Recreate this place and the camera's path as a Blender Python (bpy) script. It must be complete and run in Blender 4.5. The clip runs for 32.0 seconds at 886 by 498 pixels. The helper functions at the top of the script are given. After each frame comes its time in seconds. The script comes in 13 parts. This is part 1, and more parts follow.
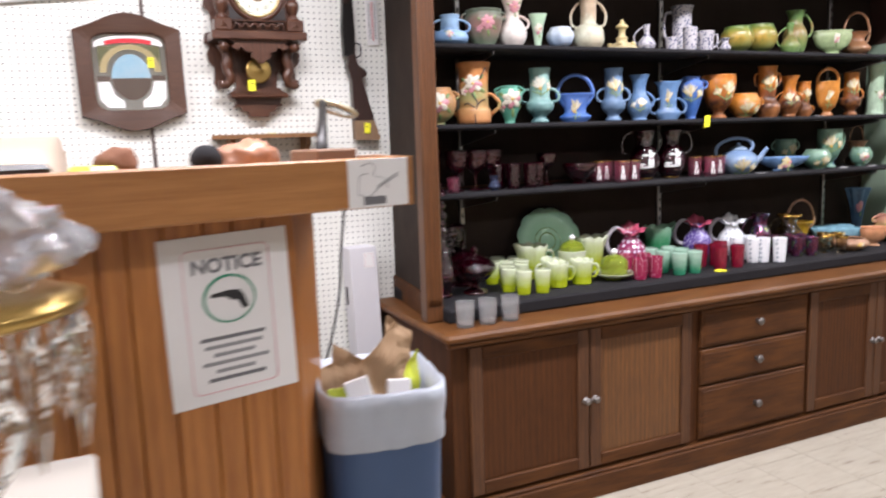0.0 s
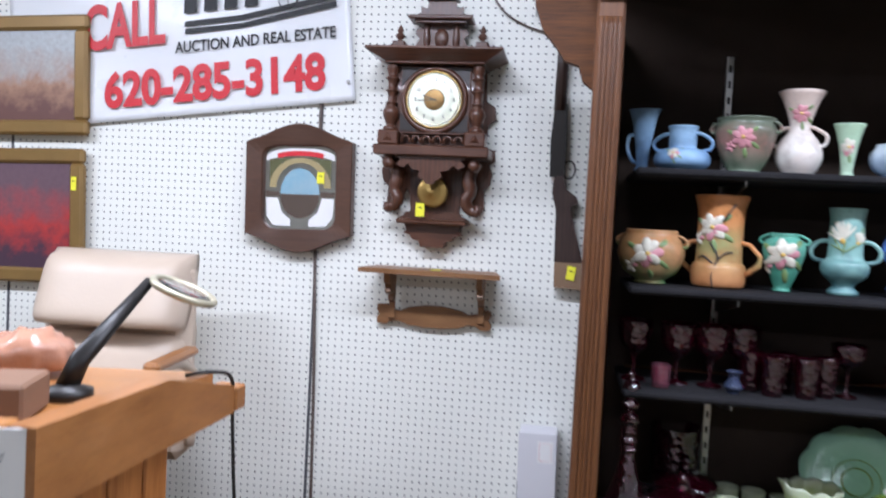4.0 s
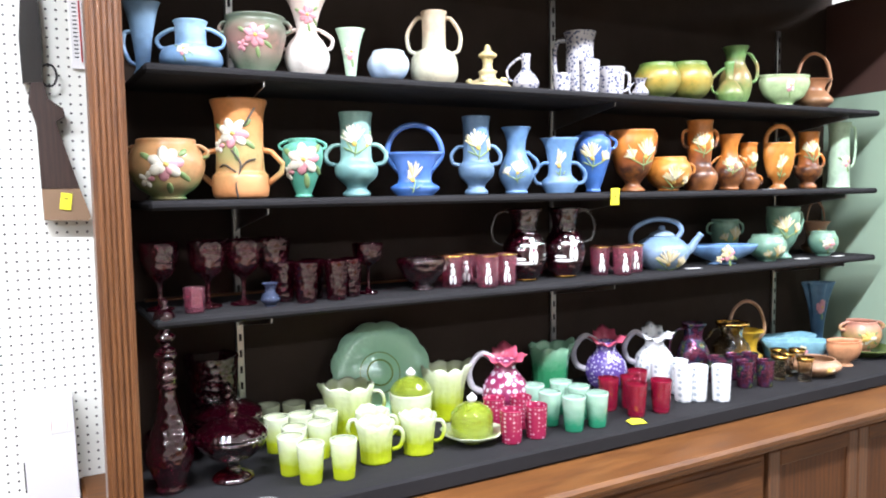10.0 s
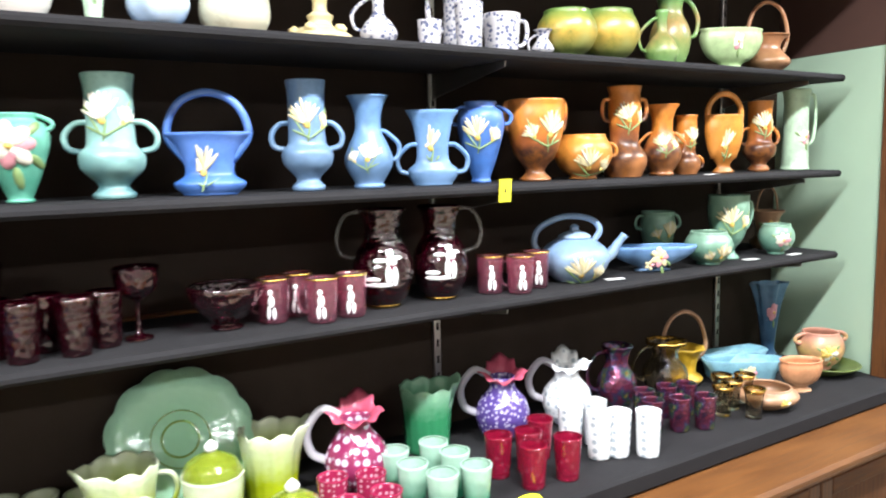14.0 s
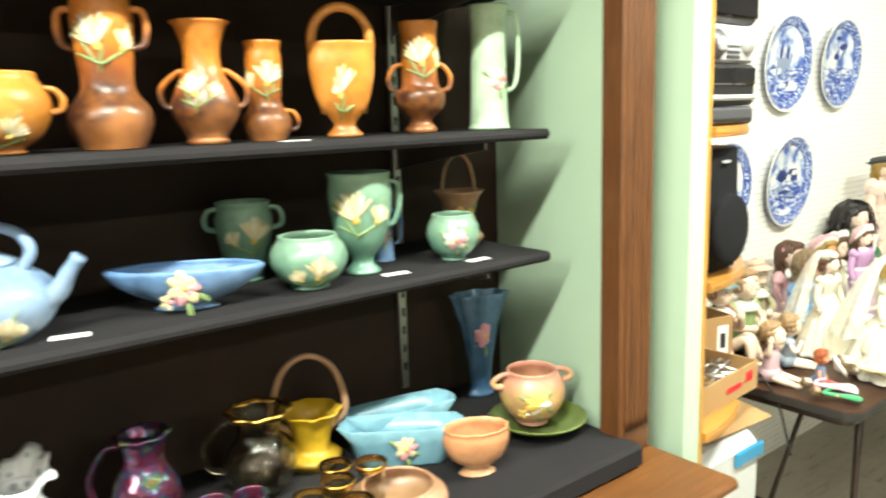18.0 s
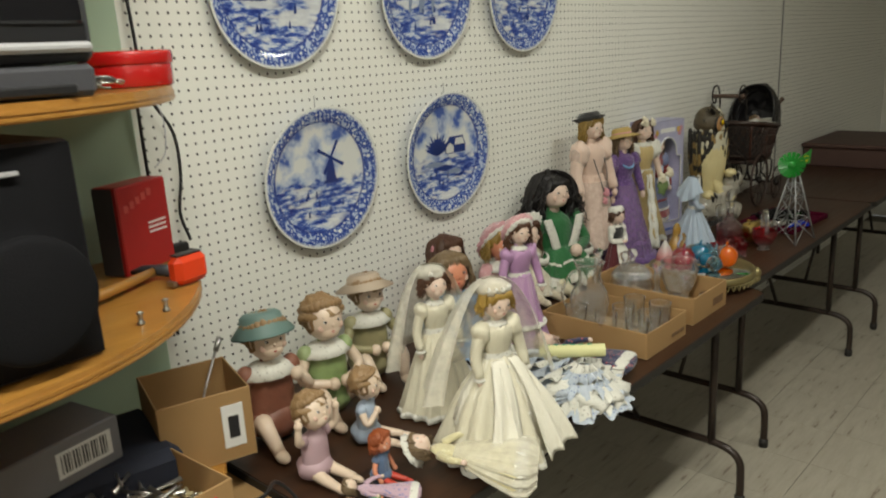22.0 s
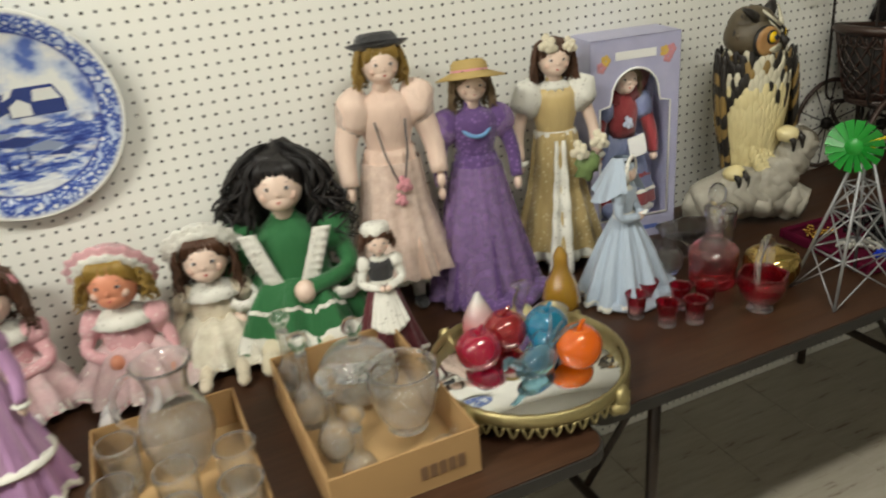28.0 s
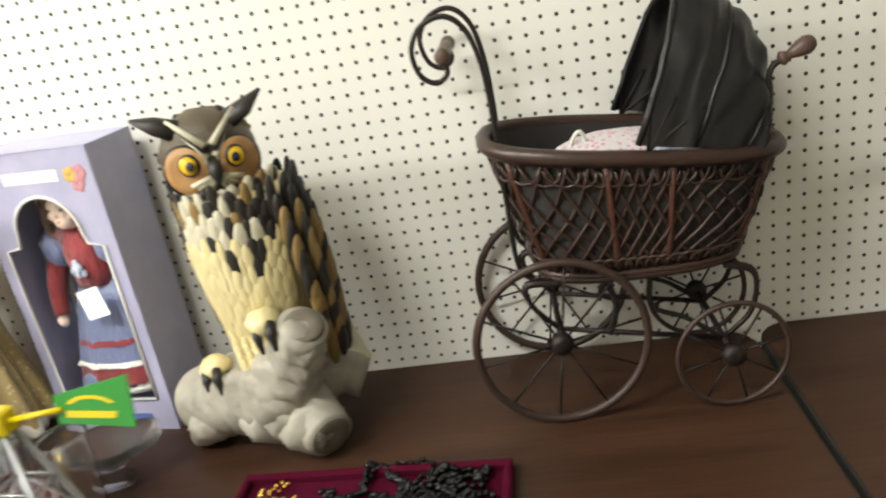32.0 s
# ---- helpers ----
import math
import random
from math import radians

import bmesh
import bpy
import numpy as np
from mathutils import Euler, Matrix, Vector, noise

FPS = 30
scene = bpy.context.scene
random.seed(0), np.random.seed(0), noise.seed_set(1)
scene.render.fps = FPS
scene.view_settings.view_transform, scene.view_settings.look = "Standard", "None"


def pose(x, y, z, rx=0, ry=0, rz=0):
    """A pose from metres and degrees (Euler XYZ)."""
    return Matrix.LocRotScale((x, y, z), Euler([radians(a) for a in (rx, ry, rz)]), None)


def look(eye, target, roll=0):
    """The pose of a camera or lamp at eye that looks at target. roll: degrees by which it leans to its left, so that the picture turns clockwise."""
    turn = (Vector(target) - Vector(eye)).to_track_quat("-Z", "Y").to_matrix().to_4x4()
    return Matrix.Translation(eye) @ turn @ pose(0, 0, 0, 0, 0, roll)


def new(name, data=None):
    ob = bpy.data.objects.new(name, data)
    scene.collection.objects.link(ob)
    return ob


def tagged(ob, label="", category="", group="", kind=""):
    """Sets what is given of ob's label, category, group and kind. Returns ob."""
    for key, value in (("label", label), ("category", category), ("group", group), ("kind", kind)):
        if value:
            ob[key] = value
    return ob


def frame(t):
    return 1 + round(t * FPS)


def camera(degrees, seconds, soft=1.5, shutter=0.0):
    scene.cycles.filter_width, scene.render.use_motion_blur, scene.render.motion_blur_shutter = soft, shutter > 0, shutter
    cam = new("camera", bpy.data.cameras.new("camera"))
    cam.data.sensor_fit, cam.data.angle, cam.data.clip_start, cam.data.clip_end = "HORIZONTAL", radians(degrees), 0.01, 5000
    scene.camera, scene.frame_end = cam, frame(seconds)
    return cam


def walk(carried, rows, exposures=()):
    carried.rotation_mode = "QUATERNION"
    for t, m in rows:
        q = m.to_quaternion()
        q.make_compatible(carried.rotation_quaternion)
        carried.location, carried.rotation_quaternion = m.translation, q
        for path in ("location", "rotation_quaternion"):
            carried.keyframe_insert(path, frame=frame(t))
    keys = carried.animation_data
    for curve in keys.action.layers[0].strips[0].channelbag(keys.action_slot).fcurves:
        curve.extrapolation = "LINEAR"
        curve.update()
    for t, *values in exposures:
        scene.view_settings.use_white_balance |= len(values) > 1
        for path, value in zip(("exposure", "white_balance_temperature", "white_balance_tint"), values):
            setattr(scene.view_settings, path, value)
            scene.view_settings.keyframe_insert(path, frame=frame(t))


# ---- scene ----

# The clip's own exposure and white balance: seconds, stops, kelvin, tint.
EXPOSURES = [(0.0, 0.15, 6000, 20), (1.0, 0.5, 5700, 16), (2.0, 0.55, 5550, 16), (3.0, 0.45, 5400, 15), (3.5, 0.1, 5350, 15), (5.5, -1.05, 5200, 21), (6.0, -1.1, 5200, 21), (7.0, -0.52, 5450, 18), (8.0, 0.30, 5750, 14), (8.5, 0.6, 5700, 14), (11.0, 1.03, 5650, 12),
             (12.0, 1.1, 5600, 13), (14.0, 1.08, 5950, 9), (17.0, 1.25, 6700, -3), (18.0, 1.2, 6750, -2), (19.0, 0.62, 6700, 4), (20.0, -0.1, 6350, 5), (21.5, -0.33, 6550, 3), (23.0, -0.58, 7300, 2), (24.0, -0.46, 7400, 0), (25.5, -0.17, 7400, 1), (27.0, 0.08, 7050, 4), (28.0, 0.2, 6750, 5), (29.0, 0.33, 6550, 7), (30.0, 0.55, 6450, 7), (31.0, 0.95, 6550, 9), (32.0, 1.4, 6550, 7)]

cam = camera(60.5, 32.0, soft=2.0, shutter=0.5)
PATH = [
    (0, (-0.25, 0.053, 1.536), (0.588, 1.846, 1.244), -1.8),
    (0.5, (0.055, 0.15, 1.566), (0.903, 1.943, 1.31), -0.6),
    (1, (0.355, 0.218, 1.586), (1.186, 2.022, 1.354), -1.6),
    (1.5, (0.663, 0.224, 1.534), (1.228, 2.13, 1.318), 1.1),
    (2, (0.91, 0.312, 1.514), (1.359, 2.252, 1.321), 0.1),
    (2.5, (1.139, 0.437, 1.562), (1.425, 2.405, 1.352), -0.2),
    (3, (1.098, 0.484, 1.625), (0.906, 2.464, 1.419), 0.6),
    (3.5, (1.013, 0.559, 1.704), (0.714, 2.53, 1.542), 2.8),
    (5.5, (0.602, 1.463, 1.774), (0.235, 3.424, 1.916), 2.8),
    (6, (0.588, 1.493, 1.764), (0.391, 3.475, 1.938), 2.4),
    (6.5, (0.528, 1.479, 1.702), (0.771, 3.454, 1.902), 3.1),
    (7, (0.645, 1.414, 1.677), (1.044, 3.37, 1.805), 3.1),
    (7.5, (0.656, 1.332, 1.686), (1.371, 3.199, 1.65), 1.7),
    (8, (0.714, 1.201, 1.668), (1.595, 2.992, 1.537), 1.0),
    (8.5, (0.744, 1.092, 1.622), (1.666, 2.859, 1.449), -0.1),
    (9, (0.742, 1.039, 1.609), (1.68, 2.798, 1.446), 0.0),
    (9.5, (0.761, 1.003, 1.606), (1.738, 2.741, 1.445), -0.5),
    (10, (0.784, 0.982, 1.603), (1.765, 2.718, 1.447), -0.8),
    (10.5, (0.784, 1.013, 1.61), (1.767, 2.747, 1.448), -0.5),
    (11, (0.801, 1.094, 1.61), (1.799, 2.818, 1.424), -0.7),
    (11.5, (0.843, 1.164, 1.618), (1.862, 2.873, 1.424), -1.7),
    (12, (0.893, 1.261, 1.619), (1.965, 2.936, 1.404), -2.1),
    (12.5, (0.954, 1.334, 1.621), (2.074, 2.975, 1.393), -2.7),
    (13, (1.09, 1.365, 1.631), (2.221, 2.999, 1.404), -1.9),
    (13.5, (1.252, 1.39, 1.64), (2.341, 3.054, 1.429), -1.9),
    (14, (1.394, 1.43, 1.657), (2.473, 3.097, 1.416), -1.1),
    (14.5, (1.565, 1.523, 1.697), (2.67, 3.169, 1.438), -0.9),
    (16.5, (2.23, 1.877, 1.67), (3.377, 3.473, 1.301), 0.1),
    (17, (2.401, 1.883, 1.668), (3.562, 3.471, 1.306), 0.2),
    (17.5, (2.539, 1.832, 1.624), (3.764, 3.381, 1.302), -2.2),
    (18, (2.722, 1.694, 1.633), (3.955, 3.227, 1.275), -1.8),
    (18.5, (2.948, 1.656, 1.619), (4.243, 3.135, 1.25), -3.0),
    (19, (3.156, 1.587, 1.643), (4.504, 3.023, 1.299), -3.8),
    (19.5, (3.457, 1.607, 1.647), (4.873, 2.981, 1.319), -4.5),
    (20, (3.682, 1.554, 1.646), (5.109, 2.916, 1.317), -3.7),
    (20.5, (3.813, 1.572, 1.647), (5.22, 2.945, 1.276), -3.9),
    (21, (3.926, 1.603, 1.648), (5.35, 2.958, 1.278), -4.4),
    (21.5, (4.031, 1.631, 1.641), (5.475, 2.952, 1.229), -4.9),
    (22, (4.154, 1.646, 1.614), (5.561, 2.973, 1.105), -3.1),
    (22.5, (4.273, 1.625, 1.613), (5.609, 2.989, 1.017), -2.7),
    (23, (4.362, 1.593, 1.591), (5.62, 2.978, 0.884), -2.4),
    (23.5, (4.478, 1.609, 1.577), (5.686, 3.019, 0.833), -2.9),
    (24, (4.682, 1.659, 1.59), (5.835, 3.103, 0.825), -3.3),
    (24.5, (4.87, 1.677, 1.583), (5.966, 3.149, 0.786), -4.0),
    (26.5, (5.512, 1.72, 1.588), (6.363, 3.315, 0.731), -5.5),
    (27, (5.726, 1.725, 1.579), (6.529, 3.352, 0.738), -5.7),
    (27.5, (5.95, 1.697, 1.585), (6.679, 3.362, 0.752), -4.5),
    (28, (6.162, 1.725, 1.571), (6.855, 3.413, 0.752), -5.4),
    (28.5, (6.385, 1.799, 1.558), (7.076, 3.487, 0.738), -5.9),
    (29, (6.615, 1.802, 1.547), (7.251, 3.519, 0.743), -6.9),
    (29.5, (6.839, 1.792, 1.56), (7.402, 3.543, 0.774), -7.1),
    (30, (7.034, 1.838, 1.549), (7.583, 3.608, 0.798), -7.8),
    (30.5, (7.273, 1.908, 1.566), (7.773, 3.695, 0.82), -8.9),
    (31, (7.552, 1.927, 1.541), (7.798, 3.765, 0.792), -9.5),
    (31.5, (7.856, 1.966, 1.49), (7.832, 3.831, 0.768), -10.1),
    (32, (8.09, 2.091, 1.444), (7.865, 3.941, 0.718), -9.9),
]
walk(cam, [(t, look(eye, target, roll)) for t, eye, target, roll in PATH],
     exposures=EXPOSURES)

# ---- light: a lit hall with fluorescent fixtures in the ceiling ----
ROOM_X0, ROOM_X1, ROOM_Y0, WALL, CEIL = -4.0, 11.5, -4.5, 3.35, 3.05
world = bpy.data.worlds.new("world")
world.use_nodes = True
world.node_tree.nodes["Background"].inputs[0].default_value = (0.9, 0.95, 1.0, 1)
world.node_tree.nodes["Background"].inputs[1].default_value = 0.25
scene.world = world


def ceiling_lamp_light(x, y, power, sx=1.2, sy=0.12, colour=(1.0, 0.97, 0.92)):
    """The light of one fluorescent fixture."""
    lamp = bpy.data.lights.new("fluorescent_light", "AREA")
    lamp.shape, lamp.size, lamp.size_y, lamp.energy, lamp.color = "RECTANGLE", sx, sy, power, colour
    ob = new("fluorescent_light", lamp)
    ob.matrix_world = pose(x, y, CEIL - 0.12, 0, 0, 0)
    return ob


# Fixture rows: x, y, watts
FIXTURES = [(-1.6, 1.8, 58), (0.4, 1.8, 62), (2.4, 1.8, 64), (4.6, 1.8, 60), (6.9, 1.8, 24), (-0.6, -1.2, 44), (3.0, -1.2, 24), (6.6, -1.2, 5)]
for fx, fy, fw in FIXTURES:
    ceiling_lamp_light(fx, fy, fw)

# ---- materials ----
MATS = {}


def _nodes(name):
    m = bpy.data.materials.new(name)
    m.use_nodes = True
    nt = m.node_tree
    return m, nt, nt.nodes, nt.links, nt.nodes["Principled BSDF"]


def _rgb(c):
    return (c[0], c[1], c[2], 1.0)


def _mixrgb(nodes, links, fac, a, b, blend="MIX"):
    n = nodes.new("ShaderNodeMix")
    n.data_type, n.blend_type = "RGBA", blend
    for sock, v in ((0, fac), (6, a), (7, b)):
        if isinstance(v, bpy.types.NodeSocket):
            links.new(v, n.inputs[sock])
        else:
            n.inputs[sock].default_value = v if sock == 0 else _rgb(v)
    return n.outputs[2]


def _noise(nodes, links, vec, scale, detail=4.0, rough=0.6):
    n = nodes.new("ShaderNodeTexNoise")
    n.inputs["Scale"].default_value, n.inputs["Detail"].default_value, n.inputs["Roughness"].default_value = scale, detail, rough
    links.new(vec, n.inputs["Vector"])
    return n.outputs["Fac"]


def _ramp(nodes, links, fac, stops):
    n = nodes.new("ShaderNodeValToRGB")
    e = n.color_ramp.elements
    while len(e) < len(stops):
        e.new(0.5)
    for el, (p, c) in zip(e, stops):
        el.position, el.color = p, _rgb(c) if len(c) == 3 else c
    links.new(fac, n.inputs[0])
    return n.outputs["Color"]


def _bump(nodes, links, height, bsdf, strength, dist=0.002):
    n = nodes.new("ShaderNodeBump")
    n.inputs["Strength"].default_value, n.inputs["Distance"].default_value = strength, dist
    links.new(height, n.inputs["Height"])
    links.new(n.outputs[0], bsdf.inputs["Normal"])


def _math(nodes, links, op, a, b=None, c=None):
    n = nodes.new("ShaderNodeMath")
    n.operation = op
    for i, v in enumerate((a, b, c)):
        if v is None:
            continue
        if isinstance(v, bpy.types.NodeSocket):
            links.new(v, n.inputs[i])
        else:
            n.inputs[i].default_value = v
    return n.outputs[0]


def plain(name, c, rough=0.5, metal=0.0, var=0.12, scale=30.0, bump=0.15, coarse=4.0, spec=0.5, coat=0.0, c2=None):
    """A surface with variation at two scales, fine relief and uneven gloss."""
    if name in MATS:
        return MATS[name]
    m, nt, nodes, links, b = _nodes(name)
    tc = nodes.new("ShaderNodeTexCoord").outputs["Object"]
    fine, big = _noise(nodes, links, tc, scale), _noise(nodes, links, tc, coarse, 3.0)
    c2 = c2 or tuple(v * (1 - 2.2 * var) for v in c)
    mixed = _mixrgb(nodes, links, _math(nodes, links, "MULTIPLY", big, 0.9), c, c2)
    dark = tuple(v * (1 - 1.5 * var) for v in c)
    mixed = _mixrgb(nodes, links, _math(nodes, links, "MULTIPLY", fine, 0.45), mixed, dark)
    links.new(mixed, b.inputs["Base Color"])
    links.new(_math(nodes, links, "MULTIPLY_ADD", big, 0.25 * rough, 0.88 * rough), b.inputs["Roughness"])
    b.inputs["Metallic"].default_value, b.inputs["Specular IOR Level"].default_value, b.inputs["Coat Weight"].default_value = metal, spec, coat
    if bump:
        _bump(nodes, links, fine, b, bump)
    MATS[name] = m
    return m


def wood(name, light, dark, grain=9.0, axis="x", rough=0.4, coat=0.0, spec=0.5):
    """Stained wood with grain along one axis."""
    if name in MATS:
        return MATS[name]
    m, nt, nodes, links, b = _nodes(name)
    tc = nodes.new("ShaderNodeTexCoord").outputs["Object"]
    mp = nodes.new("ShaderNodeMapping")
    s = [grain * 4.0] * 3
    s["xyz".index(axis)] = grain * 0.22
    mp.inputs["Scale"].default_value = s
    links.new(tc, mp.inputs["Vector"])
    info = nodes.new("ShaderNodeObjectInfo").outputs["Random"]
    shift = nodes.new("ShaderNodeCombineXYZ")
    links.new(_math(nodes, links, "MULTIPLY", info, 40.0), shift.inputs["xyz".index(axis)])
    add = nodes.new("ShaderNodeVectorMath")
    links.new(mp.outputs[0], add.inputs[0])
    links.new(shift.outputs[0], add.inputs[1])
    v = add.outputs[0]
    broad = _noise(nodes, links, v, 0.6, 3.0)
    fine = _noise(nodes, links, v, 3.2, 6.0, 0.7)
    wave = nodes.new("ShaderNodeTexWave")
    wave.inputs["Scale"].default_value, wave.inputs["Distortion"].default_value, wave.inputs["Detail"].default_value = 0.35, 7.0, 3.0
    links.new(v, wave.inputs["Vector"])
    pores = _noise(nodes, links, v, 9.0, 3.0, 0.6)
    f = _math(nodes, links, "MULTIPLY_ADD", fine, 0.62, _math(nodes, links, "MULTIPLY_ADD", wave.outputs["Fac"], 0.10, _math(nodes, links, "MULTIPLY", pores, 0.22)))
    col = _ramp(nodes, links, f, [(0.30, dark), (0.48, tuple((a + b2) / 2 for a, b2 in zip(light, dark))), (0.66, light)])
    col = _mixrgb(nodes, links, _math(nodes, links, "MULTIPLY", broad, 0.5), col, tuple(0.55 * v2 for v2 in dark))
    links.new(col, b.inputs["Base Color"])
    links.new(_math(nodes, links, "MULTIPLY_ADD", fine, 0.3, rough - 0.12), b.inputs["Roughness"])
    b.inputs["Coat Weight"].default_value = coat
    b.inputs["Specular IOR Level"].default_value = spec
    _bump(nodes, links, fine, b, 0.25, 0.0015)
    MATS[name] = m
    return m


def glaze(name, top, bottom, mid=None, rough=0.34, split=0.5, soft=0.3, speck=0.08):
    """Matt-glazed pottery whose colour blends from foot to rim."""
    if name in MATS:
        return MATS[name]
    m, nt, nodes, links, b = _nodes(name)
    tex = nodes.new("ShaderNodeTexCoord")
    sep = nodes.new("ShaderNodeSeparateXYZ")
    links.new(tex.outputs["Generated"], sep.inputs[0])
    n = _noise(nodes, links, tex.outputs["Object"], 28.0, 4.0)
    big = _noise(nodes, links, tex.outputs["Object"], 9.0, 2.0)
    z = _math(nodes, links, "ADD", sep.outputs["Z"], _math(nodes, links, "MULTIPLY_ADD", big, 0.5, -0.25))
    stops = [(max(0, split - soft), bottom)] + ([(split, mid)] if mid else []) + [(min(1, split + soft), top)]
    col = _ramp(nodes, links, z, stops)
    pale = _ramp(nodes, links, big, [(0.46, (0, 0, 0)), (0.66, (0.5, 0.5, 0.5))])
    col = _mixrgb(nodes, links, pale, col, tuple(min(0.85, 1.12 * v + 0.07) for v in top))
    deep = _ramp(nodes, links, _noise(nodes, links, tex.outputs["Object"], 17.0, 5.0, 0.7), [(0.36, (0.6, 0.6, 0.6)), (0.52, (0, 0, 0))])
    col = _mixrgb(nodes, links, deep, col, tuple(0.55 * v for v in top))
    col = _mixrgb(nodes, links, _math(nodes, links, "MULTIPLY", n, 0.5), col, tuple(0.62 * v for v in bottom))
    links.new(col, b.inputs["Base Color"])
    links.new(_math(nodes, links, "MULTIPLY_ADD", n, 0.2, rough - 0.1), b.inputs["Roughness"])
    _bump(nodes, links, n, b, 0.2, 0.002)
    MATS[name] = m
    return m


def glass(name, c=(1, 1, 1), rough=0.02, bumpy=0.0, trans=1.0, ior=1.45, coat=0.0):
    """Clear or coloured pressed glass."""
    if name in MATS:
        return MATS[name]
    m, nt, nodes, links, b = _nodes(name)
    tc = nodes.new("ShaderNodeTexCoord").outputs["Object"]
    b.inputs["Base Color"].default_value = _rgb(c)
    b.inputs["Transmission Weight"].default_value, b.inputs["IOR"].default_value, b.inputs["Roughness"].default_value = trans, ior, rough
    b.inputs["Coat Weight"].default_value, b.inputs["Coat IOR"].default_value, b.inputs["Coat Roughness"].default_value = coat, 1.6, 0.03
    if bumpy:
        v = nodes.new("ShaderNodeTexVoronoi")
        v.inputs["Scale"].default_value = 60.0
        links.new(tc, v.inputs["Vector"])
        bp = nodes.new("ShaderNodeBump")
        bp.inputs["Strength"].default_value, bp.inputs["Distance"].default_value = min(1.0, bumpy), 0.006
        links.new(v.outputs["Distance"], bp.inputs["Height"])
        links.new(bp.outputs[0], b.inputs["Coat Normal"])
        if ior > 1.3:
            _bump(nodes, links, v.outputs["Distance"], b, bumpy, 0.004)
    MATS[name] = m
    return m


def opal(name, rim, base, rough=0.12, split=0.5, trans=0.35, dots=0.0):
    """Opalescent glass, milky towards the rim."""
    if name in MATS:
        return MATS[name]
    m, nt, nodes, links, b = _nodes(name)
    tex = nodes.new("ShaderNodeTexCoord")
    sep = nodes.new("ShaderNodeSeparateXYZ")
    links.new(tex.outputs["Generated"], sep.inputs[0])
    n = _noise(nodes, links, tex.outputs["Object"], 40.0, 3.0)
    z = _math(nodes, links, "MULTIPLY_ADD", n, 0.25, _math(nodes, links, "SUBTRACT", sep.outputs["Z"], 0.12))
    col = _ramp(nodes, links, z, [(max(0, split - 0.3), base), (min(1, split + 0.3), rim)])
    links.new(col, b.inputs["Base Color"])
    b.inputs["Roughness"].default_value, b.inputs["Transmission Weight"].default_value = rough, trans
    b.inputs["Coat Weight"].default_value = 0.6
    v = nodes.new("ShaderNodeTexVoronoi")
    v.inputs["Scale"].default_value = 70.0
    links.new(tex.outputs["Object"], v.inputs["Vector"])
    _bump(nodes, links, v.outputs["Distance"], b, 0.35, 0.003)
    MATS[name] = m
    return m


def spotted(name, ground, spot, scale=70.0, size=0.32, rough=0.15, trans=0.2, loose=0.25):
    """Glass with a lattice of lighter raised spots."""
    if name in MATS:
        return MATS[name]
    m, nt, nodes, links, b = _nodes(name)
    tex = nodes.new("ShaderNodeTexCoord")
    v = nodes.new("ShaderNodeTexVoronoi")
    v.inputs["Scale"].default_value, v.inputs["Randomness"].default_value = scale, loose
    links.new(tex.outputs["Object"], v.inputs["Vector"])
    col = _ramp(nodes, links, v.outputs["Distance"], [(size, spot), (size + 0.12, ground)])
    links.new(col, b.inputs["Base Color"])
    b.inputs["Roughness"].default_value, b.inputs["Transmission Weight"].default_value, b.inputs["Coat Weight"].default_value = rough, trans, 0.5
    _bump(nodes, links, v.outputs["Distance"], b, 0.3, 0.003)
    MATS[name] = m
    return m


def pegboard(name, paint):
    """Painted hardboard with quarter-inch holes one inch apart."""
    m, nt, nodes, links, b = _nodes(name)
    tc = nodes.new("ShaderNodeTexCoord").outputs["Object"]
    sep = nodes.new("ShaderNodeSeparateXYZ")
    links.new(tc, sep.inputs[0])
    d = []
    for ax, off in (("X", 0.0), ("Z", 0.0)):
        u = _math(nodes, links, "MULTIPLY_ADD", sep.outputs[ax], 1 / 0.0254, off + 1000.5)
        u = _math(nodes, links, "SUBTRACT", _math(nodes, links, "FRACT", u), 0.5)
        d.append(_math(nodes, links, "MULTIPLY", u, u))
    r = _math(nodes, links, "SQRT", _math(nodes, links, "ADD", d[0], d[1]))
    fine, big = _noise(nodes, links, tc, 60.0), _noise(nodes, links, tc, 1.3, 4.0)
    col = _mixrgb(nodes, links, _math(nodes, links, "MULTIPLY", big, 0.35), paint, tuple(v * 0.90 for v in paint))
    hole = _ramp(nodes, links, r, [(0.105, (0, 0, 0)), (0.15, (1, 1, 1))])
    out = _mixrgb(nodes, links, hole, (0.035, 0.032, 0.03), col)
    links.new(out, b.inputs["Base Color"])
    b.inputs["Roughness"].default_value = 0.45
    h = _math(nodes, links, "ADD", _math(nodes, links, "MULTIPLY", fine, 0.06), hole)
    _bump(nodes, links, h, b, 0.5, 0.003)
    MATS[name] = m
    return m


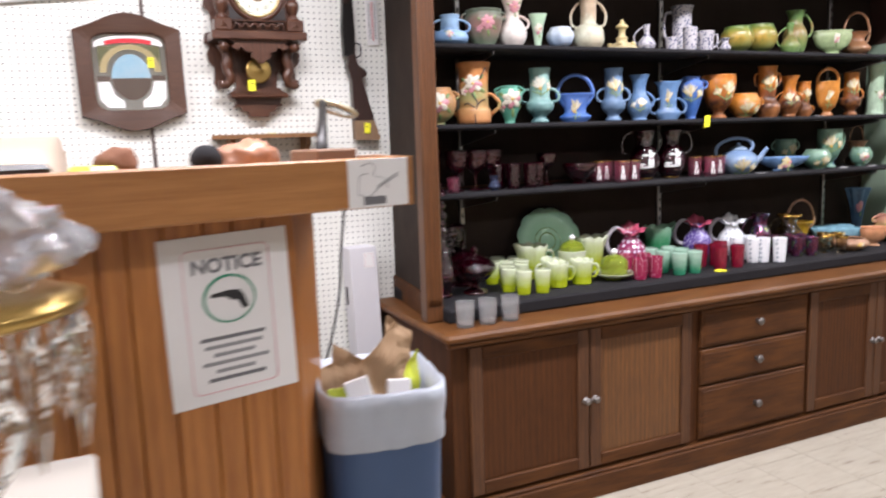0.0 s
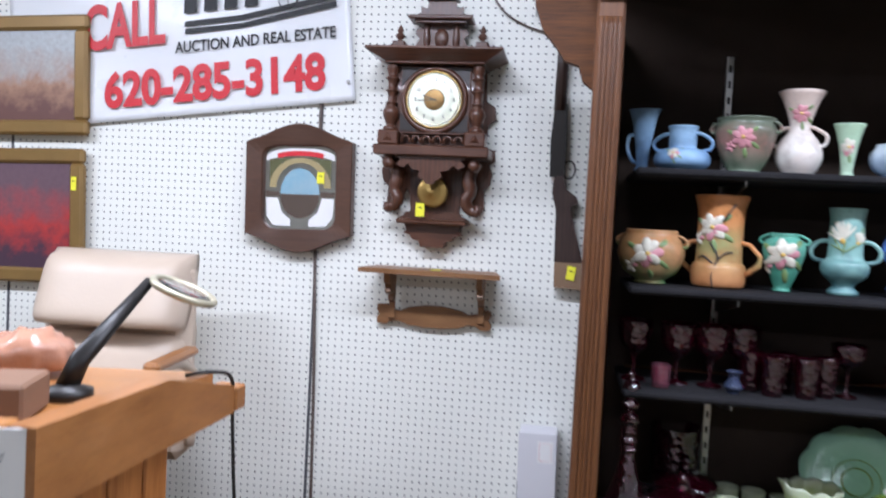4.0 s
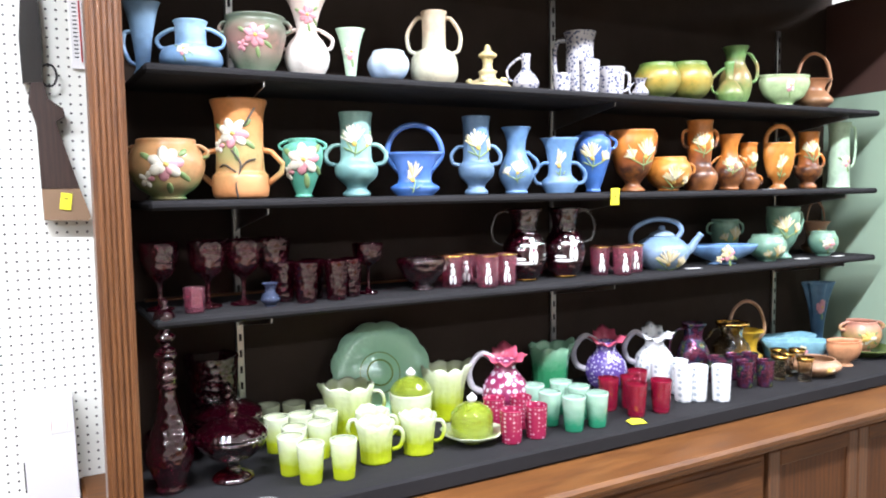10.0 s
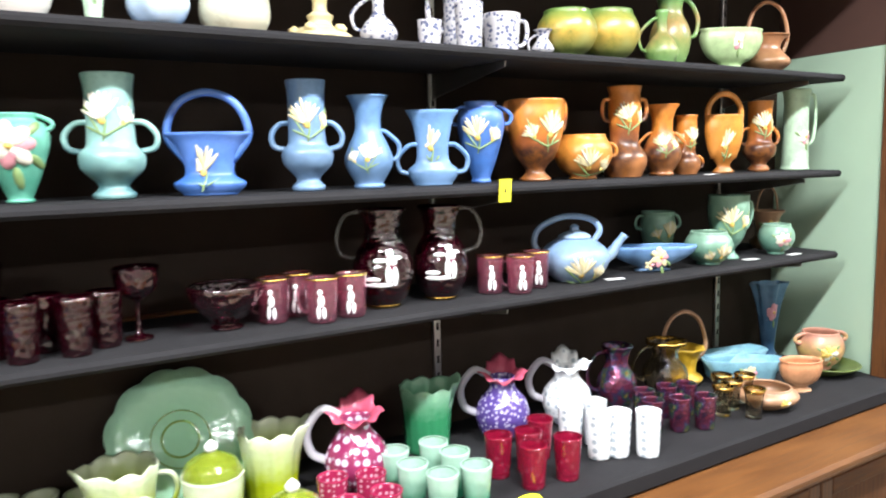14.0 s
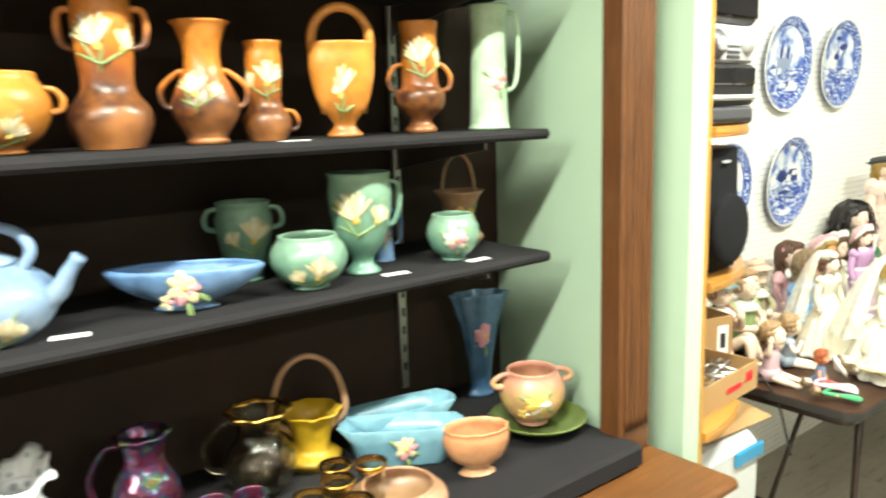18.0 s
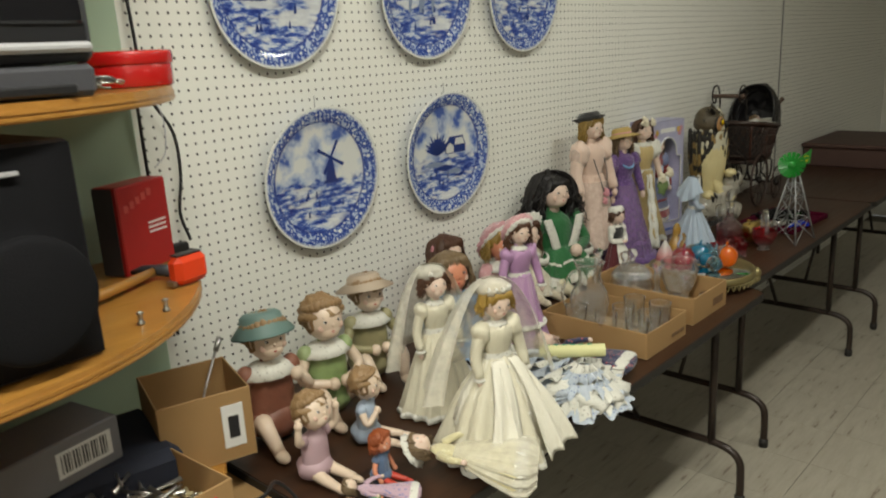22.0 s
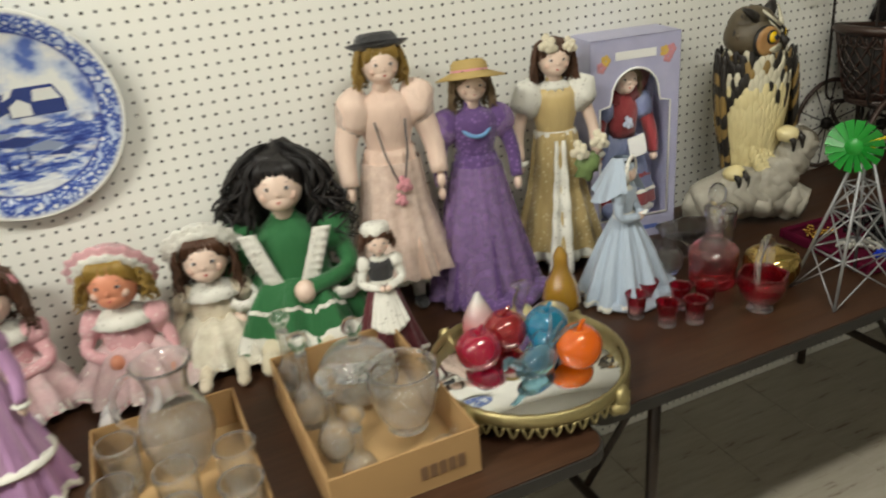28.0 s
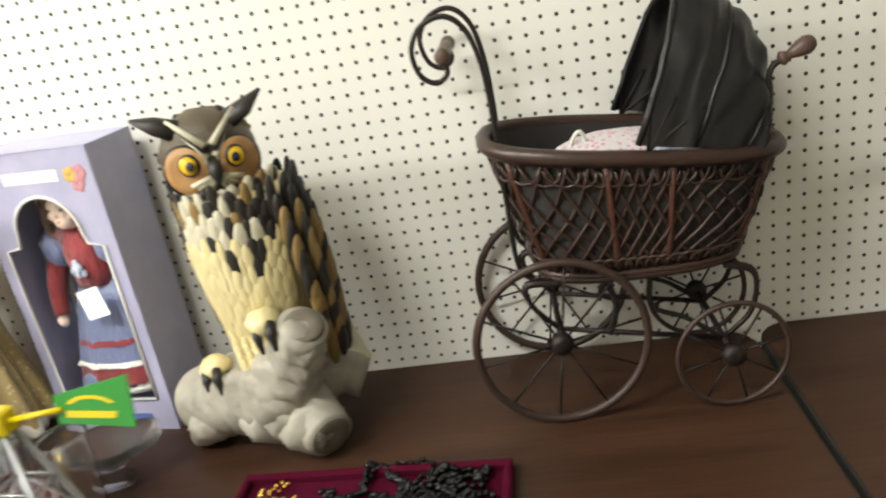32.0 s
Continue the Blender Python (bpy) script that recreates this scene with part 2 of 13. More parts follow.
# ---- mesh building ----
class Build:
    """Collects faces with material slots, then becomes one mesh."""

    def __init__(self):
        self.v, self.f, self.mi, self.sm, self.mats = [], [], [], [], []

    def slot(self, mat):
        if mat not in self.mats:
            self.mats.append(mat)
        return self.mats.index(mat)

    def add(self, verts, faces, mat, smooth=True, m=None):
        o, s = len(self.v), self.slot(mat)
        self.v += [tuple(m @ Vector(p)) for p in verts] if m is not None else [tuple(p) for p in verts]
        for f in faces:
            self.f.append(tuple(i + o for i in f))
            self.mi.append(s)
            self.sm.append(smooth)
        return self

    def box(self, x0, y0, z0, x1, y1, z1, mat, bevel=0.004, m=None):
        """A box with chamfered edges."""
        x0, x1, y0, y1, z0, z1 = min(x0, x1), max(x0, x1), min(y0, y1), max(y0, y1), min(z0, z1), max(z0, z1)
        b = min(bevel, 0.45 * min(x1 - x0, y1 - y0, z1 - z0))
        lo, hi = (x0, y0, z0), (x1, y1, z1)
        verts, idx = [], {}
        for sx in (0, 1):
            for sy in (0, 1):
                for sz in (0, 1):
                    for ax in range(3):
                        p = []
                        for k, s in enumerate((sx, sy, sz)):
                            e = hi[k] if s else lo[k]
                            p.append(e if k == ax else e - b if s else e + b)
                        idx[sx, sy, sz, ax] = len(verts)
                        verts.append(p)
        faces = []
        for ax in range(3):
            a1, a2 = [k for k in range(3) if k != ax]
            for s in (0, 1):
                ring = []
                for p, q in ((0, 0), (1, 0), (1, 1), (0, 1)):
                    c = [0, 0, 0]
                    c[ax], c[a1], c[a2] = s, p, q
                    ring.append(idx[(*c, ax)])
                faces.append(ring)
            for p in (0, 1):
                for q in (0, 1):
                    c0, c1 = [0, 0, 0], [0, 0, 0]
                    c0[ax], c1[ax] = 0, 1
                    for c in (c0, c1):
                        c[a1], c[a2] = p, q
                    faces.append([idx[(*c0, a1)], idx[(*c1, a1)], idx[(*c1, a2)], idx[(*c0, a2)]])
        for sx in (0, 1):
            for sy in (0, 1):
                for sz in (0, 1):
                    faces.append([idx[sx, sy, sz, k] for k in range(3)])
        return self.add(verts, faces, mat, False, m)

    def lathe(self, prof, mat, seg=24, m=None, wob=None, sx=1.0, sy=1.0, smooth=True, closed=False):
        """A turned shape from (radius, height) pairs; wob(angle, k) scales the radius."""
        verts, faces, n = [], [], len(prof)
        for i in range(seg):
            a = 2 * math.pi * i / seg
            for k, (r, z) in enumerate(prof):
                q = r * (wob(a, k / max(1, n - 1)) if wob else 1.0)
                verts.append((q * math.cos(a) * sx, q * math.sin(a) * sy, z))
        for i in range(seg):
            j = (i + 1) % seg
            for k in range(n - 1):
                faces.append((i * n + k, j * n + k, j * n + k + 1, i * n + k + 1))
        if prof[0][0] > 1e-4 and not closed:
            faces.append([i * n for i in range(seg)][::-1])
        if prof[-1][0] > 1e-4 and not closed:
            faces.append([i * n + n - 1 for i in range(seg)])
        return self.add(verts, faces, mat, smooth, m)

    def tube(self, pts, rad, mat, seg=8, m=None, cap=True, flat=1.0):
        """A round bar along points; rad is one radius or one for each point."""
        pts = [Vector(p) for p in pts]
        n = len(pts)
        rads = [rad] * n if isinstance(rad, (int, float)) else list(rad)
        verts, up = [], None
        for k, p in enumerate(pts):
            d = (pts[min(k + 1, n - 1)] - pts[max(k - 1, 0)]).normalized()
            if up is None:
                up = d.orthogonal().normalized()
            up = (up - d * up.dot(d)).normalized()
            side = d.cross(up)
            for i in range(seg):
                a = 2 * math.pi * i / seg
                verts.append(p + rads[k] * (math.cos(a) * up + flat * math.sin(a) * side))
        faces = []
        for k in range(n - 1):
            for i in range(seg):
                j = (i + 1) % seg
                faces.append((k * seg + i, k * seg + j, (k + 1) * seg + j, (k + 1) * seg + i))
        if cap:
            faces += [list(range(seg))[::-1], [(n - 1) * seg + i for i in range(seg)]]
        return self.add(verts, faces, mat, True, m)

    def ball(self, c, r, mat, seg=14, rings=9, m=None, lump=0.0, freq=20.0):
        """An ellipsoid; lump roughens it."""
        r = (r, r, r) if isinstance(r, (int, float)) else r
        verts, faces = [], []
        for k in range(rings + 1):
            t = math.pi * k / rings
            for i in range(seg):
                a = 2 * math.pi * i / seg
                p = Vector((math.sin(t) * math.cos(a), math.sin(t) * math.sin(a), math.cos(t)))
                q = 1.0 + (lump * noise.noise(Vector((p.x * r[0], p.y * r[1], p.z * r[2])) * freq + Vector(c) * 7) if lump else 0)
                verts.append((c[0] + p.x * r[0] * q, c[1] + p.y * r[1] * q, c[2] + p.z * r[2] * q))
        for k in range(rings):
            for i in range(seg):
                j = (i + 1) % seg
                faces.append((k * seg + i, (k + 1) * seg + i, (k + 1) * seg + j, k * seg + j))
        return self.add(verts, faces, mat, True, m)

    def slab(self, outline, d, mat, m=None, smooth=False, back=0.0):
        """A flat plate of thickness d: the outline lies in x and z, the front faces -y."""
        n = len(outline)
        verts = [(x, back, z) for x, z in outline] + [(x, back - d, z) for x, z in outline]
        faces = [list(range(n)), list(range(2 * n - 1, n - 1, -1))] + [(i, i + n, (i + 1) % n + n, (i + 1) % n) for i in range(n)]
        return self.add(verts, faces, mat, smooth, m)

    def grid(self, nx, ny, fn, mat, m=None, smooth=True, thick=0.0):
        """A sheet of nx by ny cells from fn(u, v); thick gives it a back."""
        verts = [fn(i / nx, j / ny) for j in range(ny + 1) for i in range(nx + 1)]
        w = nx + 1
        faces = [(j * w + i, j * w + i + 1, (j + 1) * w + i + 1, (j + 1) * w + i) for j in range(ny) for i in range(nx)]
        if thick:
            o = len(verts)
            verts += [(p[0], p[1] + thick, p[2]) for p in verts]
            faces += [tuple(o + i for i in f[::-1]) for f in faces]
            rim = [i for i in range(w)] + [j * w + nx for j in range(1, ny + 1)] + [ny * w + i for i in range(nx - 1, -1, -1)] + [j * w for j in range(ny - 1, 0, -1)]
            for a, b in zip(rim, rim[1:] + rim[:1]):
                faces.append((b, a, a + o, b + o))
        return self.add(verts, faces, mat, smooth, m)

    def mesh(self, name):
        me = bpy.data.meshes.new(name)
        me.from_pydata(self.v, [], self.f)
        for mt in self.mats:
            me.materials.append(mt)
        me.polygons.foreach_set("material_index", self.mi)
        me.polygons.foreach_set("use_smooth", self.sm)
        bm = bmesh.new()
        bm.from_mesh(me)
        bmesh.ops.recalc_face_normals(bm, faces=bm.faces)
        bm.to_mesh(me)
        bm.free()
        me.update()
        return me


def thing(name, label, category, m=None, group="", kind=""):
    """The empty base of a thing with parts."""
    ob = new(name)
    ob.empty_display_size = 0.05
    ob.matrix_world = m if m is not None else Matrix.Identity(4)
    return tagged(ob, label, category, group, kind)


def part(name, bld, parent, label="", m=None):
    """One mesh under a thing or a part."""
    ob = new(name, bld.mesh(name))
    ob.parent = parent
    if m is not None:
        ob.matrix_basis = m
    return tagged(ob, label)


def solid(name, bld, label, category, m=None, group="", kind=""):
    """A thing that is one mesh."""
    ob = new(name, bld.mesh(name))
    if m is not None:
        ob.matrix_world = m
    return tagged(ob, label, category, group, kind)


def lettering(name, text, size, mat, parent, m, depth=0.0006, align="CENTER", shear=0.0, stretch=1.0, bold=0.0):
    """Words in the built-in font as a thin mesh; they read along x with z up, facing -y."""
    cu = bpy.data.curves.new(name, "FONT")
    cu.body, cu.size, cu.extrude, cu.align_x, cu.align_y, cu.shear, cu.offset = text, size, depth, align, "CENTER", shear, bold
    tmp = bpy.data.objects.new(name, cu)
    scene.collection.objects.link(tmp)
    bpy.context.view_layer.update()
    me = bpy.data.meshes.new_from_object(tmp.evaluated_get(bpy.context.evaluated_depsgraph_get()))
    bpy.data.objects.remove(tmp)
    me.materials.clear()
    me.materials.append(mat)
    me.name = name
    ob = new(name, me)
    ob.parent = parent
    ob.matrix_basis = m @ pose(0, 0, 0, 90, 0, 0) @ Matrix.Diagonal((stretch, 1, 1, 1))
    return ob


def arc(cx, cz, r, a0, a1, n=12, rz=None):
    """Points (x, z) on an arc, degrees."""
    rz = r if rz is None else rz
    return [(cx + r * math.cos(radians(a0 + (a1 - a0) * i / n)), cz + rz * math.sin(radians(a0 + (a1 - a0) * i / n))) for i in range(n + 1)]


def smooth_line(pts, n=6):
    """A Catmull-Rom line through points."""
    pts = [Vector(p) for p in pts]
    ext = [pts[0] * 2 - pts[1]] + pts + [pts[-1] * 2 - pts[-2]]
    out = []
    for k in range(1, len(ext) - 2):
        p0, p1, p2, p3 = ext[k - 1:k + 3]
        for i in range(n):
            t = i / n
            out.append(0.5 * (2 * p1 + (p2 - p0) * t + (2 * p0 - 5 * p1 + 4 * p2 - p3) * t * t + (3 * p1 - p0 - 3 * p2 + p3) * t ** 3))
    return out + [pts[-1]]

# ---- palette ----
PEG = pegboard("pegboard_paint", (0.84, 0.84, 0.78))
WALLPAINT = plain("wall_paint", (0.72, 0.71, 0.66), 0.6, var=0.05, bump=0.1)
CEILPAINT = plain("ceiling_paint", (0.8, 0.8, 0.78), 0.8, var=0.04, scale=90, bump=0.3)
DARKWOOD = wood("dark_stained_oak", (0.150, 0.056, 0.012), (0.040, 0.013, 0.004), 10, "x", 0.58, spec=0.22)
DARKWOOD_V = wood("dark_stained_oak_upright", (0.150, 0.056, 0.012), (0.040, 0.013, 0.004), 12, "z", 0.58)
POSTWOOD = wood("worn_post_oak", (0.20, 0.075, 0.018), (0.055, 0.019, 0.006), 12, "z", 0.42, coat=0.08)
PANELWOOD = wood("dark_panel_oak", (0.120, 0.042, 0.009), (0.040, 0.013, 0.004), 9, "z", 0.58, spec=0.22)
LEDGEWOOD = wood("worn_counter_oak", (0.20, 0.080, 0.019), (0.075, 0.026, 0.006), 10, "x", 0.5, coat=0.04, spec=0.3)
BLACKCLOTH = plain("black_cloth", (0.019, 0.018, 0.020), 0.85, var=0.2, scale=260, bump=0.4, spec=0.2)
BACKBOARD = plain("dark_back_board", (0.046, 0.029, 0.020), 0.8, var=0.35, scale=90, bump=0.15, spec=0.25)
GREENPAINT = plain("pale_green_paint", (0.42, 0.56, 0.42), 0.5, var=0.06, scale=40, bump=0.12)
BROWNPAINT = plain("dull_brown_paint", (0.09, 0.045, 0.035), 0.55, var=0.15)
PEWTER = plain("tarnished_pewter", (0.30, 0.28, 0.265), 0.46, 1.0, var=0.25, scale=90)
STEEL = plain("brushed_steel", (0.55, 0.54, 0.52), 0.35, 1.0, var=0.15, scale=80)
BRASS = plain("aged_brass", (0.62, 0.42, 0.14), 0.3, 1.0, var=0.2, scale=60)
BLACKMETAL = plain("black_painted_metal", (0.02, 0.018, 0.017), 0.4, 0.3, var=0.2, scale=80)
TAGYELLOW = plain("yellow_card", (0.85, 0.80, 0.02), 0.6, var=0.05, bump=0.05)
INK = plain("black_ink", (0.02, 0.02, 0.022), 0.55, var=0.1, bump=0.0)
WHITECARD = plain("white_card", (0.80, 0.80, 0.78), 0.6, var=0.05, bump=0.05)


def floor_tile_mat():
    m, nt, nodes, links, b = _nodes("vinyl_tile")
    tc = nodes.new("ShaderNodeTexCoord").outputs["Object"]
    rnd = nodes.new("ShaderNodeObjectInfo").outputs["Random"]
    mp = nodes.new("ShaderNodeMapping")
    mp.inputs["Scale"].default_value = (4.0, 26.0, 1.0)
    links.new(tc, mp.inputs["Vector"])
    off = nodes.new("ShaderNodeCombineXYZ")
    links.new(_math(nodes, links, "MULTIPLY", rnd, 60.0), off.inputs[0])
    add = nodes.new("ShaderNodeVectorMath")
    links.new(mp.outputs[0], add.inputs[0])
    links.new(off.outputs[0], add.inputs[1])
    streak = _noise(nodes, links, add.outputs[0], 1.4, 5.0, 0.65)
    fine = _noise(nodes, links, tc, 70.0, 4.0)
    blot = _noise(nodes, links, tc, 2.2, 4.0)
    col = _ramp(nodes, links, streak, [(0.33, (0.16, 0.12, 0.09)), (0.39, (0.38, 0.345, 0.275)), (0.62, (0.45, 0.42, 0.345))])
    col = _mixrgb(nodes, links, _math(nodes, links, "MULTIPLY", blot, 0.45), col, (0.33, 0.295, 0.235))
    links.new(col, b.inputs["Base Color"])
    links.new(_math(nodes, links, "MULTIPLY_ADD", fine, 0.2, 0.22), b.inputs["Roughness"])
    _bump(nodes, links, fine, b, 0.08, 0.001)
    return m


TILE = floor_tile_mat()
GROUT = plain("floor_joint", (0.17, 0.15, 0.12), 0.8)

# ---- the hall ----
b = Build()
b.box(ROOM_X0, ROOM_Y0, -0.12, ROOM_X1, WALL + 0.15, -0.004, GROUT, 0.001)
floor = solid("floor", b, "streaked cream vinyl tile floor, worn and scuffed", "floor", kind="structure")
b = Build()
b.box(ROOM_X0, WALL, 0, ROOM_X1, WALL + 0.12, CEIL, PEG, 0.001)
solid("wall_north", b, "white painted pegboard wall with rows of holes", "wall", kind="structure")
for nm, a in (("wall_south", (ROOM_X0, ROOM_Y0 - 0.12, 0, ROOM_X1, ROOM_Y0, CEIL)), ("wall_west", (ROOM_X0 - 0.12, ROOM_Y0, 0, ROOM_X0, WALL + 0.12, CEIL)),
              ("wall_east", (ROOM_X1, ROOM_Y0, 0, ROOM_X1 + 0.12, WALL + 0.12, CEIL))):
    b = Build()
    b.box(*a, WALLPAINT, 0.001)
    solid(nm, b, "plain pale painted wall", "wall", kind="structure")
b = Build()
b.box(ROOM_X0, ROOM_Y0, CEIL, ROOM_X1, WALL + 0.12, CEIL + 0.1, CEILPAINT, 0.001)
solid("ceiling", b, "white ceiling", "ceiling", kind="structure")

# Seams between the pegboard sheets: thin dark strips
for sx_ in (0.016, 4.95, 9.02, -1.2):
    b = Build()
    b.box(sx_ - 0.005, WALL - 0.003, 0.02, sx_ + 0.005, WALL + 0.001, 2.6, plain("dark_seam", (0.10, 0.10, 0.11), 0.7), 0.001)
    solid("trim", b, "dark vertical seam strip between pegboard sheets", "trim", kind="structure")

# ---- built-in display cabinet ----
CX0, CX1 = 0.93, 4.22          # ends of the cabinet
BASE_Y, LEDGE_Z, DECK_Z, DECK_Y = 2.56, 0.80, 0.855, 2.70
SHELF_Z = {1: 1.915, 2: 1.585, 3: 1.295}
cabinet = thing("display_cabinet", "large dark-stained wooden display cabinet with black-covered shelves", "cabinet", pose(0, 0, 0))
b = Build()
b.box(CX0 + 0.02, BASE_Y + 0.02, 0.10, CX1 + 0.004, WALL - 0.01, LEDGE_Z - 0.035, PANELWOOD, 0.004)
part("carcass", b, cabinet)
b = Build()
b.box(CX0 + 0.0, BASE_Y - 0.02, 0.0, CX1 + 0.006, BASE_Y + 0.03, 0.10, DARKWOOD, 0.004)
b.box(CX0 + 0.0, BASE_Y - 0.012, 0.10, CX1 + 0.006, BASE_Y + 0.03, 0.115, DARKWOOD, 0.005)
b.box(CX0, BASE_Y + 0.03, 0.0, CX0 + 0.03, WALL - 0.01, 0.10, DARKWOOD, 0.004)
part("plinth", b, cabinet, "dark scuffed plinth board")
b = Build()
b.box(CX0 - 0.02, BASE_Y - 0.04, LEDGE_Z - 0.032, CX1 + 0.006, WALL - 0.01, LEDGE_Z, LEDGEWOOD, 0.010)
part("counter_top", b, cabinet, "worn golden-brown wooden counter edge")
b = Build()
b.box(CX0 + 0.0, BASE_Y - 0.01, LEDGE_Z - 0.060, CX1 + 0.006, BASE_Y + 0.03, LEDGE_Z - 0.034, LEDGEWOOD, 0.008)
part("moulding", b, cabinet)
b = Build()
b.box(CX0 + 0.075, DECK_Y, LEDGE_Z + 0.001, CX1 - 0.105, 3.30, DECK_Z, BLACKCLOTH, 0.008)
part("cloth_deck", b, cabinet, "black cloth covering the lower deck")
b = Build()
b.box(1.032, 3.301, LEDGE_Z + 0.001, CX1 + 0.045, 3.335, 2.55, BACKBOARD, 0.002)
part("back_panel", b, cabinet, "dark brown cloth-covered back panel")
for k, (px0, px1) in enumerate(((0.936, 1.008), (4.095, 4.212))):
    b = Build()
    b.box(px0, 2.755, LEDGE_Z + 0.0005, px1, 2.82, 2.34, POSTWOOD, 0.006)
    post = part("post", b, cabinet, "fluted dark oak upright")
    for gx in (0.18, 0.34, 0.50, 0.66, 0.82):
        xx = px0 + (px1 - px0) * gx
        b = Build()
        b.tube([(xx, 2.7545, LEDGE_Z + 0.07 + 0.03 * q) for q in range(50) if LEDGE_Z + 0.07 + 0.03 * q < 2.30], 0.068 * (px1 - px0), POSTWOOD, 8)
        part("reed", b, post)
b = Build()
v8 = [(0.972, 2.821), (0.99, 2.821), (1.05, 3.335), (1.032, 3.335)]
b.add([(x_, y_, LEDGE_Z + 0.101) for x_, y_ in v8] + [(x_, y_, 2.34) for x_, y_ in v8], [(3, 2, 1, 0), (4, 5, 6, 7), (0, 1, 5, 4), (1, 2, 6, 5), (2, 3, 7, 6), (3, 0, 4, 7)], BACKBOARD, False)
part("side_panel", b, cabinet)
b = Build()
b.add([(x_ - 0.01, y_, LEDGE_Z + 0.001) for x_, y_ in v8] + [(x_ - 0.01, y_, LEDGE_Z + 0.10) for x_, y_ in v8], [(3, 2, 1, 0), (4, 5, 6, 7), (0, 1, 5, 4), (1, 2, 6, 5), (2, 3, 7, 6), (3, 0, 4, 7)], DARKWOOD, False)
part("bottom_rail", b, cabinet)
b = Build()
v9 = [(4.125, 2.821), (4.150, 2.821), (4.245, 3.30), (4.220, 3.30)]
SPLAY = [(3, 2, 1, 0), (4, 5, 6, 7), (0, 1, 5, 4), (1, 2, 6, 5), (2, 3, 7, 6), (3, 0, 4, 7)]
b.add([(x_, y_, LEDGE_Z + 0.001) for x_, y_ in v9] + [(x_, y_, 2.01) for x_, y_ in v9], SPLAY, GREENPAINT, False)
part("side_panel", b, cabinet, "pale green painted inner side panel")
b = Build()
b.add([(x_, y_, 2.012) for x_, y_ in v9] + [(x_, y_, 2.45) for x_, y_ in v9], SPLAY, BROWNPAINT, False)
part("side_panel", b, cabinet, "dull brown painted upper side panel")
b = Build()
b.box(0.92, 2.71, 2.34, 4.23, 2.80, 2.52, DARKWOOD, 0.006)
b.box(0.88, 2.66, 2.52, 4.27, 2.80, 2.56, DARKWOOD, 0.012)
b.box(0.84, 2.60, 2.56, 4.31, 2.80, 2.60, DARKWOOD, 0.012)
part("header", b, cabinet, "dark oak header board with stepped cornice")
b = Build()
b.box(0.93, 2.80, 2.50, 4.22, 3.335, 2.54, DARKWOOD, 0.003)
part("top_panel", b, cabinet)
b = Build()
b.slab([(0.0, 2.42), (0.0, 2.12), (0.05, 2.10), (0.075, 2.12), (0.088, 2.16), (0.125, 2.172), (0.15, 2.21), (0.185, 2.25), (0.21, 2.32), (0.21, 2.42)], 0.03, DARKWOOD, pose(0.985, 2.785, 0, 0, 0, 180))
part("corbel", b, cabinet, "scroll-cut dark oak corbel")
for k, z in SHELF_Z.items():
    b = Build()
    b.box(1.07, 2.92, z - 0.024, 4.045, 3.295, z, BLACKCLOTH, 0.008)
    shelf_ = part("shelf", b, cabinet, "shelf covered in black cloth")
    if k == 3:
        b = Build()
        b.box(1.10, 3.262, z + 0.0005, 2.46, 3.294, z + 0.006, LEDGEWOOD, 0.001)
        part("bare_edge", b, shelf_, "bare wooden rear edge of the shelf")
for sx_ in (1.37, 2.57, 3.86):
    b = Build()
    b.box(sx_ - 0.011, 3.285, LEDGE_Z + 0.1, sx_ + 0.011, 3.2995, 2.30, STEEL, 0.002)
    for zz in np.arange(0.95, 2.28, 0.05):
        b.box(sx_ - 0.004, 3.2835, zz, sx_ + 0.004, 3.2855, zz + 0.022, BLACKCLOTH, 0.0005)
    std = part("shelf_standard", b, cabinet, "slotted steel shelf standard")
    for z in SHELF_Z.values():
        b = Build()
        b.slab([(0, z - 0.026), (0.34, z - 0.026), (0.34, z - 0.04), (0.03, z - 0.09), (0, z - 0.10)], 0.004, STEEL, pose(sx_, 3.286, 0, 0, 0, -90))
        part("bracket", b, std)


def panel_door(x0, x1, z0, z1, handle_x, bld_panel=PANELWOOD):
    """A frame-and-panel door of the cabinet base."""
    b = Build()
    y = BASE_Y
    s = 0.055
    b.box(x0 + s, y + 0.010, z0 + s, x1 - s, y + 0.02, z1 - s, bld_panel, 0.002)
    d = part("door", b, cabinet, "frame-and-panel cabinet door")
    for nm, fx0, fz0, fx1, fz1, mt in (("stile", x0, z0, x0 + s, z1, DARKWOOD_V), ("stile", x1 - s, z0, x1, z1, DARKWOOD_V), ("rail", x0 + s, z1 - s, x1 - s, z1, DARKWOOD), ("rail", x0 + s, z0, x1 - s, z0 + s, DARKWOOD)):
        b = Build()
        b.box(fx0, y, fz0, fx1, y + 0.022, fz1, mt, 0.004)
        part(nm, b, d)
    if handle_x is not None:
        b = Build()
        zc = (z0 + z1) / 2
        b.lathe([(0.014, 0), (0.014, 0.004), (0.006, 0.006), (0.006, 0.014), (0.013, 0.018), (0.014, 0.024), (0.009, 0.029), (0, 0.03)], PEWTER, 16, pose(handle_x, y, zc, 90, 0, 0))
        b.box(handle_x - 0.020, y - 0.006, zc - 0.006, handle_x + 0.020, y, zc + 0.006, PEWTER, 0.002)
        part("handle", b, d, "small metal turn latch")


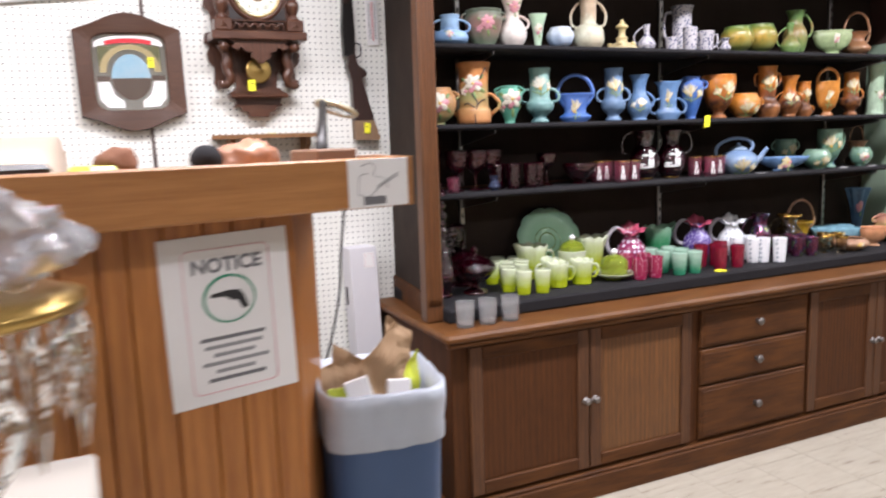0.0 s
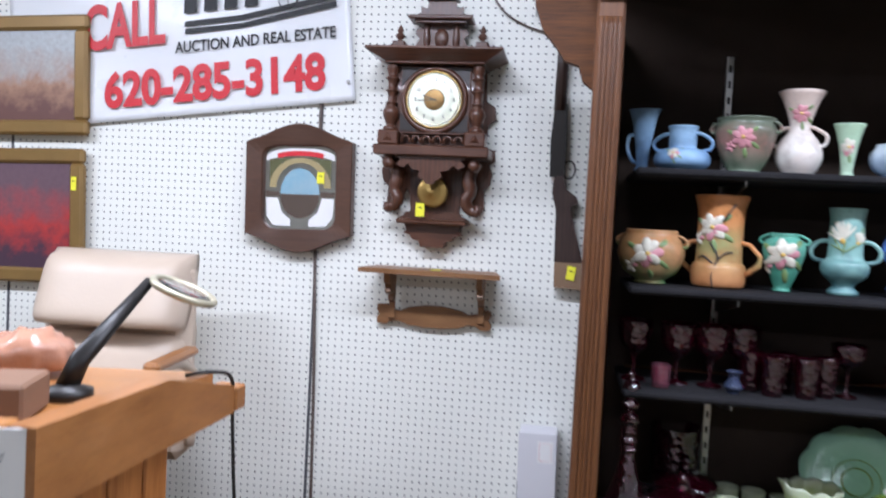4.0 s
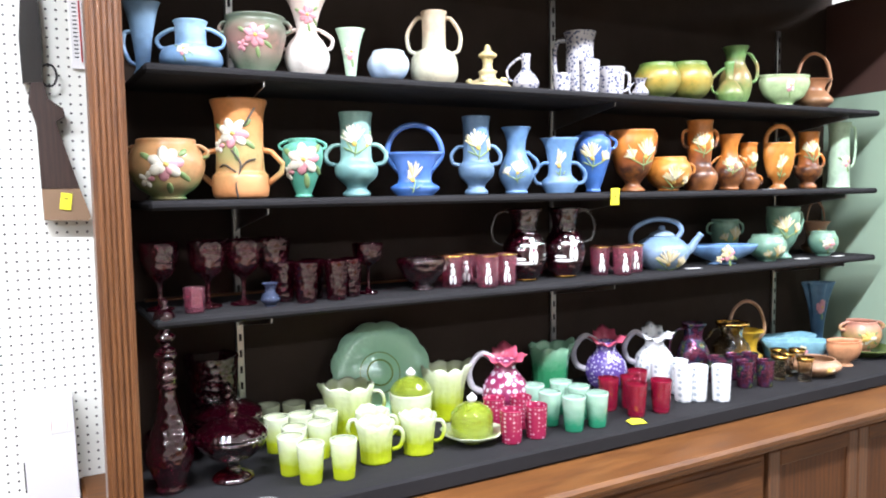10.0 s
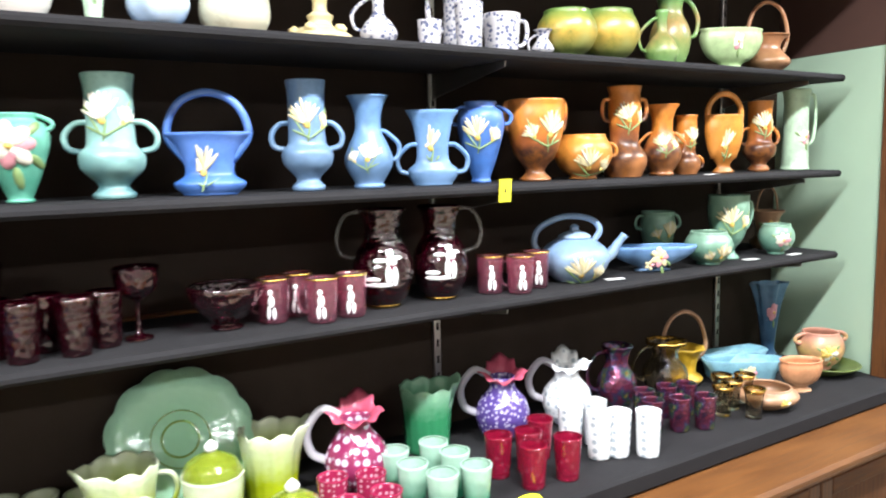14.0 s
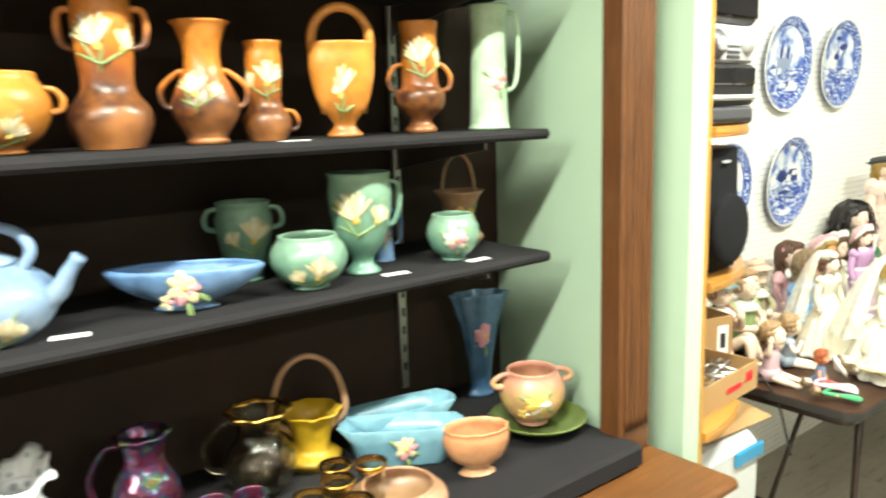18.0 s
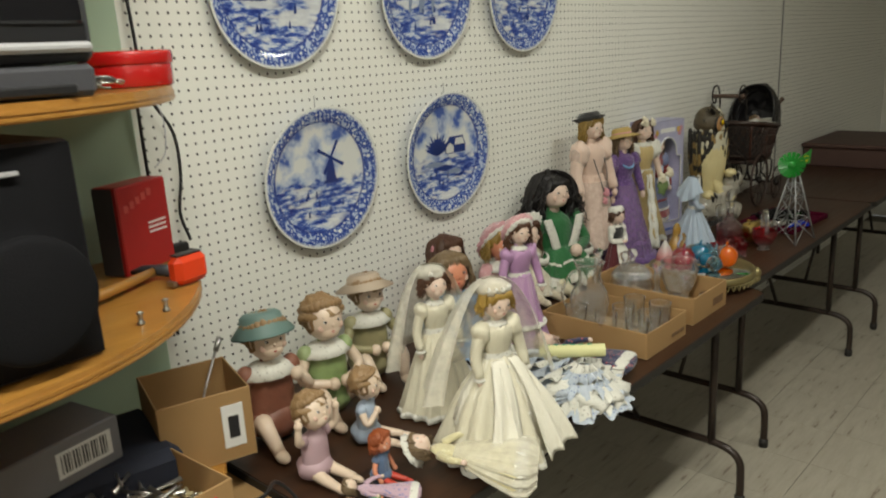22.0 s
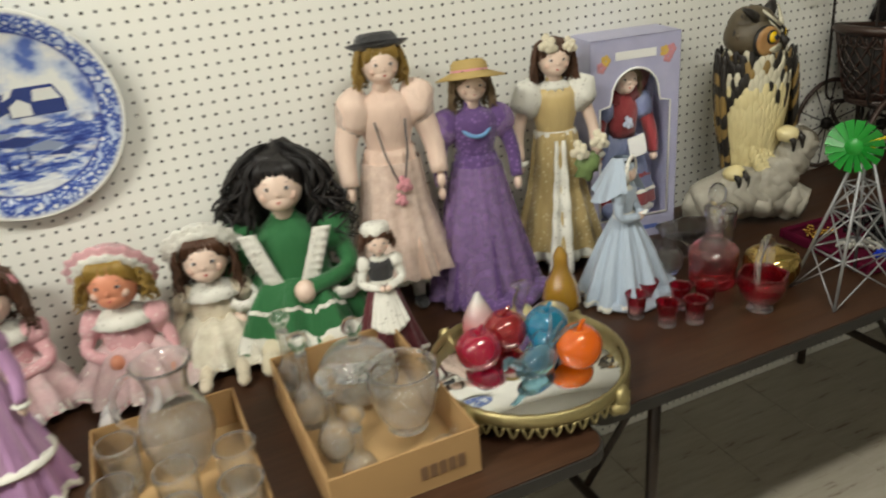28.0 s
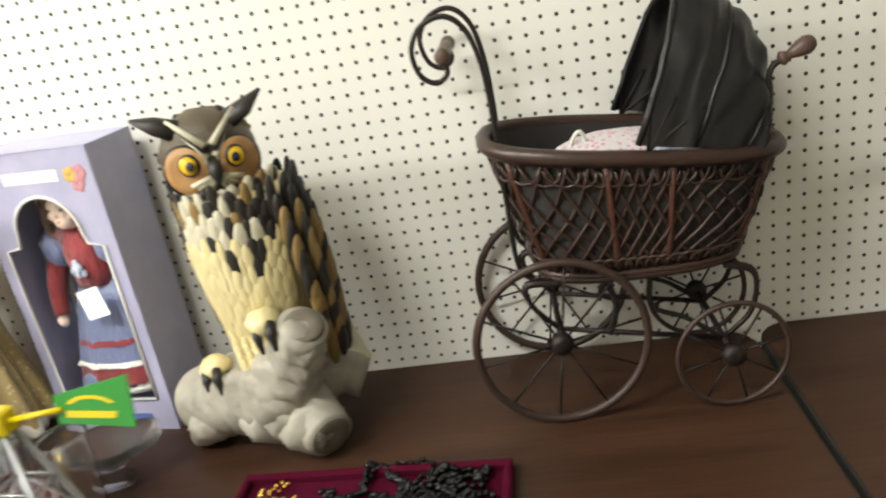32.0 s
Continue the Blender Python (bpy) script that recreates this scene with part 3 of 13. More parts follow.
GOLDPANEL = wood("golden_worn_panel", (0.24, 0.10, 0.022), (0.07, 0.026, 0.008), 9, "z", 0.5)
panel_door(1.02, 1.575, 0.13, 0.735, 1.555)
panel_door(1.582, 2.13, 0.13, 0.735, 1.602, GOLDPANEL)
panel_door(2.885, 3.365, 0.13, 0.735, 3.345)
panel_door(3.372, 3.87, 0.13, 0.735, 3.392)
for z0, z1 in ((0.56, 0.735), (0.385, 0.55), (0.13, 0.375)):
    b = Build()
    b.box(2.185, BASE_Y, z0, 2.86, BASE_Y + 0.022, z1, DARKWOOD, 0.006)
    b.box(2.200, BASE_Y - 0.003, z0 + 0.014, 2.845, BASE_Y + 0.002, z1 - 0.018, DARKWOOD, 0.003)
    d = part("drawer", b, cabinet)
    b = Build()
    b.lathe([(0.010, 0), (0.008, 0.008), (0.008, 0.016), (0.017, 0.022), (0.019, 0.028), (0.015, 0.034), (0, 0.037)], PEWTER, 18, pose(2.52, BASE_Y - 0.003, (z0 + z1) / 2, 90, 0, 0))
    part("knob", b, d, "dull metal drawer knob")

# ---- ceiling fixtures ----
TUBEGLOW = bpy.data.materials.new("fluorescent_diffuser")
TUBEGLOW.use_nodes = True
_p = TUBEGLOW.node_tree.nodes["Principled BSDF"]
_p.inputs["Base Color"].default_value = (0.8, 0.8, 0.8, 1)
_p.inputs["Emission Color"].default_value, _p.inputs["Emission Strength"].default_value = (1.0, 0.98, 0.94, 1), 6.0
FIXPAINT = plain("white_fixture_enamel", (0.75, 0.75, 0.73), 0.4, var=0.05)
for fx, fy, fw in FIXTURES:
    t = thing("ceiling_light", "white fluorescent ceiling fixture with two tubes", "light", pose(fx, fy, CEIL), "ceiling lights")
    b = Build()
    b.box(-0.63, -0.15, -0.05, 0.63, 0.15, -0.001, FIXPAINT, 0.01)
    part("housing", b, t)
    for s in (-1, 1):
        b = Build()
        b.tube([(-0.6, s * 0.08, -0.075), (0.6, s * 0.08, -0.075)], 0.019, TUBEGLOW, 12)
        part("tube", b, t, "glowing white tube")

# ---- pottery and glass in the display cabinet ----
PROFILES = {
    "bowl": [(0.46, 0), (0.50, 0.03), (0.45, 0.07), (0.78, 0.22), (1, 0.5), (0.97, 0.74), (0.80, 0.92), (0.78, 1)],
    "jardiniere": [(0.55, 0), (0.58, 0.03), (0.55, 0.06), (0.80, 0.30), (0.98, 0.65), (1, 0.80), (0.90, 0.92), (0.97, 1)],
    "footed_cylinder": [(0.62, 0), (0.66, 0.04), (0.46, 0.09), (0.55, 0.14), (0.95, 0.24), (1, 0.36), (0.78, 0.42), (0.72, 0.52), (0.72, 0.86), (0.78, 0.97), (0.79, 1)],
    "stepped_cylinder": [(0.70, 0), (0.98, 0.03), (1, 0.22), (0.88, 0.27), (0.86, 0.32), (0.84, 0.6), (0.88, 0.85), (1.0, 0.97), (1.0, 1)],
    "ovoid": [(0.40, 0), (0.44, 0.03), (0.38, 0.06), (0.60, 0.25), (0.90, 0.55), (1, 0.74), (0.90, 0.88), (0.66, 0.93), (0.70, 1)],
    "urn": [(0.52, 0), (0.55, 0.03), (0.35, 0.10), (0.38, 0.17), (0.72, 0.32), (0.92, 0.55), (1, 0.78), (0.96, 0.92), (1.0, 1)],
    "baluster": [(0.62, 0), (0.66, 0.03), (0.60, 0.06), (0.95, 0.22), (1, 0.34), (0.80, 0.48), (0.56, 0.62), (0.54, 0.78), (0.72, 0.94), (0.88, 1)],
    "double_bulb": [(0.78, 0), (0.82, 0.03), (1, 0.14), (0.98, 0.24), (0.70, 0.34), (0.62, 0.42), (0.68, 0.62), (0.72, 0.82), (0.68, 0.92), (0.76, 1)],
    "bottle_two": [(0.70, 0), (0.74, 0.02), (0.98, 0.14), (1, 0.30), (0.86, 0.44), (0.56, 0.50), (0.50, 0.56), (0.50, 0.90), (0.56, 1)],
    "white_flare": [(0.60, 0), (0.64, 0.02), (0.92, 0.14), (1, 0.28), (0.80, 0.42), (0.46, 0.54), (0.48, 0.66), (0.72, 0.86), (1, 1)],
    "pinched": [(0.75, 0), (0.80, 0.04), (0.92, 0.10), (1, 0.20), (0.70, 0.30), (0.62, 0.42), (0.66, 0.62), (0.80, 0.85), (1.05, 1)],
    "fan": [(0.42, 0), (0.50, 0.03), (0.36, 0.10), (0.42, 0.30), (0.58, 0.60), (0.82, 0.88), (1, 1)],
    "jug": [(0.84, 0), (0.88, 0.02), (0.80, 0.06), (0.74, 0.4), (0.72, 0.8), (0.80, 0.95), (0.86, 1)],
    "pitcher": [(0.55, 0), (0.58, 0.03), (0.80, 0.12), (1, 0.34), (0.92, 0.52), (0.62, 0.68), (0.56, 0.78), (0.66, 0.92), (0.80, 1)],
    "straight": [(0.80, 0), (0.84, 0.02), (0.86, 0.1), (0.92, 0.5), (0.97, 0.9), (1, 1)],
    "tumbler": [(0.78, 0), (0.80, 0.02), (0.82, 0.08), (0.90, 0.5), (1, 0.96), (1, 1)],
    "flared_tumbler": [(0.76, 0), (0.78, 0.02), (0.74, 0.1), (0.78, 0.5), (0.90, 0.82), (1, 1)],
    "goblet": [(0.68, 0), (0.64, 0.03), (0.15, 0.07), (0.11, 0.2), (0.13, 0.38), (0.34, 0.45), (0.76, 0.58), (0.94, 0.80), (1, 1)],
    "sherbet": [(0.60, 0), (0.56, 0.04), (0.14, 0.10), (0.12, 0.5), (0.40, 0.58), (0.86, 0.72), (1, 1)],
    "compote": [(0.40, 0), (0.42, 0.05), (0.30, 0.14), (0.55, 0.3), (0.85, 0.6), (1, 0.9), (1, 1)],
    "tea": [(0.55, 0), (0.60, 0.03), (0.85, 0.20), (1, 0.45), (0.92, 0.68), (0.62, 0.86), (0.40, 0.94), (0.38, 1)],
    "ewer": [(0.70, 0), (0.74, 0.03), (0.95, 0.16), (1, 0.28), (0.70, 0.46), (0.34, 0.60), (0.30, 0.80), (0.38, 1)],
    "plate": [(0.45, 0), (0.48, 0.2), (0.75, 0.45), (1, 1)],
}
FACE = -24.0   # turn of most pieces towards the room


def turned(prof, h, w, wall=0.06):
    """Outer and inner outline of a hollow vessel."""
    out = smooth_profile([(r * w / 2, z * h) for r, z in PROFILES[prof]])
    t = wall * w / 2 + 0.0015
    inner = [(max(0.001, r - t), z) for r, z in reversed(out) if z > 0.06 * h]
    return out + [(out[-1][0] - t / 2, h + t * 0.3)] + inner + [(0.0, inner[-1][1])]


def smooth_profile(p, n=3):
    q = smooth_line([(r, 0, z) for r, z in p], n)
    return [(max(0.0005, v.x), v.z) for v in q]


def radius_at(prof, h, w, f):
    p = PROFILES[prof]
    for (r0, z0), (r1, z1) in zip(p, p[1:]):
        if z0 <= f <= z1:
            return (r0 + (r1 - r0) * (f - z0) / max(1e-6, z1 - z0)) * w / 2
    return w / 2


PETAL = plain("cream_petal_glaze", (0.64, 0.55, 0.32), 0.38, var=0.12, scale=50)
PETAL_W = plain("white_petal_glaze", (0.70, 0.66, 0.55), 0.38, var=0.1, scale=50)
PETAL_Y = plain("yellow_petal_glaze", (0.75, 0.50, 0.12), 0.35, var=0.15, scale=50)
PETAL_P = plain("pink_petal_glaze", (0.66, 0.30, 0.34), 0.35, var=0.15, scale=50)
LEAF = plain("green_leaf_glaze", (0.22, 0.32, 0.12), 0.4, var=0.2, scale=50)
TWIG = plain("dark_twig_glaze", (0.06, 0.045, 0.035), 0.4, var=0.2, scale=50)


def flower(parent, r, z, size, style, ang=-90.0):
    """Raised blossom, stem and leaves on the front of a vessel; r is its radius, or gives it for a height."""
    at = r if callable(r) else (lambda q: r)
    rng = random.Random(int(at(z) * 1e4) + int(z * 1e4))
    size *= 1.55
    a0 = radians(ang + rng.uniform(-14, 14))
    petal = {"cream": PETAL, "white": PETAL_W, "yellow": PETAL_Y, "pink": PETAL_P}[style.split("_")[0]]

    def place(b, u, v, t, wide, long, mat, lift=0.0, thick=0.05):
        """One flat petal or leaf lying on the wall, pointing along t."""
        rr = at(z + v)
        a = a0 + u / max(rr, 0.012)
        slope = math.degrees(math.atan2(at(z + v + 0.006) - at(z + v - 0.006), 0.012))
        m = Matrix.Translation(((rr + lift) * math.cos(a), (rr + lift) * math.sin(a), z + v)) @ pose(0, 0, 0, 0, 0, math.degrees(a) + 90) @ pose(0, 0, 0, slope, 0, 0) @ pose(0, 0, 0, 0, 90 - math.degrees(t), 0)
        b.ball((0, 0, 0), (wide, size * thick, long), mat, 8, 5, m)

    b, g = Build(), Build()
    if style.endswith("spray"):
        lean = rng.choice((-1, 1))
        for du, dv, turn, q in ((0.12 * lean, -0.42, -14 * lean, 1.0), (-0.46 * lean, -0.50, 30 * lean, 0.62)):
            for k in range(9):
                t = radians(90 + turn + (k - 4) * 12.5 + rng.uniform(-3, 3))
                ln = size * q * (0.40 - 0.012 * abs(k - 4)) * rng.uniform(0.9, 1.05)
                place(b, size * du + ln * 1.12 * math.cos(t), size * dv + ln * 1.12 * math.sin(t), t, size * 0.062 * q, ln, petal if k % 4 != 1 else PETAL_W, 0.0008)
            place(b, size * du, size * dv, radians(90 + turn), size * 0.11 * q, size * 0.14 * q, PETAL_Y, 0.001)
        for u, v, deg, ln in ((0.05, -0.72, 100, 0.36), (0.42, -0.40, 55, 0.50), (-0.30, -0.66, 150, 0.46), (0.32, -0.72, 24, 0.34), (-0.58, -0.18, 118, 0.36)):
            place(g, size * u * lean, size * v, radians(deg if lean > 0 else 180 - deg), size * 0.042, size * ln, LEAF, -0.0005)
    else:
        for q, du, dv, n in ((1.0, 0.0, 0.05, 7), (0.66, 0.0, 0.06, 6), (0.5, -0.62, -0.42, 5))[:3 if size > 0.05 else 2]:
            for k in range(n):
                t = radians(360 / n * k + rng.uniform(-10, 10))
                place(b, size * (du + 0.31 * q * math.cos(t)), size * (dv + 0.31 * q * math.sin(t)), t, size * 0.19 * q, size * 0.29 * q * rng.uniform(0.88, 1.1), petal if k % 5 else (PETAL_P if petal is not PETAL_Y else PETAL_W), 0.001 + 0.0015 * (1 - q), 0.06)
        place(b, 0, size * 0.05, 0, size * 0.10, size * 0.10, PETAL_Y, 0.004, 0.09)
        for u, v, deg, ln in ((-0.62, 0.30, 150, 0.26), (0.60, -0.34, -35, 0.30), (0.1, -0.72, -80, 0.30), (0.55, 0.45, 40, 0.22)):
            place(g, size * u, size * v, radians(deg), size * 0.11, size * ln, LEAF)
    tagged(part("flower", b, parent, "raised moulded blossom"), kind="stuff")
    tagged(part("leaf_spray", g, parent), kind="stuff")


def handle_points(kind, r_lo, z_lo, r_hi, z_hi, reach, s):
    if kind == "angular":
        return [(s * r_lo, 0, z_lo), (s * (r_lo + reach * 0.9), 0, z_lo + (z_hi - z_lo) * 0.35), (s * (r_lo + reach), 0, z_lo + (z_hi - z_lo) * 0.62), (s * (r_hi + reach * 0.5), 0, z_hi), (s * r_hi * 0.95, 0, z_hi + 0.004)]
    return [tuple(p) for p in smooth_line([(s * r_lo * 0.95, 0, z_lo), (s * (r_lo + reach * 0.8), 0, z_lo + (z_hi - z_lo) * 0.12), (s * (max(r_lo, r_hi) + reach), 0, z_lo + (z_hi - z_lo) * 0.55), (s * (r_hi + reach * 0.75), 0, z_hi - (z_hi - z_lo) * 0.05), (s * r_hi * 0.92, 0, z_hi)], 5)]


def vessel(name, label, x, y, z, h, w, prof, mat, handles="", hz=(0.3, 0.7), reach=0.022, bar=0.006, bloom="", bz=0.6, bs=0.03, turn=FACE, group="", category="vase",
           oval=1.0, wob=None, seg=32, hmat=None, wall=0.06, spread=1.0):
    """A turned vessel with its handles and moulded blossom as parts."""
    t = thing(name, label, category, pose(x, y, z, 0, 0, turn), group)
    b = Build()
    b.lathe(turned(prof, h, w, wall), mat, seg, sy=oval, wob=wob)
    body = part("body", b, t)
    sides = {"two": (-1, 1), "angular": (-1, 1), "right": (1,), "left": (-1,)}.get(handles, ())
    for s in sides:
        b = Build()
        zl, zh = hz[0] * h, hz[1] * h
        b.tube(handle_points(handles, radius_at(prof, h, w, hz[0]), zl, radius_at(prof, h, w, hz[1]), zh, reach, s), bar, hmat or mat, 8, flat=0.75)
        part("handle", b, t)
    if handles == "basket":
        b = Build()
        rr = radius_at(prof, h, w, hz[0])
        b.tube(smooth_line([(-rr * 0.97, 0, hz[0] * h), (-rr * 1.08 * spread, 0, h * 0.98), (-rr * 0.76 * spread, 0, h + reach * 0.72), (0, 0, h + reach), (rr * 0.76 * spread, 0, h + reach * 0.72), (rr * 1.08 * spread, 0, h * 0.98), (rr * 0.97, 0, hz[0] * h)], 5), bar, hmat or mat, 8)
        part("handle", b, t)
    if bloom:
        flower(t, lambda q: radius_at(prof, h, w, min(0.99, max(0.01, q / h))) * min(oval, 1.0), bz * h, bs, bloom)
    return t


G = {
    "ltblue": glaze("light_blue_glaze", (0.32, 0.48, 0.64), (0.16, 0.29, 0.52)),
    "blue": glaze("mid_blue_glaze", (0.13, 0.26, 0.50), (0.13, 0.22, 0.37), split=0.6),
    "cobalt": glaze("cobalt_blue_glaze", (0.09, 0.18, 0.50), (0.05, 0.14, 0.42)),
    "greyblue": glaze("grey_blue_glaze", (0.16, 0.28, 0.48), (0.14, 0.22, 0.34), split=0.55),
    "teal": glaze("teal_green_glaze", (0.33, 0.55, 0.50), (0.06, 0.15, 0.17), split=0.28, soft=0.16),
    "green": glaze("sea_green_glaze", (0.16, 0.44, 0.33), (0.07, 0.28, 0.19)),
    "mossy": glaze("grey_green_glaze", (0.22, 0.35, 0.25), (0.10, 0.24, 0.18)),
    "peachgreen": glaze("peach_to_green_glaze", (0.55, 0.24, 0.10), (0.10, 0.26, 0.09), mid=(0.50, 0.26, 0.12), split=0.45),
    "magnolia": glaze("orange_and_green_glaze", (0.62, 0.26, 0.08), (0.55, 0.24, 0.09), mid=(0.30, 0.34, 0.14), split=0.42, soft=0.32),
    "orange": glaze("orange_to_brown_glaze", (0.66, 0.23, 0.03), (0.05, 0.018, 0.012), mid=(0.36, 0.10, 0.022), split=0.47, soft=0.14),
    "orange2": glaze("amber_orange_glaze", (0.64, 0.25, 0.035), (0.28, 0.10, 0.02), split=0.3, soft=0.2),
    "palegreen": glaze("pale_mint_glaze", (0.42, 0.58, 0.40), (0.48, 0.64, 0.46)),
    "pinkgreen": glaze("dark_pink_green_glaze", (0.12, 0.14, 0.10), (0.16, 0.22, 0.14), mid=(0.38, 0.16, 0.14), split=0.5, soft=0.35),
    "whitepink": glaze("white_and_blush_glaze", (0.68, 0.52, 0.44), (0.78, 0.75, 0.70)),
    "cream": glaze("grey_cream_glaze", (0.48, 0.34, 0.22), (0.56, 0.56, 0.42), split=0.55, soft=0.08),
    "ruffblue": glaze("blue_and_white_glaze", (0.66, 0.72, 0.74), (0.22, 0.36, 0.62), split=0.45, soft=0.3),
    "yellowgreen": glaze("yellow_green_drip_glaze", (0.11, 0.20, 0.04), (0.10, 0.17, 0.04), mid=(0.56, 0.33, 0.05), split=0.5, soft=0.42),
    "greenrust": glaze("green_and_rust_glaze", (0.12, 0.24, 0.07), (0.16, 0.28, 0.08), mid=(0.34, 0.17, 0.06), split=0.5, soft=0.35),
    "rust": glaze("rust_brown_glaze", (0.34, 0.14, 0.06), (0.26, 0.15, 0.07)),
    "shellgreen": glaze("pale_green_shell_glaze", (0.40, 0.48, 0.26), (0.30, 0.42, 0.20)),
    "candle": glaze("cream_and_gold_glaze", (0.62, 0.50, 0.22), (0.55, 0.46, 0.26)),
    "yellow": glaze("mustard_yellow_glaze", (0.56, 0.36, 0.02), (0.45, 0.28, 0.02)),
    "aqua": glaze("aqua_blue_glaze", (0.20, 0.38, 0.46), (0.13, 0.30, 0.40)),
    "fanblue": glaze("dark_slate_blue_glaze", (0.08, 0.17, 0.27), (0.03, 0.08, 0.17)),
    "pinkpot": glaze("pink_and_yellow_glaze", (0.56, 0.26, 0.18), (0.46, 0.22, 0.16), mid=(0.58, 0.42, 0.12), split=0.5, soft=0.35),
    "tan": glaze("pinkish_tan_glaze", (0.40, 0.22, 0.13), (0.30, 0.18, 0.09)),
    "coral": glaze("coral_orange_glaze", (0.66, 0.28, 0.13), (0.52, 0.30, 0.16)),
    "olive": glaze("olive_green_glaze", (0.11, 0.15, 0.03), (0.08, 0.11, 0.025)),
}
AGATE = spotted("spatter_agate_glaze", (0.46, 0.44, 0.46), (0.09, 0.10, 0.17), 85, 0.33, 0.25, 0.0, 1.0)
RUBY = glass("ruby_glass", (0.22, 0.008, 0.040), 0.04, 0.7, trans=0.95, ior=1.45, coat=1.0)
RUBYDARK = glass("deep_ruby_glass", (0.13, 0.006, 0.026), 0.05, 0.7, trans=0.94, ior=1.45, coat=1.0)
CRANB = glass("cranberry_glass", (0.74, 0.28, 0.40), 0.03, 0.4, trans=0.93, ior=1.3, coat=1.0)
def cut_glass(name):
    """Clear glass with a cut lower part; frost-white facet edges, foot and rim paint in its highlights."""
    m, nt, nodes, links, bs = _nodes(name)
    tex = nodes.new("ShaderNodeTexCoord")
    sep = nodes.new("ShaderNodeSeparateXYZ")
    links.new(tex.outputs["Generated"], sep.inputs[0])
    vo = nodes.new("ShaderNodeTexVoronoi")
    vo.feature = "DISTANCE_TO_EDGE"
    vo.inputs["Scale"].default_value = 80.0
    links.new(tex.outputs["Object"], vo.inputs["Vector"])
    edge = _ramp(nodes, links, vo.outputs["Distance"], [(0.03, (0.8, 0.8, 0.8)), (0.22, (0, 0, 0))])
    zone = _ramp(nodes, links, sep.outputs["Z"], [(0.03, (1, 1, 1)), (0.12, (0.7, 0.7, 0.7)), (0.55, (0.6, 0.6, 0.6)), (0.66, (0, 0, 0)), (0.955, (0, 0, 0)), (0.985, (0.3, 0.3, 0.3))])
    # Foot and rim turn milky here as painted highlights.
    rim = _ramp(nodes, links, sep.outputs["Z"], [(0.02, (0.35, 0.35, 0.35)), (0.05, (0, 0, 0)), (0.955, (0, 0, 0)), (0.985, (0.16, 0.16, 0.16))])
    frost_glint = _math(nodes, links, "MULTIPLY_ADD", edge, zone, rim)
    links.new(_math(nodes, links, "MULTIPLY_ADD", frost_glint, -0.20, 0.985), bs.inputs["Transmission Weight"])
    bs.inputs["Base Color"].default_value = (0.98, 0.99, 0.99, 1)
    bs.inputs["IOR"].default_value, bs.inputs["Roughness"].default_value = 1.15, 0.02
    bs.inputs["Coat Weight"].default_value, bs.inputs["Coat IOR"].default_value, bs.inputs["Coat Roughness"].default_value = 1.0, 1.7, 0.03
    bp = nodes.new("ShaderNodeBump")
    bp.inputs["Strength"].default_value, bp.inputs["Distance"].default_value = 1.0, 0.006
    links.new(vo.outputs["Distance"], bp.inputs["Height"])
    links.new(bp.outputs[0], bs.inputs["Coat Normal"])
    MATS[name] = m
    return m


CLEAR = cut_glass("pressed_clear_glass")
SMOOTHCLEAR = glass("clear_glass", (0.97, 0.98, 0.98), 0.02, 0.0, trans=0.98, ior=1.14, coat=1.0)
ETCHRUBY = spotted("etched_ruby_glass", (0.34, 0.010, 0.045), (0.46, 0.06, 0.11), 60, 0.22, 0.1, 0.55, 1.0)
WHITEENAMEL = plain("white_enamel", (0.82, 0.80, 0.80), 0.4, var=0.05)
GOLD = plain("gilding", (0.75, 0.48, 0.12), 0.22, 1.0, var=0.15, scale=60)
VASELINE = opal("vaseline_opal_glass", (0.78, 0.84, 0.62), (0.50, 0.60, 0.01), split=0.58)
LIMEGLASS = glass("lime_glass", (0.46, 0.56, 0.05), 0.05, 0.6, trans=0.7, ior=1.4, coat=0.8)
MINT = opal("mint_opal_glass", (0.50, 0.72, 0.58), (0.04, 0.30, 0.16), split=0.5)
GREENOPAL = opal("green_opal_glass", (0.36, 0.60, 0.42), (0.05, 0.28, 0.12), split=0.8, trans=0.25)
PLATEOPAL = opal("green_opal_plate_glass", (0.48, 0.80, 0.58), (0.36, 0.70, 0.46), split=0.5, trans=0.1)
CRANDOT = spotted("cranberry_dot_glass", (0.34, 0.020, 0.075), (0.66, 0.36, 0.46), 78, 0.26)
PURPLEDOT = spotted("violet_mottled_glass", (0.10, 0.06, 0.26), (0.46, 0.40, 0.62), 80, 0.30, loose=1.0)
CRANSTRIPE = spotted("cranberry_coin_dot_glass", (0.26, 0.03, 0.10), (0.72, 0.60, 0.76), 42, 0.32)
WHITEHOB = spotted("white_hobnail_glass", (0.84, 0.85, 0.87), (0.40, 0.45, 0.50), 44, 0.27, 0.12, 0.1)
RUFFLEPINK = plain("crimson_glass_rim", (0.56, 0.10, 0.17), 0.12, var=0.3)
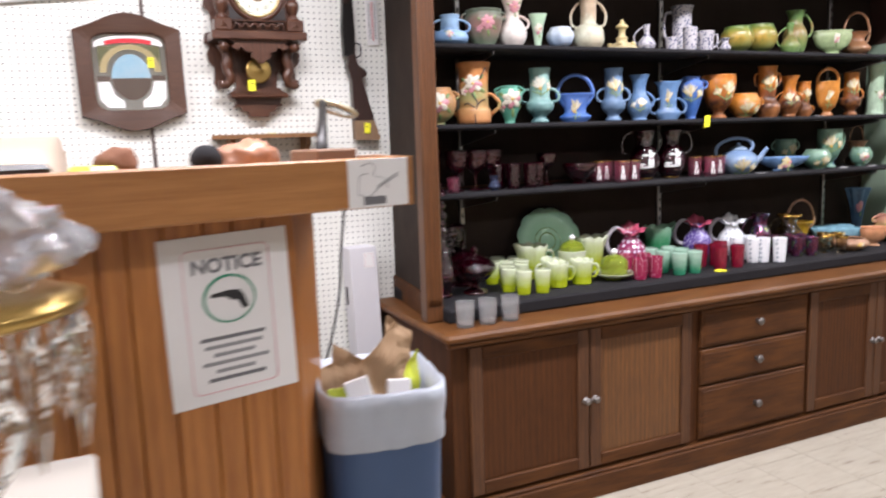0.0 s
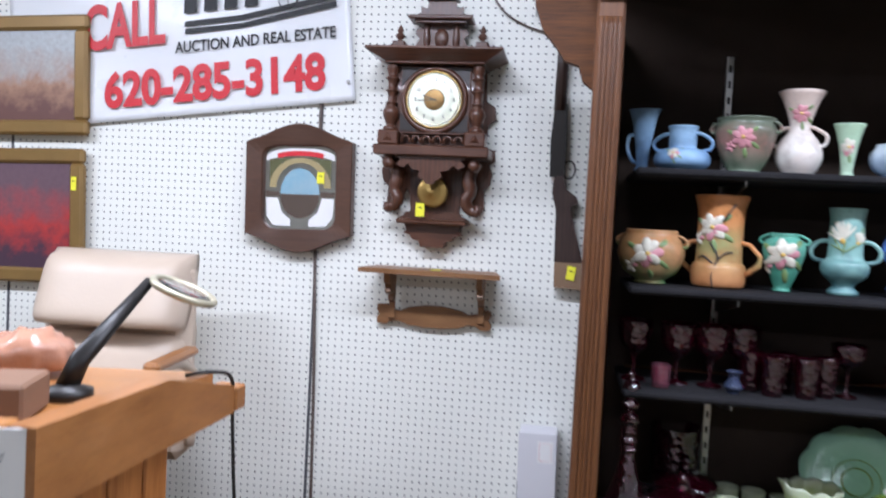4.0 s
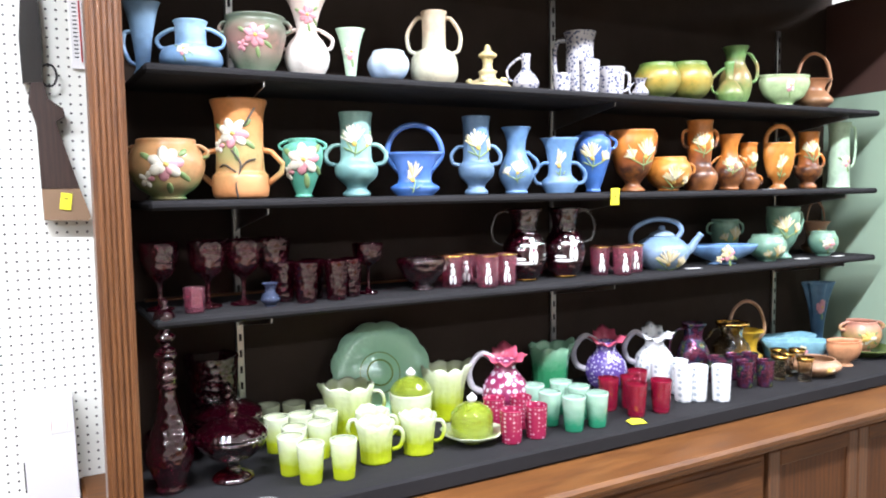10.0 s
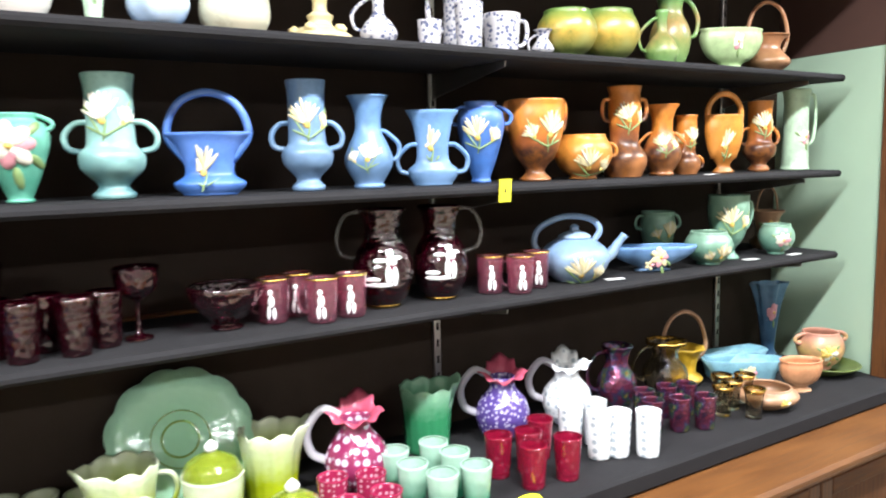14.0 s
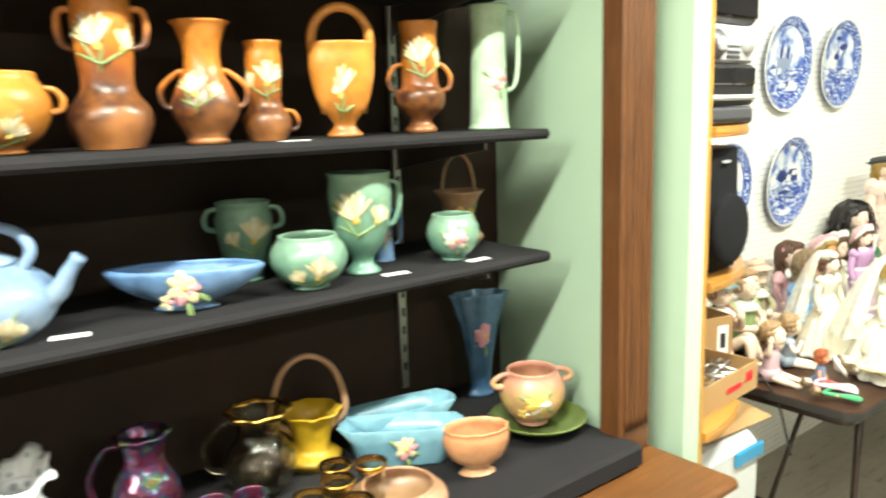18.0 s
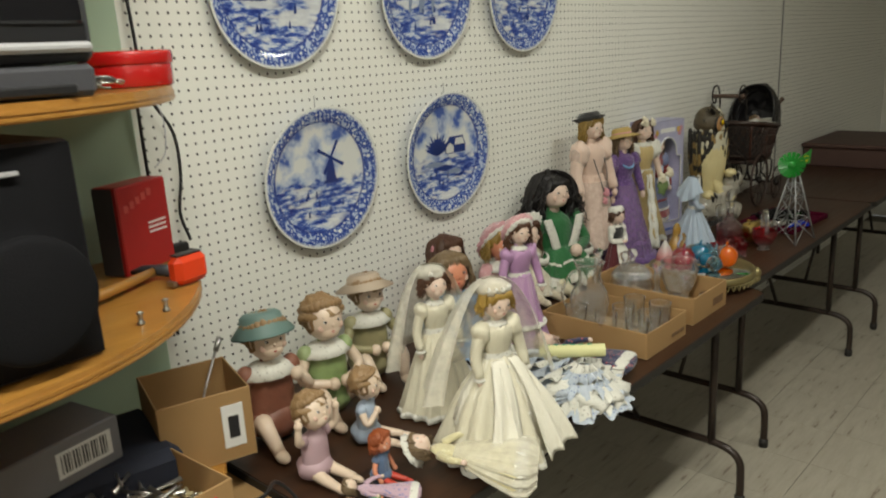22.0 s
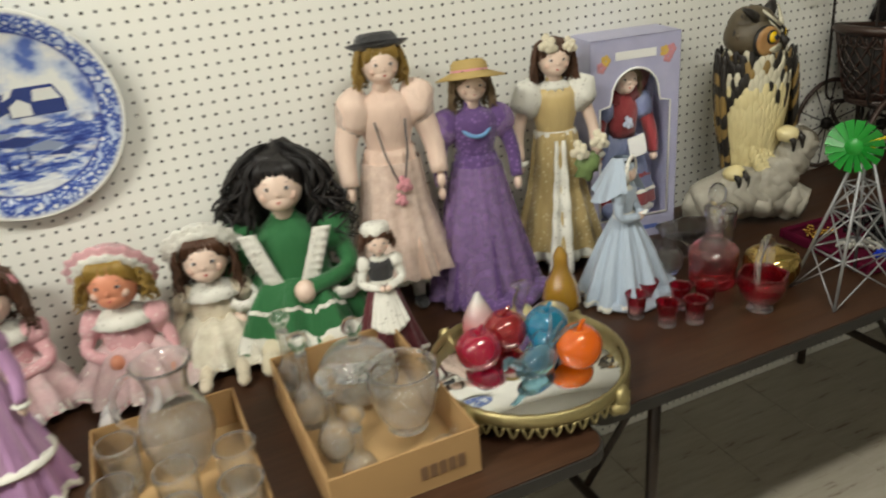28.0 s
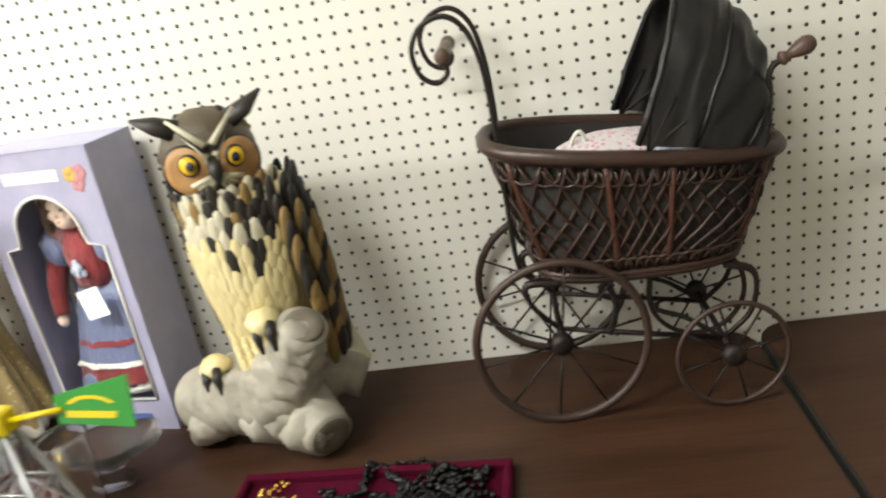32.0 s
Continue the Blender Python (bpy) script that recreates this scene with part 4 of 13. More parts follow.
def iridescent(name):
    m, nt, nodes, links, b = _nodes(name)
    tc = nodes.new("ShaderNodeTexCoord").outputs["Object"]
    n = _noise(nodes, links, tc, 26.0, 4.0)
    links.new(_ramp(nodes, links, n, [(0.36, (0.035, 0.018, 0.045)), (0.46, (0.16, 0.025, 0.05)), (0.54, (0.05, 0.04, 0.12)), (0.60, (0.05, 0.12, 0.07)), (0.68, (0.26, 0.15, 0.04))]), b.inputs["Base Color"])
    b.inputs["Metallic"].default_value, b.inputs["Roughness"].default_value, b.inputs["Coat Weight"].default_value = 0.65, 0.16, 0.5
    v = nodes.new("ShaderNodeTexVoronoi")
    v.inputs["Scale"].default_value = 75.0
    links.new(tc, v.inputs["Vector"])
    _bump(nodes, links, v.outputs["Distance"], b, 0.5, 0.003)
    MATS[name] = m
    return m


CARNIVAL = iridescent("carnival_glass")
CLEARGOLD = glass("clear_gilt_glass", (0.85, 0.80, 0.68), 0.06, 0.5)

S1, S2, S3 = SHELF_Z[1] + 0.001, SHELF_Z[2] + 0.001, SHELF_Z[3] + 0.001
D0 = DECK_Z + 0.001

# top shelf
t = vessel("wing_vase", "light blue fan-winged vase on the top shelf", 1.105, 3.15, S1, 0.19, 0.10, "fan", G["ltblue"], "left", (0.15, 0.6), 0.02, oval=0.5)
vessel("low_vase", "light blue squat two-handled vase with small blossoms", 1.205, 3.03, S1, 0.125, 0.155, "bottle_two", G["ltblue"], "two", (0.45, 0.85), 0.02, bloom="white", bz=0.35, bs=0.02)
vessel("jardiniere", "dark pink and green jardiniere with moulded thistle", 1.379, 3.05, S1, 0.155, 0.165, "jardiniere", G["pinkgreen"], "two", (0.75, 0.93), 0.012, bloom="pink", bz=0.6, bs=0.035)
vessel("flared_vase", "tall white vase with blush blossom and flared rim", 1.524, 3.05, S1, 0.235, 0.125, "white_flare", G["whitepink"], "two", (0.35, 0.58), 0.014, bloom="pink", bz=0.72, bs=0.028)
vessel("square_planter", "pale aqua footed planter vase with white blossom", 1.655, 3.05, S1, 0.15, 0.085, "fan", G["palegreen"], bloom="white", bz=0.55, bs=0.028, oval=0.7)
vessel("ruffled_bowl", "small blue and white ruffled bowl", 1.775, 3.05, S1, 0.095, 0.12, "bowl", G["ruffblue"], wob=lambda a, k: 1 + 0.04 * math.cos(8 * a + 3 * k), category="bowl")
vessel("bottle_vase", "cream bulbous vase with tall two-handled neck", 1.931, 3.05, S1, 0.225, 0.145, "bottle_two", G["cream"], "two", (0.45, 0.93), 0.022, 0.007)
t = thing("candle_stand", "cream and gold ornamental candle stand", "candlestick", pose(2.125, 3.05, S1, 0, 0, 10))
b = Build()
b.lathe(smooth_profile([(0.07, 0), (0.075, 0.012), (0.06, 0.022), (0.05, 0.03), (0.03, 0.036), (0.026, 0.05), (0.03, 0.06), (0.016, 0.07), (0.018, 0.10), (0.028, 0.105), (0.028, 0.115), (0.012, 0.125), (0.008, 0.14), (0.001, 0.146)], 2), G["candle"], 24, wob=lambda a, k: 1 + 0.05 * math.cos(10 * a) * (k < 0.3))
part("base", b, t)
for k in range(5):
    b = Build()
    b.ball((0.058 * math.cos(1.25 * k), 0.058 * math.sin(1.25 * k), 0.026), (0.014, 0.014, 0.011), G["candle"], 10, 6, lump=0.3, freq=90)
    part("rosette", b, t)
vessel("ewer", "small grey spatterware ewer with stopper", 2.274, 3.05, S1, 0.125, 0.088, "ewer", AGATE, "left", (0.3, 0.9), 0.018, 0.005, category="jug")
vessel("pitcher", "large grey spatterware pitcher with loop handle", 2.568, 3.13, S1, 0.235, 0.135, "jug", AGATE, "left", (0.3, 0.88), 0.04, 0.009, category="pitcher")
vessel("cup", "small grey spatterware pottery cup", 2.384, 3.0, S1, 0.062, 0.06, "straight", AGATE, category="cup")
vessel("tall_mug", "grey spatterware tumbler-shaped mug", 2.488, 2.985, S1, 0.11, 0.072, "straight", AGATE, category="cup")
vessel("tankard", "spatterware tankard with small handle", 2.622, 3.03, S1, 0.10, 0.10, "straight", AGATE, "right", (0.2, 0.85), 0.02, category="cup")
vessel("creamer", "small grey spatterware pottery creamer", 2.752, 3.02, S1, 0.07, 0.06, "baluster", AGATE, "left", (0.2, 0.8), 0.012, 0.004, category="jug")
vessel("drip_pot", "yellow pot with green drip glaze", 2.856, 3.04, S1, 0.13, 0.165, "bowl", G["yellowgreen"], category="pot", wob=lambda a, k: 1 + 0.02 * math.cos(5 * a))
vessel("drip_pot", "larger yellow pot with green drip glaze", 3.042, 3.07, S1, 0.15, 0.18, "bowl", G["yellowgreen"], category="pot")
vessel("small_ewer", "small green ewer with gold highlights", 3.214, 3.02, S1, 0.16, 0.10, "ewer", G["greenrust"], "left", (0.25, 0.85), 0.02, category="jug")
vessel("tall_ewer", "tall green and rust ewer", 3.321, 3.08, S1, 0.235, 0.125, "pitcher", G["greenrust"], "right", (0.4, 0.9), 0.03, 0.007, category="jug")
vessel("shell_planter", "pale green shell-shaped planter on a foot", 3.554, 3.03, S1, 0.13, 0.21, "urn", G["shellgreen"], oval=0.45, wob=lambda a, k: 1 + 0.05 * math.cos(14 * a), bloom="white", bz=0.65, bs=0.03, category="planter")
vessel("basket", "rust brown basket with tall arched handle", 3.775, 3.05, S1, 0.13, 0.15, "baluster", G["rust"], "basket", (0.5, 1.0), 0.11, 0.007, spread=1.2, wob=lambda a, k: 1 + 0.2 * math.cos(2 * a) * max(0.0, 1 - abs(k - 0.5) * 4), category="basket")

# second shelf
vessel("round_bowl", "peach to green round bowl with cream blossom", 1.14, 3.07, S2, 0.155, 0.19, "bowl", G["peachgreen"], "two", (0.7, 0.9), 0.012, bloom="white", bz=0.55, bs=0.05, category="bowl")
t = vessel("magnolia_vase", "orange vase with white magnolia and angular handles", 1.332, 3.07, S2, 0.265, 0.15, "stepped_cylinder", G["magnolia"], "angular", (0.15, 0.48), 0.04, 0.009, bloom="white", bz=0.64, bs=0.045)
b = Build()
for pts in ([(0.004, -0.075, 0.0), (0.0, -0.074, 0.04), (0.012, -0.066, 0.09), (-0.012, -0.066, 0.13)], [(0.010, -0.066, 0.08), (0.03, -0.06, 0.10), (0.048, -0.048, 0.105)],
            [(0.02, -0.066, 0.19), (0.036, -0.062, 0.215), (0.05, -0.054, 0.24)], [(0.0, -0.068, 0.07), (-0.03, -0.06, 0.09), (-0.045, -0.05, 0.085)]):
    b.tube(smooth_line(pts, 4), 0.0028, TWIG, 6)
part("twig", b, t, "dark moulded twigs")
vessel("green_vase", "sea green ovoid vase with cream blossom", 1.507, 3.06, S2, 0.165, 0.115, "ovoid", G["green"], "two", (0.82, 0.97), 0.01, 0.005, bloom="white", bz=0.62, bs=0.05)
vessel("teal_vase", "tall teal cylinder vase with two handles and freesia", 1.674, 3.07, S2, 0.245, 0.125, "footed_cylinder", G["teal"], "two", (0.38, 0.62), 0.03, 0.007, bloom="white_spray", bz=0.75, bs=0.045)
vessel("blue_basket", "cobalt blue basket with arched handle and freesia", 1.863, 3.06, S2, 0.13, 0.15, "pinched", G["cobalt"], "basket", (0.55, 1.0), 0.085, 0.0085, spread=1.6, wob=lambda a, k: 1 + 0.22 * math.cos(2 * a) * max(0.0, 1 - abs(k - 0.48) * 4), bloom="cream_spray", bz=0.6, bs=0.045, oval=0.6, category="basket")
vessel("blue_vase", "tall blue cylinder vase with two handles and freesia", 2.091, 3.07, S2, 0.248, 0.115, "footed_cylinder", G["greyblue"], "two", (0.38, 0.62), 0.026, 0.007, bloom="cream_spray", bz=0.72, bs=0.045)
vessel("blue_vase", "blue baluster vase with freesia spray", 2.248, 3.07, S2, 0.218, 0.115, "baluster", G["blue"], "right", (0.3, 0.62), 0.016, 0.006, bloom="white_spray", bz=0.42, bs=0.035)
vessel("pillow_vase", "blue pillow vase with flared rim and side handles", 2.43, 3.07, S2, 0.187, 0.13, "pinched", G["blue"], "two", (0.16, 0.55), 0.026, 0.007, bloom="cream_spray", bz=0.66, bs=0.045, oval=0.5)
vessel("blue_urn", "cobalt blue urn with shoulder handles and freesia", 2.588, 3.08, S2, 0.212, 0.125, "ovoid", G["cobalt"], "two", (0.72, 0.94), 0.02, 0.006, bloom="cream_spray", bz=0.7, bs=0.045)
vessel("orange_urn", "orange to brown footed urn with freesia", 2.766, 3.07, S2, 0.22, 0.16, "urn", G["orange"], "two", (0.62, 0.97), 0.006, 0.008, bloom="cream_spray", bz=0.72, bs=0.05)
vessel("orange_bowl", "low orange two-handled bowl with freesia", 2.936, 3.06, S2, 0.125, 0.165, "bowl", G["orange2"], "two", (0.5, 0.8), 0.018, 0.006, bloom="cream_spray", bz=0.5, bs=0.045, category="bowl")
vessel("orange_vase", "tall orange double-bulb vase with shoulder handles", 3.113, 3.07, S2, 0.268, 0.135, "double_bulb", G["orange"], "two", (0.62, 0.86), 0.022, 0.007, bloom="cream_spray", bz=0.74, bs=0.045)
vessel("orange_vase", "orange baluster vase with brown base", 3.28, 3.07, S2, 0.218, 0.12, "baluster", G["orange"], "two", (0.3, 0.6), 0.016, 0.006, bloom="cream_spray", bz=0.52, bs=0.035)
vessel("orange_bud_vase", "small orange cylinder bud vase", 3.405, 3.08, S2, 0.188, 0.095, "double_bulb", G["orange"], "right", (0.1, 0.3), 0.016, 0.005, bloom="cream_spray", bz=0.7, bs=0.035)
vessel("orange_basket", "orange basket with arched handle and freesia", 3.57, 3.06, S2, 0.19, 0.135, "urn", G["orange2"], "basket", (0.25, 1.0), 0.07, 0.010, spread=1.45, bloom="cream_spray", bz=0.62, bs=0.05, oval=0.55, category="basket")
vessel("orange_urn", "orange cylinder urn with brown foot", 3.777, 3.07, S2, 0.24, 0.11, "footed_cylinder", G["orange"], "two", (0.38, 0.62), 0.02, 0.006, bloom="cream_spray", bz=0.75, bs=0.045)
vessel("mint_jug", "tall pale mint jug with loop handle and blossom", 3.976, 3.06, S2, 0.285, 0.115, "jug", G["palegreen"], "right", (0.3, 0.95), 0.03, 0.006, bloom="white", bz=0.4, bs=0.03, category="jug")

# third shelf
for k, (gx, gy) in enumerate(((1.111, 3.08), (1.231, 3.06), (1.326, 3.06), (1.416, 3.08))):
    vessel("goblet", "ruby glass goblet with etched clear panels", gx, gy, S3, 0.178, 0.106, "goblet", RUBY, group="ruby goblets", category="goblet", seg=20, wall=0.1)
vessel("small_cup", "small etched ruby glass cup", 1.18, 2.99, S3, 0.064, 0.058, "straight", CRANB, category="cup", seg=20)
vessel("inkwell", "small dark glass inkwell", 1.378, 2.985, S3, 0.062, 0.052, "baluster", glass("smoky_blue_glass", (0.08, 0.10, 0.18), 0.05, 0.2, 0.6), category="bottle", seg=20)
for gx, gy in ((1.485, 3.0), (1.575, 3.0), (1.635, 3.04), (1.44, 3.06), (1.53, 3.07)):
    vessel("ruby_tumbler", "engraved ruby glass tumbler", gx, gy, S3, 0.112, 0.068, "tumbler", RUBYDARK, group="ruby tumblers", category="tumbler", seg=20)
vessel("sherbet_glass", "stemmed ruby sherbet glass", 1.70, 3.06, S3, 0.15, 0.095, "sherbet", RUBYDARK, category="glass", seg=20, wall=0.1)
vessel("finger_bowl", "dark ruby flared bowl", 1.879, 3.05, S3, 0.095, 0.165, "compote", RUBYDARK, category="bowl", seg=24)


def enamelled_mug(x, y, h, w, handle):
    t = vessel("pink_mug", "pale cranberry glass mug with white enamelled figure", x, y, S3, h, w, "straight", CRANB, handle, (0.2, 0.85), 0.016, 0.004, category="mug", group="enamelled mugs", seg=20, turn=-30)
    b = Build()
    r = w * 0.475
    b.ball((0, -r, h * 0.72), (0.006, 0.002, 0.007), WHITEENAMEL, 8, 5)
    b.ball((0.002, -r, h * 0.52), (0.008, 0.002, 0.014), WHITEENAMEL, 8, 5)
    b.ball((-0.004, -r, h * 0.27), (0.005, 0.002, 0.016), WHITEENAMEL, 8, 5)
    b.ball((0.008, -r, h * 0.25), (0.005, 0.002, 0.014), WHITEENAMEL, 8, 5)
    part("enamel_motif", b, t, "white enamel motif")
    b = Build()
    b.lathe([(w / 2 * 0.99, h - 0.002), (w / 2 + 0.0012, h - 0.001), (w / 2 + 0.001, h + 0.002), (w / 2 - 0.003, h + 0.0025)], GOLD, 20, closed=True)
    part("gilt_rim", b, t)


for mx, my, hd in ((1.985, 3.05, "left"), (2.06, 3.09, ""), (2.075, 2.985, "left"), (2.155, 3.0, ""), (2.583, 3.04, ""), (2.645, 2.99, "left"), (2.733, 3.03, "")):
    enamelled_mug(mx, my, 0.098, 0.076, hd)
for px_, w_, sc in ((2.272, 0.15, "left"), (2.44, 0.145, "right")):
    t = vessel("ruby_pitcher", "ruby glass pitcher with white enamelled figure and gilt foot", px_, 3.06, S3, 0.238, w_, "pitcher", RUBYDARK, sc, (0.5, 0.97), 0.04, 0.005, category="pitcher", hmat=SMOOTHCLEAR, group="ruby pitchers")
    b = Build()
    for u, v, a, c in ((0.012, 0.135, 0.010, 0.010), (0.016, 0.115, 0.014, 0.02), (0.008, 0.085, 0.008, 0.024), (0.024, 0.082, 0.008, 0.024), (-0.012, 0.12, 0.016, 0.006), (-0.03, 0.075, 0.02, 0.006), (0.03, 0.125, 0.012, 0.005), (-0.015, 0.062, 0.035, 0.006)):
        rr = radius_at("pitcher", 0.238, w_, v / 0.238) + 0.0005
        an = -math.pi / 2 + u / rr
        b.ball((0, 0, 0), (a, 0.0025, c), WHITEENAMEL, 10, 6, Matrix.Translation((rr * math.cos(an), rr * math.sin(an), v)) @ pose(0, 0, 0, 0, 0, math.degrees(an) + 90))
    part("enamel_motif", b, t, "white enamel scene")
    b = Build()
    b.lathe([(w_ * 0.27, 0.0005), (w_ * 0.292, 0.002), (w_ * 0.292, 0.007), (w_ * 0.28, 0.009)], GOLD, 28, closed=True)
    part("gilt_foot", b, t, "gilt foot ring")
TEA = glaze("tea_blue_glaze", (0.17, 0.27, 0.46), (0.26, 0.35, 0.46))
t = vessel("teapot", "grey-blue pottery teapot with overhead handle", 2.894, 3.05, S3, 0.132, 0.20, "tea", TEA, bloom="cream_spray", bz=0.42, bs=0.05, category="teapot", turn=-34)
b = Build()
b.tube(smooth_line([(0.07, 0, 0.055), (0.105, 0, 0.075), (0.125, 0, 0.105), (0.145, 0, 0.13)], 4), [0.022, 0.021, 0.02, 0.018, 0.017, 0.016, 0.014, 0.013, 0.012, 0.011, 0.011, 0.011, 0.012], TEA, 12)
part("spout", b, t)
b = Build()
b.tube(smooth_line([(-0.088, 0, 0.07), (-0.115, 0, 0.105), (-0.10, 0, 0.152), (-0.03, 0, 0.184), (0.045, 0, 0.176), (0.072, 0, 0.145), (0.055, 0, 0.112)], 5), 0.009, TEA, 10)
part("handle", b, t)
b = Build()
b.lathe(smooth_profile([(0.045, 0.122), (0.047, 0.128), (0.030, 0.138), (0.012, 0.145), (0.014, 0.153), (0.008, 0.160), (0.001, 0.162)], 2), TEA, 20)
part("lid", b, t)
t = thing("boat_planter", "long blue boat-shaped planter with cream blossoms", "planter", pose(3.199, 3.03, S3, 0, 0, -30))
b = Build()
b.lathe(turned("compote", 0.075, 0.27), G["blue"], 36, sy=0.42, wob=lambda a, k: 1 + 0.07 * k * math.cos(6 * a))
part("body", b, t)
flower(t, 0.055, 0.045, 0.035, "cream")
vessel("green_urn", "grey-green two-handled urn with cream blossom", 3.381, 3.17, S3, 0.165, 0.115, "jardiniere", G["mossy"], "two", (0.65, 0.92), 0.022, 0.006, bloom="cream_spray", bz=0.7, bs=0.04)
vessel("green_bowl", "low grey-green bowl with blossom", 3.440, 3.01, S3, 0.105, 0.15, "bowl", G["mossy"], bloom="cream_spray", bz=0.5, bs=0.035, category="bowl")
vessel("green_vase", "green footed vase with handles and pink blossom", 3.591, 3.05, S3, 0.215, 0.135, "urn", G["mossy"], "right", (0.45, 0.9), 0.02, 0.006, bloom="cream_spray", bz=0.72, bs=0.05)
vessel("small_jug", "small blue and green jug", 3.70, 3.13, S3, 0.12, 0.06, "jug", G["blue"], "right", (0.3, 0.95), 0.02, 0.004, category="jug", bloom="pink", bz=0.5, bs=0.02)
vessel("green_pot", "small green pot with white blossom", 3.819, 3.02, S3, 0.105, 0.12, "bowl", G["mossy"], bloom="white", bz=0.5, bs=0.03, category="pot")
vessel("tall_basket", "tan and yellow basket with thin arched handle", 3.94, 3.14, S3, 0.14, 0.12, "pinched", G["tan"], "basket", (0.6, 1.0), 0.09, 0.004, bloom="yellow", bz=0.5, bs=0.04, category="basket")

# lower deck, ruby pieces
t = thing("decanter", "tall ruby glass decanter with ringed neck and stopper", "decanter", pose(1.098, 2.95, D0))
b = Build()
b.lathe(smooth_profile([(0.036, 0), (0.04, 0.01), (0.036, 0.02), (0.055, 0.07), (0.056, 0.11), (0.035, 0.18), (0.020, 0.24), (0.019, 0.26), (0.026, 0.265), (0.019, 0.275), (0.025, 0.29), (0.019, 0.30), (0.024, 0.315), (0.018, 0.33), (0.028, 0.345), (0.026, 0.352)], 3), RUBYDARK, 28)
part("body", b, t)
b = Build()
b.lathe(smooth_profile([(0.022, 0.352), (0.024, 0.36), (0.010, 0.37), (0.022, 0.385), (0.024, 0.395), (0.012, 0.41), (0.026, 0.43), (0.024, 0.45), (0.008, 0.465), (0.010, 0.48), (0.001, 0.49)], 3), RUBYDARK, 24)
part("stopper", b, t)
for cx_, cy_, s_ in ((1.254, 2.95, 1.0), (1.29, 3.14, 1.05)):
    t = thing("candy_dish", "dark ruby covered candy dish on a foot", "dish", pose(cx_, cy_, D0), "ruby candy dishes")
    b = Build()
    b.lathe(smooth_profile([(0.055 * s_, 0), (0.05 * s_, 0.01), (0.02 * s_, 0.025), (0.02 * s_, 0.045), (0.06 * s_, 0.065), (0.088 * s_, 0.10), (0.09 * s_, 0.115), (0.07 * s_, 0.118)], 3), RUBYDARK, 28, wob=lambda a, k: 1 + 0.02 * math.cos(12 * a))
    part("bowl", b, t)
    b = Build()
    b.lathe(smooth_profile([(0.092 * s_, 0.118), (0.09 * s_, 0.126), (0.06 * s_, 0.15), (0.022 * s_, 0.163), (0.012 * s_, 0.175), (0.016 * s_, 0.19), (0.010 * s_, 0.205), (0.001, 0.21)], 3), RUBYDARK, 28, wob=lambda a, k: 1 + 0.02 * math.cos(12 * a) * (1 - k))
    part("lid", b, t)
vessel("ruby_jar", "tall dark ruby covered jar at the back", 1.27, 3.24, D0, 0.27, 0.16, "straight", RUBYDARK, category="jar")
vessel("ruby_tray", "dark ruby handled nappy dish", 1.14, 3.14, D0, 0.09, 0.15, "compote", RUBYDARK, category="dish")

# three clear tumblers on the wooden ledge
for gx in (1.045, 1.145, 1.248):
    vessel("clear_tumbler", "frosted clear pressed-glass tumbler on the wooden ledge", gx, 2.64, LEDGE_Z + 0.001, 0.098, 0.080, "straight", glass("frosted_pressed_glass", (0.92, 0.94, 0.95), 0.12, 0.8, coat=0.8, trans=0.9, ior=1.3), group="clear tumblers", category="tumbler", seg=24)

# vaseline glass set
for gx, gy in ((1.43, 3.22), (1.505, 3.20), (1.58, 3.16), (1.415, 3.09), (1.485, 3.08), (1.555, 3.06), (1.43, 2.975), (1.505, 2.98), (1.395, 2.90), (1.42, 2.815), (1.505, 2.80)):
    vessel("vaseline_tumbler", "yellow-green opalescent glass tumbler with milky rim", gx, gy, D0, 0.102, 0.072, "tumbler", VASELINE, group="vaseline tumblers", category="tumbler", seg=24, wall=0.08)


def scallop(a, k):
    return 1 + (0.07 * math.cos(8 * a) + 0.05 * math.cos(a)) * max(0, 1 - abs(k - 0.5) * 5) + 0.02 * math.cos(12 * a)


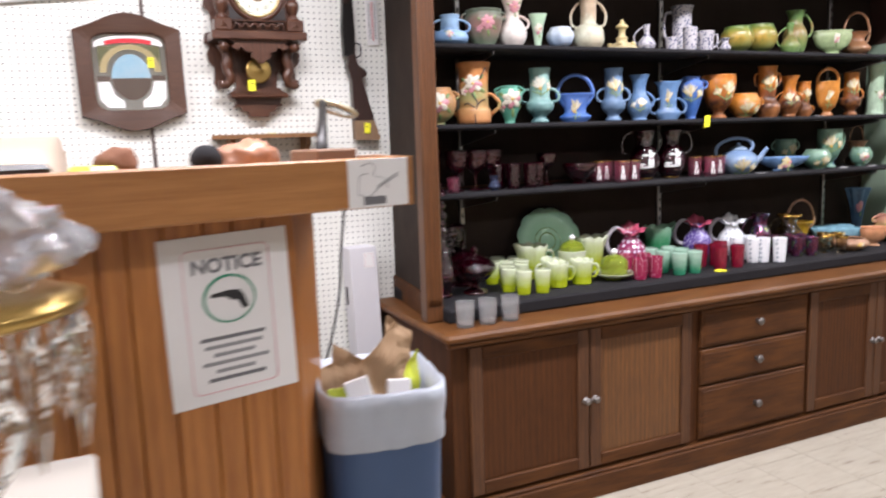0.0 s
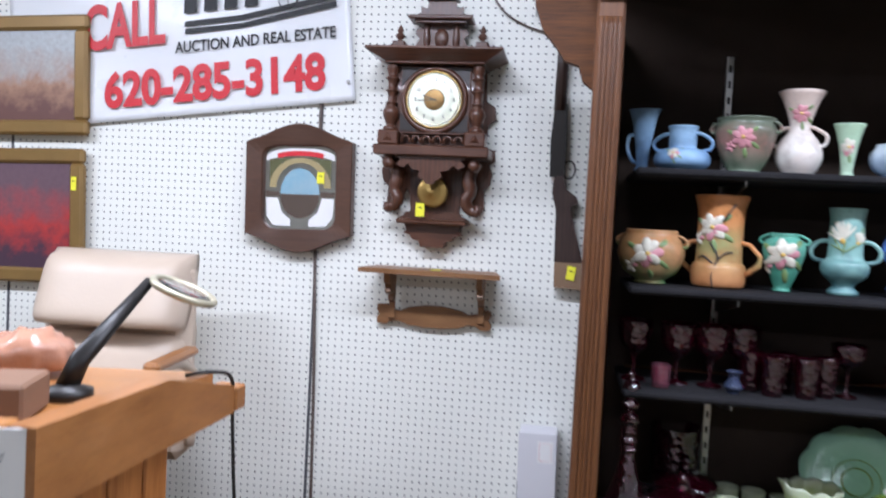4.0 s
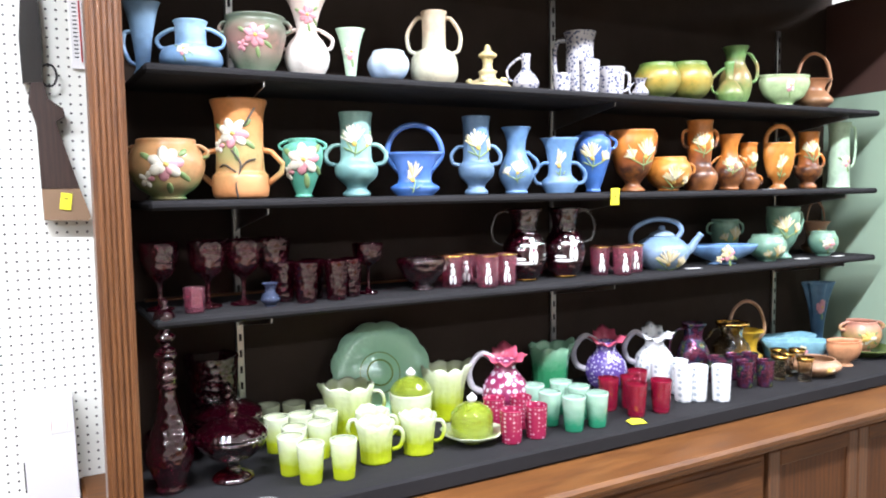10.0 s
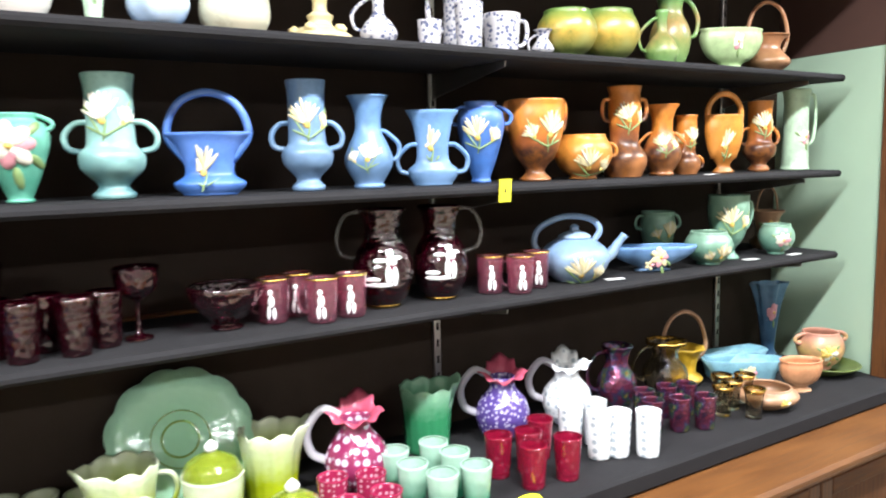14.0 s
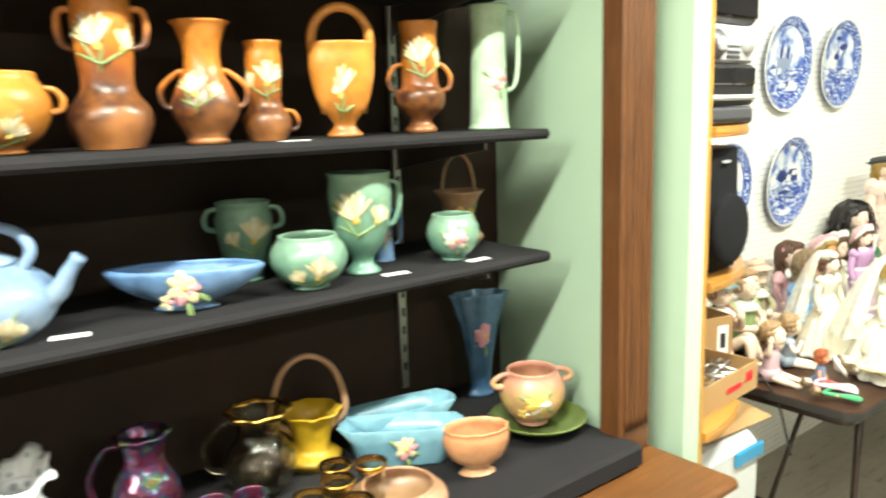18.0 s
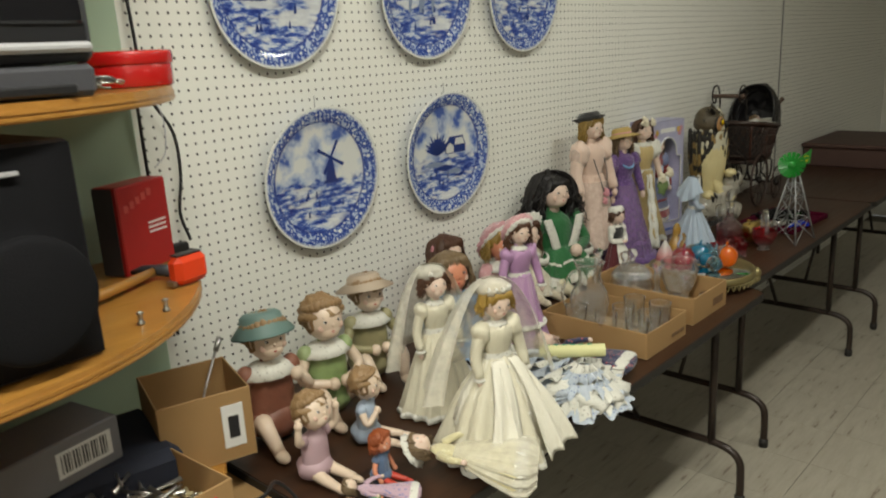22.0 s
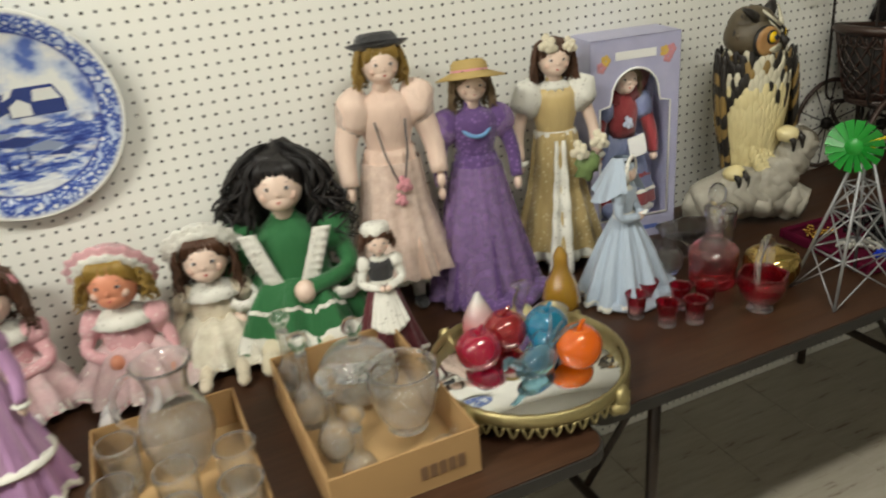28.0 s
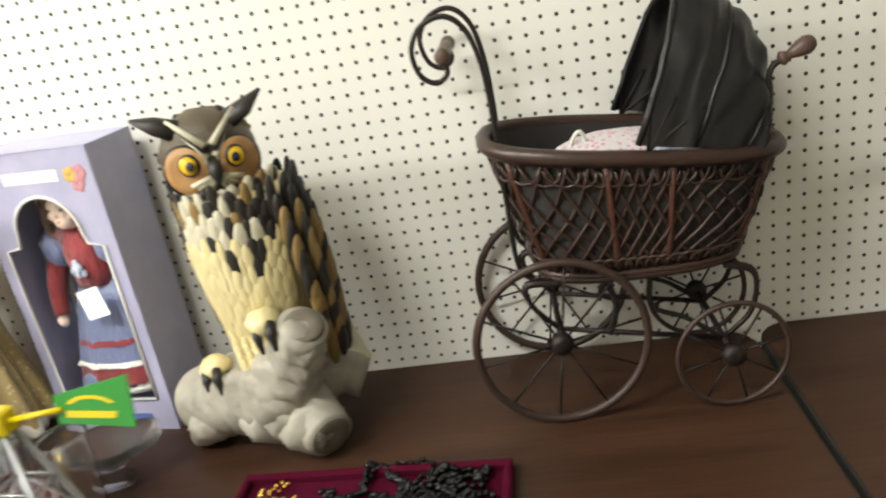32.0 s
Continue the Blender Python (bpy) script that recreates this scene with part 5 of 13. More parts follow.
def pressed_pitcher(name, label, x, y, h, w, mat, spout=200.0, handle=None, lobes=9, wave=0.010, pull=0.34, turn=FACE, category="pitcher", group=""):
    """A pressed-glass jug: fluted wall, scalloped rim that rises to a pulled spout, loop handle."""
    t = thing(name, label, category, pose(x, y, D0, 0, 0, turn), group)
    prof = [(0.40, 0.0, 0), (0.43, 0.02, 0), (0.41, 0.08, 0), (0.42, 0.3, 0), (0.445, 0.6, 0.12), (0.475, 0.82, 0.45), (0.50, 0.97, 1.0), (0.49, 1.0, 1.0), (0.46, 0.97, 1.0), (0.43, 0.8, 0.45), (0.39, 0.5, 0.1), (0.37, 0.12, 0), (0.0, 0.10, 0)]
    seg, n = 72, len(prof)
    sp = radians(spout - turn)
    vs = []
    for i in range(seg):
        a = 2 * math.pi * i / seg
        beak = max(0.0, math.cos(a - sp)) ** 10
        for r, k, f in prof:
            q = r * w * (1 + f * (0.035 * math.cos(lobes * a) + pull * beak) + 0.018 * math.cos(2 * lobes * a) * (0.1 < k < 0.7))
            vs.append((q * math.cos(a), q * math.sin(a), k * h + f * (wave * abs(math.sin(lobes * a / 2 + 0.4)) + 0.10 * h * beak)))
    b = Build()
    b.add(vs, [(i * n + k, (i + 1) % seg * n + k, (i + 1) % seg * n + k + 1, i * n + k + 1) for i in range(seg) for k in range(n - 1)] + [[i * n for i in range(seg)][::-1]], mat)
    part("body", b, t)
    for ha in handle or ():
        b = Build()
        r0 = 0.44 * w
        b.tube(smooth_line([(r0, 0, 0.26 * h), (r0 + 0.20 * w, 0, 0.32 * h), (r0 + 0.30 * w, 0, 0.58 * h), (r0 + 0.22 * w, 0, 0.80 * h), (r0 + 0.02 * w, 0, 0.84 * h)], 5), [0.006] * 20 + [0.008], mat, 9, pose(0, 0, 0, 0, 0, ha - turn))
        part("handle", b, t)
    return t


t = thing("standing_plate", "green opalescent glass plate with scalloped edge, propped upright", "plate", pose(1.806, 3.225, D0 + 0.150, 69, 0, -10) @ Matrix.Scale(1.27, 4))
b = Build()
b.lathe([(0.001, 0.0), (0.05, 0.001), (0.09, 0.012), (0.125, 0.02), (0.126, 0.024), (0.09, 0.017), (0.05, 0.006), (0.001, 0.005)], PLATEOPAL, 72, wob=lambda a, k: 1 + 0.06 * abs(math.sin(6 * a)) ** 0.8 * (1 - abs(2 * k - 1)))
part("dish", b, t)
b = Build()
for k in range(3):
    b.lathe([(0.03 + 0.02 * k, 0.0045), (0.033 + 0.02 * k, 0.008), (0.036 + 0.02 * k, 0.0045)], LIMEGLASS, 32, closed=True)
part("relief_ring", b, t)
pressed_pitcher("vaseline_creamer", "large vaseline glass creamer with ruffled spout", 1.655, 3.13, 0.15, 0.155, VASELINE, 190.0, (-10,))
t = vessel("sugar_bowl", "vaseline glass sugar bowl with lime lid and white knob", 1.826, 3.04, D0, 0.125, 0.135, "straight", VASELINE, wob=lambda a, k: 1 + 0.02 * math.cos(12 * a), category="jar")
b = Build()
b.lathe(smooth_profile([(0.063, 0.126), (0.062, 0.132), (0.05, 0.155), (0.02, 0.172), (0.008, 0.176)], 3), LIMEGLASS, 28, wob=lambda a, k: 1 + 0.03 * math.cos(12 * a))
lid = part("lid", b, t)
b = Build()
b.lathe(smooth_profile([(0.008, 0.175), (0.014, 0.182), (0.014, 0.19), (0.004, 0.20), (0.001, 0.202)], 3), WHITEENAMEL, 16)
part("knob", b, lid, "milky white knob")
pressed_pitcher("vaseline_creamer", "tall vaseline glass pitcher with pulled spout", 1.987, 3.12, 0.165, 0.15, VASELINE, -12.0)
pressed_pitcher("spooner", "two-handled vaseline glass spooner", 1.672, 2.99, 0.10, 0.10, VASELINE, 90.0, (172, -14), pull=0.0, wave=0.006, category="cup")
pressed_pitcher("vaseline_mug", "vaseline glass mug with beaded body and wavy rim", 1.628, 2.87, 0.105, 0.105, VASELINE, 170.0, (-16,), pull=0.10, wave=0.008, category="mug", group="vaseline mugs")
pressed_pitcher("vaseline_mug", "vaseline glass mug with beaded body and wavy rim", 1.761, 2.87, 0.105, 0.105, VASELINE, 170.0, (-16,), pull=0.10, wave=0.008, category="mug", group="vaseline mugs")
t = thing("butter_dish", "lime glass butter dish with domed lid and white knob", "dish", pose(1.942, 2.87, D0))
b = Build()
b.lathe([(0.04, 0), (0.045, 0.008), (0.07, 0.014), (0.092, 0.03), (0.094, 0.034), (0.07, 0.020), (0.001, 0.018)], VASELINE, 48, wob=lambda a, k: 1 + 0.03 * math.cos(10 * a) * (k > 0.3))
part("saucer", b, t)
b = Build()
b.lathe(smooth_profile([(0.062, 0.022), (0.063, 0.07), (0.055, 0.095), (0.03, 0.112), (0.008, 0.118)], 3), LIMEGLASS, 28, wob=lambda a, k: 1 + 0.02 * math.cos(14 * a))
lid = part("lid", b, t)
b = Build()
b.lathe(smooth_profile([(0.009, 0.117), (0.014, 0.124), (0.015, 0.132), (0.006, 0.142), (0.001, 0.146)], 3), WHITEENAMEL, 16)
part("knob", b, lid, "milky white knob")


PROFILES["globe"] = [(0.50, 0), (0.54, 0.03), (0.80, 0.12), (0.98, 0.32), (1, 0.44), (0.88, 0.62), (0.58, 0.78), (0.46, 0.88), (0.50, 1)]


def ruffled_pitcher(label, x, y, mat, rim, h=0.20, w=0.155):
    t = thing("ruffled_pitcher", label, "pitcher", pose(x, y, D0, 0, 0, -30), "ruffled pitchers")
    b = Build()
    b.lathe(turned("globe", h * 0.86, w), mat, 40)
    part("body", b, t)
    r0 = w * 0.25
    seg, vs = 72, []
    prof = [(1.0, 0.80, 0.0), (1.12, 0.86, 0.3), (1.40, 0.92, 0.8), (1.72, 0.945, 1.0), (1.70, 0.955, 1.0), (1.32, 0.935, 0.8), (1.0, 0.88, 0.3), (0.86, 0.80, 0.0)]
    for i in range(seg):
        a = 2 * math.pi * i / seg
        for r, k, f in prof:
            q = r0 * r * (1 + f * (0.16 * math.cos(3 * (a + 0.6)) + 0.05 * math.cos(14 * a)))
            vs.append((q * math.cos(a), q * math.sin(a), k * h + f * (0.006 * math.sin(9 * a) + 0.009 * math.cos(3 * (a + 0.6)) + 0.016 * math.sin(a))))
    n = len(prof)
    b = Build()
    b.add(vs, [(i * n + k, (i + 1) % seg * n + k, (i + 1) % seg * n + (k + 1) % n, i * n + (k + 1) % n) for i in range(seg) for k in range(n)], rim)
    part("ruffled_rim", b, t)
    b = Build()
    b.tube(smooth_line([(-w * 0.46, 0, h * 0.36), (-w * 0.70, 0, h * 0.46), (-w * 0.76, 0, h * 0.72), (-w * 0.52, 0, h * 0.96), (-w * 0.24, 0, h * 0.88)], 5), 0.011, glass("frosted_clear_handle", (0.86, 0.82, 0.90), 0.2, 0.3, trans=0.6), 10)
    part("handle", b, t, "frosted clear applied handle")


ruffled_pitcher("cranberry coin-dot glass pitcher with crimson ruffled rim", 2.17, 3.03, CRANSTRIPE, RUFFLEPINK, 0.215)
ruffled_pitcher("violet mottled glass pitcher with crimson ruffled rim", 2.666, 3.10, PURPLEDOT, RUFFLEPINK, 0.21)
ruffled_pitcher("white hobnail glass pitcher with ruffled rim", 2.901, 3.09, WHITEHOB, WHITEHOB, 0.20, 0.15)
pressed_pitcher("green_pitcher", "green opalescent glass pitcher with scalloped rim", 2.45, 3.16, 0.175, 0.15, GREENOPAL, -10.0)
for gx, gy in ((2.06, 2.93), (2.035, 2.80), (2.125, 2.80), (2.14, 2.90)):
    vessel("cranberry_tumbler", "cranberry glass tumbler with white dots", gx, gy, D0, 0.098, 0.072, "straight", CRANDOT, group="cranberry tumblers", category="tumbler", seg=24)
for gx, gy in ((2.24, 2.97), (2.345, 2.96), (2.355, 2.88), (2.235, 2.875), (2.262, 2.79), (2.35, 2.785)):
    vessel("mint_tumbler", "mint green opalescent glass tumbler", gx, gy, D0, 0.106, 0.073, "tumbler", MINT, group="mint tumblers", category="tumbler", seg=24)
for gx, gy in ((2.50, 2.90), (2.53, 2.80), (2.66, 2.93), (2.632, 2.79), (2.58, 2.88)):
    vessel("ruby_flashed_tumbler", "etched ruby glass tumbler", gx, gy, D0, 0.108, 0.070, "tumbler", ETCHRUBY, group="etched ruby tumblers", category="tumbler", seg=24)
for gx, gy in ((2.76, 2.92), (2.85, 2.92), (2.84, 2.82), (2.905, 2.775), (2.79, 2.84)):
    vessel("white_tumbler", "white hobnail glass tumbler", gx, gy, D0, 0.122, 0.070, "straight", WHITEHOB, group="white tumblers", category="tumbler", seg=24)
vessel("carnival_pitcher", "dark iridescent carnival glass pitcher", 3.11, 3.09, D0, 0.205, 0.125, "pitcher", CARNIVAL, "left", (0.3, 0.9), 0.035, 0.008, wob=scallop, category="pitcher")
for gx, gy in ((3.09, 2.96), (3.18, 2.95), (3.12, 2.85), (3.195, 2.82), (3.245, 2.93), (3.04, 2.88)):
    vessel("carnival_tumbler", "dark iridescent glass tumbler", gx, gy, D0, 0.098, 0.066, "straight", CARNIVAL, group="carnival tumblers", category="tumbler", seg=20)
t = vessel("gilt_pitcher", "clear glass pitcher with gilt scalloped rim", 3.345, 3.10, D0, 0.18, 0.15, "pitcher", CLEARGOLD, "left", (0.3, 0.9), 0.035, 0.007, wob=scallop, category="pitcher")
b = Build()
b.lathe([(0.062, 0.172), (0.066, 0.178), (0.066, 0.184), (0.06, 0.184)], GOLD, 40, closed=True, wob=lambda a, k: 1 + 0.07 * math.cos(8 * a) + 0.05 * math.cos(a))
part("gilt_rim", b, t, "gilt rim band")
for gx, gy in ((3.33, 2.86), (3.385, 2.79), (3.43, 2.94), (3.49, 2.90), (3.40, 2.88)):
    t = vessel("gilt_tumbler", "clear glass tumbler with gilt rim", gx, gy, D0, 0.09, 0.064, "flared_tumbler", CLEARGOLD, group="gilt tumblers", category="tumbler", seg=20)
    b = Build()
    b.lathe([(0.0305, 0.078), (0.0325, 0.084), (0.0335, 0.091), (0.031, 0.091)], GOLD, 20, closed=True)
    part("gilt_rim", b, t)
vessel("yellow_basket", "mustard yellow pottery basket with twisted handle", 3.488, 3.14, D0, 0.13, 0.13, "pinched", G["yellow"], "basket", (0.6, 1.0), 0.125, 0.0075, spread=1.75, wob=scallop, category="basket", hmat=G["tan"])
for dx, dy, tw in ((0.0, 0.0, -12), (0.06, 0.09, 14)):
    t = thing("window_box_planter", "aqua blue rectangular window-box planter with blossoms", "planter", pose(3.653 + dx, 3.02 + dy, D0, 0, 0, tw + FACE), "aqua planters")
    b = Build()
    b.lathe([(0.085, 0), (0.088, 0.004), (0.10, 0.05), (0.125, 0.088), (0.12, 0.09), (0.095, 0.05), (0.08, 0.012), (0.001, 0.01)], G["aqua"], 40, sx=1.15, sy=0.42, wob=lambda a, k: 1 / max(abs(math.cos(a)), abs(math.sin(a))) * (1 - 0.12 * (abs(math.sin(2 * a)) ** 6)) + 0.02 * math.cos(9 * a) * k)
    part("body", b, t)
    flower(t, 0.052, 0.045, 0.03, "cream")
vessel("fan_vase", "dark slate blue fan vase with pink blossom", 4.045, 3.19, D0, 0.29, 0.155, "fan", G["fanblue"], bloom="pink", bz=0.6, bs=0.04, oval=0.55, seg=72, wob=lambda a, k: 1 + (0.05 + 0.06 * (abs(k - 0.5) < 0.09)) * math.cos(8 * a) * (0.3 < k < 0.7))
t = vessel("oval_plate", "olive green oval dish under the pink pot", 4.0, 2.93, D0, 0.035, 0.24, "plate", G["olive"], category="plate")
t = vessel("two_handled_pot", "pink and yellow two-handled pot standing in a green dish", 4.0, 2.95, D0 + 0.013, 0.135, 0.16, "bowl", G["pinkpot"], "two", (0.72, 0.95), 0.022, 0.009, bloom="yellow", bz=0.5, bs=0.035, category="pot")
vessel("shell_vase", "coral orange shell-shaped vase", 3.736, 2.86, D0, 0.105, 0.145, "urn", G["coral"], oval=0.7, wob=lambda a, k: 1 + 0.04 * math.cos(12 * a) * (k < 0.6), category="vase")
vessel("low_bowl", "low pinkish tan pottery bowl", 3.506, 2.83, D0, 0.065, 0.19, "bowl", G["tan"], category="bowl", bloom="yellow", bz=0.5, bs=0.02)

# price tags and shelf labels
for x, y, z, m in ((2.54, 2.915, 1.572, pose(0, 0, 0)), ):
    b = Build()
    b.box(-0.019, -0.0012, -0.028, 0.019, 0.0, 0.028, TAGYELLOW, 0.0003)
    t = thing("price_tag", "yellow paper tag on the shelf edge", "tag", pose(x, y, z, 4, 0, 2))
    part("card", b, t)
    b = Build()
    b.box(-0.003, -0.0018, -0.006, 0.003, -0.0011, 0.006, INK, 0.0002)
    part("mark", b, t)
b = Build()
b.grid(6, 4, lambda u, v: (0.055 * (u - 0.5), 0.04 * (v - 0.5), 0.004 + 0.006 * math.sin(3 * u) * v), TAGYELLOW)
solid("price_tag", b, "yellow paper tag lying on the black cloth", "tag", pose(2.475, 2.74, DECK_Z, 0, 0, -15))
for k, (x, y, z) in enumerate(((2.99, 2.985, S3), (3.63, 2.985, S3), (3.85, 2.97, S3), (3.41, 2.98, S2), (3.31, 2.965, S1), (4.0, 3.08, D0))):
    b = Build()
    b.box(-0.03, -0.012, 0, 0.03, 0.012, 0.0012, WHITECARD, 0.0003, pose(0, 0, 0, 0, 0, 8 * k - 15))
    solid("shelf_label", b, "small cream paper label on the shelf", "label", pose(x, y, z), "shelf labels")

# ---- auction stage, podium and the wall at the left end ----
HONEYOAK = wood("honey_pine_panel", (0.62, 0.258, 0.058), (0.30, 0.096, 0.017), 7, "z", 0.38, coat=0.2)
HONEYRAIL = wood("honey_pine_rail", (0.56, 0.26, 0.075), (0.31, 0.12, 0.028), 5, "x", 0.35, coat=0.25)
HONEYSIDE = wood("honey_pine_side_rail", (0.44, 0.19, 0.055), (0.26, 0.10, 0.025), 5, "y", 0.35, coat=0.25)
WALNUT = wood("carved_walnut", (0.150, 0.060, 0.030), (0.050, 0.018, 0.010), 14, "z", 0.32, coat=0.3)
WALNUT_X = wood("carved_walnut_moulding", (0.150, 0.060, 0.030), (0.050, 0.018, 0.010), 14, "x", 0.32, coat=0.3)
SHELFOAK = wood("small_shelf_oak", (0.33, 0.17, 0.065), (0.16, 0.07, 0.025), 12, "x", 0.42)
PAPER = plain("white_paper", (0.80, 0.79, 0.78), 0.6, var=0.03, bump=0.03)
REDINK = plain("red_print", (0.62, 0.02, 0.03), 0.45, var=0.08, bump=0.0)
GREENINK = plain("green_print", (0.03, 0.30, 0.17), 0.5, var=0.05, bump=0.0)
GREYINK = plain("grey_print", (0.16, 0.16, 0.17), 0.5, var=0.05, bump=0.0)
PINKLINE = plain("pink_print", (0.72, 0.42, 0.45), 0.5, var=0.05, bump=0.0)
CARPET = plain("brown_tweed_carpet", (0.17, 0.11, 0.055), 0.95, var=0.35, scale=190, bump=0.9, coarse=30, spec=0.1)
VINYL = plain("white_banner_vinyl", (0.80, 0.81, 0.83), 0.28, var=0.03, bump=0.03)
LEATHER = plain("cream_leather", (0.62, 0.50, 0.39), 0.42, var=0.08, scale=120, bump=0.3)
KRAFT = plain("brown_kraft_paper", (0.37, 0.235, 0.125), 0.75, var=0.15, scale=60, bump=0.2)
BAGFILM = plain("white_bin_liner", (0.46, 0.50, 0.56), 0.3, var=0.1, scale=40, bump=0.5)
BINBLUE = plain("blue_bin_plastic", (0.055, 0.105, 0.22), 0.42, var=0.1, scale=50, bump=0.1)
LIMEPRINT = plain("lime_packaging", (0.55, 0.62, 0.04), 0.35, var=0.15, scale=20)


def tag_card(x, y, z, w=0.026, h=0.038, turn=0.0, tilt=0.0, on="wood"):
    """A yellow lot tag with a line of print."""
    t = thing("lot_tag", "small yellow lot tag stuck on " + on, "tag", pose(x, y, z, tilt, turn, 0), "lot tags")
    b = Build()
    b.box(-w / 2, -0.0008, -h / 2, w / 2, 0.0, h / 2, TAGYELLOW, 0.0002)
    part("card", b, t)
    b = Build()
    b.box(-w * 0.2, -0.0014, h * 0.12, w * 0.2, -0.0008, h * 0.2, INK, 0.0001)
    part("print_line", b, t)
    return t


# raised stage
b = Build()
outl = [(-3.98, 3.335), (-0.42, 3.335), (0.71, 3.08), (0.62, 2.25), (-3.98, 2.25)]
n = len(outl)
b.add([(x, y, 0.0) for x, y in outl] + [(x, y, 0.60) for x, y in outl], [tuple(range(n)), tuple(range(2 * n - 1, n - 1, -1))] + [(i, (i + 1) % n, (i + 1) % n + n, i + n) for i in range(n)], CARPET, False)
stage = tagged(new("stage", b.mesh("stage")), "raised stage covered in brown tweed carpet", "stage", kind="structure")
b = Build()
b.tube([(-3.9, 3.328, 0.606), (-0.42, 3.328, 0.606), (0.69, 3.078, 0.606)], 0.012, plain("red_brown_trim", (0.26, 0.08, 0.05), 0.6), 6)
part("edge_trim", b, stage, "red-brown edge trim")
b = Build()
b.add([(0.695, 3.08, 0.3), (0.72, 3.08, 0.3), (0.632, 2.25, 0.3), (0.607, 2.25, 0.3), (0.695, 3.08, 0.625), (0.72, 3.08, 0.625), (0.632, 2.25, 0.625), (0.607, 2.25, 0.625)],
      [(0, 1, 2, 3), (7, 6, 5, 4), (0, 4, 5, 1), (1, 5, 6, 2), (2, 6, 7, 3), (3, 7, 4, 0)], SHELFOAK, False)
part("side_board", b, stage, "light wooden edge board")

# podium
PM = pose(0.329, 1.476, -0.06, 0, 0, 11.3)
SIDE_A, SIDE_C = (-0.180, 0.14), (0.022, 0.448)
RAIL_A, RAIL_C = (0.0, 0.0), (0.105, 0.440)
side_turn = pose(SIDE_A[0], SIDE_A[1], 0, 0, 0, math.degrees(math.atan2(SIDE_A[0] - SIDE_C[0], SIDE_C[1] - SIDE_A[1])))
side_run = math.hypot(SIDE_C[0] - SIDE_A[0], SIDE_C[1] - SIDE_A[1])
rail_turn = pose(RAIL_A[0], RAIL_A[1], 0, 0, 0, math.degrees(math.atan2(RAIL_A[0] - RAIL_C[0], RAIL_C[1] - RAIL_A[1])))
rail_run = math.hypot(RAIL_C[0] - RAIL_A[0], RAIL_C[1] - RAIL_A[1])
pod = thing("podium", "honey-stained pine auction podium with a deep top rail", "podium", PM)
x = -0.180
k = 0
while x > -0.95:
    w = (0.052, 0.064, 0.058, 0.075, 0.066)[k % 5] if k else 0.062
    b = Build()
    b.box(x - w + 0.0012, 0.14, 0.06, x - 0.0012, 0.158, 1.50, HONEYOAK, 0.003)
    part("front_plank", b, pod)
    x -= w
    k += 1
b = Build()
b.box(-0.95, 0.1605, 0.06, -0.20, 0.18, 1.5, HONEYOAK, 0.002)
part("front_backing", b, pod)
y = 0.012
k = 0
while y < side_run - 0.01:
    w = min((0.064, 0.052, 0.071, 0.058)[k % 4], side_run - y)
    b = Build()
    b.box(-0.0175, y + 0.001, 0.06, 0.0, y + w - 0.001, 1.48, HONEYOAK, 0.003, side_turn)
    part("side_plank", b, pod)
    y += w
    k += 1
b = Build()
b.box(-1.0, 0.0, 1.462, -0.012, 0.034, 1.56, HONEYRAIL, 0.004)
part("front_rail", b, pod)
b = Build()
prof = [(0.0, 1.462), (0.0, 1.56), (rail_run - 0.195, 1.56), (rail_run, 1.512), (rail_run, 1.466)]
m5 = len(prof)
b.add([tuple(rail_turn @ Vector((x_, p, q))) for x_ in (-0.011, 0.024) for p, q in prof], [tuple(range(m5)), tuple(range(2 * m5 - 1, m5 - 1, -1))] + [(i, i + m5, (i + 1) % m5 + m5, (i + 1) % m5) for i in range(m5)], HONEYSIDE, False)
part("side_rail", b, pod, "side rail with a chamfered rear end")
b = Build()
b.box(-0.02, rail_run + 0.001, 1.468, 0.028, rail_run + 0.035, 1.509, HONEYSIDE, 0.003, rail_turn)
part("rail_block", b, pod)
b = Build()
top = [(-1.0, 0.0345), (-0.004, 0.0345), (RAIL_C[0] - 0.014, RAIL_C[1]), (-1.0, RAIL_C[1])]
b.add([(p, q, z_) for z_ in (1.505, 1.53) for p, q in top], [(3, 2, 1, 0), (4, 5, 6, 7), (0, 1, 5, 4), (1, 2, 6, 5), (2, 3, 7, 6), (3, 0, 4, 7)], HONEYRAIL, False)
part("desktop", b, pod)
b = Build()
b.box(-0.125, -0.003, 1.464, 0.012, -0.0005, 1.558, PAPER, 0.0004)
sg = part("emblem_card", b, pod, "white card with a plain line emblem")
b = Build()
for pts in ([(-0.095, 1.545), (-0.075, 1.55), (-0.065, 1.54), (-0.07, 1.525), (-0.045, 1.52), (-0.035, 1.50)], [(-0.105, 1.49), (-0.10, 1.525), (-0.08, 1.53)], [(-0.06, 1.505), (-0.01, 1.53)], [(-0.062, 1.50), (-0.012, 1.524)], [(-0.105, 1.49), (-0.08, 1.485), (-0.06, 1.50)]):
    b.tube([(v_.x, -0.0036, v_.y) for v_ in smooth_line([(p, q, 0) for p, q in pts], 3)], 0.0009, GREYINK, 5, flat=0.5)
b.box(-0.092, -0.0038, 1.469, -0.042, -0.003, 1.485, GREYINK, 0.0002)
tagged(part("emblem", b, sg), kind="stuff")

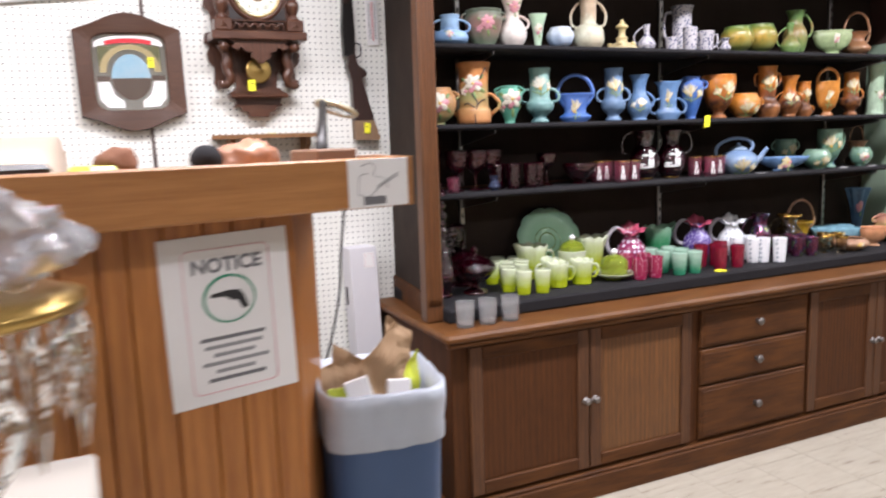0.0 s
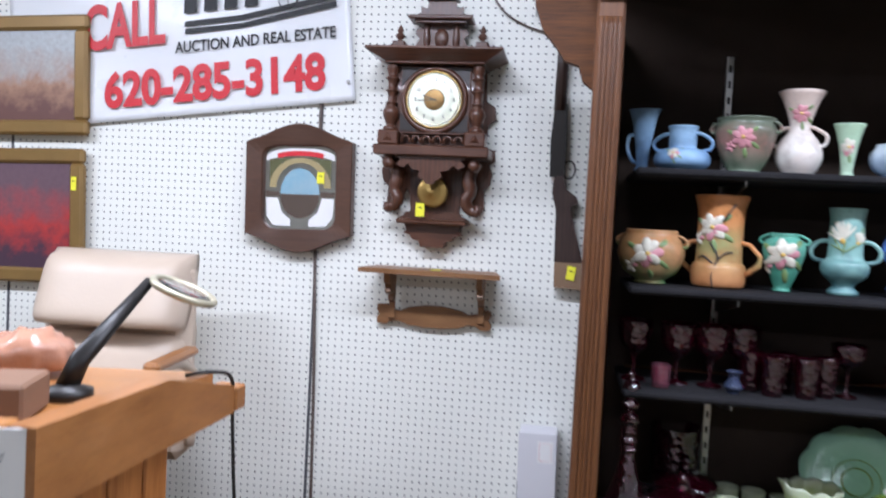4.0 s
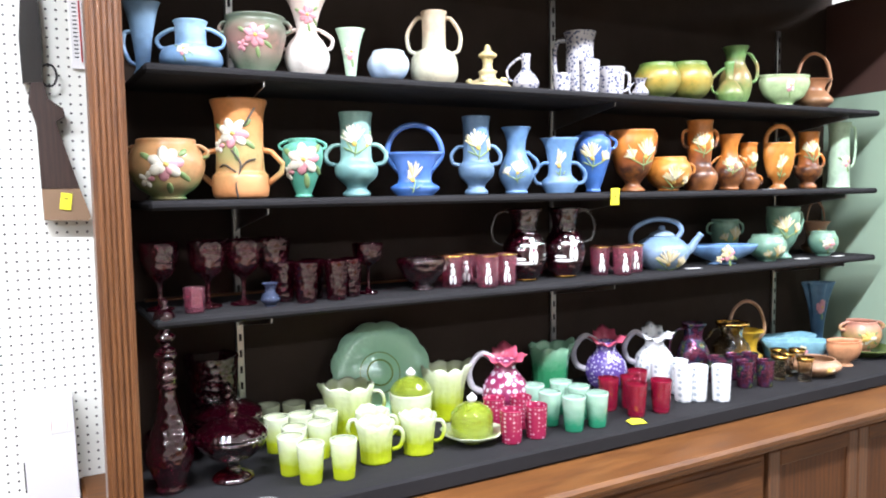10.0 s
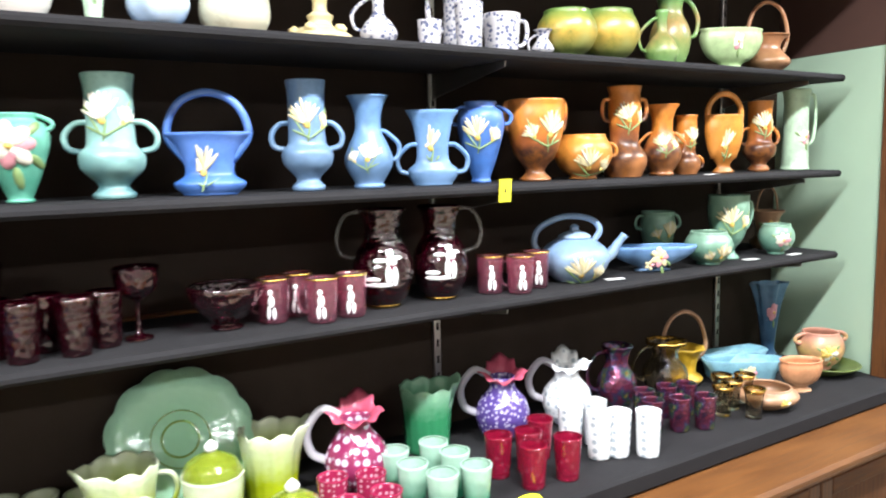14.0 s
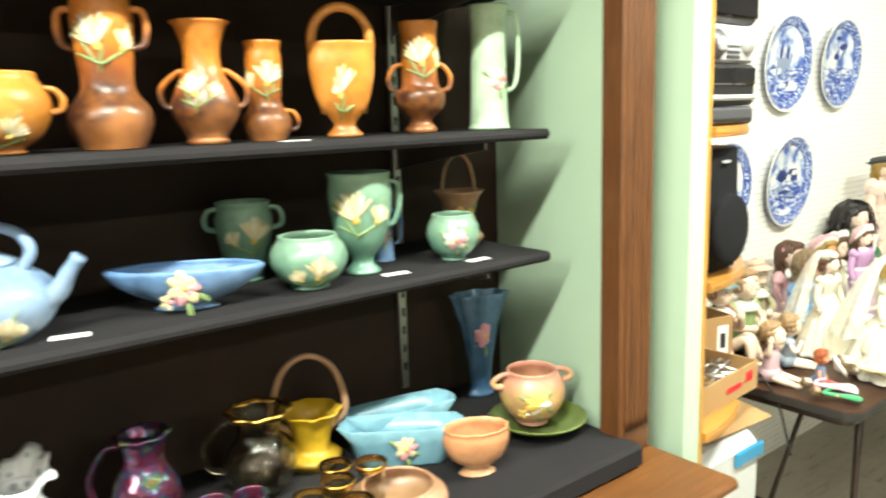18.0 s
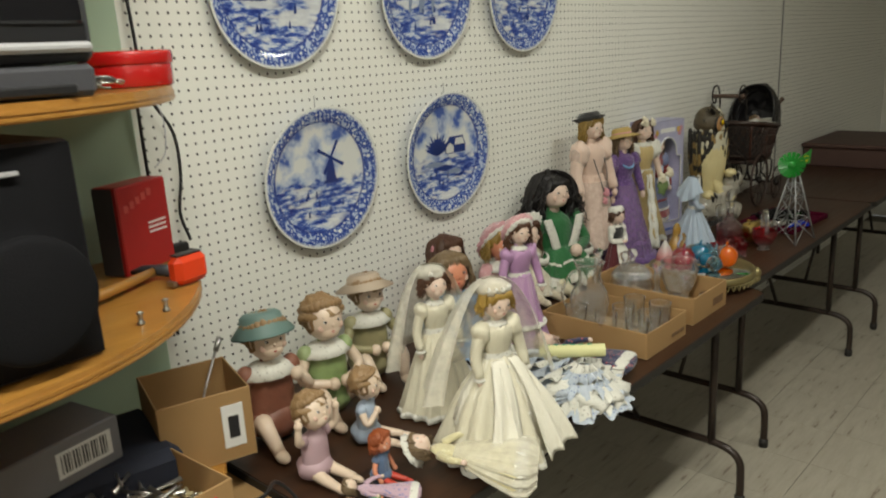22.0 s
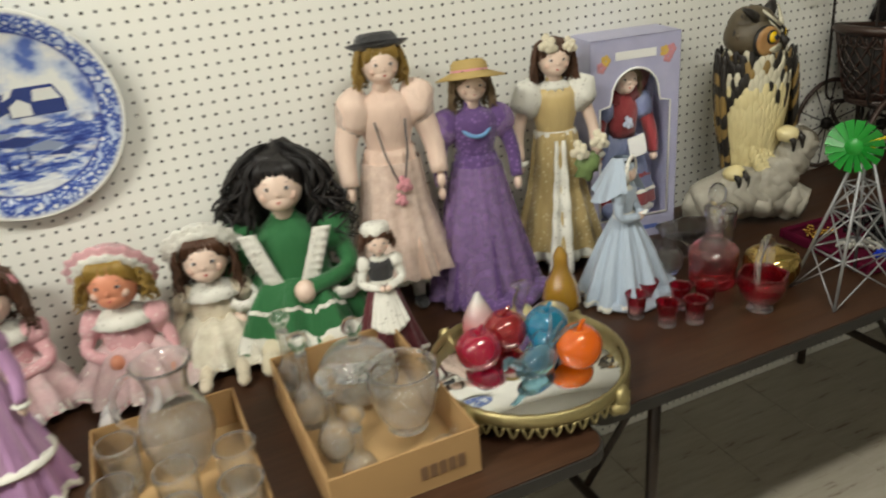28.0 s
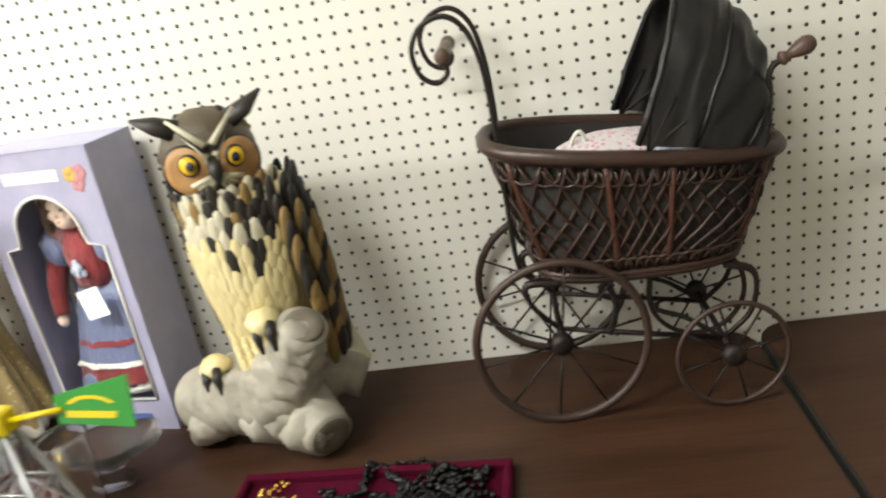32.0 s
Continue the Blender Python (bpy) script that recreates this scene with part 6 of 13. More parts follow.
# notice on the podium's front
NM = PM @ pose(-0.321, 0.139, 1.258, 0, -1.5, 0) @ Matrix.Diagonal((1.17, 1.0, 1.05, 1.0))
nt_ = thing("notice_sign", "white paper notice with a revolver in a green circle", "sign", NM)
b = Build()
b.box(-0.11, -0.0012, -0.155, 0.11, 0, 0.16, PAPER, 0.0003)
part("sheet", b, nt_)
b = Build()
fr = [(px_, pz_) for cx_, cz_, a0 in ((0.062, 0.122, 0), (-0.062, 0.122, 90), (-0.062, -0.122, 180), (0.062, -0.122, 270)) for px_, pz_ in arc(cx_, cz_, 0.012, a0, a0 + 90, 5)]
b.tube([(p, -0.0016, q) for p, q in fr + fr[:1]], 0.0011, PINKLINE, 4)
part("border_line", b, nt_)
lettering("notice_word", "NOTICE", 0.036, GREYINK, nt_, pose(0.0, -0.0016, 0.102), stretch=0.92, bold=0.0012)
b = Build()
b.tube([(0.044 * math.cos(a * math.pi / 18), -0.0018, 0.038 + 0.044 * math.sin(a * math.pi / 18)) for a in range(37)], 0.0034, GREENINK, 6, flat=0.4)
part("green_ring", b, nt_, "green printed circle")
b = Build()
b.slab([(-0.032, 0.044), (-0.032, 0.05), (0.0, 0.054), (0.018, 0.052), (0.026, 0.04), (0.032, 0.018), (0.022, 0.014), (0.014, 0.032), (0.0, 0.036), (-0.006, 0.042)], 0.0005, INK, back=-0.0014)
part("revolver_print", b, nt_, "black printed revolver")
for k, (w, dx) in enumerate(((0.056, 0.0), (0.05, 0.0), (0.036, 0.0), (0.058, 0.002), (0.034, 0.0), (0.05, 0.002))):
    b = Build()
    b.box(dx - w, -0.0018, -0.037 - 0.0155 * k, dx + w, -0.0012, -0.030 - 0.0155 * k, GREYINK if k in (0, 5) else plain("soft_grey_print", (0.32, 0.32, 0.33), 0.5, bump=0.0), 0.0001)
    part("text_bar", b, nt_)

# things on the podium
ml = thing("magnifier_lamp", "black arm magnifier lamp with a round lens", "lamp", PM @ pose(-0.055, 0.238, 1.531))
b = Build()
b.lathe([(0.035, 0), (0.034, 0.012), (0.012, 0.02), (0.001, 0.022)], BLACKMETAL, 20)
part("base", b, ml)
b = Build()
b.tube([(0, 0, 0.015), (0.01, 0.015, 0.05), (0.07, 0.11, 0.155)], [0.016, 0.015, 0.008], BLACKMETAL, 8)
part("arm", b, ml)
b = Build()
b.tube([(0.115 + 0.045 * math.cos(a * math.pi / 12), 0.13 + 0.05 * math.sin(a * math.pi / 12), 0.14 - 0.018 * math.cos(a * math.pi / 12)) for a in range(25)], 0.006, plain("cream_metal_ring", (0.50, 0.46, 0.33), 0.35, 0.5, var=0.1), 8)
part("lens_ring", b, ml, "pale metal lens ring")
b = Build()
b.ball((0, 0, 0), (0.045, 0.05, 0.005), glass("lens_glass", (0.95, 0.98, 0.96), 0.01), 20, 8, pose(0.115, 0.13, 0.14, 0, 22, 0))
part("lens", b, ml, "clear magnifying lens")
b = Build()
b.box(-0.05, -0.05, 0, 0.05, 0.05, 0.048, plain("brown_box_card", (0.24, 0.13, 0.075), 0.7, var=0.2), 0.004)
solid("small_box", b, "small brown cardboard box on the podium", "box", PM @ pose(-0.10, 0.14, 1.531, 0, 0, 8))
b = Build()
b.ball((0, 0, 0.032), (0.034, 0.034, 0.032), BLACKCLOTH, 18, 12)
b.tube([(0, 0.02, 0.02), (0.02, 0.12, 0.012)], 0.011, BLACKMETAL, 10)
solid("microphone", b, "black microphone with a round foam cover", "microphone", PM @ pose(-0.29, 0.30, 1.531))
b = Build()
b.ball((0, 0, 0.036), (0.062, 0.05, 0.036), plain("shiny_peach_wrap", (0.55, 0.28, 0.18), 0.22, var=0.2, scale=60, bump=0.8), 26, 14, lump=0.35, freq=45)
solid("candy_bag", b, "crinkled peach-coloured plastic bag", "bag", PM @ pose(-0.17, 0.36, 1.531))
for dx, w, h, mt, nm, lb in ((-0.80, 0.12, 0.028, plain("green_folder", (0.10, 0.30, 0.17), 0.5), "folder", "green card folder on the podium"), (-0.66, 0.05, 0.040, BLACKMETAL, "stapler", "black stapler on the podium"), (-0.53, 0.03, 0.032, LIMEPRINT, "tape_roll", "yellow tape roll on the podium")):
    b = Build()
    b.box(-w, -0.05, 0, w, 0.05, h, mt, 0.008)
    solid(nm, b, lb, nm.split("_")[0], PM @ pose(dx, 0.22, 1.531, 0, 0, 10))
b = Build()
b.ball((0, 0, 0.032), (0.042, 0.038, 0.032), plain("brown_knit", (0.24, 0.10, 0.05), 0.9, var=0.3, scale=120, bump=0.8), 18, 12, lump=0.3, freq=40)
solid("brown_pouch", b, "small brown cloth pouch on the podium", "pouch", PM @ pose(-0.47, 0.28, 1.531))
b = Build()
b.tube(smooth_line([(0.31, 1.875, 1.474), (0.34, 1.905, 1.476), (0.362, 1.93, 1.464), (0.360, 1.945, 1.40), (0.352, 1.985, 1.24), (0.352, 2.03, 1.10), (0.325, 2.11, 0.90), (0.27, 2.22, 0.72), (0.19, 2.33, 0.625), (0.16, 2.36, 0.607), (0.0, 2.42, 0.606)], 6), 0.0035, BLACKMETAL, 6)
solid("power_cable", b, "thin black power cable hanging from the podium", "cable")

# cream leather office chair on the stage
ch = thing("office_chair", "cream leather high-back office chair with wooden arms", "chair", pose(-0.53, 2.88, 0.60, 0, 0, 6))
b = Build()
for z0, z1, th in ((0.42, 0.74, 0.13), (0.74, 0.98, 0.125)):
    def cushion(u, v, z0=z0, z1=z1, th=th):
        fx = 2 * u - 1
        edge = (1 - abs(fx) ** 5) * (1 - abs(2 * v - 1) ** 7)
        return (0.245 * fx * (1 - 0.04 * abs(2 * v - 1) ** 4), 0.10 + 0.10 * v - th * 0.9 * max(0, edge) ** 0.5, z0 + (z1 - z0) * v)
    bb = Build()
    bb.grid(22, 14, cushion, LEATHER, thick=0.04)
    part("back_cushion", bb, ch)
b.box(-0.25, 0.13, 0.30, 0.25, 0.235, 0.965, LEATHER, 0.04)
part("backrest", b, ch)
b = Build()
b.ball((0, -0.10, 0.40), (0.275, 0.27, 0.085), LEATHER, 28, 14, lump=0.05, freq=6)
part("seat", b, ch)
for s in (-1, 1):
    b = Build()
    b.tube(smooth_line([(s * 0.26, 0.15, 0.36), (s * 0.285, 0.14, 0.55), (s * 0.285, 0.0, 0.66), (s * 0.285, -0.2, 0.655), (s * 0.28, -0.24, 0.55), (s * 0.26, -0.22, 0.38)], 5), 0.017, LEATHER, 8)
    arm = part("arm_frame", b, ch)
    b = Build()
    b.box(s * 0.285 - 0.025, -0.22, 0.672, s * 0.285 + 0.025, 0.08, 0.70, HONEYSIDE, 0.01)
    part("arm_pad", b, arm, "honey-coloured wooden arm pad")
b = Build()
b.lathe([(0.03, 0.06), (0.03, 0.33), (0.06, 0.34)], BLACKMETAL, 14)
part("column", b, ch)
for k in range(5):
    a = k * 1.2566
    b = Build()
    b.tube([(0, 0, 0.09), (0.28 * math.cos(a), 0.28 * math.sin(a), 0.06)], [0.026, 0.018], BLACKMETAL, 8)
    b.ball((0.28 * math.cos(a), 0.28 * math.sin(a), 0.028), 0.028, BLACKMETAL, 10, 8)
    part("leg", b, ch)

# waste bin with liner and packaging
BX, BY = 0.367, 1.80
BINM = pose(BX, BY, 0, 0, 0, -9.5) @ Matrix.Diagonal((1.0, 1.12, 0.93, 1.0))
bn = thing("waste_bin", "blue plastic waste bin with a white liner, full of packaging", "bin", BINM)


def rrect(hx, hy, z, n=40, p=5.0):
    out = []
    for i in range(n):
        a = 2 * math.pi * i / n
        c, s = math.cos(a), math.sin(a)
        r = (abs(c / hx) ** p + abs(s / hy) ** p) ** (-1 / p)
        out.append((r * c, r * s, z))
    return out


def rings(rows, mat, bld, cap=(True, False)):
    n = len(rows[0])
    verts = [v for r in rows for v in r]
    faces = [(k * n + i, k * n + (i + 1) % n, (k + 1) * n + (i + 1) % n, (k + 1) * n + i) for k in range(len(rows) - 1) for i in range(n)]
    if cap[0]:
        faces.append(tuple(range(n))[::-1])
    if cap[1]:
        faces.append(tuple((len(rows) - 1) * n + i for i in range(n)))
    bld.add(verts, faces, mat)


b = Build()
rings([rrect(0.115, 0.125, 0.0), rrect(0.115, 0.125, 0.02), rrect(0.142, 0.152, 0.92)], BINBLUE, b)
part("body", b, bn)
b = Build()


def ruff(hx, hy, z, amp):
    return [(x * (1 + amp * noise.noise(Vector((x * 30, y * 30, z * 14)))), y * (1 + amp * noise.noise(Vector((y * 30, x * 30, z * 14 + 9)))), z + amp * 0.12 * noise.noise(Vector((x * 20, y * 20, 3)))) for x, y, z in rrect(hx, hy, z, 64)]


rings([ruff(0.146, 0.156, 0.885, 0.05), ruff(0.150, 0.160, 0.92, 0.05), ruff(0.147, 0.157, 0.93, 0.03), ruff(0.153, 0.163, 0.99, 0.05), ruff(0.153, 0.163, 1.025, 0.05), ruff(0.143, 0.153, 1.03, 0.05), ruff(0.135, 0.145, 0.95, 0.06), ruff(0.125, 0.135, 0.86, 0.04), ruff(0.05, 0.05, 0.86, 0.04)], BAGFILM, b, (False, True))
part("liner", b, bn, "white plastic bin liner folded over the rim")


def sheet_bag(pts, mat, name, label):
    """A creased paper sheet bent over its four corners."""
    p = [Vector(q) for q in pts]
    def fn(u, v):
        q = p[0] * (1 - u) * (1 - v) + p[1] * u * (1 - v) + p[2] * u * v + p[3] * (1 - u) * v
        k = noise.noise(q * 22) * 0.012 + abs(noise.noise(q * 9)) * 0.02
        return tuple(q + Vector((k * 0.5, -k, k * 0.3)))
    b = Build()
    b.grid(14, 14, fn, mat, smooth=False, thick=0.004)
    solid(name, b, label, "paper bag" if mat is KRAFT else "packaging", BINM, "packaging in the bin")


sheet_bag([(-0.01, 0.02, 0.88), (0.105, 0.06, 0.93), (0.12, 0.10, 1.10), (0.055, 0.10, 1.155)], KRAFT, "paper_bag", "crumpled brown kraft paper bag in the bin")
sheet_bag([(0.01, 0.0, 0.89), (0.06, 0.03, 0.90), (0.075, 0.08, 1.14), (-0.03, 0.06, 1.03)], KRAFT, "paper_bag", "crumpled brown kraft paper bag in the bin")
sheet_bag([(-0.10, 0.03, 0.90), (-0.01, 0.03, 0.90), (0.0, 0.07, 1.03), (-0.09, 0.11, 1.085)], KRAFT, "paper_bag", "crumpled brown kraft paper bag in the bin")
sheet_bag([(-0.13, 0.06, 0.90), (-0.06, 0.10, 0.92), (-0.07, 0.12, 1.03), (-0.135, 0.10, 1.01)], KRAFT, "paper_bag", "crumpled brown kraft paper bag in the bin")
sheet_bag([(0.06, 0.0, 0.88), (0.12, 0.03, 0.9), (0.125, 0.06, 1.06), (0.08, 0.05, 0.99)], LIMEPRINT, "snack_packet", "crumpled lime green packet in the bin")
sheet_bag([(-0.125, -0.06, 0.90), (-0.05, -0.05, 0.90), (-0.045, -0.03, 1.01), (-0.125, -0.04, 1.01)], LIMEPRINT, "snack_packet", "yellow and black printed packet in the bin")
for dx, dy, w, h, tl in ((-0.04, -0.06, 0.03, 0.085, -14), (0.045, -0.055, 0.028, 0.07, 4)):
    b = Build()
    b.box(-w, -0.016, 0, w, 0.016, h, PAPER, 0.002)
    solid("white_carton", b, "small white card carton in the bin", "carton", BINM @ pose(dx, dy, 0.95, -14, tl, 0), "packaging in the bin")

# tall white carton by the cabinet
tc = thing("tall_carton", "tall narrow white cardboard carton leaning on the wall", "carton", pose(0.86, 3.30, 0.0, -2.0, -1.2, 0))
b = Build()
b.box(-0.062, -0.115, 0.002, 0.062, 0.0, 1.06, plain("white_carton_card", (0.70, 0.69, 0.72), 0.6, var=0.06), 0.002)
part("carton", b, tc)
b = Build()
b.box(0.0, -0.1165, 0.965, 0.05, -0.1155, 1.035, PAPER, 0.0002)
lb = part("shipping_label", b, tc, "small white label")
b = Build()
fr = [(0.006, 0.972), (0.044, 0.972), (0.044, 1.028), (0.006, 1.028), (0.006, 0.972)]
b.tube([(p, -0.117, q) for p, q in fr], 0.0008, PINKLINE, 4)
part("label_border", b, lb)
b = Build()
b.box(-0.04, -0.117, 0.30, 0.0, -0.1155, 0.33, REDINK, 0.0002)
part("red_print", b, tc)
b = Build()
b.tube([(0.02 + 0.03 * math.cos(a / 4), -0.116, 0.55 + 0.05 * math.sin(a / 4)) for a in range(26)], 0.007, plain("pale_grey_print", (0.55, 0.54, 0.57), 0.6), 5, flat=0.1)
part("printed_ring", b, tc)
b = Build()
b.box(-0.0665, -0.05, 0.80, -0.0615, -0.03, 0.88, BLACKMETAL, 0.001)
part("strap", b, tc)

# banner
BM = pose(-0.345, 3.338, 2.385, 0, -6.3, 0)
bn2 = thing("banner", "white vinyl auction banner with red and black lettering", "banner", BM)
b = Build()
b.grid(60, 24, lambda u, v: (-0.86 + 1.315 * u, -0.006 - 0.006 * math.sin(9 * u + 3 * v) * math.sin(5 * v), -0.30 + 0.545 * v), VINYL, thick=0.003)
part("sheet", b, bn2)
lettering("phone_number", "620-285-3148", 0.172, REDINK, bn2, pose(-0.070, -0.0155, -0.196, 0, 0, 0), stretch=0.87, bold=0.006, shear=0.05)
lettering("call_word", "CALL", 0.22, REDINK, bn2, pose(-0.40, -0.0155, 0.035, 0, 0, 0), stretch=0.62, bold=0.007, shear=0.12)
lettering("trade_line", "AUCTION AND REAL ESTATE", 0.055, INK, bn2, pose(0.100, -0.0155, -0.060, 0, 0, 0), stretch=0.83, bold=0.001, shear=0.08)
for k in range(2):
    b = Build()
    b.slab([(-0.16, -0.012 + 0.026 * k), (0.06, -0.012 + 0.028 * k), (0.41, 0.028 + 0.026 * k), (0.41, 0.048 + 0.026 * k), (0.06, 0.006 + 0.028 * k), (-0.155, 0.006 + 0.026 * k)], 0.0008, INK, back=-0.0148)
    part("swoosh", b, bn2, "black printed stripe")
for k in range(4):
    b = Build()
    cx_ = -0.13 + 0.077 * k
    b.slab([(cx_ - 0.028, 0.060), (cx_ + 0.022, 0.060), (cx_ + 0.032, 0.150), (cx_ - 0.018, 0.150)], 0.0008, INK, back=-0.0148)
    part("name_shape", b, bn2, "black block shape of the name")
for cx_, cz_, r in ((0.235, 0.075, 0.036), (0.375, 0.105, 0.036)):
    b = Build()
    b.tube([(cx_ + r * math.cos(a * math.pi / 12), -0.0155, cz_ + r * math.sin(a * math.pi / 12)) for a in range(25)], 0.005, INK, 6, flat=0.1)
    b.tube([(cx_ - r, -0.0155, cz_), (cx_ + r, -0.0155, cz_)], 0.0016, INK, 5)
    b.tube([(cx_, -0.0155, cz_ - r), (cx_, -0.0155, cz_ + r)], 0.0016, INK, 5)
    part("printed_wheel", b, bn2)
b = Build()
b.slab([(0.23, 0.09), (0.26, 0.135), (0.31, 0.14), (0.33, 0.17), (0.385, 0.18), (0.40, 0.15), (0.375, 0.12), (0.33, 0.10), (0.28, 0.085)], 0.0008, INK, back=-0.0148)
part("printed_carriage", b, bn2)
for px_, pz_ in ((0.435, -0.235), (-0.30, -0.24), (0.435, 0.225), (-0.30, 0.22)):
    b = Build()
    b.lathe([(0.007, 0), (0.006, 0.002), (0.003, 0.002)], STEEL, 12, pose(px_, -0.013, pz_, 90, 0, 0))
    part("grommet", b, bn2)


def painting_mat(name, sky, mid, low):
    m, nt, nodes, links, b = _nodes(name)
    tc_ = nodes.new("ShaderNodeTexCoord")
    sep = nodes.new("ShaderNodeSeparateXYZ")
    links.new(tc_.outputs["Generated"], sep.inputs[0])
    n1, n2 = _noise(nodes, links, tc_.outputs["Object"], 16.0, 5.0), _noise(nodes, links, tc_.outputs["Object"], 60.0, 3.0)
    z = _math(nodes, links, "ADD", sep.outputs["Z"], _math(nodes, links, "MULTIPLY_ADD", n1, 0.7, -0.35))
    c = _ramp(nodes, links, z, [(0.12, low), (0.38, mid), (0.55, tuple(0.5 * (a + d) for a, d in zip(mid, sky))), (0.8, sky)])
    c = _mixrgb(nodes, links, _math(nodes, links, "MULTIPLY", n2, 0.5), c, low)
    links.new(c, b.inputs["Base Color"])
    b.inputs["Roughness"].default_value = 0.35
    _bump(nodes, links, n2, b, 0.3)
    return m


GILTFRAME = plain("antique_gold_frame", (0.33, 0.20, 0.06), 0.42, 0.3, var=0.25, scale=40, bump=0.3)
for z0, z1, mt, lb in ((1.97, 2.41, painting_mat("pale_street_canvas", (0.50, 0.55, 0.56), (0.42, 0.25, 0.16), (0.14, 0.07, 0.06)), "pale street scene painting in a gold frame"),
                       (1.42, 1.92, painting_mat("red_dusk_canvas", (0.16, 0.10, 0.12), (0.50, 0.04, 0.03), (0.06, 0.03, 0.05)), "red dusk street painting in a gold frame")):
    pc = thing("framed_painting", lb, "painting", pose(-1.23, 3.335, (z0 + z1) / 2, 0, -1.5, 0), "framed paintings")
    hx, hz = 0.36, (z1 - z0) / 2
    b = Build()
    b.box(-hx + 0.05, -0.02, -hz + 0.05, hx - 0.05, -0.012, hz - 0.05, mt, 0.0005)
    part("canvas", b, pc, "painted canvas")
    for a in ((-hx, hz - 0.055, hx, hz), (-hx, -hz, hx, -hz + 0.055), (-hx, -hz + 0.055, -hx + 0.055, hz - 0.055), (hx - 0.055, -hz + 0.055, hx, hz - 0.055)):
        b = Build()
        b.box(a[0], -0.035, a[1], a[2], 0, a[3], GILTFRAME, 0.01)
        part("frame_side", b, pc)
tag_card(-0.905, 3.298, 1.80, 0.022, 0.05, on="a picture frame")

# ornate regulator wall clock
CX, CYB = 0.44, 3.345
clk = thing("wall_clock", "ornate carved walnut wall clock with brass pendulum", "clock", pose(CX, CYB, 0.015))
DK = WALNUT


def mirrored(pts):
    return pts + [(-x_, z_) for x_, z_ in reversed(pts)]


b = Build()
b.slab(mirrored([(0.155, 2.24), (0.16, 2.13), (0.19, 2.11), (0.195, 2.07), (0.17, 2.05), (0.165, 1.975), (0.195, 1.965), (0.20, 1.93), (0.18, 1.915), (0.192, 1.885), (0.185, 1.85), (0.165, 1.83), (0.17, 1.77), (0.155, 1.74), (0.125, 1.755), (0.112, 1.80), (0.10, 1.825), (0.088, 1.80), (0.085, 1.755), (0.085, 1.73)]), 0.02, DK)
part("back_board", b, clk, "scalloped walnut back board")
b = Build()
b.box(-0.15, -0.115, 1.93, 0.15, -0.0205, 2.225, DK, 0.004)
part("case", b, clk)
b = Build()
b.box(-0.118, -0.121, 2.005, 0.118, -0.1155, 2.222, WALNUT_X, 0.004)
part("door_panel", b, clk)
for sx_ in (-1, 1):
    for sz_ in (-1, 1):
        b = Build()
        b.slab([(sx_ * 0.112, 2.113 + sz_ * 0.102), (sx_ * 0.055, 2.113 + sz_ * 0.102), (sx_ * 0.088, 2.113 + sz_ * 0.072), (sx_ * 0.112, 2.113 + sz_ * 0.045)], 0.004, plain("ebonised_wood", (0.02, 0.012, 0.01), 0.4), back=-0.1212)
        part("corner_inlay", b, clk)
dm = pose(0, -0.122, 2.113, 90, 0, 0)
b = Build()
b.lathe([(0.112, 0), (0.110, 0.010), (0.100, 0.016), (0.096, 0.010), (0.095, 0)], DK, 48, dm, closed=True)
part("dial_surround", b, clk)
b = Build()
b.lathe([(0.0955, 0.0), (0.0945, 0.012), (0.091, 0.016), (0.0885, 0.012), (0.088, 0.006)], BRASS, 48, dm, closed=True)
part("bezel", b, clk, "brass bezel")
b = Build()
b.lathe([(0.090, 0.0), (0.090, 0.004), (0.04, 0.006), (0.001, 0.006)], plain("cream_dial", (0.74, 0.76, 0.62), 0.35, var=0.06, bump=0.03), 48, dm)
dl = part("dial", b, clk, "cream clock dial")
b = Build()
b.lathe([(0.034, 0.0062), (0.032, 0.0075), (0.012, 0.008), (0.001, 0.0085)], plain("dull_embossed_brass", (0.30, 0.18, 0.06), 0.4, 0.8, var=0.3, scale=120, bump=0.6), 32, dm)
part("dial_centre", b, dl, "embossed brass centre")
for k in range(12):
    a = radians(90 - 30 * (k + 1))
    lettering("numeral", str(k + 1), 0.018, INK, dl, pose(0.063 * math.cos(a), -0.1285, 2.113 + 0.063 * math.sin(a), 0, 0, 0), depth=0.0003)
for ang, ln, w in ((176, 0.062, 0.0022), (200, 0.04, 0.003)):
    b = Build()
    b.slab([(-w, -0.008), (w, -0.008), (w * 0.5, ln), (-w * 0.5, ln)], 0.001, INK, pose(0, -0.131, 2.113, 0, ang - 90 - 180, 0))
    part("hand", b, dl)
b = Build()
b.ball((0, 0, 0), (0.087, 0.087, 0.016), glass("domed_clock_glass", (1, 1, 1), 0.01, 0, 1.0, 1.3), 36, 8, Matrix.Translation((0, -0.137, 2.113)) @ pose(0, 0, 0, 90, 0, 0))
gl = part("glass", b, clk, "domed clock glass")
gl.visible_shadow = False
col = smooth_profile([(0.024, 0), (0.024, 0.012), (0.014, 0.018), (0.018, 0.03), (0.026, 0.05), (0.026, 0.068), (0.014, 0.085), (0.022, 0.092), (0.012, 0.10), (0.015, 0.125), (0.022, 0.132), (0.013, 0.14), (0.016, 0.165), (0.023, 0.172), (0.014, 0.18), (0.02, 0.198), (0.02, 0.215)], 2)
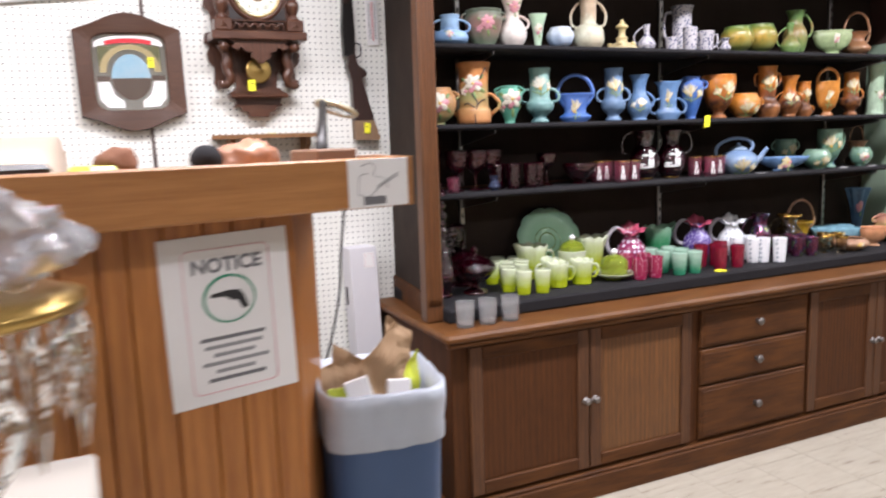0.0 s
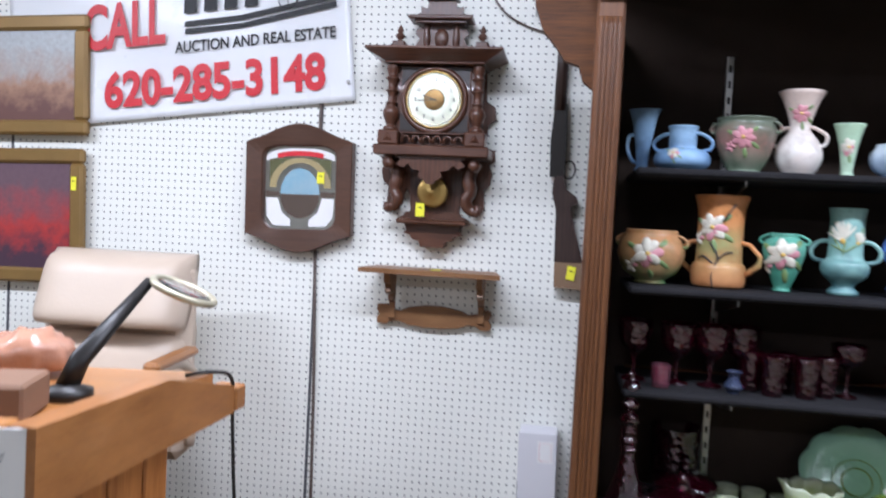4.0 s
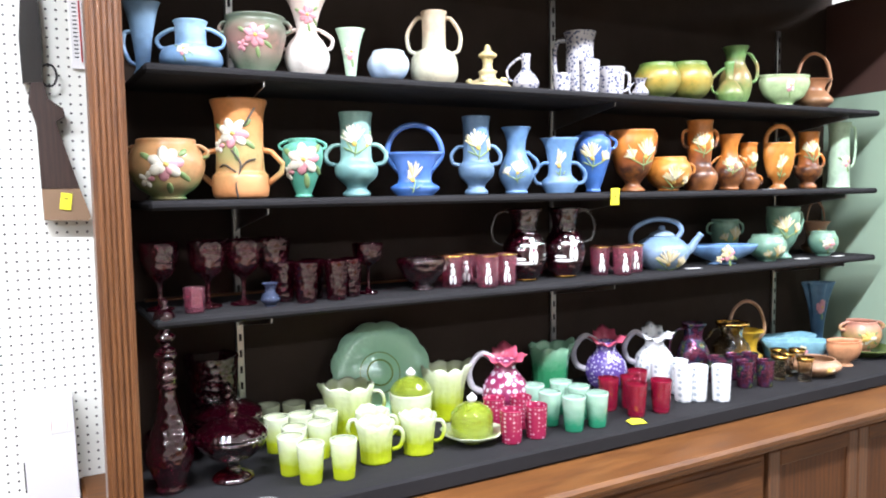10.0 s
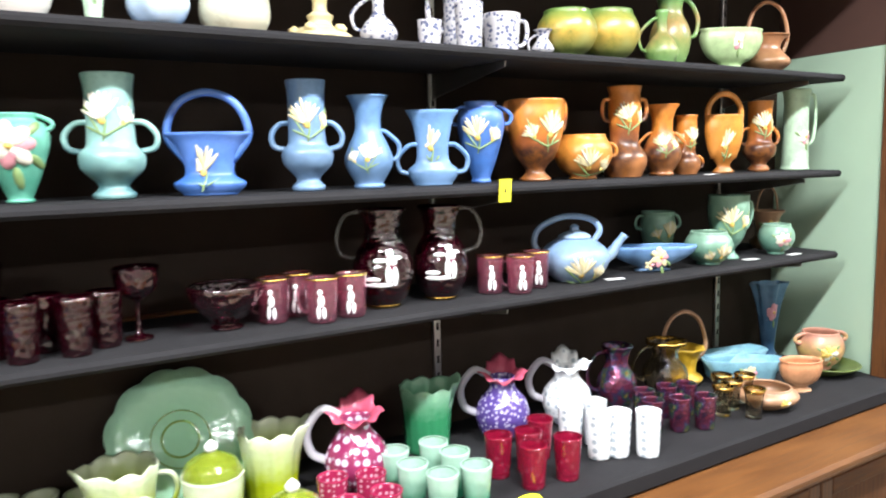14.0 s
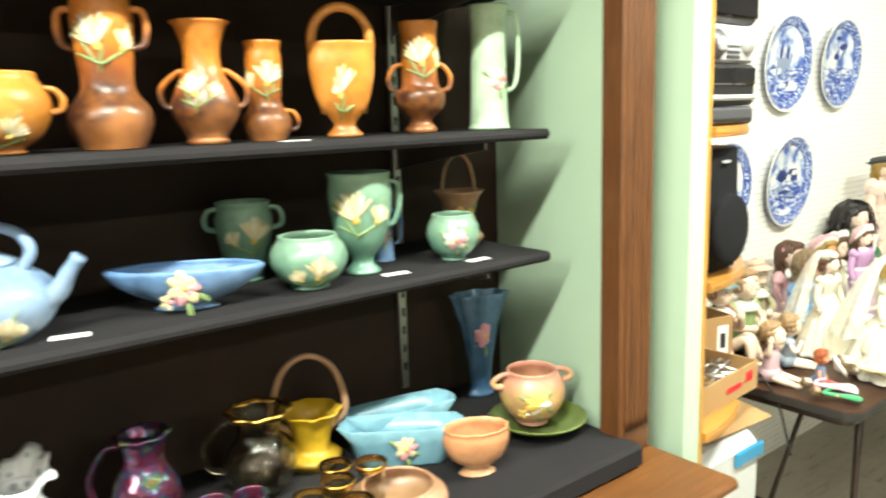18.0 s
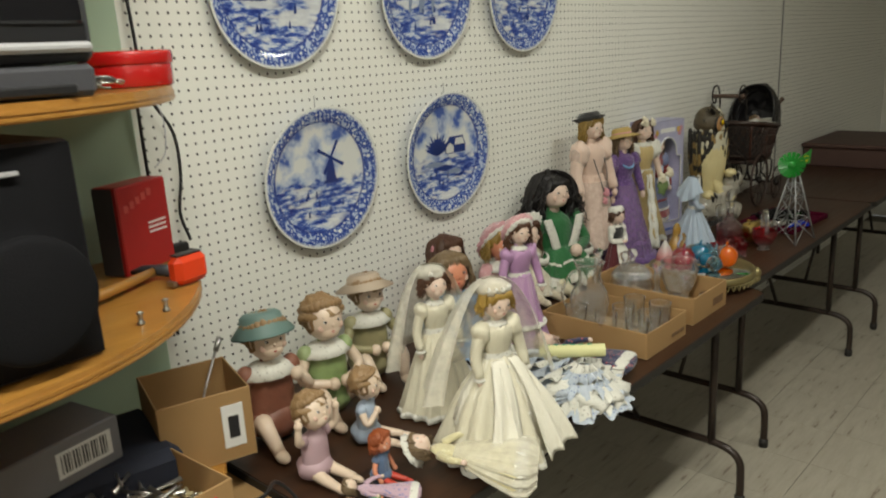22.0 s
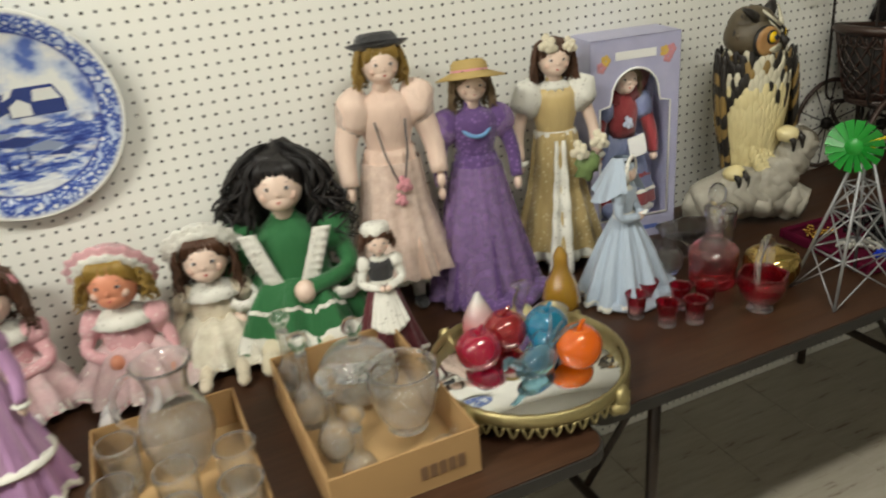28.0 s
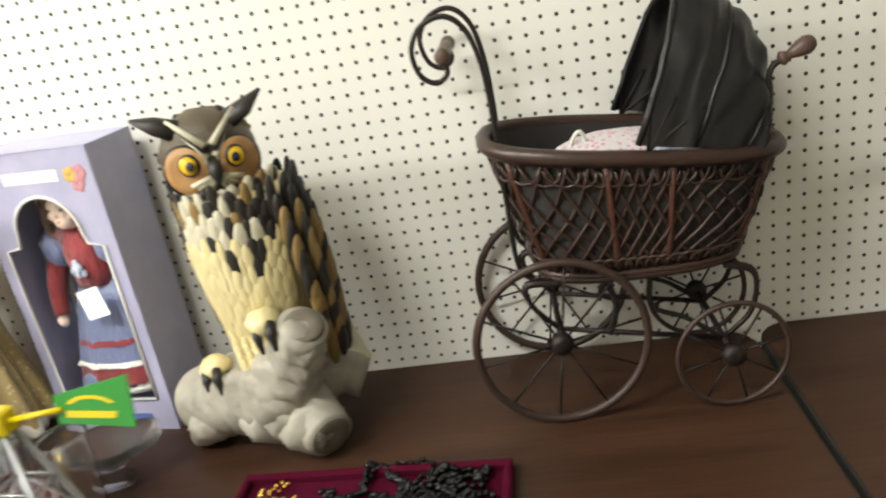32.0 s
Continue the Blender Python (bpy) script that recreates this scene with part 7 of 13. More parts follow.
for s in (-1, 1):
    b = Build()
    b.lathe(col, DK, 20, pose(s * 0.143, -0.128, 2.008))
    part("column", b, clk, "turned walnut column")
    b = Build()
    b.box(s * 0.143 - 0.034, -0.165, 1.962, s * 0.143 + 0.034, -0.095, 2.008, WALNUT_X, 0.004)
    b.add([(s * 0.143 - 0.018, -0.1655, 1.974), (s * 0.143 + 0.018, -0.1655, 1.974), (s * 0.143, -0.1655, 2.0), (s * 0.143, -0.172, 1.985)], [(0, 1, 3), (1, 2, 3), (2, 0, 3), (0, 2, 1)], DK, False)
    part("plinth", b, clk)
    b = Build()
    b.lathe(smooth_profile([(0.012, 0), (0.018, 0.008), (0.022, 0.02), (0.014, 0.035), (0.02, 0.04)], 2), DK, 16, pose(s * 0.143, -0.128, 1.885))
    part("drop_finial", b, clk)
    b = Build()
    b.tube(smooth_line([(s * 0.14, -0.07, 1.92), (s * 0.12, -0.075, 1.87), (s * 0.128, -0.08, 1.82), (s * 0.115, -0.085, 1.79), (s * 0.125, -0.08, 1.765), (s * 0.15, -0.08, 1.755), (s * 0.155, -0.08, 1.775)], 4), [0.026] * 8 + [0.022] * 8 + [0.02] * 6 + [0.014] * 3, DK, 10, flat=0.8)
    part("scroll_bracket", b, clk, "carved scroll bracket")
    b = Build()
    b.box(s * 0.14 - 0.022, -0.085, 2.288, s * 0.14 + 0.022, -0.035, 2.315, DK, 0.004)
    b.lathe(smooth_profile([(0.012, 0), (0.008, 0.008), (0.017, 0.02), (0.008, 0.032), (0.011, 0.04), (0.002, 0.058)], 2), DK, 14, pose(s * 0.14, -0.06, 2.314))
    part("finial", b, clk, "turned finial")
    b = Build()
    b.lathe(smooth_profile([(0.014, 0), (0.009, 0.012), (0.013, 0.04), (0.009, 0.07), (0.014, 0.085)], 2), DK, 14, pose(s * 0.05, -0.055, 2.288))
    part("crown_column", b, clk)
b = Build()
b.box(-0.19, -0.165, 1.928, 0.19, -0.021, 1.9615, WALNUT_X, 0.004)
part("belt", b, clk)
b = Build()
b.box(-0.105, -0.150, 1.9995, 0.105, -0.116, 2.004, DK, 0.001)
for k in range(6):
    xx = -0.0875 + 0.035 * k
    b.tube([(xx + 0.014 * math.cos(a * math.pi / 6), -0.14, 1.972 + 0.022 * math.sin(a * math.pi / 6)) for a in range(7)], 0.005, DK, 6)
part("arcade_frieze", b, clk, "row of small carved arches")
b = Build()
for z0, z1, hw, d in ((2.225, 2.233, 0.165, 0.16), (2.233, 2.262, 0.0, 0.0), (2.262, 2.272, 0.224, 0.205)):
    if hw:
        b.box(-hw, -d, z0, hw, -0.001, z1, WALNUT_X, 0.003)
vv = [(-0.165, -0.16, 2.233), (0.165, -0.16, 2.233), (0.165, -0.001, 2.233), (-0.165, -0.001, 2.233), (-0.222, -0.203, 2.262), (0.222, -0.203, 2.262), (0.222, -0.001, 2.262), (-0.222, -0.001, 2.262)]
b.add(vv, [(0, 3, 2, 1), (4, 5, 6, 7), (0, 1, 5, 4), (1, 2, 6, 5), (2, 3, 7, 6), (3, 0, 4, 7)], WALNUT_X, False)
part("cornice", b, clk, "deep overhanging cornice")
b = Build()
b.slab(mirrored([(0.17, 2.272), (0.165, 2.292), (0.12, 2.295), (0.09, 2.305), (0.075, 2.33), (0.09, 2.345), (0.085, 2.362), (0.062, 2.366), (0.06, 2.38)]), 0.022, DK, back=-0.03)
part("pediment", b, clk, "shaped pediment board")
b = Build()
b.lathe(smooth_profile([(0.027, 0), (0.026, 0.006), (0.012, 0.012), (0.001, 0.012)], 2), DK, 24, pose(0, -0.052, 2.33, 90, 0, 0), sx=0.85, sy=1.2)
part("medallion", b, clk, "plain oval carved medallion")
b = Build()
b.box(-0.085, -0.09, 2.373, 0.085, -0.02, 2.383, WALNUT_X, 0.002)
b.box(-0.108, -0.105, 2.383, 0.108, -0.015, 2.397, WALNUT_X, 0.004)
part("crown_cornice", b, clk)
b = Build()
b.slab(mirrored([(0.095, 2.397), (0.07, 2.412), (0.072, 2.432), (0.05, 2.425), (0.045, 2.45), (0.05, 2.458)]), 0.025, DK, back=-0.045)
b.box(-0.055, -0.09, 2.452, 0.055, -0.03, 2.462, WALNUT_X, 0.003)
part("crown", b, clk, "scroll-cut crown")
b = Build()
b.lathe(smooth_profile([(0.018, 0), (0.01, 0.01), (0.02, 0.03), (0.008, 0.045), (0.012, 0.055), (0.002, 0.075)], 2), DK, 16, pose(0, -0.06, 2.462))
part("top_finial", b, clk)
b = Build()
b.slab(mirrored([(0.125, 1.928), (0.10, 1.915), (0.115, 1.90), (0.09, 1.888), (0.075, 1.902), (0.06, 1.885), (0.035, 1.88), (0.04, 1.862), (0.02, 1.85), (0.012, 1.838)]), 0.014, DK, back=-0.13)
part("carved_apron", b, clk, "pierced carved apron")
b = Build()
b.lathe([(0.052, 0), (0.052, 0.004), (0.046, 0.008), (0.04, 0.006), (0.03, 0.011), (0.022, 0.009), (0.014, 0.014), (0.001, 0.016)], BRASS, 36, pose(0, -0.075, 1.815, 90, 0, 0))
bob = part("pendulum_bob", b, clk, "embossed brass pendulum bob")
b = Build()
b.box(-0.004, -0.073, 1.86, 0.004, -0.07, 1.95, BRASS, 0.001)
part("pendulum_rod", b, bob)
b = Build()
b.slab(mirrored([(0.125, 1.722), (0.098, 1.735), (0.095, 1.745), (0.04, 1.752)]), 0.05, DK)
b.box(-0.12, -0.085, 1.705, 0.12, -0.001, 1.721, WALNUT_X, 0.005)
part("lower_ledge", b, clk)
b = Build()
b.slab(mirrored([(0.098, 1.705), (0.09, 1.685), (0.1, 1.672), (0.075, 1.668), (0.068, 1.652), (0.045, 1.648), (0.04, 1.628)]), 0.045, WALNUT_X)
part("lower_drop", b, clk, "stepped lower board")
tag_card(CX - 0.035, CYB - 0.10, 1.768, 0.03, 0.045, on="a carved clock")

# bowed mirror clock
mc = thing("mirror_clock", "bowed wooden wall mirror clock with printed arch", "clock", pose(-0.045, 3.343, 1.822, 0, -1.2, 0) @ Matrix.Diagonal((1.13, 1.0, 1.12, 1.0)))
FRW = wood("brown_clock_frame", (0.120, 0.055, 0.030), (0.062, 0.027, 0.015), 8, "x", 0.4)


def bowed(hx, hz, bow, n=16):
    top = [(hx - 2 * hx * i / n, hz + bow * (0.5 - 0.5 * math.cos(2 * math.pi * i / n)) ** 0.9) for i in range(n + 1)]
    return top + [(-x_, -z_) for x_, z_ in top]


def rounded_arch(hx, z0, z1, r0, r1, n=8):
    out = []
    for cx_, cz_, r, a0, rz in ((hx - r1, z1 - r1 * 0.5, r1, 0, r1 * 0.5), (-hx + r1, z1 - r1 * 0.5, r1, 90, r1 * 0.5), (-hx + r0, z0 + r0, r0, 180, r0), (hx - r0, z0 + r0, r0, 270, r0)):
        out += arc(cx_, cz_, r, a0, a0 + 90, n, rz)
    return out


outer, inner = bowed(0.172, 0.150, 0.052), rounded_arch(0.118, -0.128, 0.132, 0.04, 0.06)
b = Build()
N = 72


def around(poly, ang):
    """The point of a closed outline in one direction from the middle."""
    d = Vector((math.cos(ang), math.sin(ang)))
    best = None
    for p, q in zip(poly, poly[1:] + poly[:1]):
        p_, e = Vector(p), Vector(q) - Vector(p)
        den = d.x * e.y - d.y * e.x
        if abs(den) < 1e-9:
            continue
        s_ = (p_.x * e.y - p_.y * e.x) / den
        k_ = (p_.x * d.y - p_.y * d.x) / den
        if s_ > 0 and -1e-6 <= k_ <= 1 + 1e-6:
            best = s_ if best is None else max(best, s_)
    return (d.x * best, d.y * best)


vo_, fo_ = [], []
for i in range(N):
    a = 2 * math.pi * i / N
    o_, i_ = around(outer, a), around(inner, a)
    vo_ += [(o_[0], 0, o_[1]), (o_[0], -0.038, o_[1]), (o_[0] * 0.985, -0.043, o_[1] * 0.985), (i_[0] * 1.03, -0.036, i_[1] * 1.03), (i_[0], -0.030, i_[1]), (i_[0], -0.012, i_[1])]
for i in range(N):
    j = (i + 1) % N
    for k in range(6):
        fo_.append((i * 6 + k, j * 6 + k, j * 6 + (k + 1) % 6, i * 6 + (k + 1) % 6))
b.add(vo_, fo_, FRW, False)
part("frame", b, mc)
b = Build()
b.slab(inner, 0.004, plain("mirror_glass", (0.92, 0.93, 0.93), 0.03, 1.0, var=0.01, bump=0.0), back=-0.013)
mir = part("mirror", b, mc, "bevelled mirror glass")
TANP, SKYP, BROWNP, OLIVEP = plain("tan_print", (0.42, 0.34, 0.17), 0.3), plain("sky_print", (0.16, 0.38, 0.52), 0.3, var=0.4, scale=12, coarse=22, c2=(0.55, 0.64, 0.68)), plain("brown_print", (0.15, 0.11, 0.085), 0.3, var=0.3, scale=20), plain("olive_print", (0.13, 0.13, 0.06), 0.3)
b = Build()
b.slab(arc(0, 0.002, 0.100, 0, 180, 20, 0.095) + arc(0, 0.002, 0.078, 180, 0, 20, 0.078), 0.0008, TANP, back=-0.0172)
part("printed_arch", b, mir)
b = Build()
b.slab([(0.1, 0.02), (0.1, 0.09), (0.02, 0.098), (0.06, 0.08)], 0.0006, OLIVEP, back=-0.0172)
b2_ = [(-x_, z_) for x_, z_ in ((0.1, 0.02), (0.1, 0.09), (0.02, 0.098), (0.06, 0.08))]
part("printed_corner", b, mir)
b = Build()
b.slab(b2_, 0.0006, OLIVEP, back=-0.0172)
part("printed_corner", b, mir)
# White band behind the red ribbon paints in the mirror's bright reflection.
b = Build()
b.slab(arc(0, 0.098, 0.112, 8, 172, 18, 0.030) + arc(0, 0.082, 0.112, 172, 8, 18, 0.020), 0.0006, PAPER, back=-0.0170)
part("printed_band", b, mir, "white band painted in for a bright reflection")
# White shapes low on the mirror stand in for reflected brightness.
for s in (-1, 1):
    b = Build()
    b.slab([(s * 0.112, -0.03), (s * 0.072, -0.03), (s * 0.058, -0.075), (s * 0.03, -0.098), (s * 0.03, -0.120), (s * 0.085, -0.118), (s * 0.108, -0.09)], 0.0006, PAPER, back=-0.0170)
    part("printed_scroll", b, mir, "white patch painted in for a bright reflection")
b = Build()
b.slab(arc(0, 0.10, 0.085, 25, 155, 14, 0.018) + arc(0, 0.088, 0.08, 155, 25, 14, 0.014), 0.0006, REDINK, back=-0.0174)
part("printed_ribbon", b, mir, "red printed ribbon")
b = Build()
b.slab(arc(0, -0.018, 0.064, 0, 180, 20, 0.082), 0.0008, SKYP, back=-0.0176)
part("printed_sky", b, mir, "blue sky half of the oval picture")
b = Build()
b.slab(arc(0, -0.019, 0.064, 180, 360, 20, 0.075), 0.0008, BROWNP, back=-0.0176)
part("printed_land", b, mir, "brown lower half of the oval picture")
for s in (-1, 1):
    b = Build()
    b.box(s * 0.066, -0.0182, -0.027, s * 0.112, -0.0172, -0.010, BROWNP, 0.0002)
    part("printed_band", b, mir)
tag_card(0.03, 3.322, 1.862, 0.026, 0.04, on="a mirror clock")

# wooden bracket shelf
bs = thing("bracket_shelf", "small oak wall shelf with scrolled brackets", "shelf", pose(0.455, 3.345, -0.008))
b = Build()
v8 = [(-0.235, -0.165, 1.562), (0.235, -0.165, 1.562), (0.205, -0.001, 1.562), (-0.205, -0.001, 1.562)]
b.add(v8 + [(x_, y_, 1.578) for x_, y_, z_ in v8], [(3, 2, 1, 0), (4, 5, 6, 7), (0, 1, 5, 4), (1, 2, 6, 5), (2, 3, 7, 6), (3, 0, 4, 7)], SHELFOAK, False)
part("board", b, bs)
for s in (-1, 1):
    b = Build()
    b.slab([(-0.13, 1.5615), (-0.125, 1.53), (-0.10, 1.52), (-0.11, 1.50), (-0.085, 1.485), (-0.05, 1.49), (-0.055, 1.465), (-0.03, 1.455), (-0.03, 1.40), (-0.021, 1.395), (-0.021, 1.5615)], 0.02, SHELFOAK, Matrix.Translation((s * 0.155, 0, 0)) @ pose(0, 0, 0, 0, 0, 90))
    part("bracket", b, bs, "scroll-cut bracket")
b = Build()
b.slab(mirrored([(0.03, 1.448), (0.09, 1.438), (0.12, 1.425), (0.15, 1.43), (0.165, 1.445), (0.198, 1.443), (0.2, 1.425), (0.19, 1.41), (0.2, 1.395), (0.198, 1.378), (0.165, 1.376), (0.15, 1.388), (0.12, 1.39), (0.09, 1.378), (0.03, 1.372)]), 0.02, SHELFOAK)
part("rail", b, bs, "scalloped lower rail")
tag_card(0.47, 3.24, 1.5715, 0.034, 0.022, tilt=-88, on="a small shelf")

# lever rifle hung upright
rf = thing("rifle", "old rifle with a dark stock, hung upright on pegboard", "rifle", pose(0.862, 3.335, 0.0, 0, -0.6, 0))
STOCK = wood("dark_rifle_stock", (0.060, 0.030, 0.022), (0.022, 0.012, 0.010), 16, "z", 0.35, coat=0.2)
b = Build()
b.slab([(0.0, 1.90), (0.03, 1.905), (0.04, 1.86), (0.075, 1.835), (0.078, 1.815), (0.055, 1.80), (0.062, 1.77), (0.103, 1.62), (0.01, 1.62), (0.008, 1.79), (-0.008, 1.85)], 0.04, STOCK)
part("stock", b, rf)
b = Build()
b.slab([(0.011, 1.6195), (0.103, 1.6195), (0.128, 1.54), (0.12, 1.53), (0.012, 1.535)], 0.038, plain("tan_leather_pad", (0.26, 0.16, 0.09), 0.6, var=0.2))
part("butt_pad", b, rf, "tan leather butt cover")
b = Build()
b.slab([(-0.018, 1.90), (-0.02, 2.02), (-0.01, 2.14), (0.03, 2.14), (0.035, 2.0), (0.03, 1.905)], 0.034, plain("blued_receiver_steel", (0.06, 0.055, 0.052), 0.35, 0.8, var=0.3))
part("receiver", b, rf, "blued steel receiver")
b = Build()
b.tube([(0.045 + 0.02 * math.cos(a * math.pi / 8), -0.018, 1.925 + 0.03 * math.sin(a * math.pi / 8)) for a in range(17)], 0.003, BLACKMETAL, 6)
part("trigger_guard", b, rf)
b = Build()
b.tube([(0.006, -0.022, 2.12), (0.008, -0.022, 2.30), (0.01, -0.02, 2.42)], [0.021, 0.019, 0.014], STOCK, 12)
part("forend", b, rf)
b = Build()
b.tube([(0.006, -0.03, 2.13), (0.012, -0.028, 2.95)], 0.0095, plain("blued_receiver_steel", (0, 0, 0)), 12)
part("barrel", b, rf, "blued steel barrel")
tag_card(0.912, 3.293, 1.585, 0.028, 0.045, turn=8, on="a rifle stock")

# thermometer, wall cable and wire
th = thing("thermometer", "white rectangular wall thermometer with a scale", "thermometer", pose(0.972, 3.343, 2.05, 0, -1, 0))
b = Build()
b.box(-0.027, -0.006, -0.1, 0.027, 0, 0.1, PAPER, 0.002)
part("plate", b, th)
b = Build()
b.tube([(0.0, -0.008, -0.08), (0.0, -0.008, 0.085)], 0.002, REDINK, 6)
part("tube", b, th, "red glass tube")
for k in range(14):
    for s in (-1, 1):
        b = Build()
        b.box(s * 0.007, -0.0068, -0.07 + 0.0112 * k, s * 0.018, -0.006, -0.0665 + 0.0112 * k, INK, 0.0002)
        part("scale_mark", b, th)
b = Build()
b.tube(smooth_line([(0.013, 3.343, 2.13), (0.013, 3.343, 1.9), (0.015, 3.343, 1.6), (0.03, 3.343, 1.2), (0.037, 3.343, 0.9), (0.042, 3.343, 0.61)], 4), 0.006, plain("brown_cable_sheath", (0.13, 0.095, 0.08), 0.6), 6)
solid("wall_cable", b, "brown cable running down the pegboard wall", "cable")
b = Build()
b.tube(smooth_line([(0.55, 3.342, 2.59), (0.63, 3.34, 2.46), (0.71, 3.338, 2.405), (0.82, 3.338, 2.37), (0.95, 3.34, 2.33), (1.07, 3.34, 2.30)], 5), 0.0035, plain("brown_cable_sheath", (0, 0, 0)), 6)
solid("wall_wire", b, "thin grey-brown wire draped along the wall", "wire")
for px_, pz_ in ((0.75, 2.44), (0.965, 2.20)):
    b = Build()
    b.tube([(px_, 3.345, pz_ + 0.02), (px_, 3.33, pz_ + 0.02), (px_, 3.325, pz_ - 0.01), (px_, 3.31, pz_ - 0.015), (px_, 3.305, pz_ + 0.012)], 0.002, STEEL, 6)
    solid("peg_hook", b, "small steel pegboard hook", "hook", group="peg hooks")

# crystal lamp in plastic wrap, on a plain white display block
b = Build()
b.box(-0.80, 0.80, 0.0, -0.27, 1.22, 1.10, plain("white_display_block", (0.42, 0.39, 0.34), 0.6, var=0.06), 0.006)
solid("display_block", b, "plain off-white display block", "plinth")
lm = thing("crystal_lamp", "brass and crystal prism lamp wrapped in clear plastic", "lamp", pose(-0.39, 0.95, 1.10) @ Matrix.Scale(1.2, 4))
b = Build()
b.lathe(smooth_profile([(0.06, 0), (0.062, 0.01), (0.03, 0.02), (0.02, 0.05), (0.045, 0.09), (0.05, 0.13), (0.02, 0.18), (0.022, 0.225)], 3), glass("lamp_cut_crystal", (0.95, 0.96, 0.95), 0.03, 0.5), 28)
part("stem", b, lm, "cut-crystal stem")
b = Build()
b.lathe([(0.085, 0.218), (0.108, 0.226), (0.11, 0.236), (0.09, 0.243), (0.02, 0.24)], BRASS, 36, wob=lambda a, k: 1 + 0.02 * math.sin(18 * a))
part("gallery", b, lm, "pierced brass ring")
b = Build()
b.ball((0, 0, 0.285), (0.105, 0.105, 0.048), glass("crinkled_clear_wrap", (0.72, 0.72, 0.75), 0.10, 1.0, trans=0.78, ior=1.25, coat=1.0), 48, 26, lump=0.34, freq=42)
part("wrapped_globe", b, lm, "globe under crinkled plastic wrap")
for k in range(22):
    a = 2 * math.pi * k / 22
    ln = 0.12 if k % 2 else 0.085
    b = Build()
    b.lathe([(0.001, 0.0), (0.009, -0.02), (0.0075, -ln * 0.7), (0.001, -ln)], MATS["lamp_cut_crystal"], 6, pose(0.102 * math.cos(a), 0.102 * math.sin(a), 0.222), smooth=False)
    part("prism", b, lm)
b = Build()
b.ball((0, 0, 0), (0.012, 0.012, 0.05), plain("dark_green_glass", (0.01, 0.10, 0.05), 0.15), 14, 10, pose(0, 0, 0.051))
b.tube([(0, 0, 0.0), (0, 0, 0.03)], 0.008, BRASS, 10)
solid("bud_vase", b, "small dark green glass bud vase", "vase", pose(-0.325, 0.84, 1.101))

# wooden display case in the middle of the room
dc = thing("display_case", "low honey-wood display case with a green glass top", "display case", pose(1.834, 0.631, 0, 0, 0, 0))
b = Build()
b.box(0.0, 0.0, 0.0, 0.75, 0.70, 0.82, HONEYRAIL, 0.004)
part("body", b, dc)
for a in ((-0.012, -0.012, 0.762, 0.05), (-0.012, 0.65, 0.762, 0.712), (-0.012, 0.05, 0.05, 0.65), (0.70, 0.05, 0.762, 0.65)):
    b = Build()
    b.box(a[0], a[1], 0.821, a[2], a[3], 0.86, HONEYRAIL, 0.006)
    part("top_frame", b, dc)
b = Build()
b.box(0.051, 0.051, 0.835, 0.699, 0.649, 0.843, plain("green_glass_top", (0.10, 0.20, 0.15), 0.08, var=0.05, bump=0.0), 0.001)
part("glass_top", b, dc, "green-tinted glass panel")

# ---- folding tables along the wall ----
TABLE_Z = 0.73
TABLETOP = wood("brown_laminate", (0.078, 0.036, 0.019), (0.034, 0.015, 0.008), 7, "x", 0.40, coat=0.03, spec=0.28)
TABLEEDGE = plain("black_rubber_edge", (0.02, 0.018, 0.016), 0.6)
TABLELEG = plain("brown_enamel_leg", (0.035, 0.022, 0.016), 0.35, 0.2, var=0.2, scale=60)


def rounded(x0, y0, x1, y1, r, n=6):
    pts = []
    for cx, cy, a in ((x1 - r, y1 - r, 0), (x0 + r, y1 - r, 90), (x0 + r, y0 + r, 180), (x1 - r, y0 + r, 270)):
        pts += [(cx + r * math.cos(radians(a + 90 * i / n)), cy + r * math.sin(radians(a + 90 * i / n))) for i in range(n + 1)]
    return pts


def plate_z(bld, outline, z0, z1, mat):
    n = len(outline)
    verts = [(x, y, z0) for x, y in outline] + [(x, y, z1) for x, y in outline]
    bld.add(verts, [list(range(n))[::-1], list(range(n, 2 * n))] + [(i, (i + 1) % n, (i + 1) % n + n, i + n) for i in range(n)], mat, False)


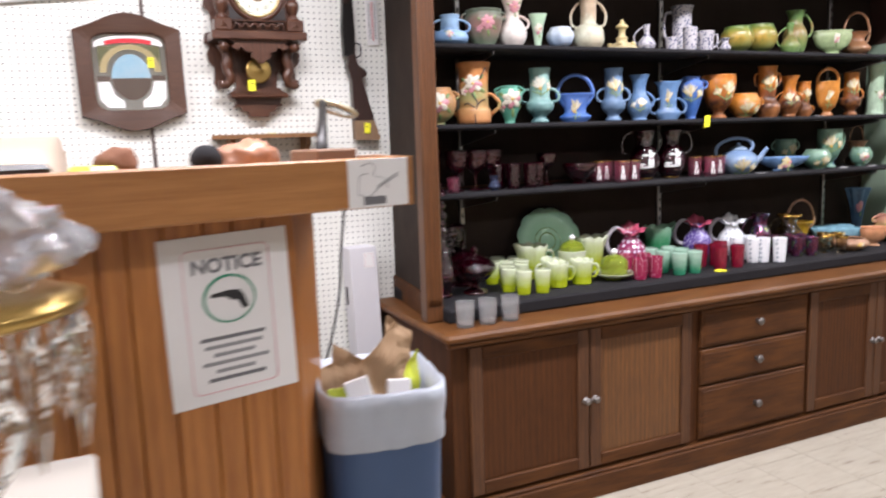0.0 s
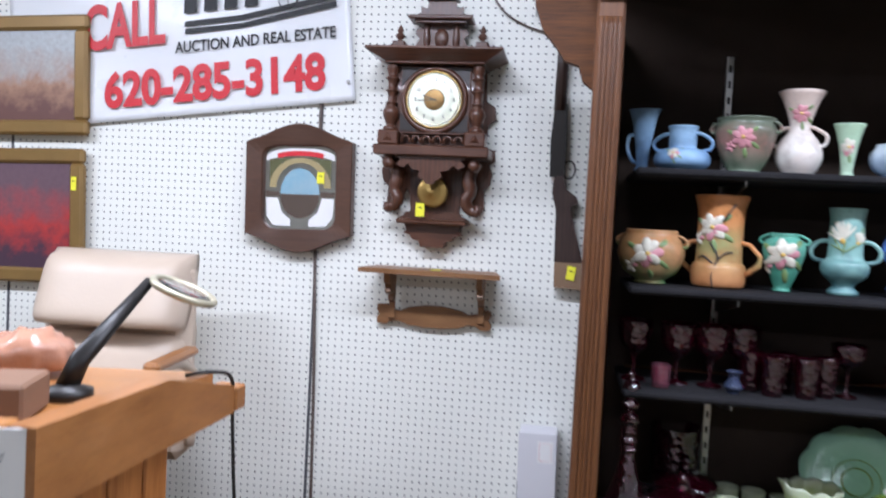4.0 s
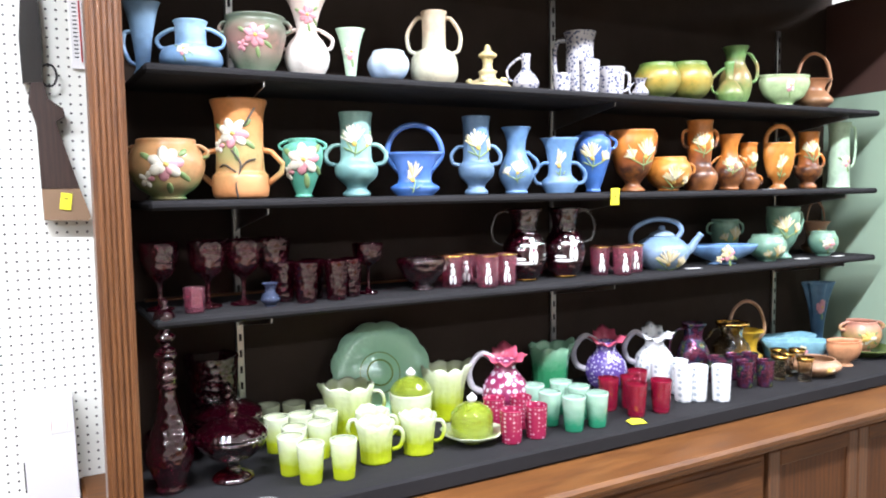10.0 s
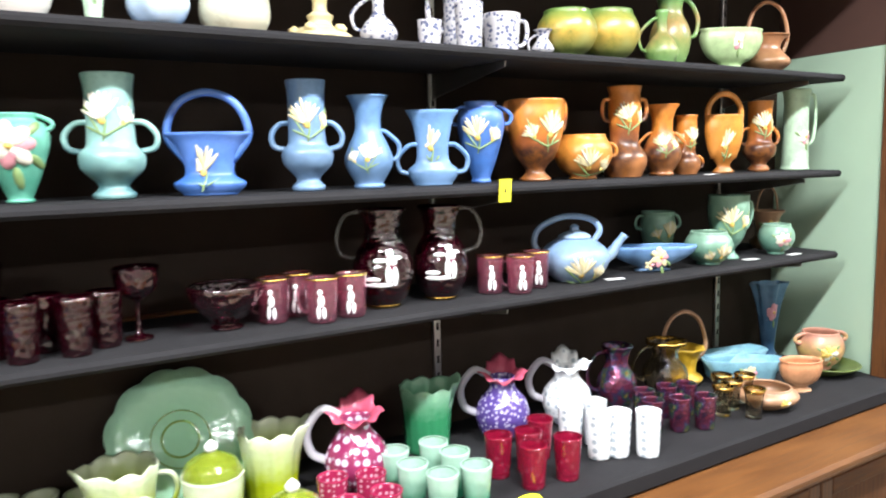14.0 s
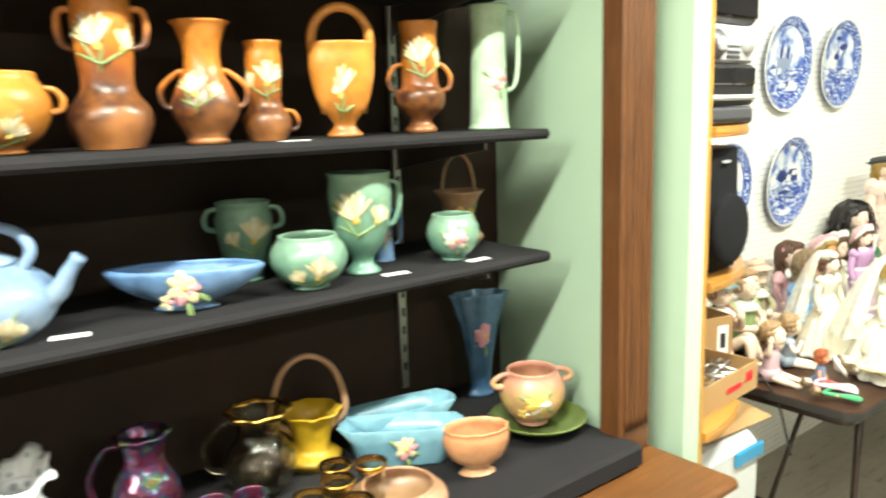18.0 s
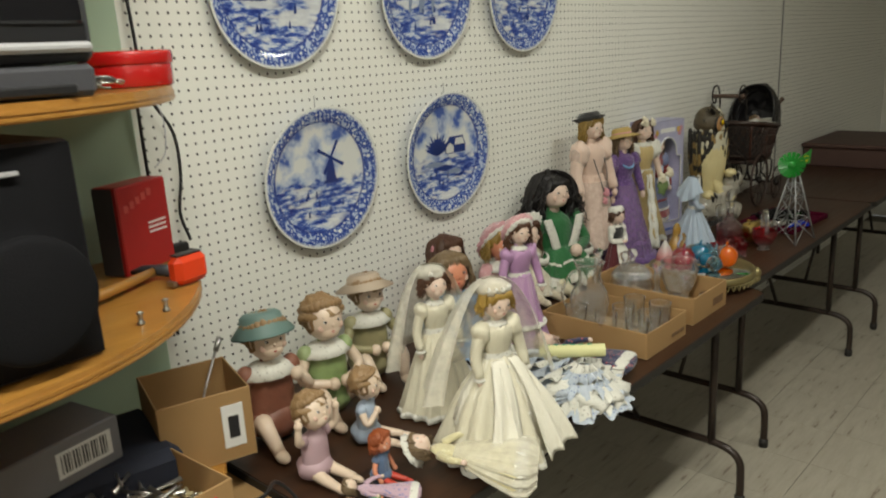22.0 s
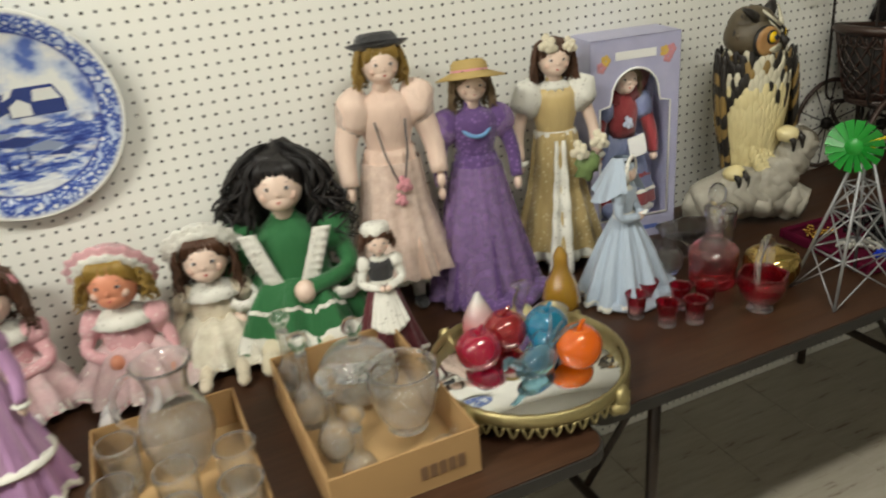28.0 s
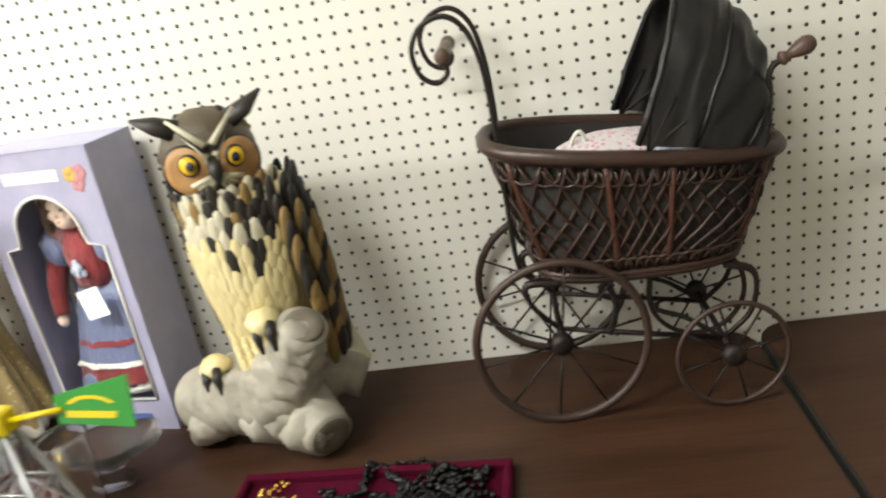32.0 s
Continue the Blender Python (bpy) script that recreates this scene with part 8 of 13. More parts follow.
def folding_table(x0, x1, y0, y1, legs):
    t = thing("folding_table", "brown laminate folding table with dark bent-tube legs", "table", pose(0, 0, 0), "tables along the wall")
    b = Build()
    plate_z(b, rounded(x0 + 0.004, y0 + 0.004, x1 - 0.004, y1, 0.05), TABLE_Z - 0.02, TABLE_Z, TABLETOP)
    part("tabletop", b, t)
    b = Build()
    plate_z(b, rounded(x0, y0, x1, y1 - 0.002, 0.05), TABLE_Z - 0.026, TABLE_Z - 0.0025, TABLEEDGE)
    plate_z(b, rounded(x0 + 0.03, y0 + 0.03, x1 - 0.03, y1 - 0.03, 0.04), TABLE_Z - 0.055, TABLE_Z - 0.026, TABLELEG)
    part("edge_band", b, t, "black rubber edge band")
    for lx in legs:
        for ly in (y0 + 0.09, y1 - 0.09):
            b = Build()
            b.tube([(lx, ly, TABLE_Z - 0.03), (lx, ly, 0.20)], 0.0135, TABLELEG, 10)
            part("leg", b, t)
        b = Build()
        b.tube(smooth_line([(lx, y0 - 0.02, 0.0), (lx, y0 - 0.02, 0.10), (lx, y0 - 0.01, 0.17), (lx, y0 + 0.05, 0.205), (lx, y0 + 0.2, 0.21), (lx, y1 - 0.2, 0.21), (lx, y1 - 0.05, 0.205), (lx, y1 - 0.0, 0.17), (lx, y1, 0.1), (lx, y1, 0.0)], 4), 0.0135, TABLELEG, 10)
        b.lathe([(0.017, 0), (0.018, 0.03), (0.014, 0.035)], TABLEEDGE, 12, pose(lx, y0 - 0.02, 0.001))
        part("foot_rail", b, t, "bent steel foot rail with rubber tip")
        b = Build()
        s = 1 if lx < (x0 + x1) / 2 else -1
        b.tube([(lx, (y0 + y1) / 2, 0.21), (lx + s * 0.35, (y0 + y1) / 2, TABLE_Z - 0.05)], 0.009, TABLELEG, 8)
        part("brace", b, t)
    return t


folding_table(4.93, 6.78, 2.56, 3.31, (5.18, 6.56))
folding_table(6.785, 8.46, 2.64, 3.33, (7.0, 8.14))
folding_table(8.47, 10.2, 2.64, 3.34, (8.6, 10.0))

# ---- pine corner shelf unit beside the cabinet ----
PINE = wood("varnished_pine", (0.58, 0.30, 0.07), (0.36, 0.16, 0.03), 8, "x", 0.3, coat=0.3)
PINE_V = wood("varnished_pine_upright", (0.62, 0.36, 0.08), (0.42, 0.20, 0.04), 8, "z", 0.3, coat=0.3)
SHA, SHB, SHC, SHD = 1.575, 1.195, 0.80, 0.40
unit = thing("corner_shelf", "varnished pine corner shelf unit with rounded shelves", "shelf", pose(0.07, 0, 0))
b = Build()
b.box(4.23, 2.700, 0.0, 4.285, 3.335, 2.45, GREENPAINT, 0.018)
part("side_board", b, unit, "pale green painted side board")
b = Build()
b.box(4.286, 2.708, 0.0, 4.302, 3.33, 2.45, PINE_V, 0.004)
part("upright", b, unit, "yellow pine edge board")
b = Build()
b.box(4.375, 3.322, 0.05, 4.875, 3.345, 2.45, GREENPAINT, 0.003)
part("back_panel", b, unit, "pale green back panel")
for z in (SHA, SHB, SHC, SHD, 2.02):
    b = Build()
    out = [(4.375, 3.320)] + [(4.303 + 0.59 * math.sin(a), 3.32 - 0.62 * math.cos(a)) for a in [math.pi / 2 * i / 18 for i in range(19)]]
    plate_z(b, out, z - 0.026, z, PINE)
    shelf_ob = part("shelf", b, unit, "rounded pine shelf with a grooved edge")
    for zz in (z - 0.0225, z - 0.0145):
        b = Build()
        o2 = [(4.375, 3.310)] + [(4.303 + 0.5925 * math.sin(a), 3.32 - 0.6225 * math.cos(a)) for a in [math.pi / 2 * i / 18 for i in range(19)]]
        plate_z(b, o2, zz, zz + 0.005, PINE)
        part("edge_bead", b, shelf_ob)

BLACKPLASTIC = plain("black_plastic", (0.016, 0.016, 0.018), 0.35, var=0.2, scale=90)
SILVERPLASTIC = plain("silver_plastic", (0.52, 0.52, 0.54), 0.30, 0.25, var=0.08, scale=90)
DARKGREY = plain("dark_grey_plastic", (0.07, 0.07, 0.08), 0.4, var=0.15, scale=90)
GLOSSBLACK = plain("gloss_black_window", (0.008, 0.008, 0.010), 0.06, var=0.1, bump=0.0)
GRILLE = plain("black_speaker_cloth", (0.010, 0.010, 0.012), 0.9, var=0.25, scale=400, bump=0.5, spec=0.15)
st = thing("stereo", "silver and black stacking stereo system", "stereo", pose(4.510, 2.745, SHA + 0.001, 0, 0, 3))
b = Build()
b.box(-0.125, 0.0, 0.0, 0.125, 0.24, 0.045, DARKGREY, 0.008)
b.box(-0.118, -0.012, 0.004, 0.09, 0.0, 0.018, BLACKPLASTIC, 0.003)
part("base_deck", b, st)
b = Build()
b.box(-0.128, 0.0, 0.046, 0.128, 0.24, 0.150, BLACKPLASTIC, 0.010)
deck = part("tape_deck", b, st, "black twin cassette deck with silver keys")
for s in (-1, 1):
    b = Build()
    b.box(s * 0.060 - 0.056, -0.006, 0.098, s * 0.060 + 0.056, 0.002, 0.142, GLOSSBLACK, 0.006)
    part("cassette_door", b, deck)
b = Build()
b.box(-0.122, -0.010, 0.060, 0.122, 0.001, 0.074, SILVERPLASTIC, 0.005)
part("key_bar", b, deck)
b = Build()
b.box(-0.122, 0.004, 0.152, 0.122, 0.24, 0.245, SILVERPLASTIC, 0.008)
rec = part("receiver", b, st, "silver receiver with dials")
for kx, kz, kr in ((-0.075, 0.195, 0.036), (0.078, 0.20, 0.026)):
    b = Build()
    b.lathe([(kr, 0), (kr, 0.006), (kr * 0.8, 0.009), (kr * 0.78, 0.014), (kr * 0.4, 0.016), (0.001, 0.015)], DARKGREY if kx < 0 else SILVERPLASTIC, 28, pose(kx, 0.004, kz, 90, 0, 0))
    b.lathe([(kr * 0.5, 0.0), (kr * 0.5, 0.018), (kr * 0.4, 0.021), (0.001, 0.021)], SILVERPLASTIC, 24, pose(kx, 0.004, kz, 90, 0, 0))
    part("dial", b, rec)
b = Build()
b.box(-0.025, -0.001, 0.192, 0.045, 0.005, 0.232, plain("lcd_panel", (0.36, 0.40, 0.40), 0.2, var=0.1), 0.002)
part("display", b, rec)
for i in range(8):
    b = Build()
    b.box(-0.022 + 0.010 * (i % 4) * 1.6, -0.002, 0.162 + 0.012 * (i // 4), -0.012 + 0.010 * (i % 4) * 1.6, 0.005, 0.170 + 0.012 * (i // 4), DARKGREY, 0.001)
    part("button", b, rec)
b = Build()
b.box(-0.128, 0.0, 0.247, 0.128, 0.24, 0.345, DARKGREY, 0.012)
cdp = part("cd_player", b, st)
b = Build()
b.box(-0.116, -0.008, 0.262, 0.116, 0.002, 0.335, GLOSSBLACK, 0.012)
part("smoked_window", b, cdp)

spk = thing("loudspeaker", "black loudspeaker with domed cloth grille", "speaker", pose(4.484, 2.745, SHB + 0.001, 0, 0, 4))
b = Build()
b.box(-0.105, 0.012, 0.0, 0.105, 0.24, 0.325, DARKGREY, 0.008)
part("cabinet", b, spk)
b = Build()
b.grid(18, 24, lambda u, v: (-0.1 + 0.2 * u, 0.010 - 0.018 * math.sin(math.pi * u) ** 0.5 * math.sin(math.pi * v) ** 0.5 - 0.022 * max(0, 1 - ((u - 0.5) ** 2 / 0.2 + (v - 0.34) ** 2 / 0.09)) ** 0.6, 0.006 + 0.315 * v), GRILLE)
part("grille", b, spk, "black cloth grille bulging over the woofer")
b = Build()
b.lathe(smooth_profile([(0.090, 0), (0.089, 0.008), (0.080, 0.016), (0.04, 0.021), (0.001, 0.022)], 3), GRILLE, 48, pose(0, -0.020, 0.118, 90, 0, 0))
part("woofer_dome", b, spk, "round cloth dome over the woofer")
b = Build()
b.box(-0.018, -0.012, 0.286, 0.018, -0.006, 0.292, SILVERPLASTIC, 0.001)
part("name_badge", b, spk, "small silver badge")
spk2 = thing("loudspeaker", "second black loudspeaker pushed behind the first", "speaker", pose(4.474, 3.120, SHB + 0.001, 0, 0, -2))
b = Build()
b.box(-0.09, -0.09, 0.0, 0.09, 0.13, 0.30, BLACKPLASTIC, 0.008)
part("cabinet", b, spk2)
REDTIN = plain("red_enamel_tin", (0.55, 0.012, 0.012), 0.25, var=0.1, coat=0.4)
t = thing("round_tin", "red round metal tin with lid", "tin", pose(4.825, 3.060, SHA + 0.001))
b = Build()
b.lathe([(0.078, 0), (0.08, 0.003), (0.08, 0.042), (0.078, 0.044)], REDTIN, 40)
part("tin_body", b, t)
b = Build()
b.lathe([(0.082, 0.040), (0.083, 0.042), (0.083, 0.06), (0.080, 0.064), (0.074, 0.062), (0.001, 0.062)], REDTIN, 40)
part("lid", b, t)
b = Build()
for k in range(9):
    b.tube(smooth_line([(random.uniform(-0.05, 0.05), random.uniform(-0.05, 0.05), 0.004 + random.uniform(0, 0.02)) for _ in range(4)], 4), 0.002, STEEL, 5)
solid("wire_scraps", b, "tangle of bare wire scraps on the shelf", "wire", pose(4.698, 2.920, SHA + 0.001))
t = thing("red_box", "red cardboard product box with faded print", "box", pose(4.855, 3.195, SHB + 0.001, 0, 0, 24))
b = Build()
b.box(-0.075, -0.03, 0, 0.075, 0.03, 0.185, plain("red_printed_card", (0.50, 0.02, 0.02), 0.4, var=0.2, coarse=9), 0.003)
b.box(-0.0755, -0.02, 0.002, -0.0745, 0.03, 0.183, DARKGREY, 0.0003)
part("carton", b, t)
for k in range(3):
    b = Build()
    b.box(0.005, -0.0306, 0.095 - 0.010 * k, 0.06, -0.0299, 0.099 - 0.010 * k, WHITECARD, 0.0002)
    part("print_line", b, t)
b = Build()
for k in range(5):
    b.box(-0.06 + 0.018 * k, -0.0306, 0.13 + 0.006 * k, -0.047 + 0.018 * k, -0.0299, 0.145 + 0.006 * k, plain("faded_red_print", (0.62, 0.10, 0.08), 0.5), 0.0002)
part("faded_mark", b, t)
t = thing("tape_measure", "orange-red tape measure with black label", "tape measure", pose(4.855, 2.995, SHB + 0.001, 0, 0, 10))
b = Build()
ORANGEP = plain("orange_red_plastic", (0.80, 0.06, 0.015), 0.3, var=0.08)
b.box(-0.038, -0.02, 0.002, 0.038, 0.02, 0.06, ORANGEP, 0.012)
part("case", b, t)
b = Build()
b.box(-0.030, -0.012, 0.0595, 0.028, 0.012, 0.062, BLACKPLASTIC, 0.001)
part("label_plate", b, t)
b = Build()
b.box(-0.046, -0.010, 0.004, -0.036, 0.010, 0.014, STEEL, 0.001)
part("hook", b, t)
t = thing("hammer", "hammer with a wooden handle lying on the shelf", "hammer", pose(4.770, 3.050, SHB + 0.018, 0, 0, 25))
b = Build()
b.tube([(-0.17, 0, 0), (-0.05, 0, 0), (0.06, 0, 0)], [0.012, 0.011, 0.009], PINE, 10)
part("handle", b, t)
b = Build()
b.tube([(0.065, -0.045, 0.002), (0.065, -0.01, 0.002), (0.065, 0.03, 0.0), (0.065, 0.06, -0.006)], [0.013, 0.012, 0.011, 0.004], DARKGREY, 10)
part("head", b, t, "grey steel hammer head")
for k, (x, y) in enumerate(((4.678, 2.840), (4.739, 2.870))):
    b = Build()
    b.lathe([(0.006, 0), (0.007, 0.004), (0.004, 0.006), (0.004, 0.018), (0.007, 0.02), (0.002, 0.024)], STEEL, 12)
    solid("screw_fitting", b, "small chrome fitting on the shelf", "fitting", pose(x, y, SHB + 0.001), "fittings")

CARD = plain("brown_cardboard", (0.40, 0.24, 0.10), 0.8, var=0.1, scale=60, bump=0.1)
CARD_IN = plain("pale_cardboard_inside", (0.48, 0.31, 0.14), 0.8, var=0.1, scale=60, bump=0.1)


def open_carton(name, label, m, sx, sy, h, flaps=(), marks=None, category="box", wall=0.004):
    """A cardboard tray or carton; flaps are (side, length, tilt)."""
    t = thing(name, label, category, m)
    b = Build()
    b.box(-sx / 2, -sy / 2, 0, sx / 2, sy / 2, wall, CARD_IN, 0.001)
    for x0, y0, x1, y1 in ((-sx / 2, -sy / 2, sx / 2, -sy / 2 + wall), (-sx / 2, sy / 2 - wall, sx / 2, sy / 2), (-sx / 2, -sy / 2 + wall, -sx / 2 + wall, sy / 2 - wall), (sx / 2 - wall, -sy / 2 + wall, sx / 2, sy / 2 - wall)):
        b2 = Build()
        b2.box(x0, y0, wall * 0.5, x1, y1, h, CARD, 0.0015)
        part("side_panel", b2, t)
    part("bottom", b, t)
    for side, ln, tilt in flaps:
        b = Build()
        w_ = sx if side in ("front", "back") else sy
        b.box(-w_ / 2, -ln, -0.002, w_ / 2, 0.0, 0.002, CARD, 0.001)
        place = {"front": pose(0, -sy / 2, h, 0, 0, 0), "back": pose(0, sy / 2, h, 0, 0, 180), "right": pose(sx / 2, 0, h, 0, 0, 90), "left": pose(-sx / 2, 0, h, 0, 0, -90)}[side]
        part("flap", b, t, m=place @ pose(0, 0, 0, tilt, 0, 0))
    return t


t = open_carton("cutlery_carton", "cardboard carton full of loose flatware on the pine shelf", pose(4.602, 2.895, SHC + 0.001, 0, 0, 4), 0.32, 0.25, 0.085)
b = Build()
b.box(-0.03, -0.1265, 0.03, 0.06, -0.1249, 0.045, plain("red_print", (0.55, 0.06, 0.04), 0.6), 0.0002)
b.box(0.085, -0.1265, 0.035, 0.125, -0.1249, 0.065, MATS["red_print"], 0.0002)
part("print_mark", b, t)
b = Build()
rng = random.Random(5)
for k in range(46):
    a, x, y, z = rng.uniform(0, 6.28), rng.uniform(-0.09, 0.09), rng.uniform(-0.08, 0.08), rng.uniform(0.01, 0.075)
    d = Vector((math.cos(a), math.sin(a), rng.uniform(-0.3, 0.3))) * 0.045
    b.tube([Vector((x, y, z)) - d, Vector((x, y, z)), Vector((x, y, z)) + d], [0.005, 0.002, 0.006], STEEL, 6, flat=0.35)
tagged(solid("flatware", b, "heap of tarnished loose flatware in the carton", "flatware", pose(4.602, 2.895, SHC + 0.006, 0, 0, 4)), kind="stuff")
t = thing("grey_box", "grey printed box with a barcode label", "box", pose(4.515, 3.020, SHC + 0.088, 0, 0, 12))
b = Build()
b.box(-0.16, -0.04, 0, 0.16, 0.10, 0.09, plain("grey_printed_card", (0.22, 0.22, 0.24), 0.5), 0.003)
part("carton", b, t)
b = Build()
b.box(0.03, -0.0408, 0.02, 0.14, -0.0399, 0.07, WHITECARD, 0.0002)
for k in range(16):
    b.box(0.038 + 0.006 * k, -0.0413, 0.028, 0.038 + 0.006 * k + (0.0035 if k % 3 else 0.0018), -0.0407, 0.064, INK, 0.0001)
tagged(part("barcode_label", b, t), kind="stuff")
b = Build()
b.box(-0.02, -0.10, -0.088, 0.28, 0.16, -0.001, plain("dark_blue_cloth", (0.02, 0.025, 0.045), 0.85, scale=200), 0.02)
solid("folded_cloth", b, "dark blue folded cloth on the shelf", "cloth", pose(4.515, 3.100, SHC + 0.09, 0, 0, -10))
t = open_carton("small_carton", "tall open cardboard carton with a white label", pose(4.870, 3.080, SHC + 0.001, 0, 0, -16), 0.19, 0.20, 0.155)
b = Build()
b.box(0.03, -0.1012, 0.03, 0.075, -0.0999, 0.125, WHITECARD, 0.0003)
b.box(0.042, -0.1016, 0.05, 0.064, -0.1011, 0.10, INK, 0.0002)
part("barcode_label", b, t, "white label with a dark barcode")
b = Build()
b.tube([(-0.02, -0.03, 0.02), (0.03, 0.02, 0.12), (0.075, 0.055, 0.20)], 0.003, STEEL, 6)
b.tube([(0.07, 0.05, 0.19), (0.085, 0.065, 0.215)], 0.006, STEEL, 6)
solid("metal_rod", b, "thin metal rod sticking out of the carton", "rod", pose(4.870, 3.080, SHC + 0.001, 0, 0, -16))
b = Build()
for k in range(7):
    b.tube(smooth_line([(rng.uniform(-0.05, 0.05), rng.uniform(-0.04, 0.04), 0.006 + rng.uniform(0, 0.02)) for _ in range(3)], 3), rng.uniform(0.002, 0.005), (STEEL, BRASS, PETAL)[k % 3], 6)
solid("loose_hardware", b, "small pile of loose metal fittings", "hardware", pose(4.739, 2.900, SHC + 0.001))
t = open_carton("flap_carton", "open cardboard carton with spread flaps under the table end", pose(4.739, 3.060, SHD + 0.001, 0, 0, -4), 0.30, 0.26, 0.30, (("front", 0.14, 8), ("right", 0.15, -6), ("back", 0.1, 30)))
t = thing("plastic_bin", "clear plastic storage bin with a blue handle", "bin", pose(4.678, 2.780, 0.402))
b = Build()
b.box(-0.24, -0.02, 0.0, 0.10, 0.12, 0.27, plain("frosted_plastic", (0.50, 0.52, 0.52), 0.35, var=0.08), 0.03)
part("tub", b, t)
b = Build()
b.box(-0.06, -0.032, 0.20, 0.09, -0.0195, 0.245, plain("bright_blue_plastic", (0.02, 0.22, 0.42), 0.3), 0.005)
part("handle", b, t, "bright blue plastic handle")
# cables on the wall
for pts, r in (([(4.964, 3.325, 1.95), (4.974, 3.320, 1.70), (4.979, 3.310, 1.56), (5.034, 3.320, 1.46), (5.039, 3.320, 1.36), (5.024, 3.320, 1.27), (5.041, 3.320, 1.20)], 0.004), ([(4.949, 3.300, 1.60), (4.954, 3.310, 1.40), (4.959, 3.310, 1.2), (4.969, 3.310, 0.98)], 0.004),
               ([(4.979, 3.310, 1.56), (5.009, 3.310, 1.50), (4.999, 3.300, 1.42), (4.959, 3.280, 1.39)], 0.0015)):
    b = Build()
    b.tube(smooth_line(pts, 6), r, BLACKPLASTIC if r > 0.002 else SILVERPLASTIC, 8)
    c = thing("hanging_cable", "black power cord hanging on the pegboard", "cable", pose(0, 0, 0), "hanging cables")
    part("cable", b, c)
    if r > 0.002 and pts[0][2] > 1.8:
        b = Build()
        b.box(5.029, 3.305, 1.145, 4.974, 3.325, 1.20, BLACKPLASTIC, 0.004)
        b.tube([(5.035, 3.315, 1.145), (5.035, 3.315, 1.125)], 0.002, STEEL, 6)
        b.tube([(5.047, 3.315, 1.145), (5.047, 3.315, 1.125)], 0.002, STEEL, 6)
        part("plug", b, c, "black two-pin plug")
b = Build()
b.tube(smooth_line([(4.739, 2.860, SHC + 0.004), (4.830, 2.800, SHC + 0.004), (4.900, 2.840, 0.79), (4.939, 2.800, 0.70), (4.919, 2.740, 0.55)], 6), 0.004, BLACKPLASTIC, 8)
solid("trailing_cable", b, "black cord trailing off the pine shelf", "cord")

# ---- blue and white wall plates ----
def delft_mat():
    m, nt, nodes, links, b = _nodes("blue_white_plate")
    tc = nodes.new("ShaderNodeTexCoord").outputs["Object"]
    rnd = nodes.new("ShaderNodeObjectInfo").outputs["Random"]
    sep = nodes.new("ShaderNodeSeparateXYZ")
    links.new(tc, sep.inputs[0])
    x, z = sep.outputs["X"], sep.outputs["Z"]
    r = _math(nodes, links, "SQRT", _math(nodes, links, "ADD", _math(nodes, links, "MULTIPLY", x, x), _math(nodes, links, "MULTIPLY", z, z)))
    off = nodes.new("ShaderNodeCombineXYZ")
    links.new(_math(nodes, links, "MULTIPLY", rnd, 37.0), off.inputs[1])
    add = nodes.new("ShaderNodeVectorMath")
    links.new(tc, add.inputs[0])
    links.new(off.outputs[0], add.inputs[1])
    v = add.outputs[0]
    sky = _noise(nodes, links, v, 13.0, 4.0, 0.55)
    mp = nodes.new("ShaderNodeMapping")
    mp.inputs["Scale"].default_value = (1.0, 1.0, 3.4)
    links.new(v, mp.inputs["Vector"])
    land = _noise(nodes, links, mp.outputs[0], 24.0, 6.0, 0.7)
    white, pale, blue, deep = (0.72, 0.74, 0.72), (0.42, 0.50, 0.66), (0.07, 0.13, 0.42), (0.02, 0.04, 0.22)
    skyc = _ramp(nodes, links, sky, [(0.42, white), (0.53, pale), (0.62, blue)])
    landc = _ramp(nodes, links, land, [(0.34, white), (0.44, pale), (0.50, blue), (0.62, deep)])
    edge = _math(nodes, links, "MULTIPLY_ADD", _noise(nodes, links, v, 16.0, 4.0), 0.10, -0.065)
    below = _ramp(nodes, links, _math(nodes, links, "MULTIPLY_ADD", _math(nodes, links, "SUBTRACT", z, edge), 30.0, 0.5), [(0.35, (1, 1, 1)), (0.65, (0, 0, 0))])
    calm = _ramp(nodes, links, _noise(nodes, links, mp.outputs[0], 9.0, 2.0), [(0.54, (0, 0, 0)), (0.62, (1, 1, 1))])
    landc = _mixrgb(nodes, links, _math(nodes, links, "MULTIPLY", calm, 0.8), landc, white)
    scene_c = _mixrgb(nodes, links, below, skyc, landc)
    vo = nodes.new("ShaderNodeTexVoronoi")
    vo.inputs["Scale"].default_value = 75.0
    links.new(v, vo.inputs["Vector"])
    curl = _noise(nodes, links, v, 70.0, 2.0, 0.5)
    rimc = _ramp(nodes, links, _math(nodes, links, "MULTIPLY_ADD", vo.outputs["Distance"], 0.5, _math(nodes, links, "MULTIPLY", curl, 0.7)), [(0.38, white), (0.46, pale), (0.52, blue), (0.60, deep), (0.66, blue), (0.74, pale)])
    isrim = _ramp(nodes, links, r, [(0.158, (0, 0, 0)), (0.160, (1, 1, 1))])
    isring = _ramp(nodes, links, r, [(0.1545, (0, 0, 0)), (0.156, (1, 1, 1))])
    isedge = _ramp(nodes, links, r, [(0.1905, (0, 0, 0)), (0.193, (1, 1, 1))])
    c = _mixrgb(nodes, links, isring, scene_c, deep)
    c = _mixrgb(nodes, links, isrim, c, rimc)
    c = _mixrgb(nodes, links, isedge, c, (0.76, 0.77, 0.72))
    links.new(c, b.inputs["Base Color"])
    b.inputs["Roughness"].default_value, b.inputs["Coat Weight"].default_value = 0.12, 0.4
    _bump(nodes, links, sky, b, 0.05, 0.002)
    return m


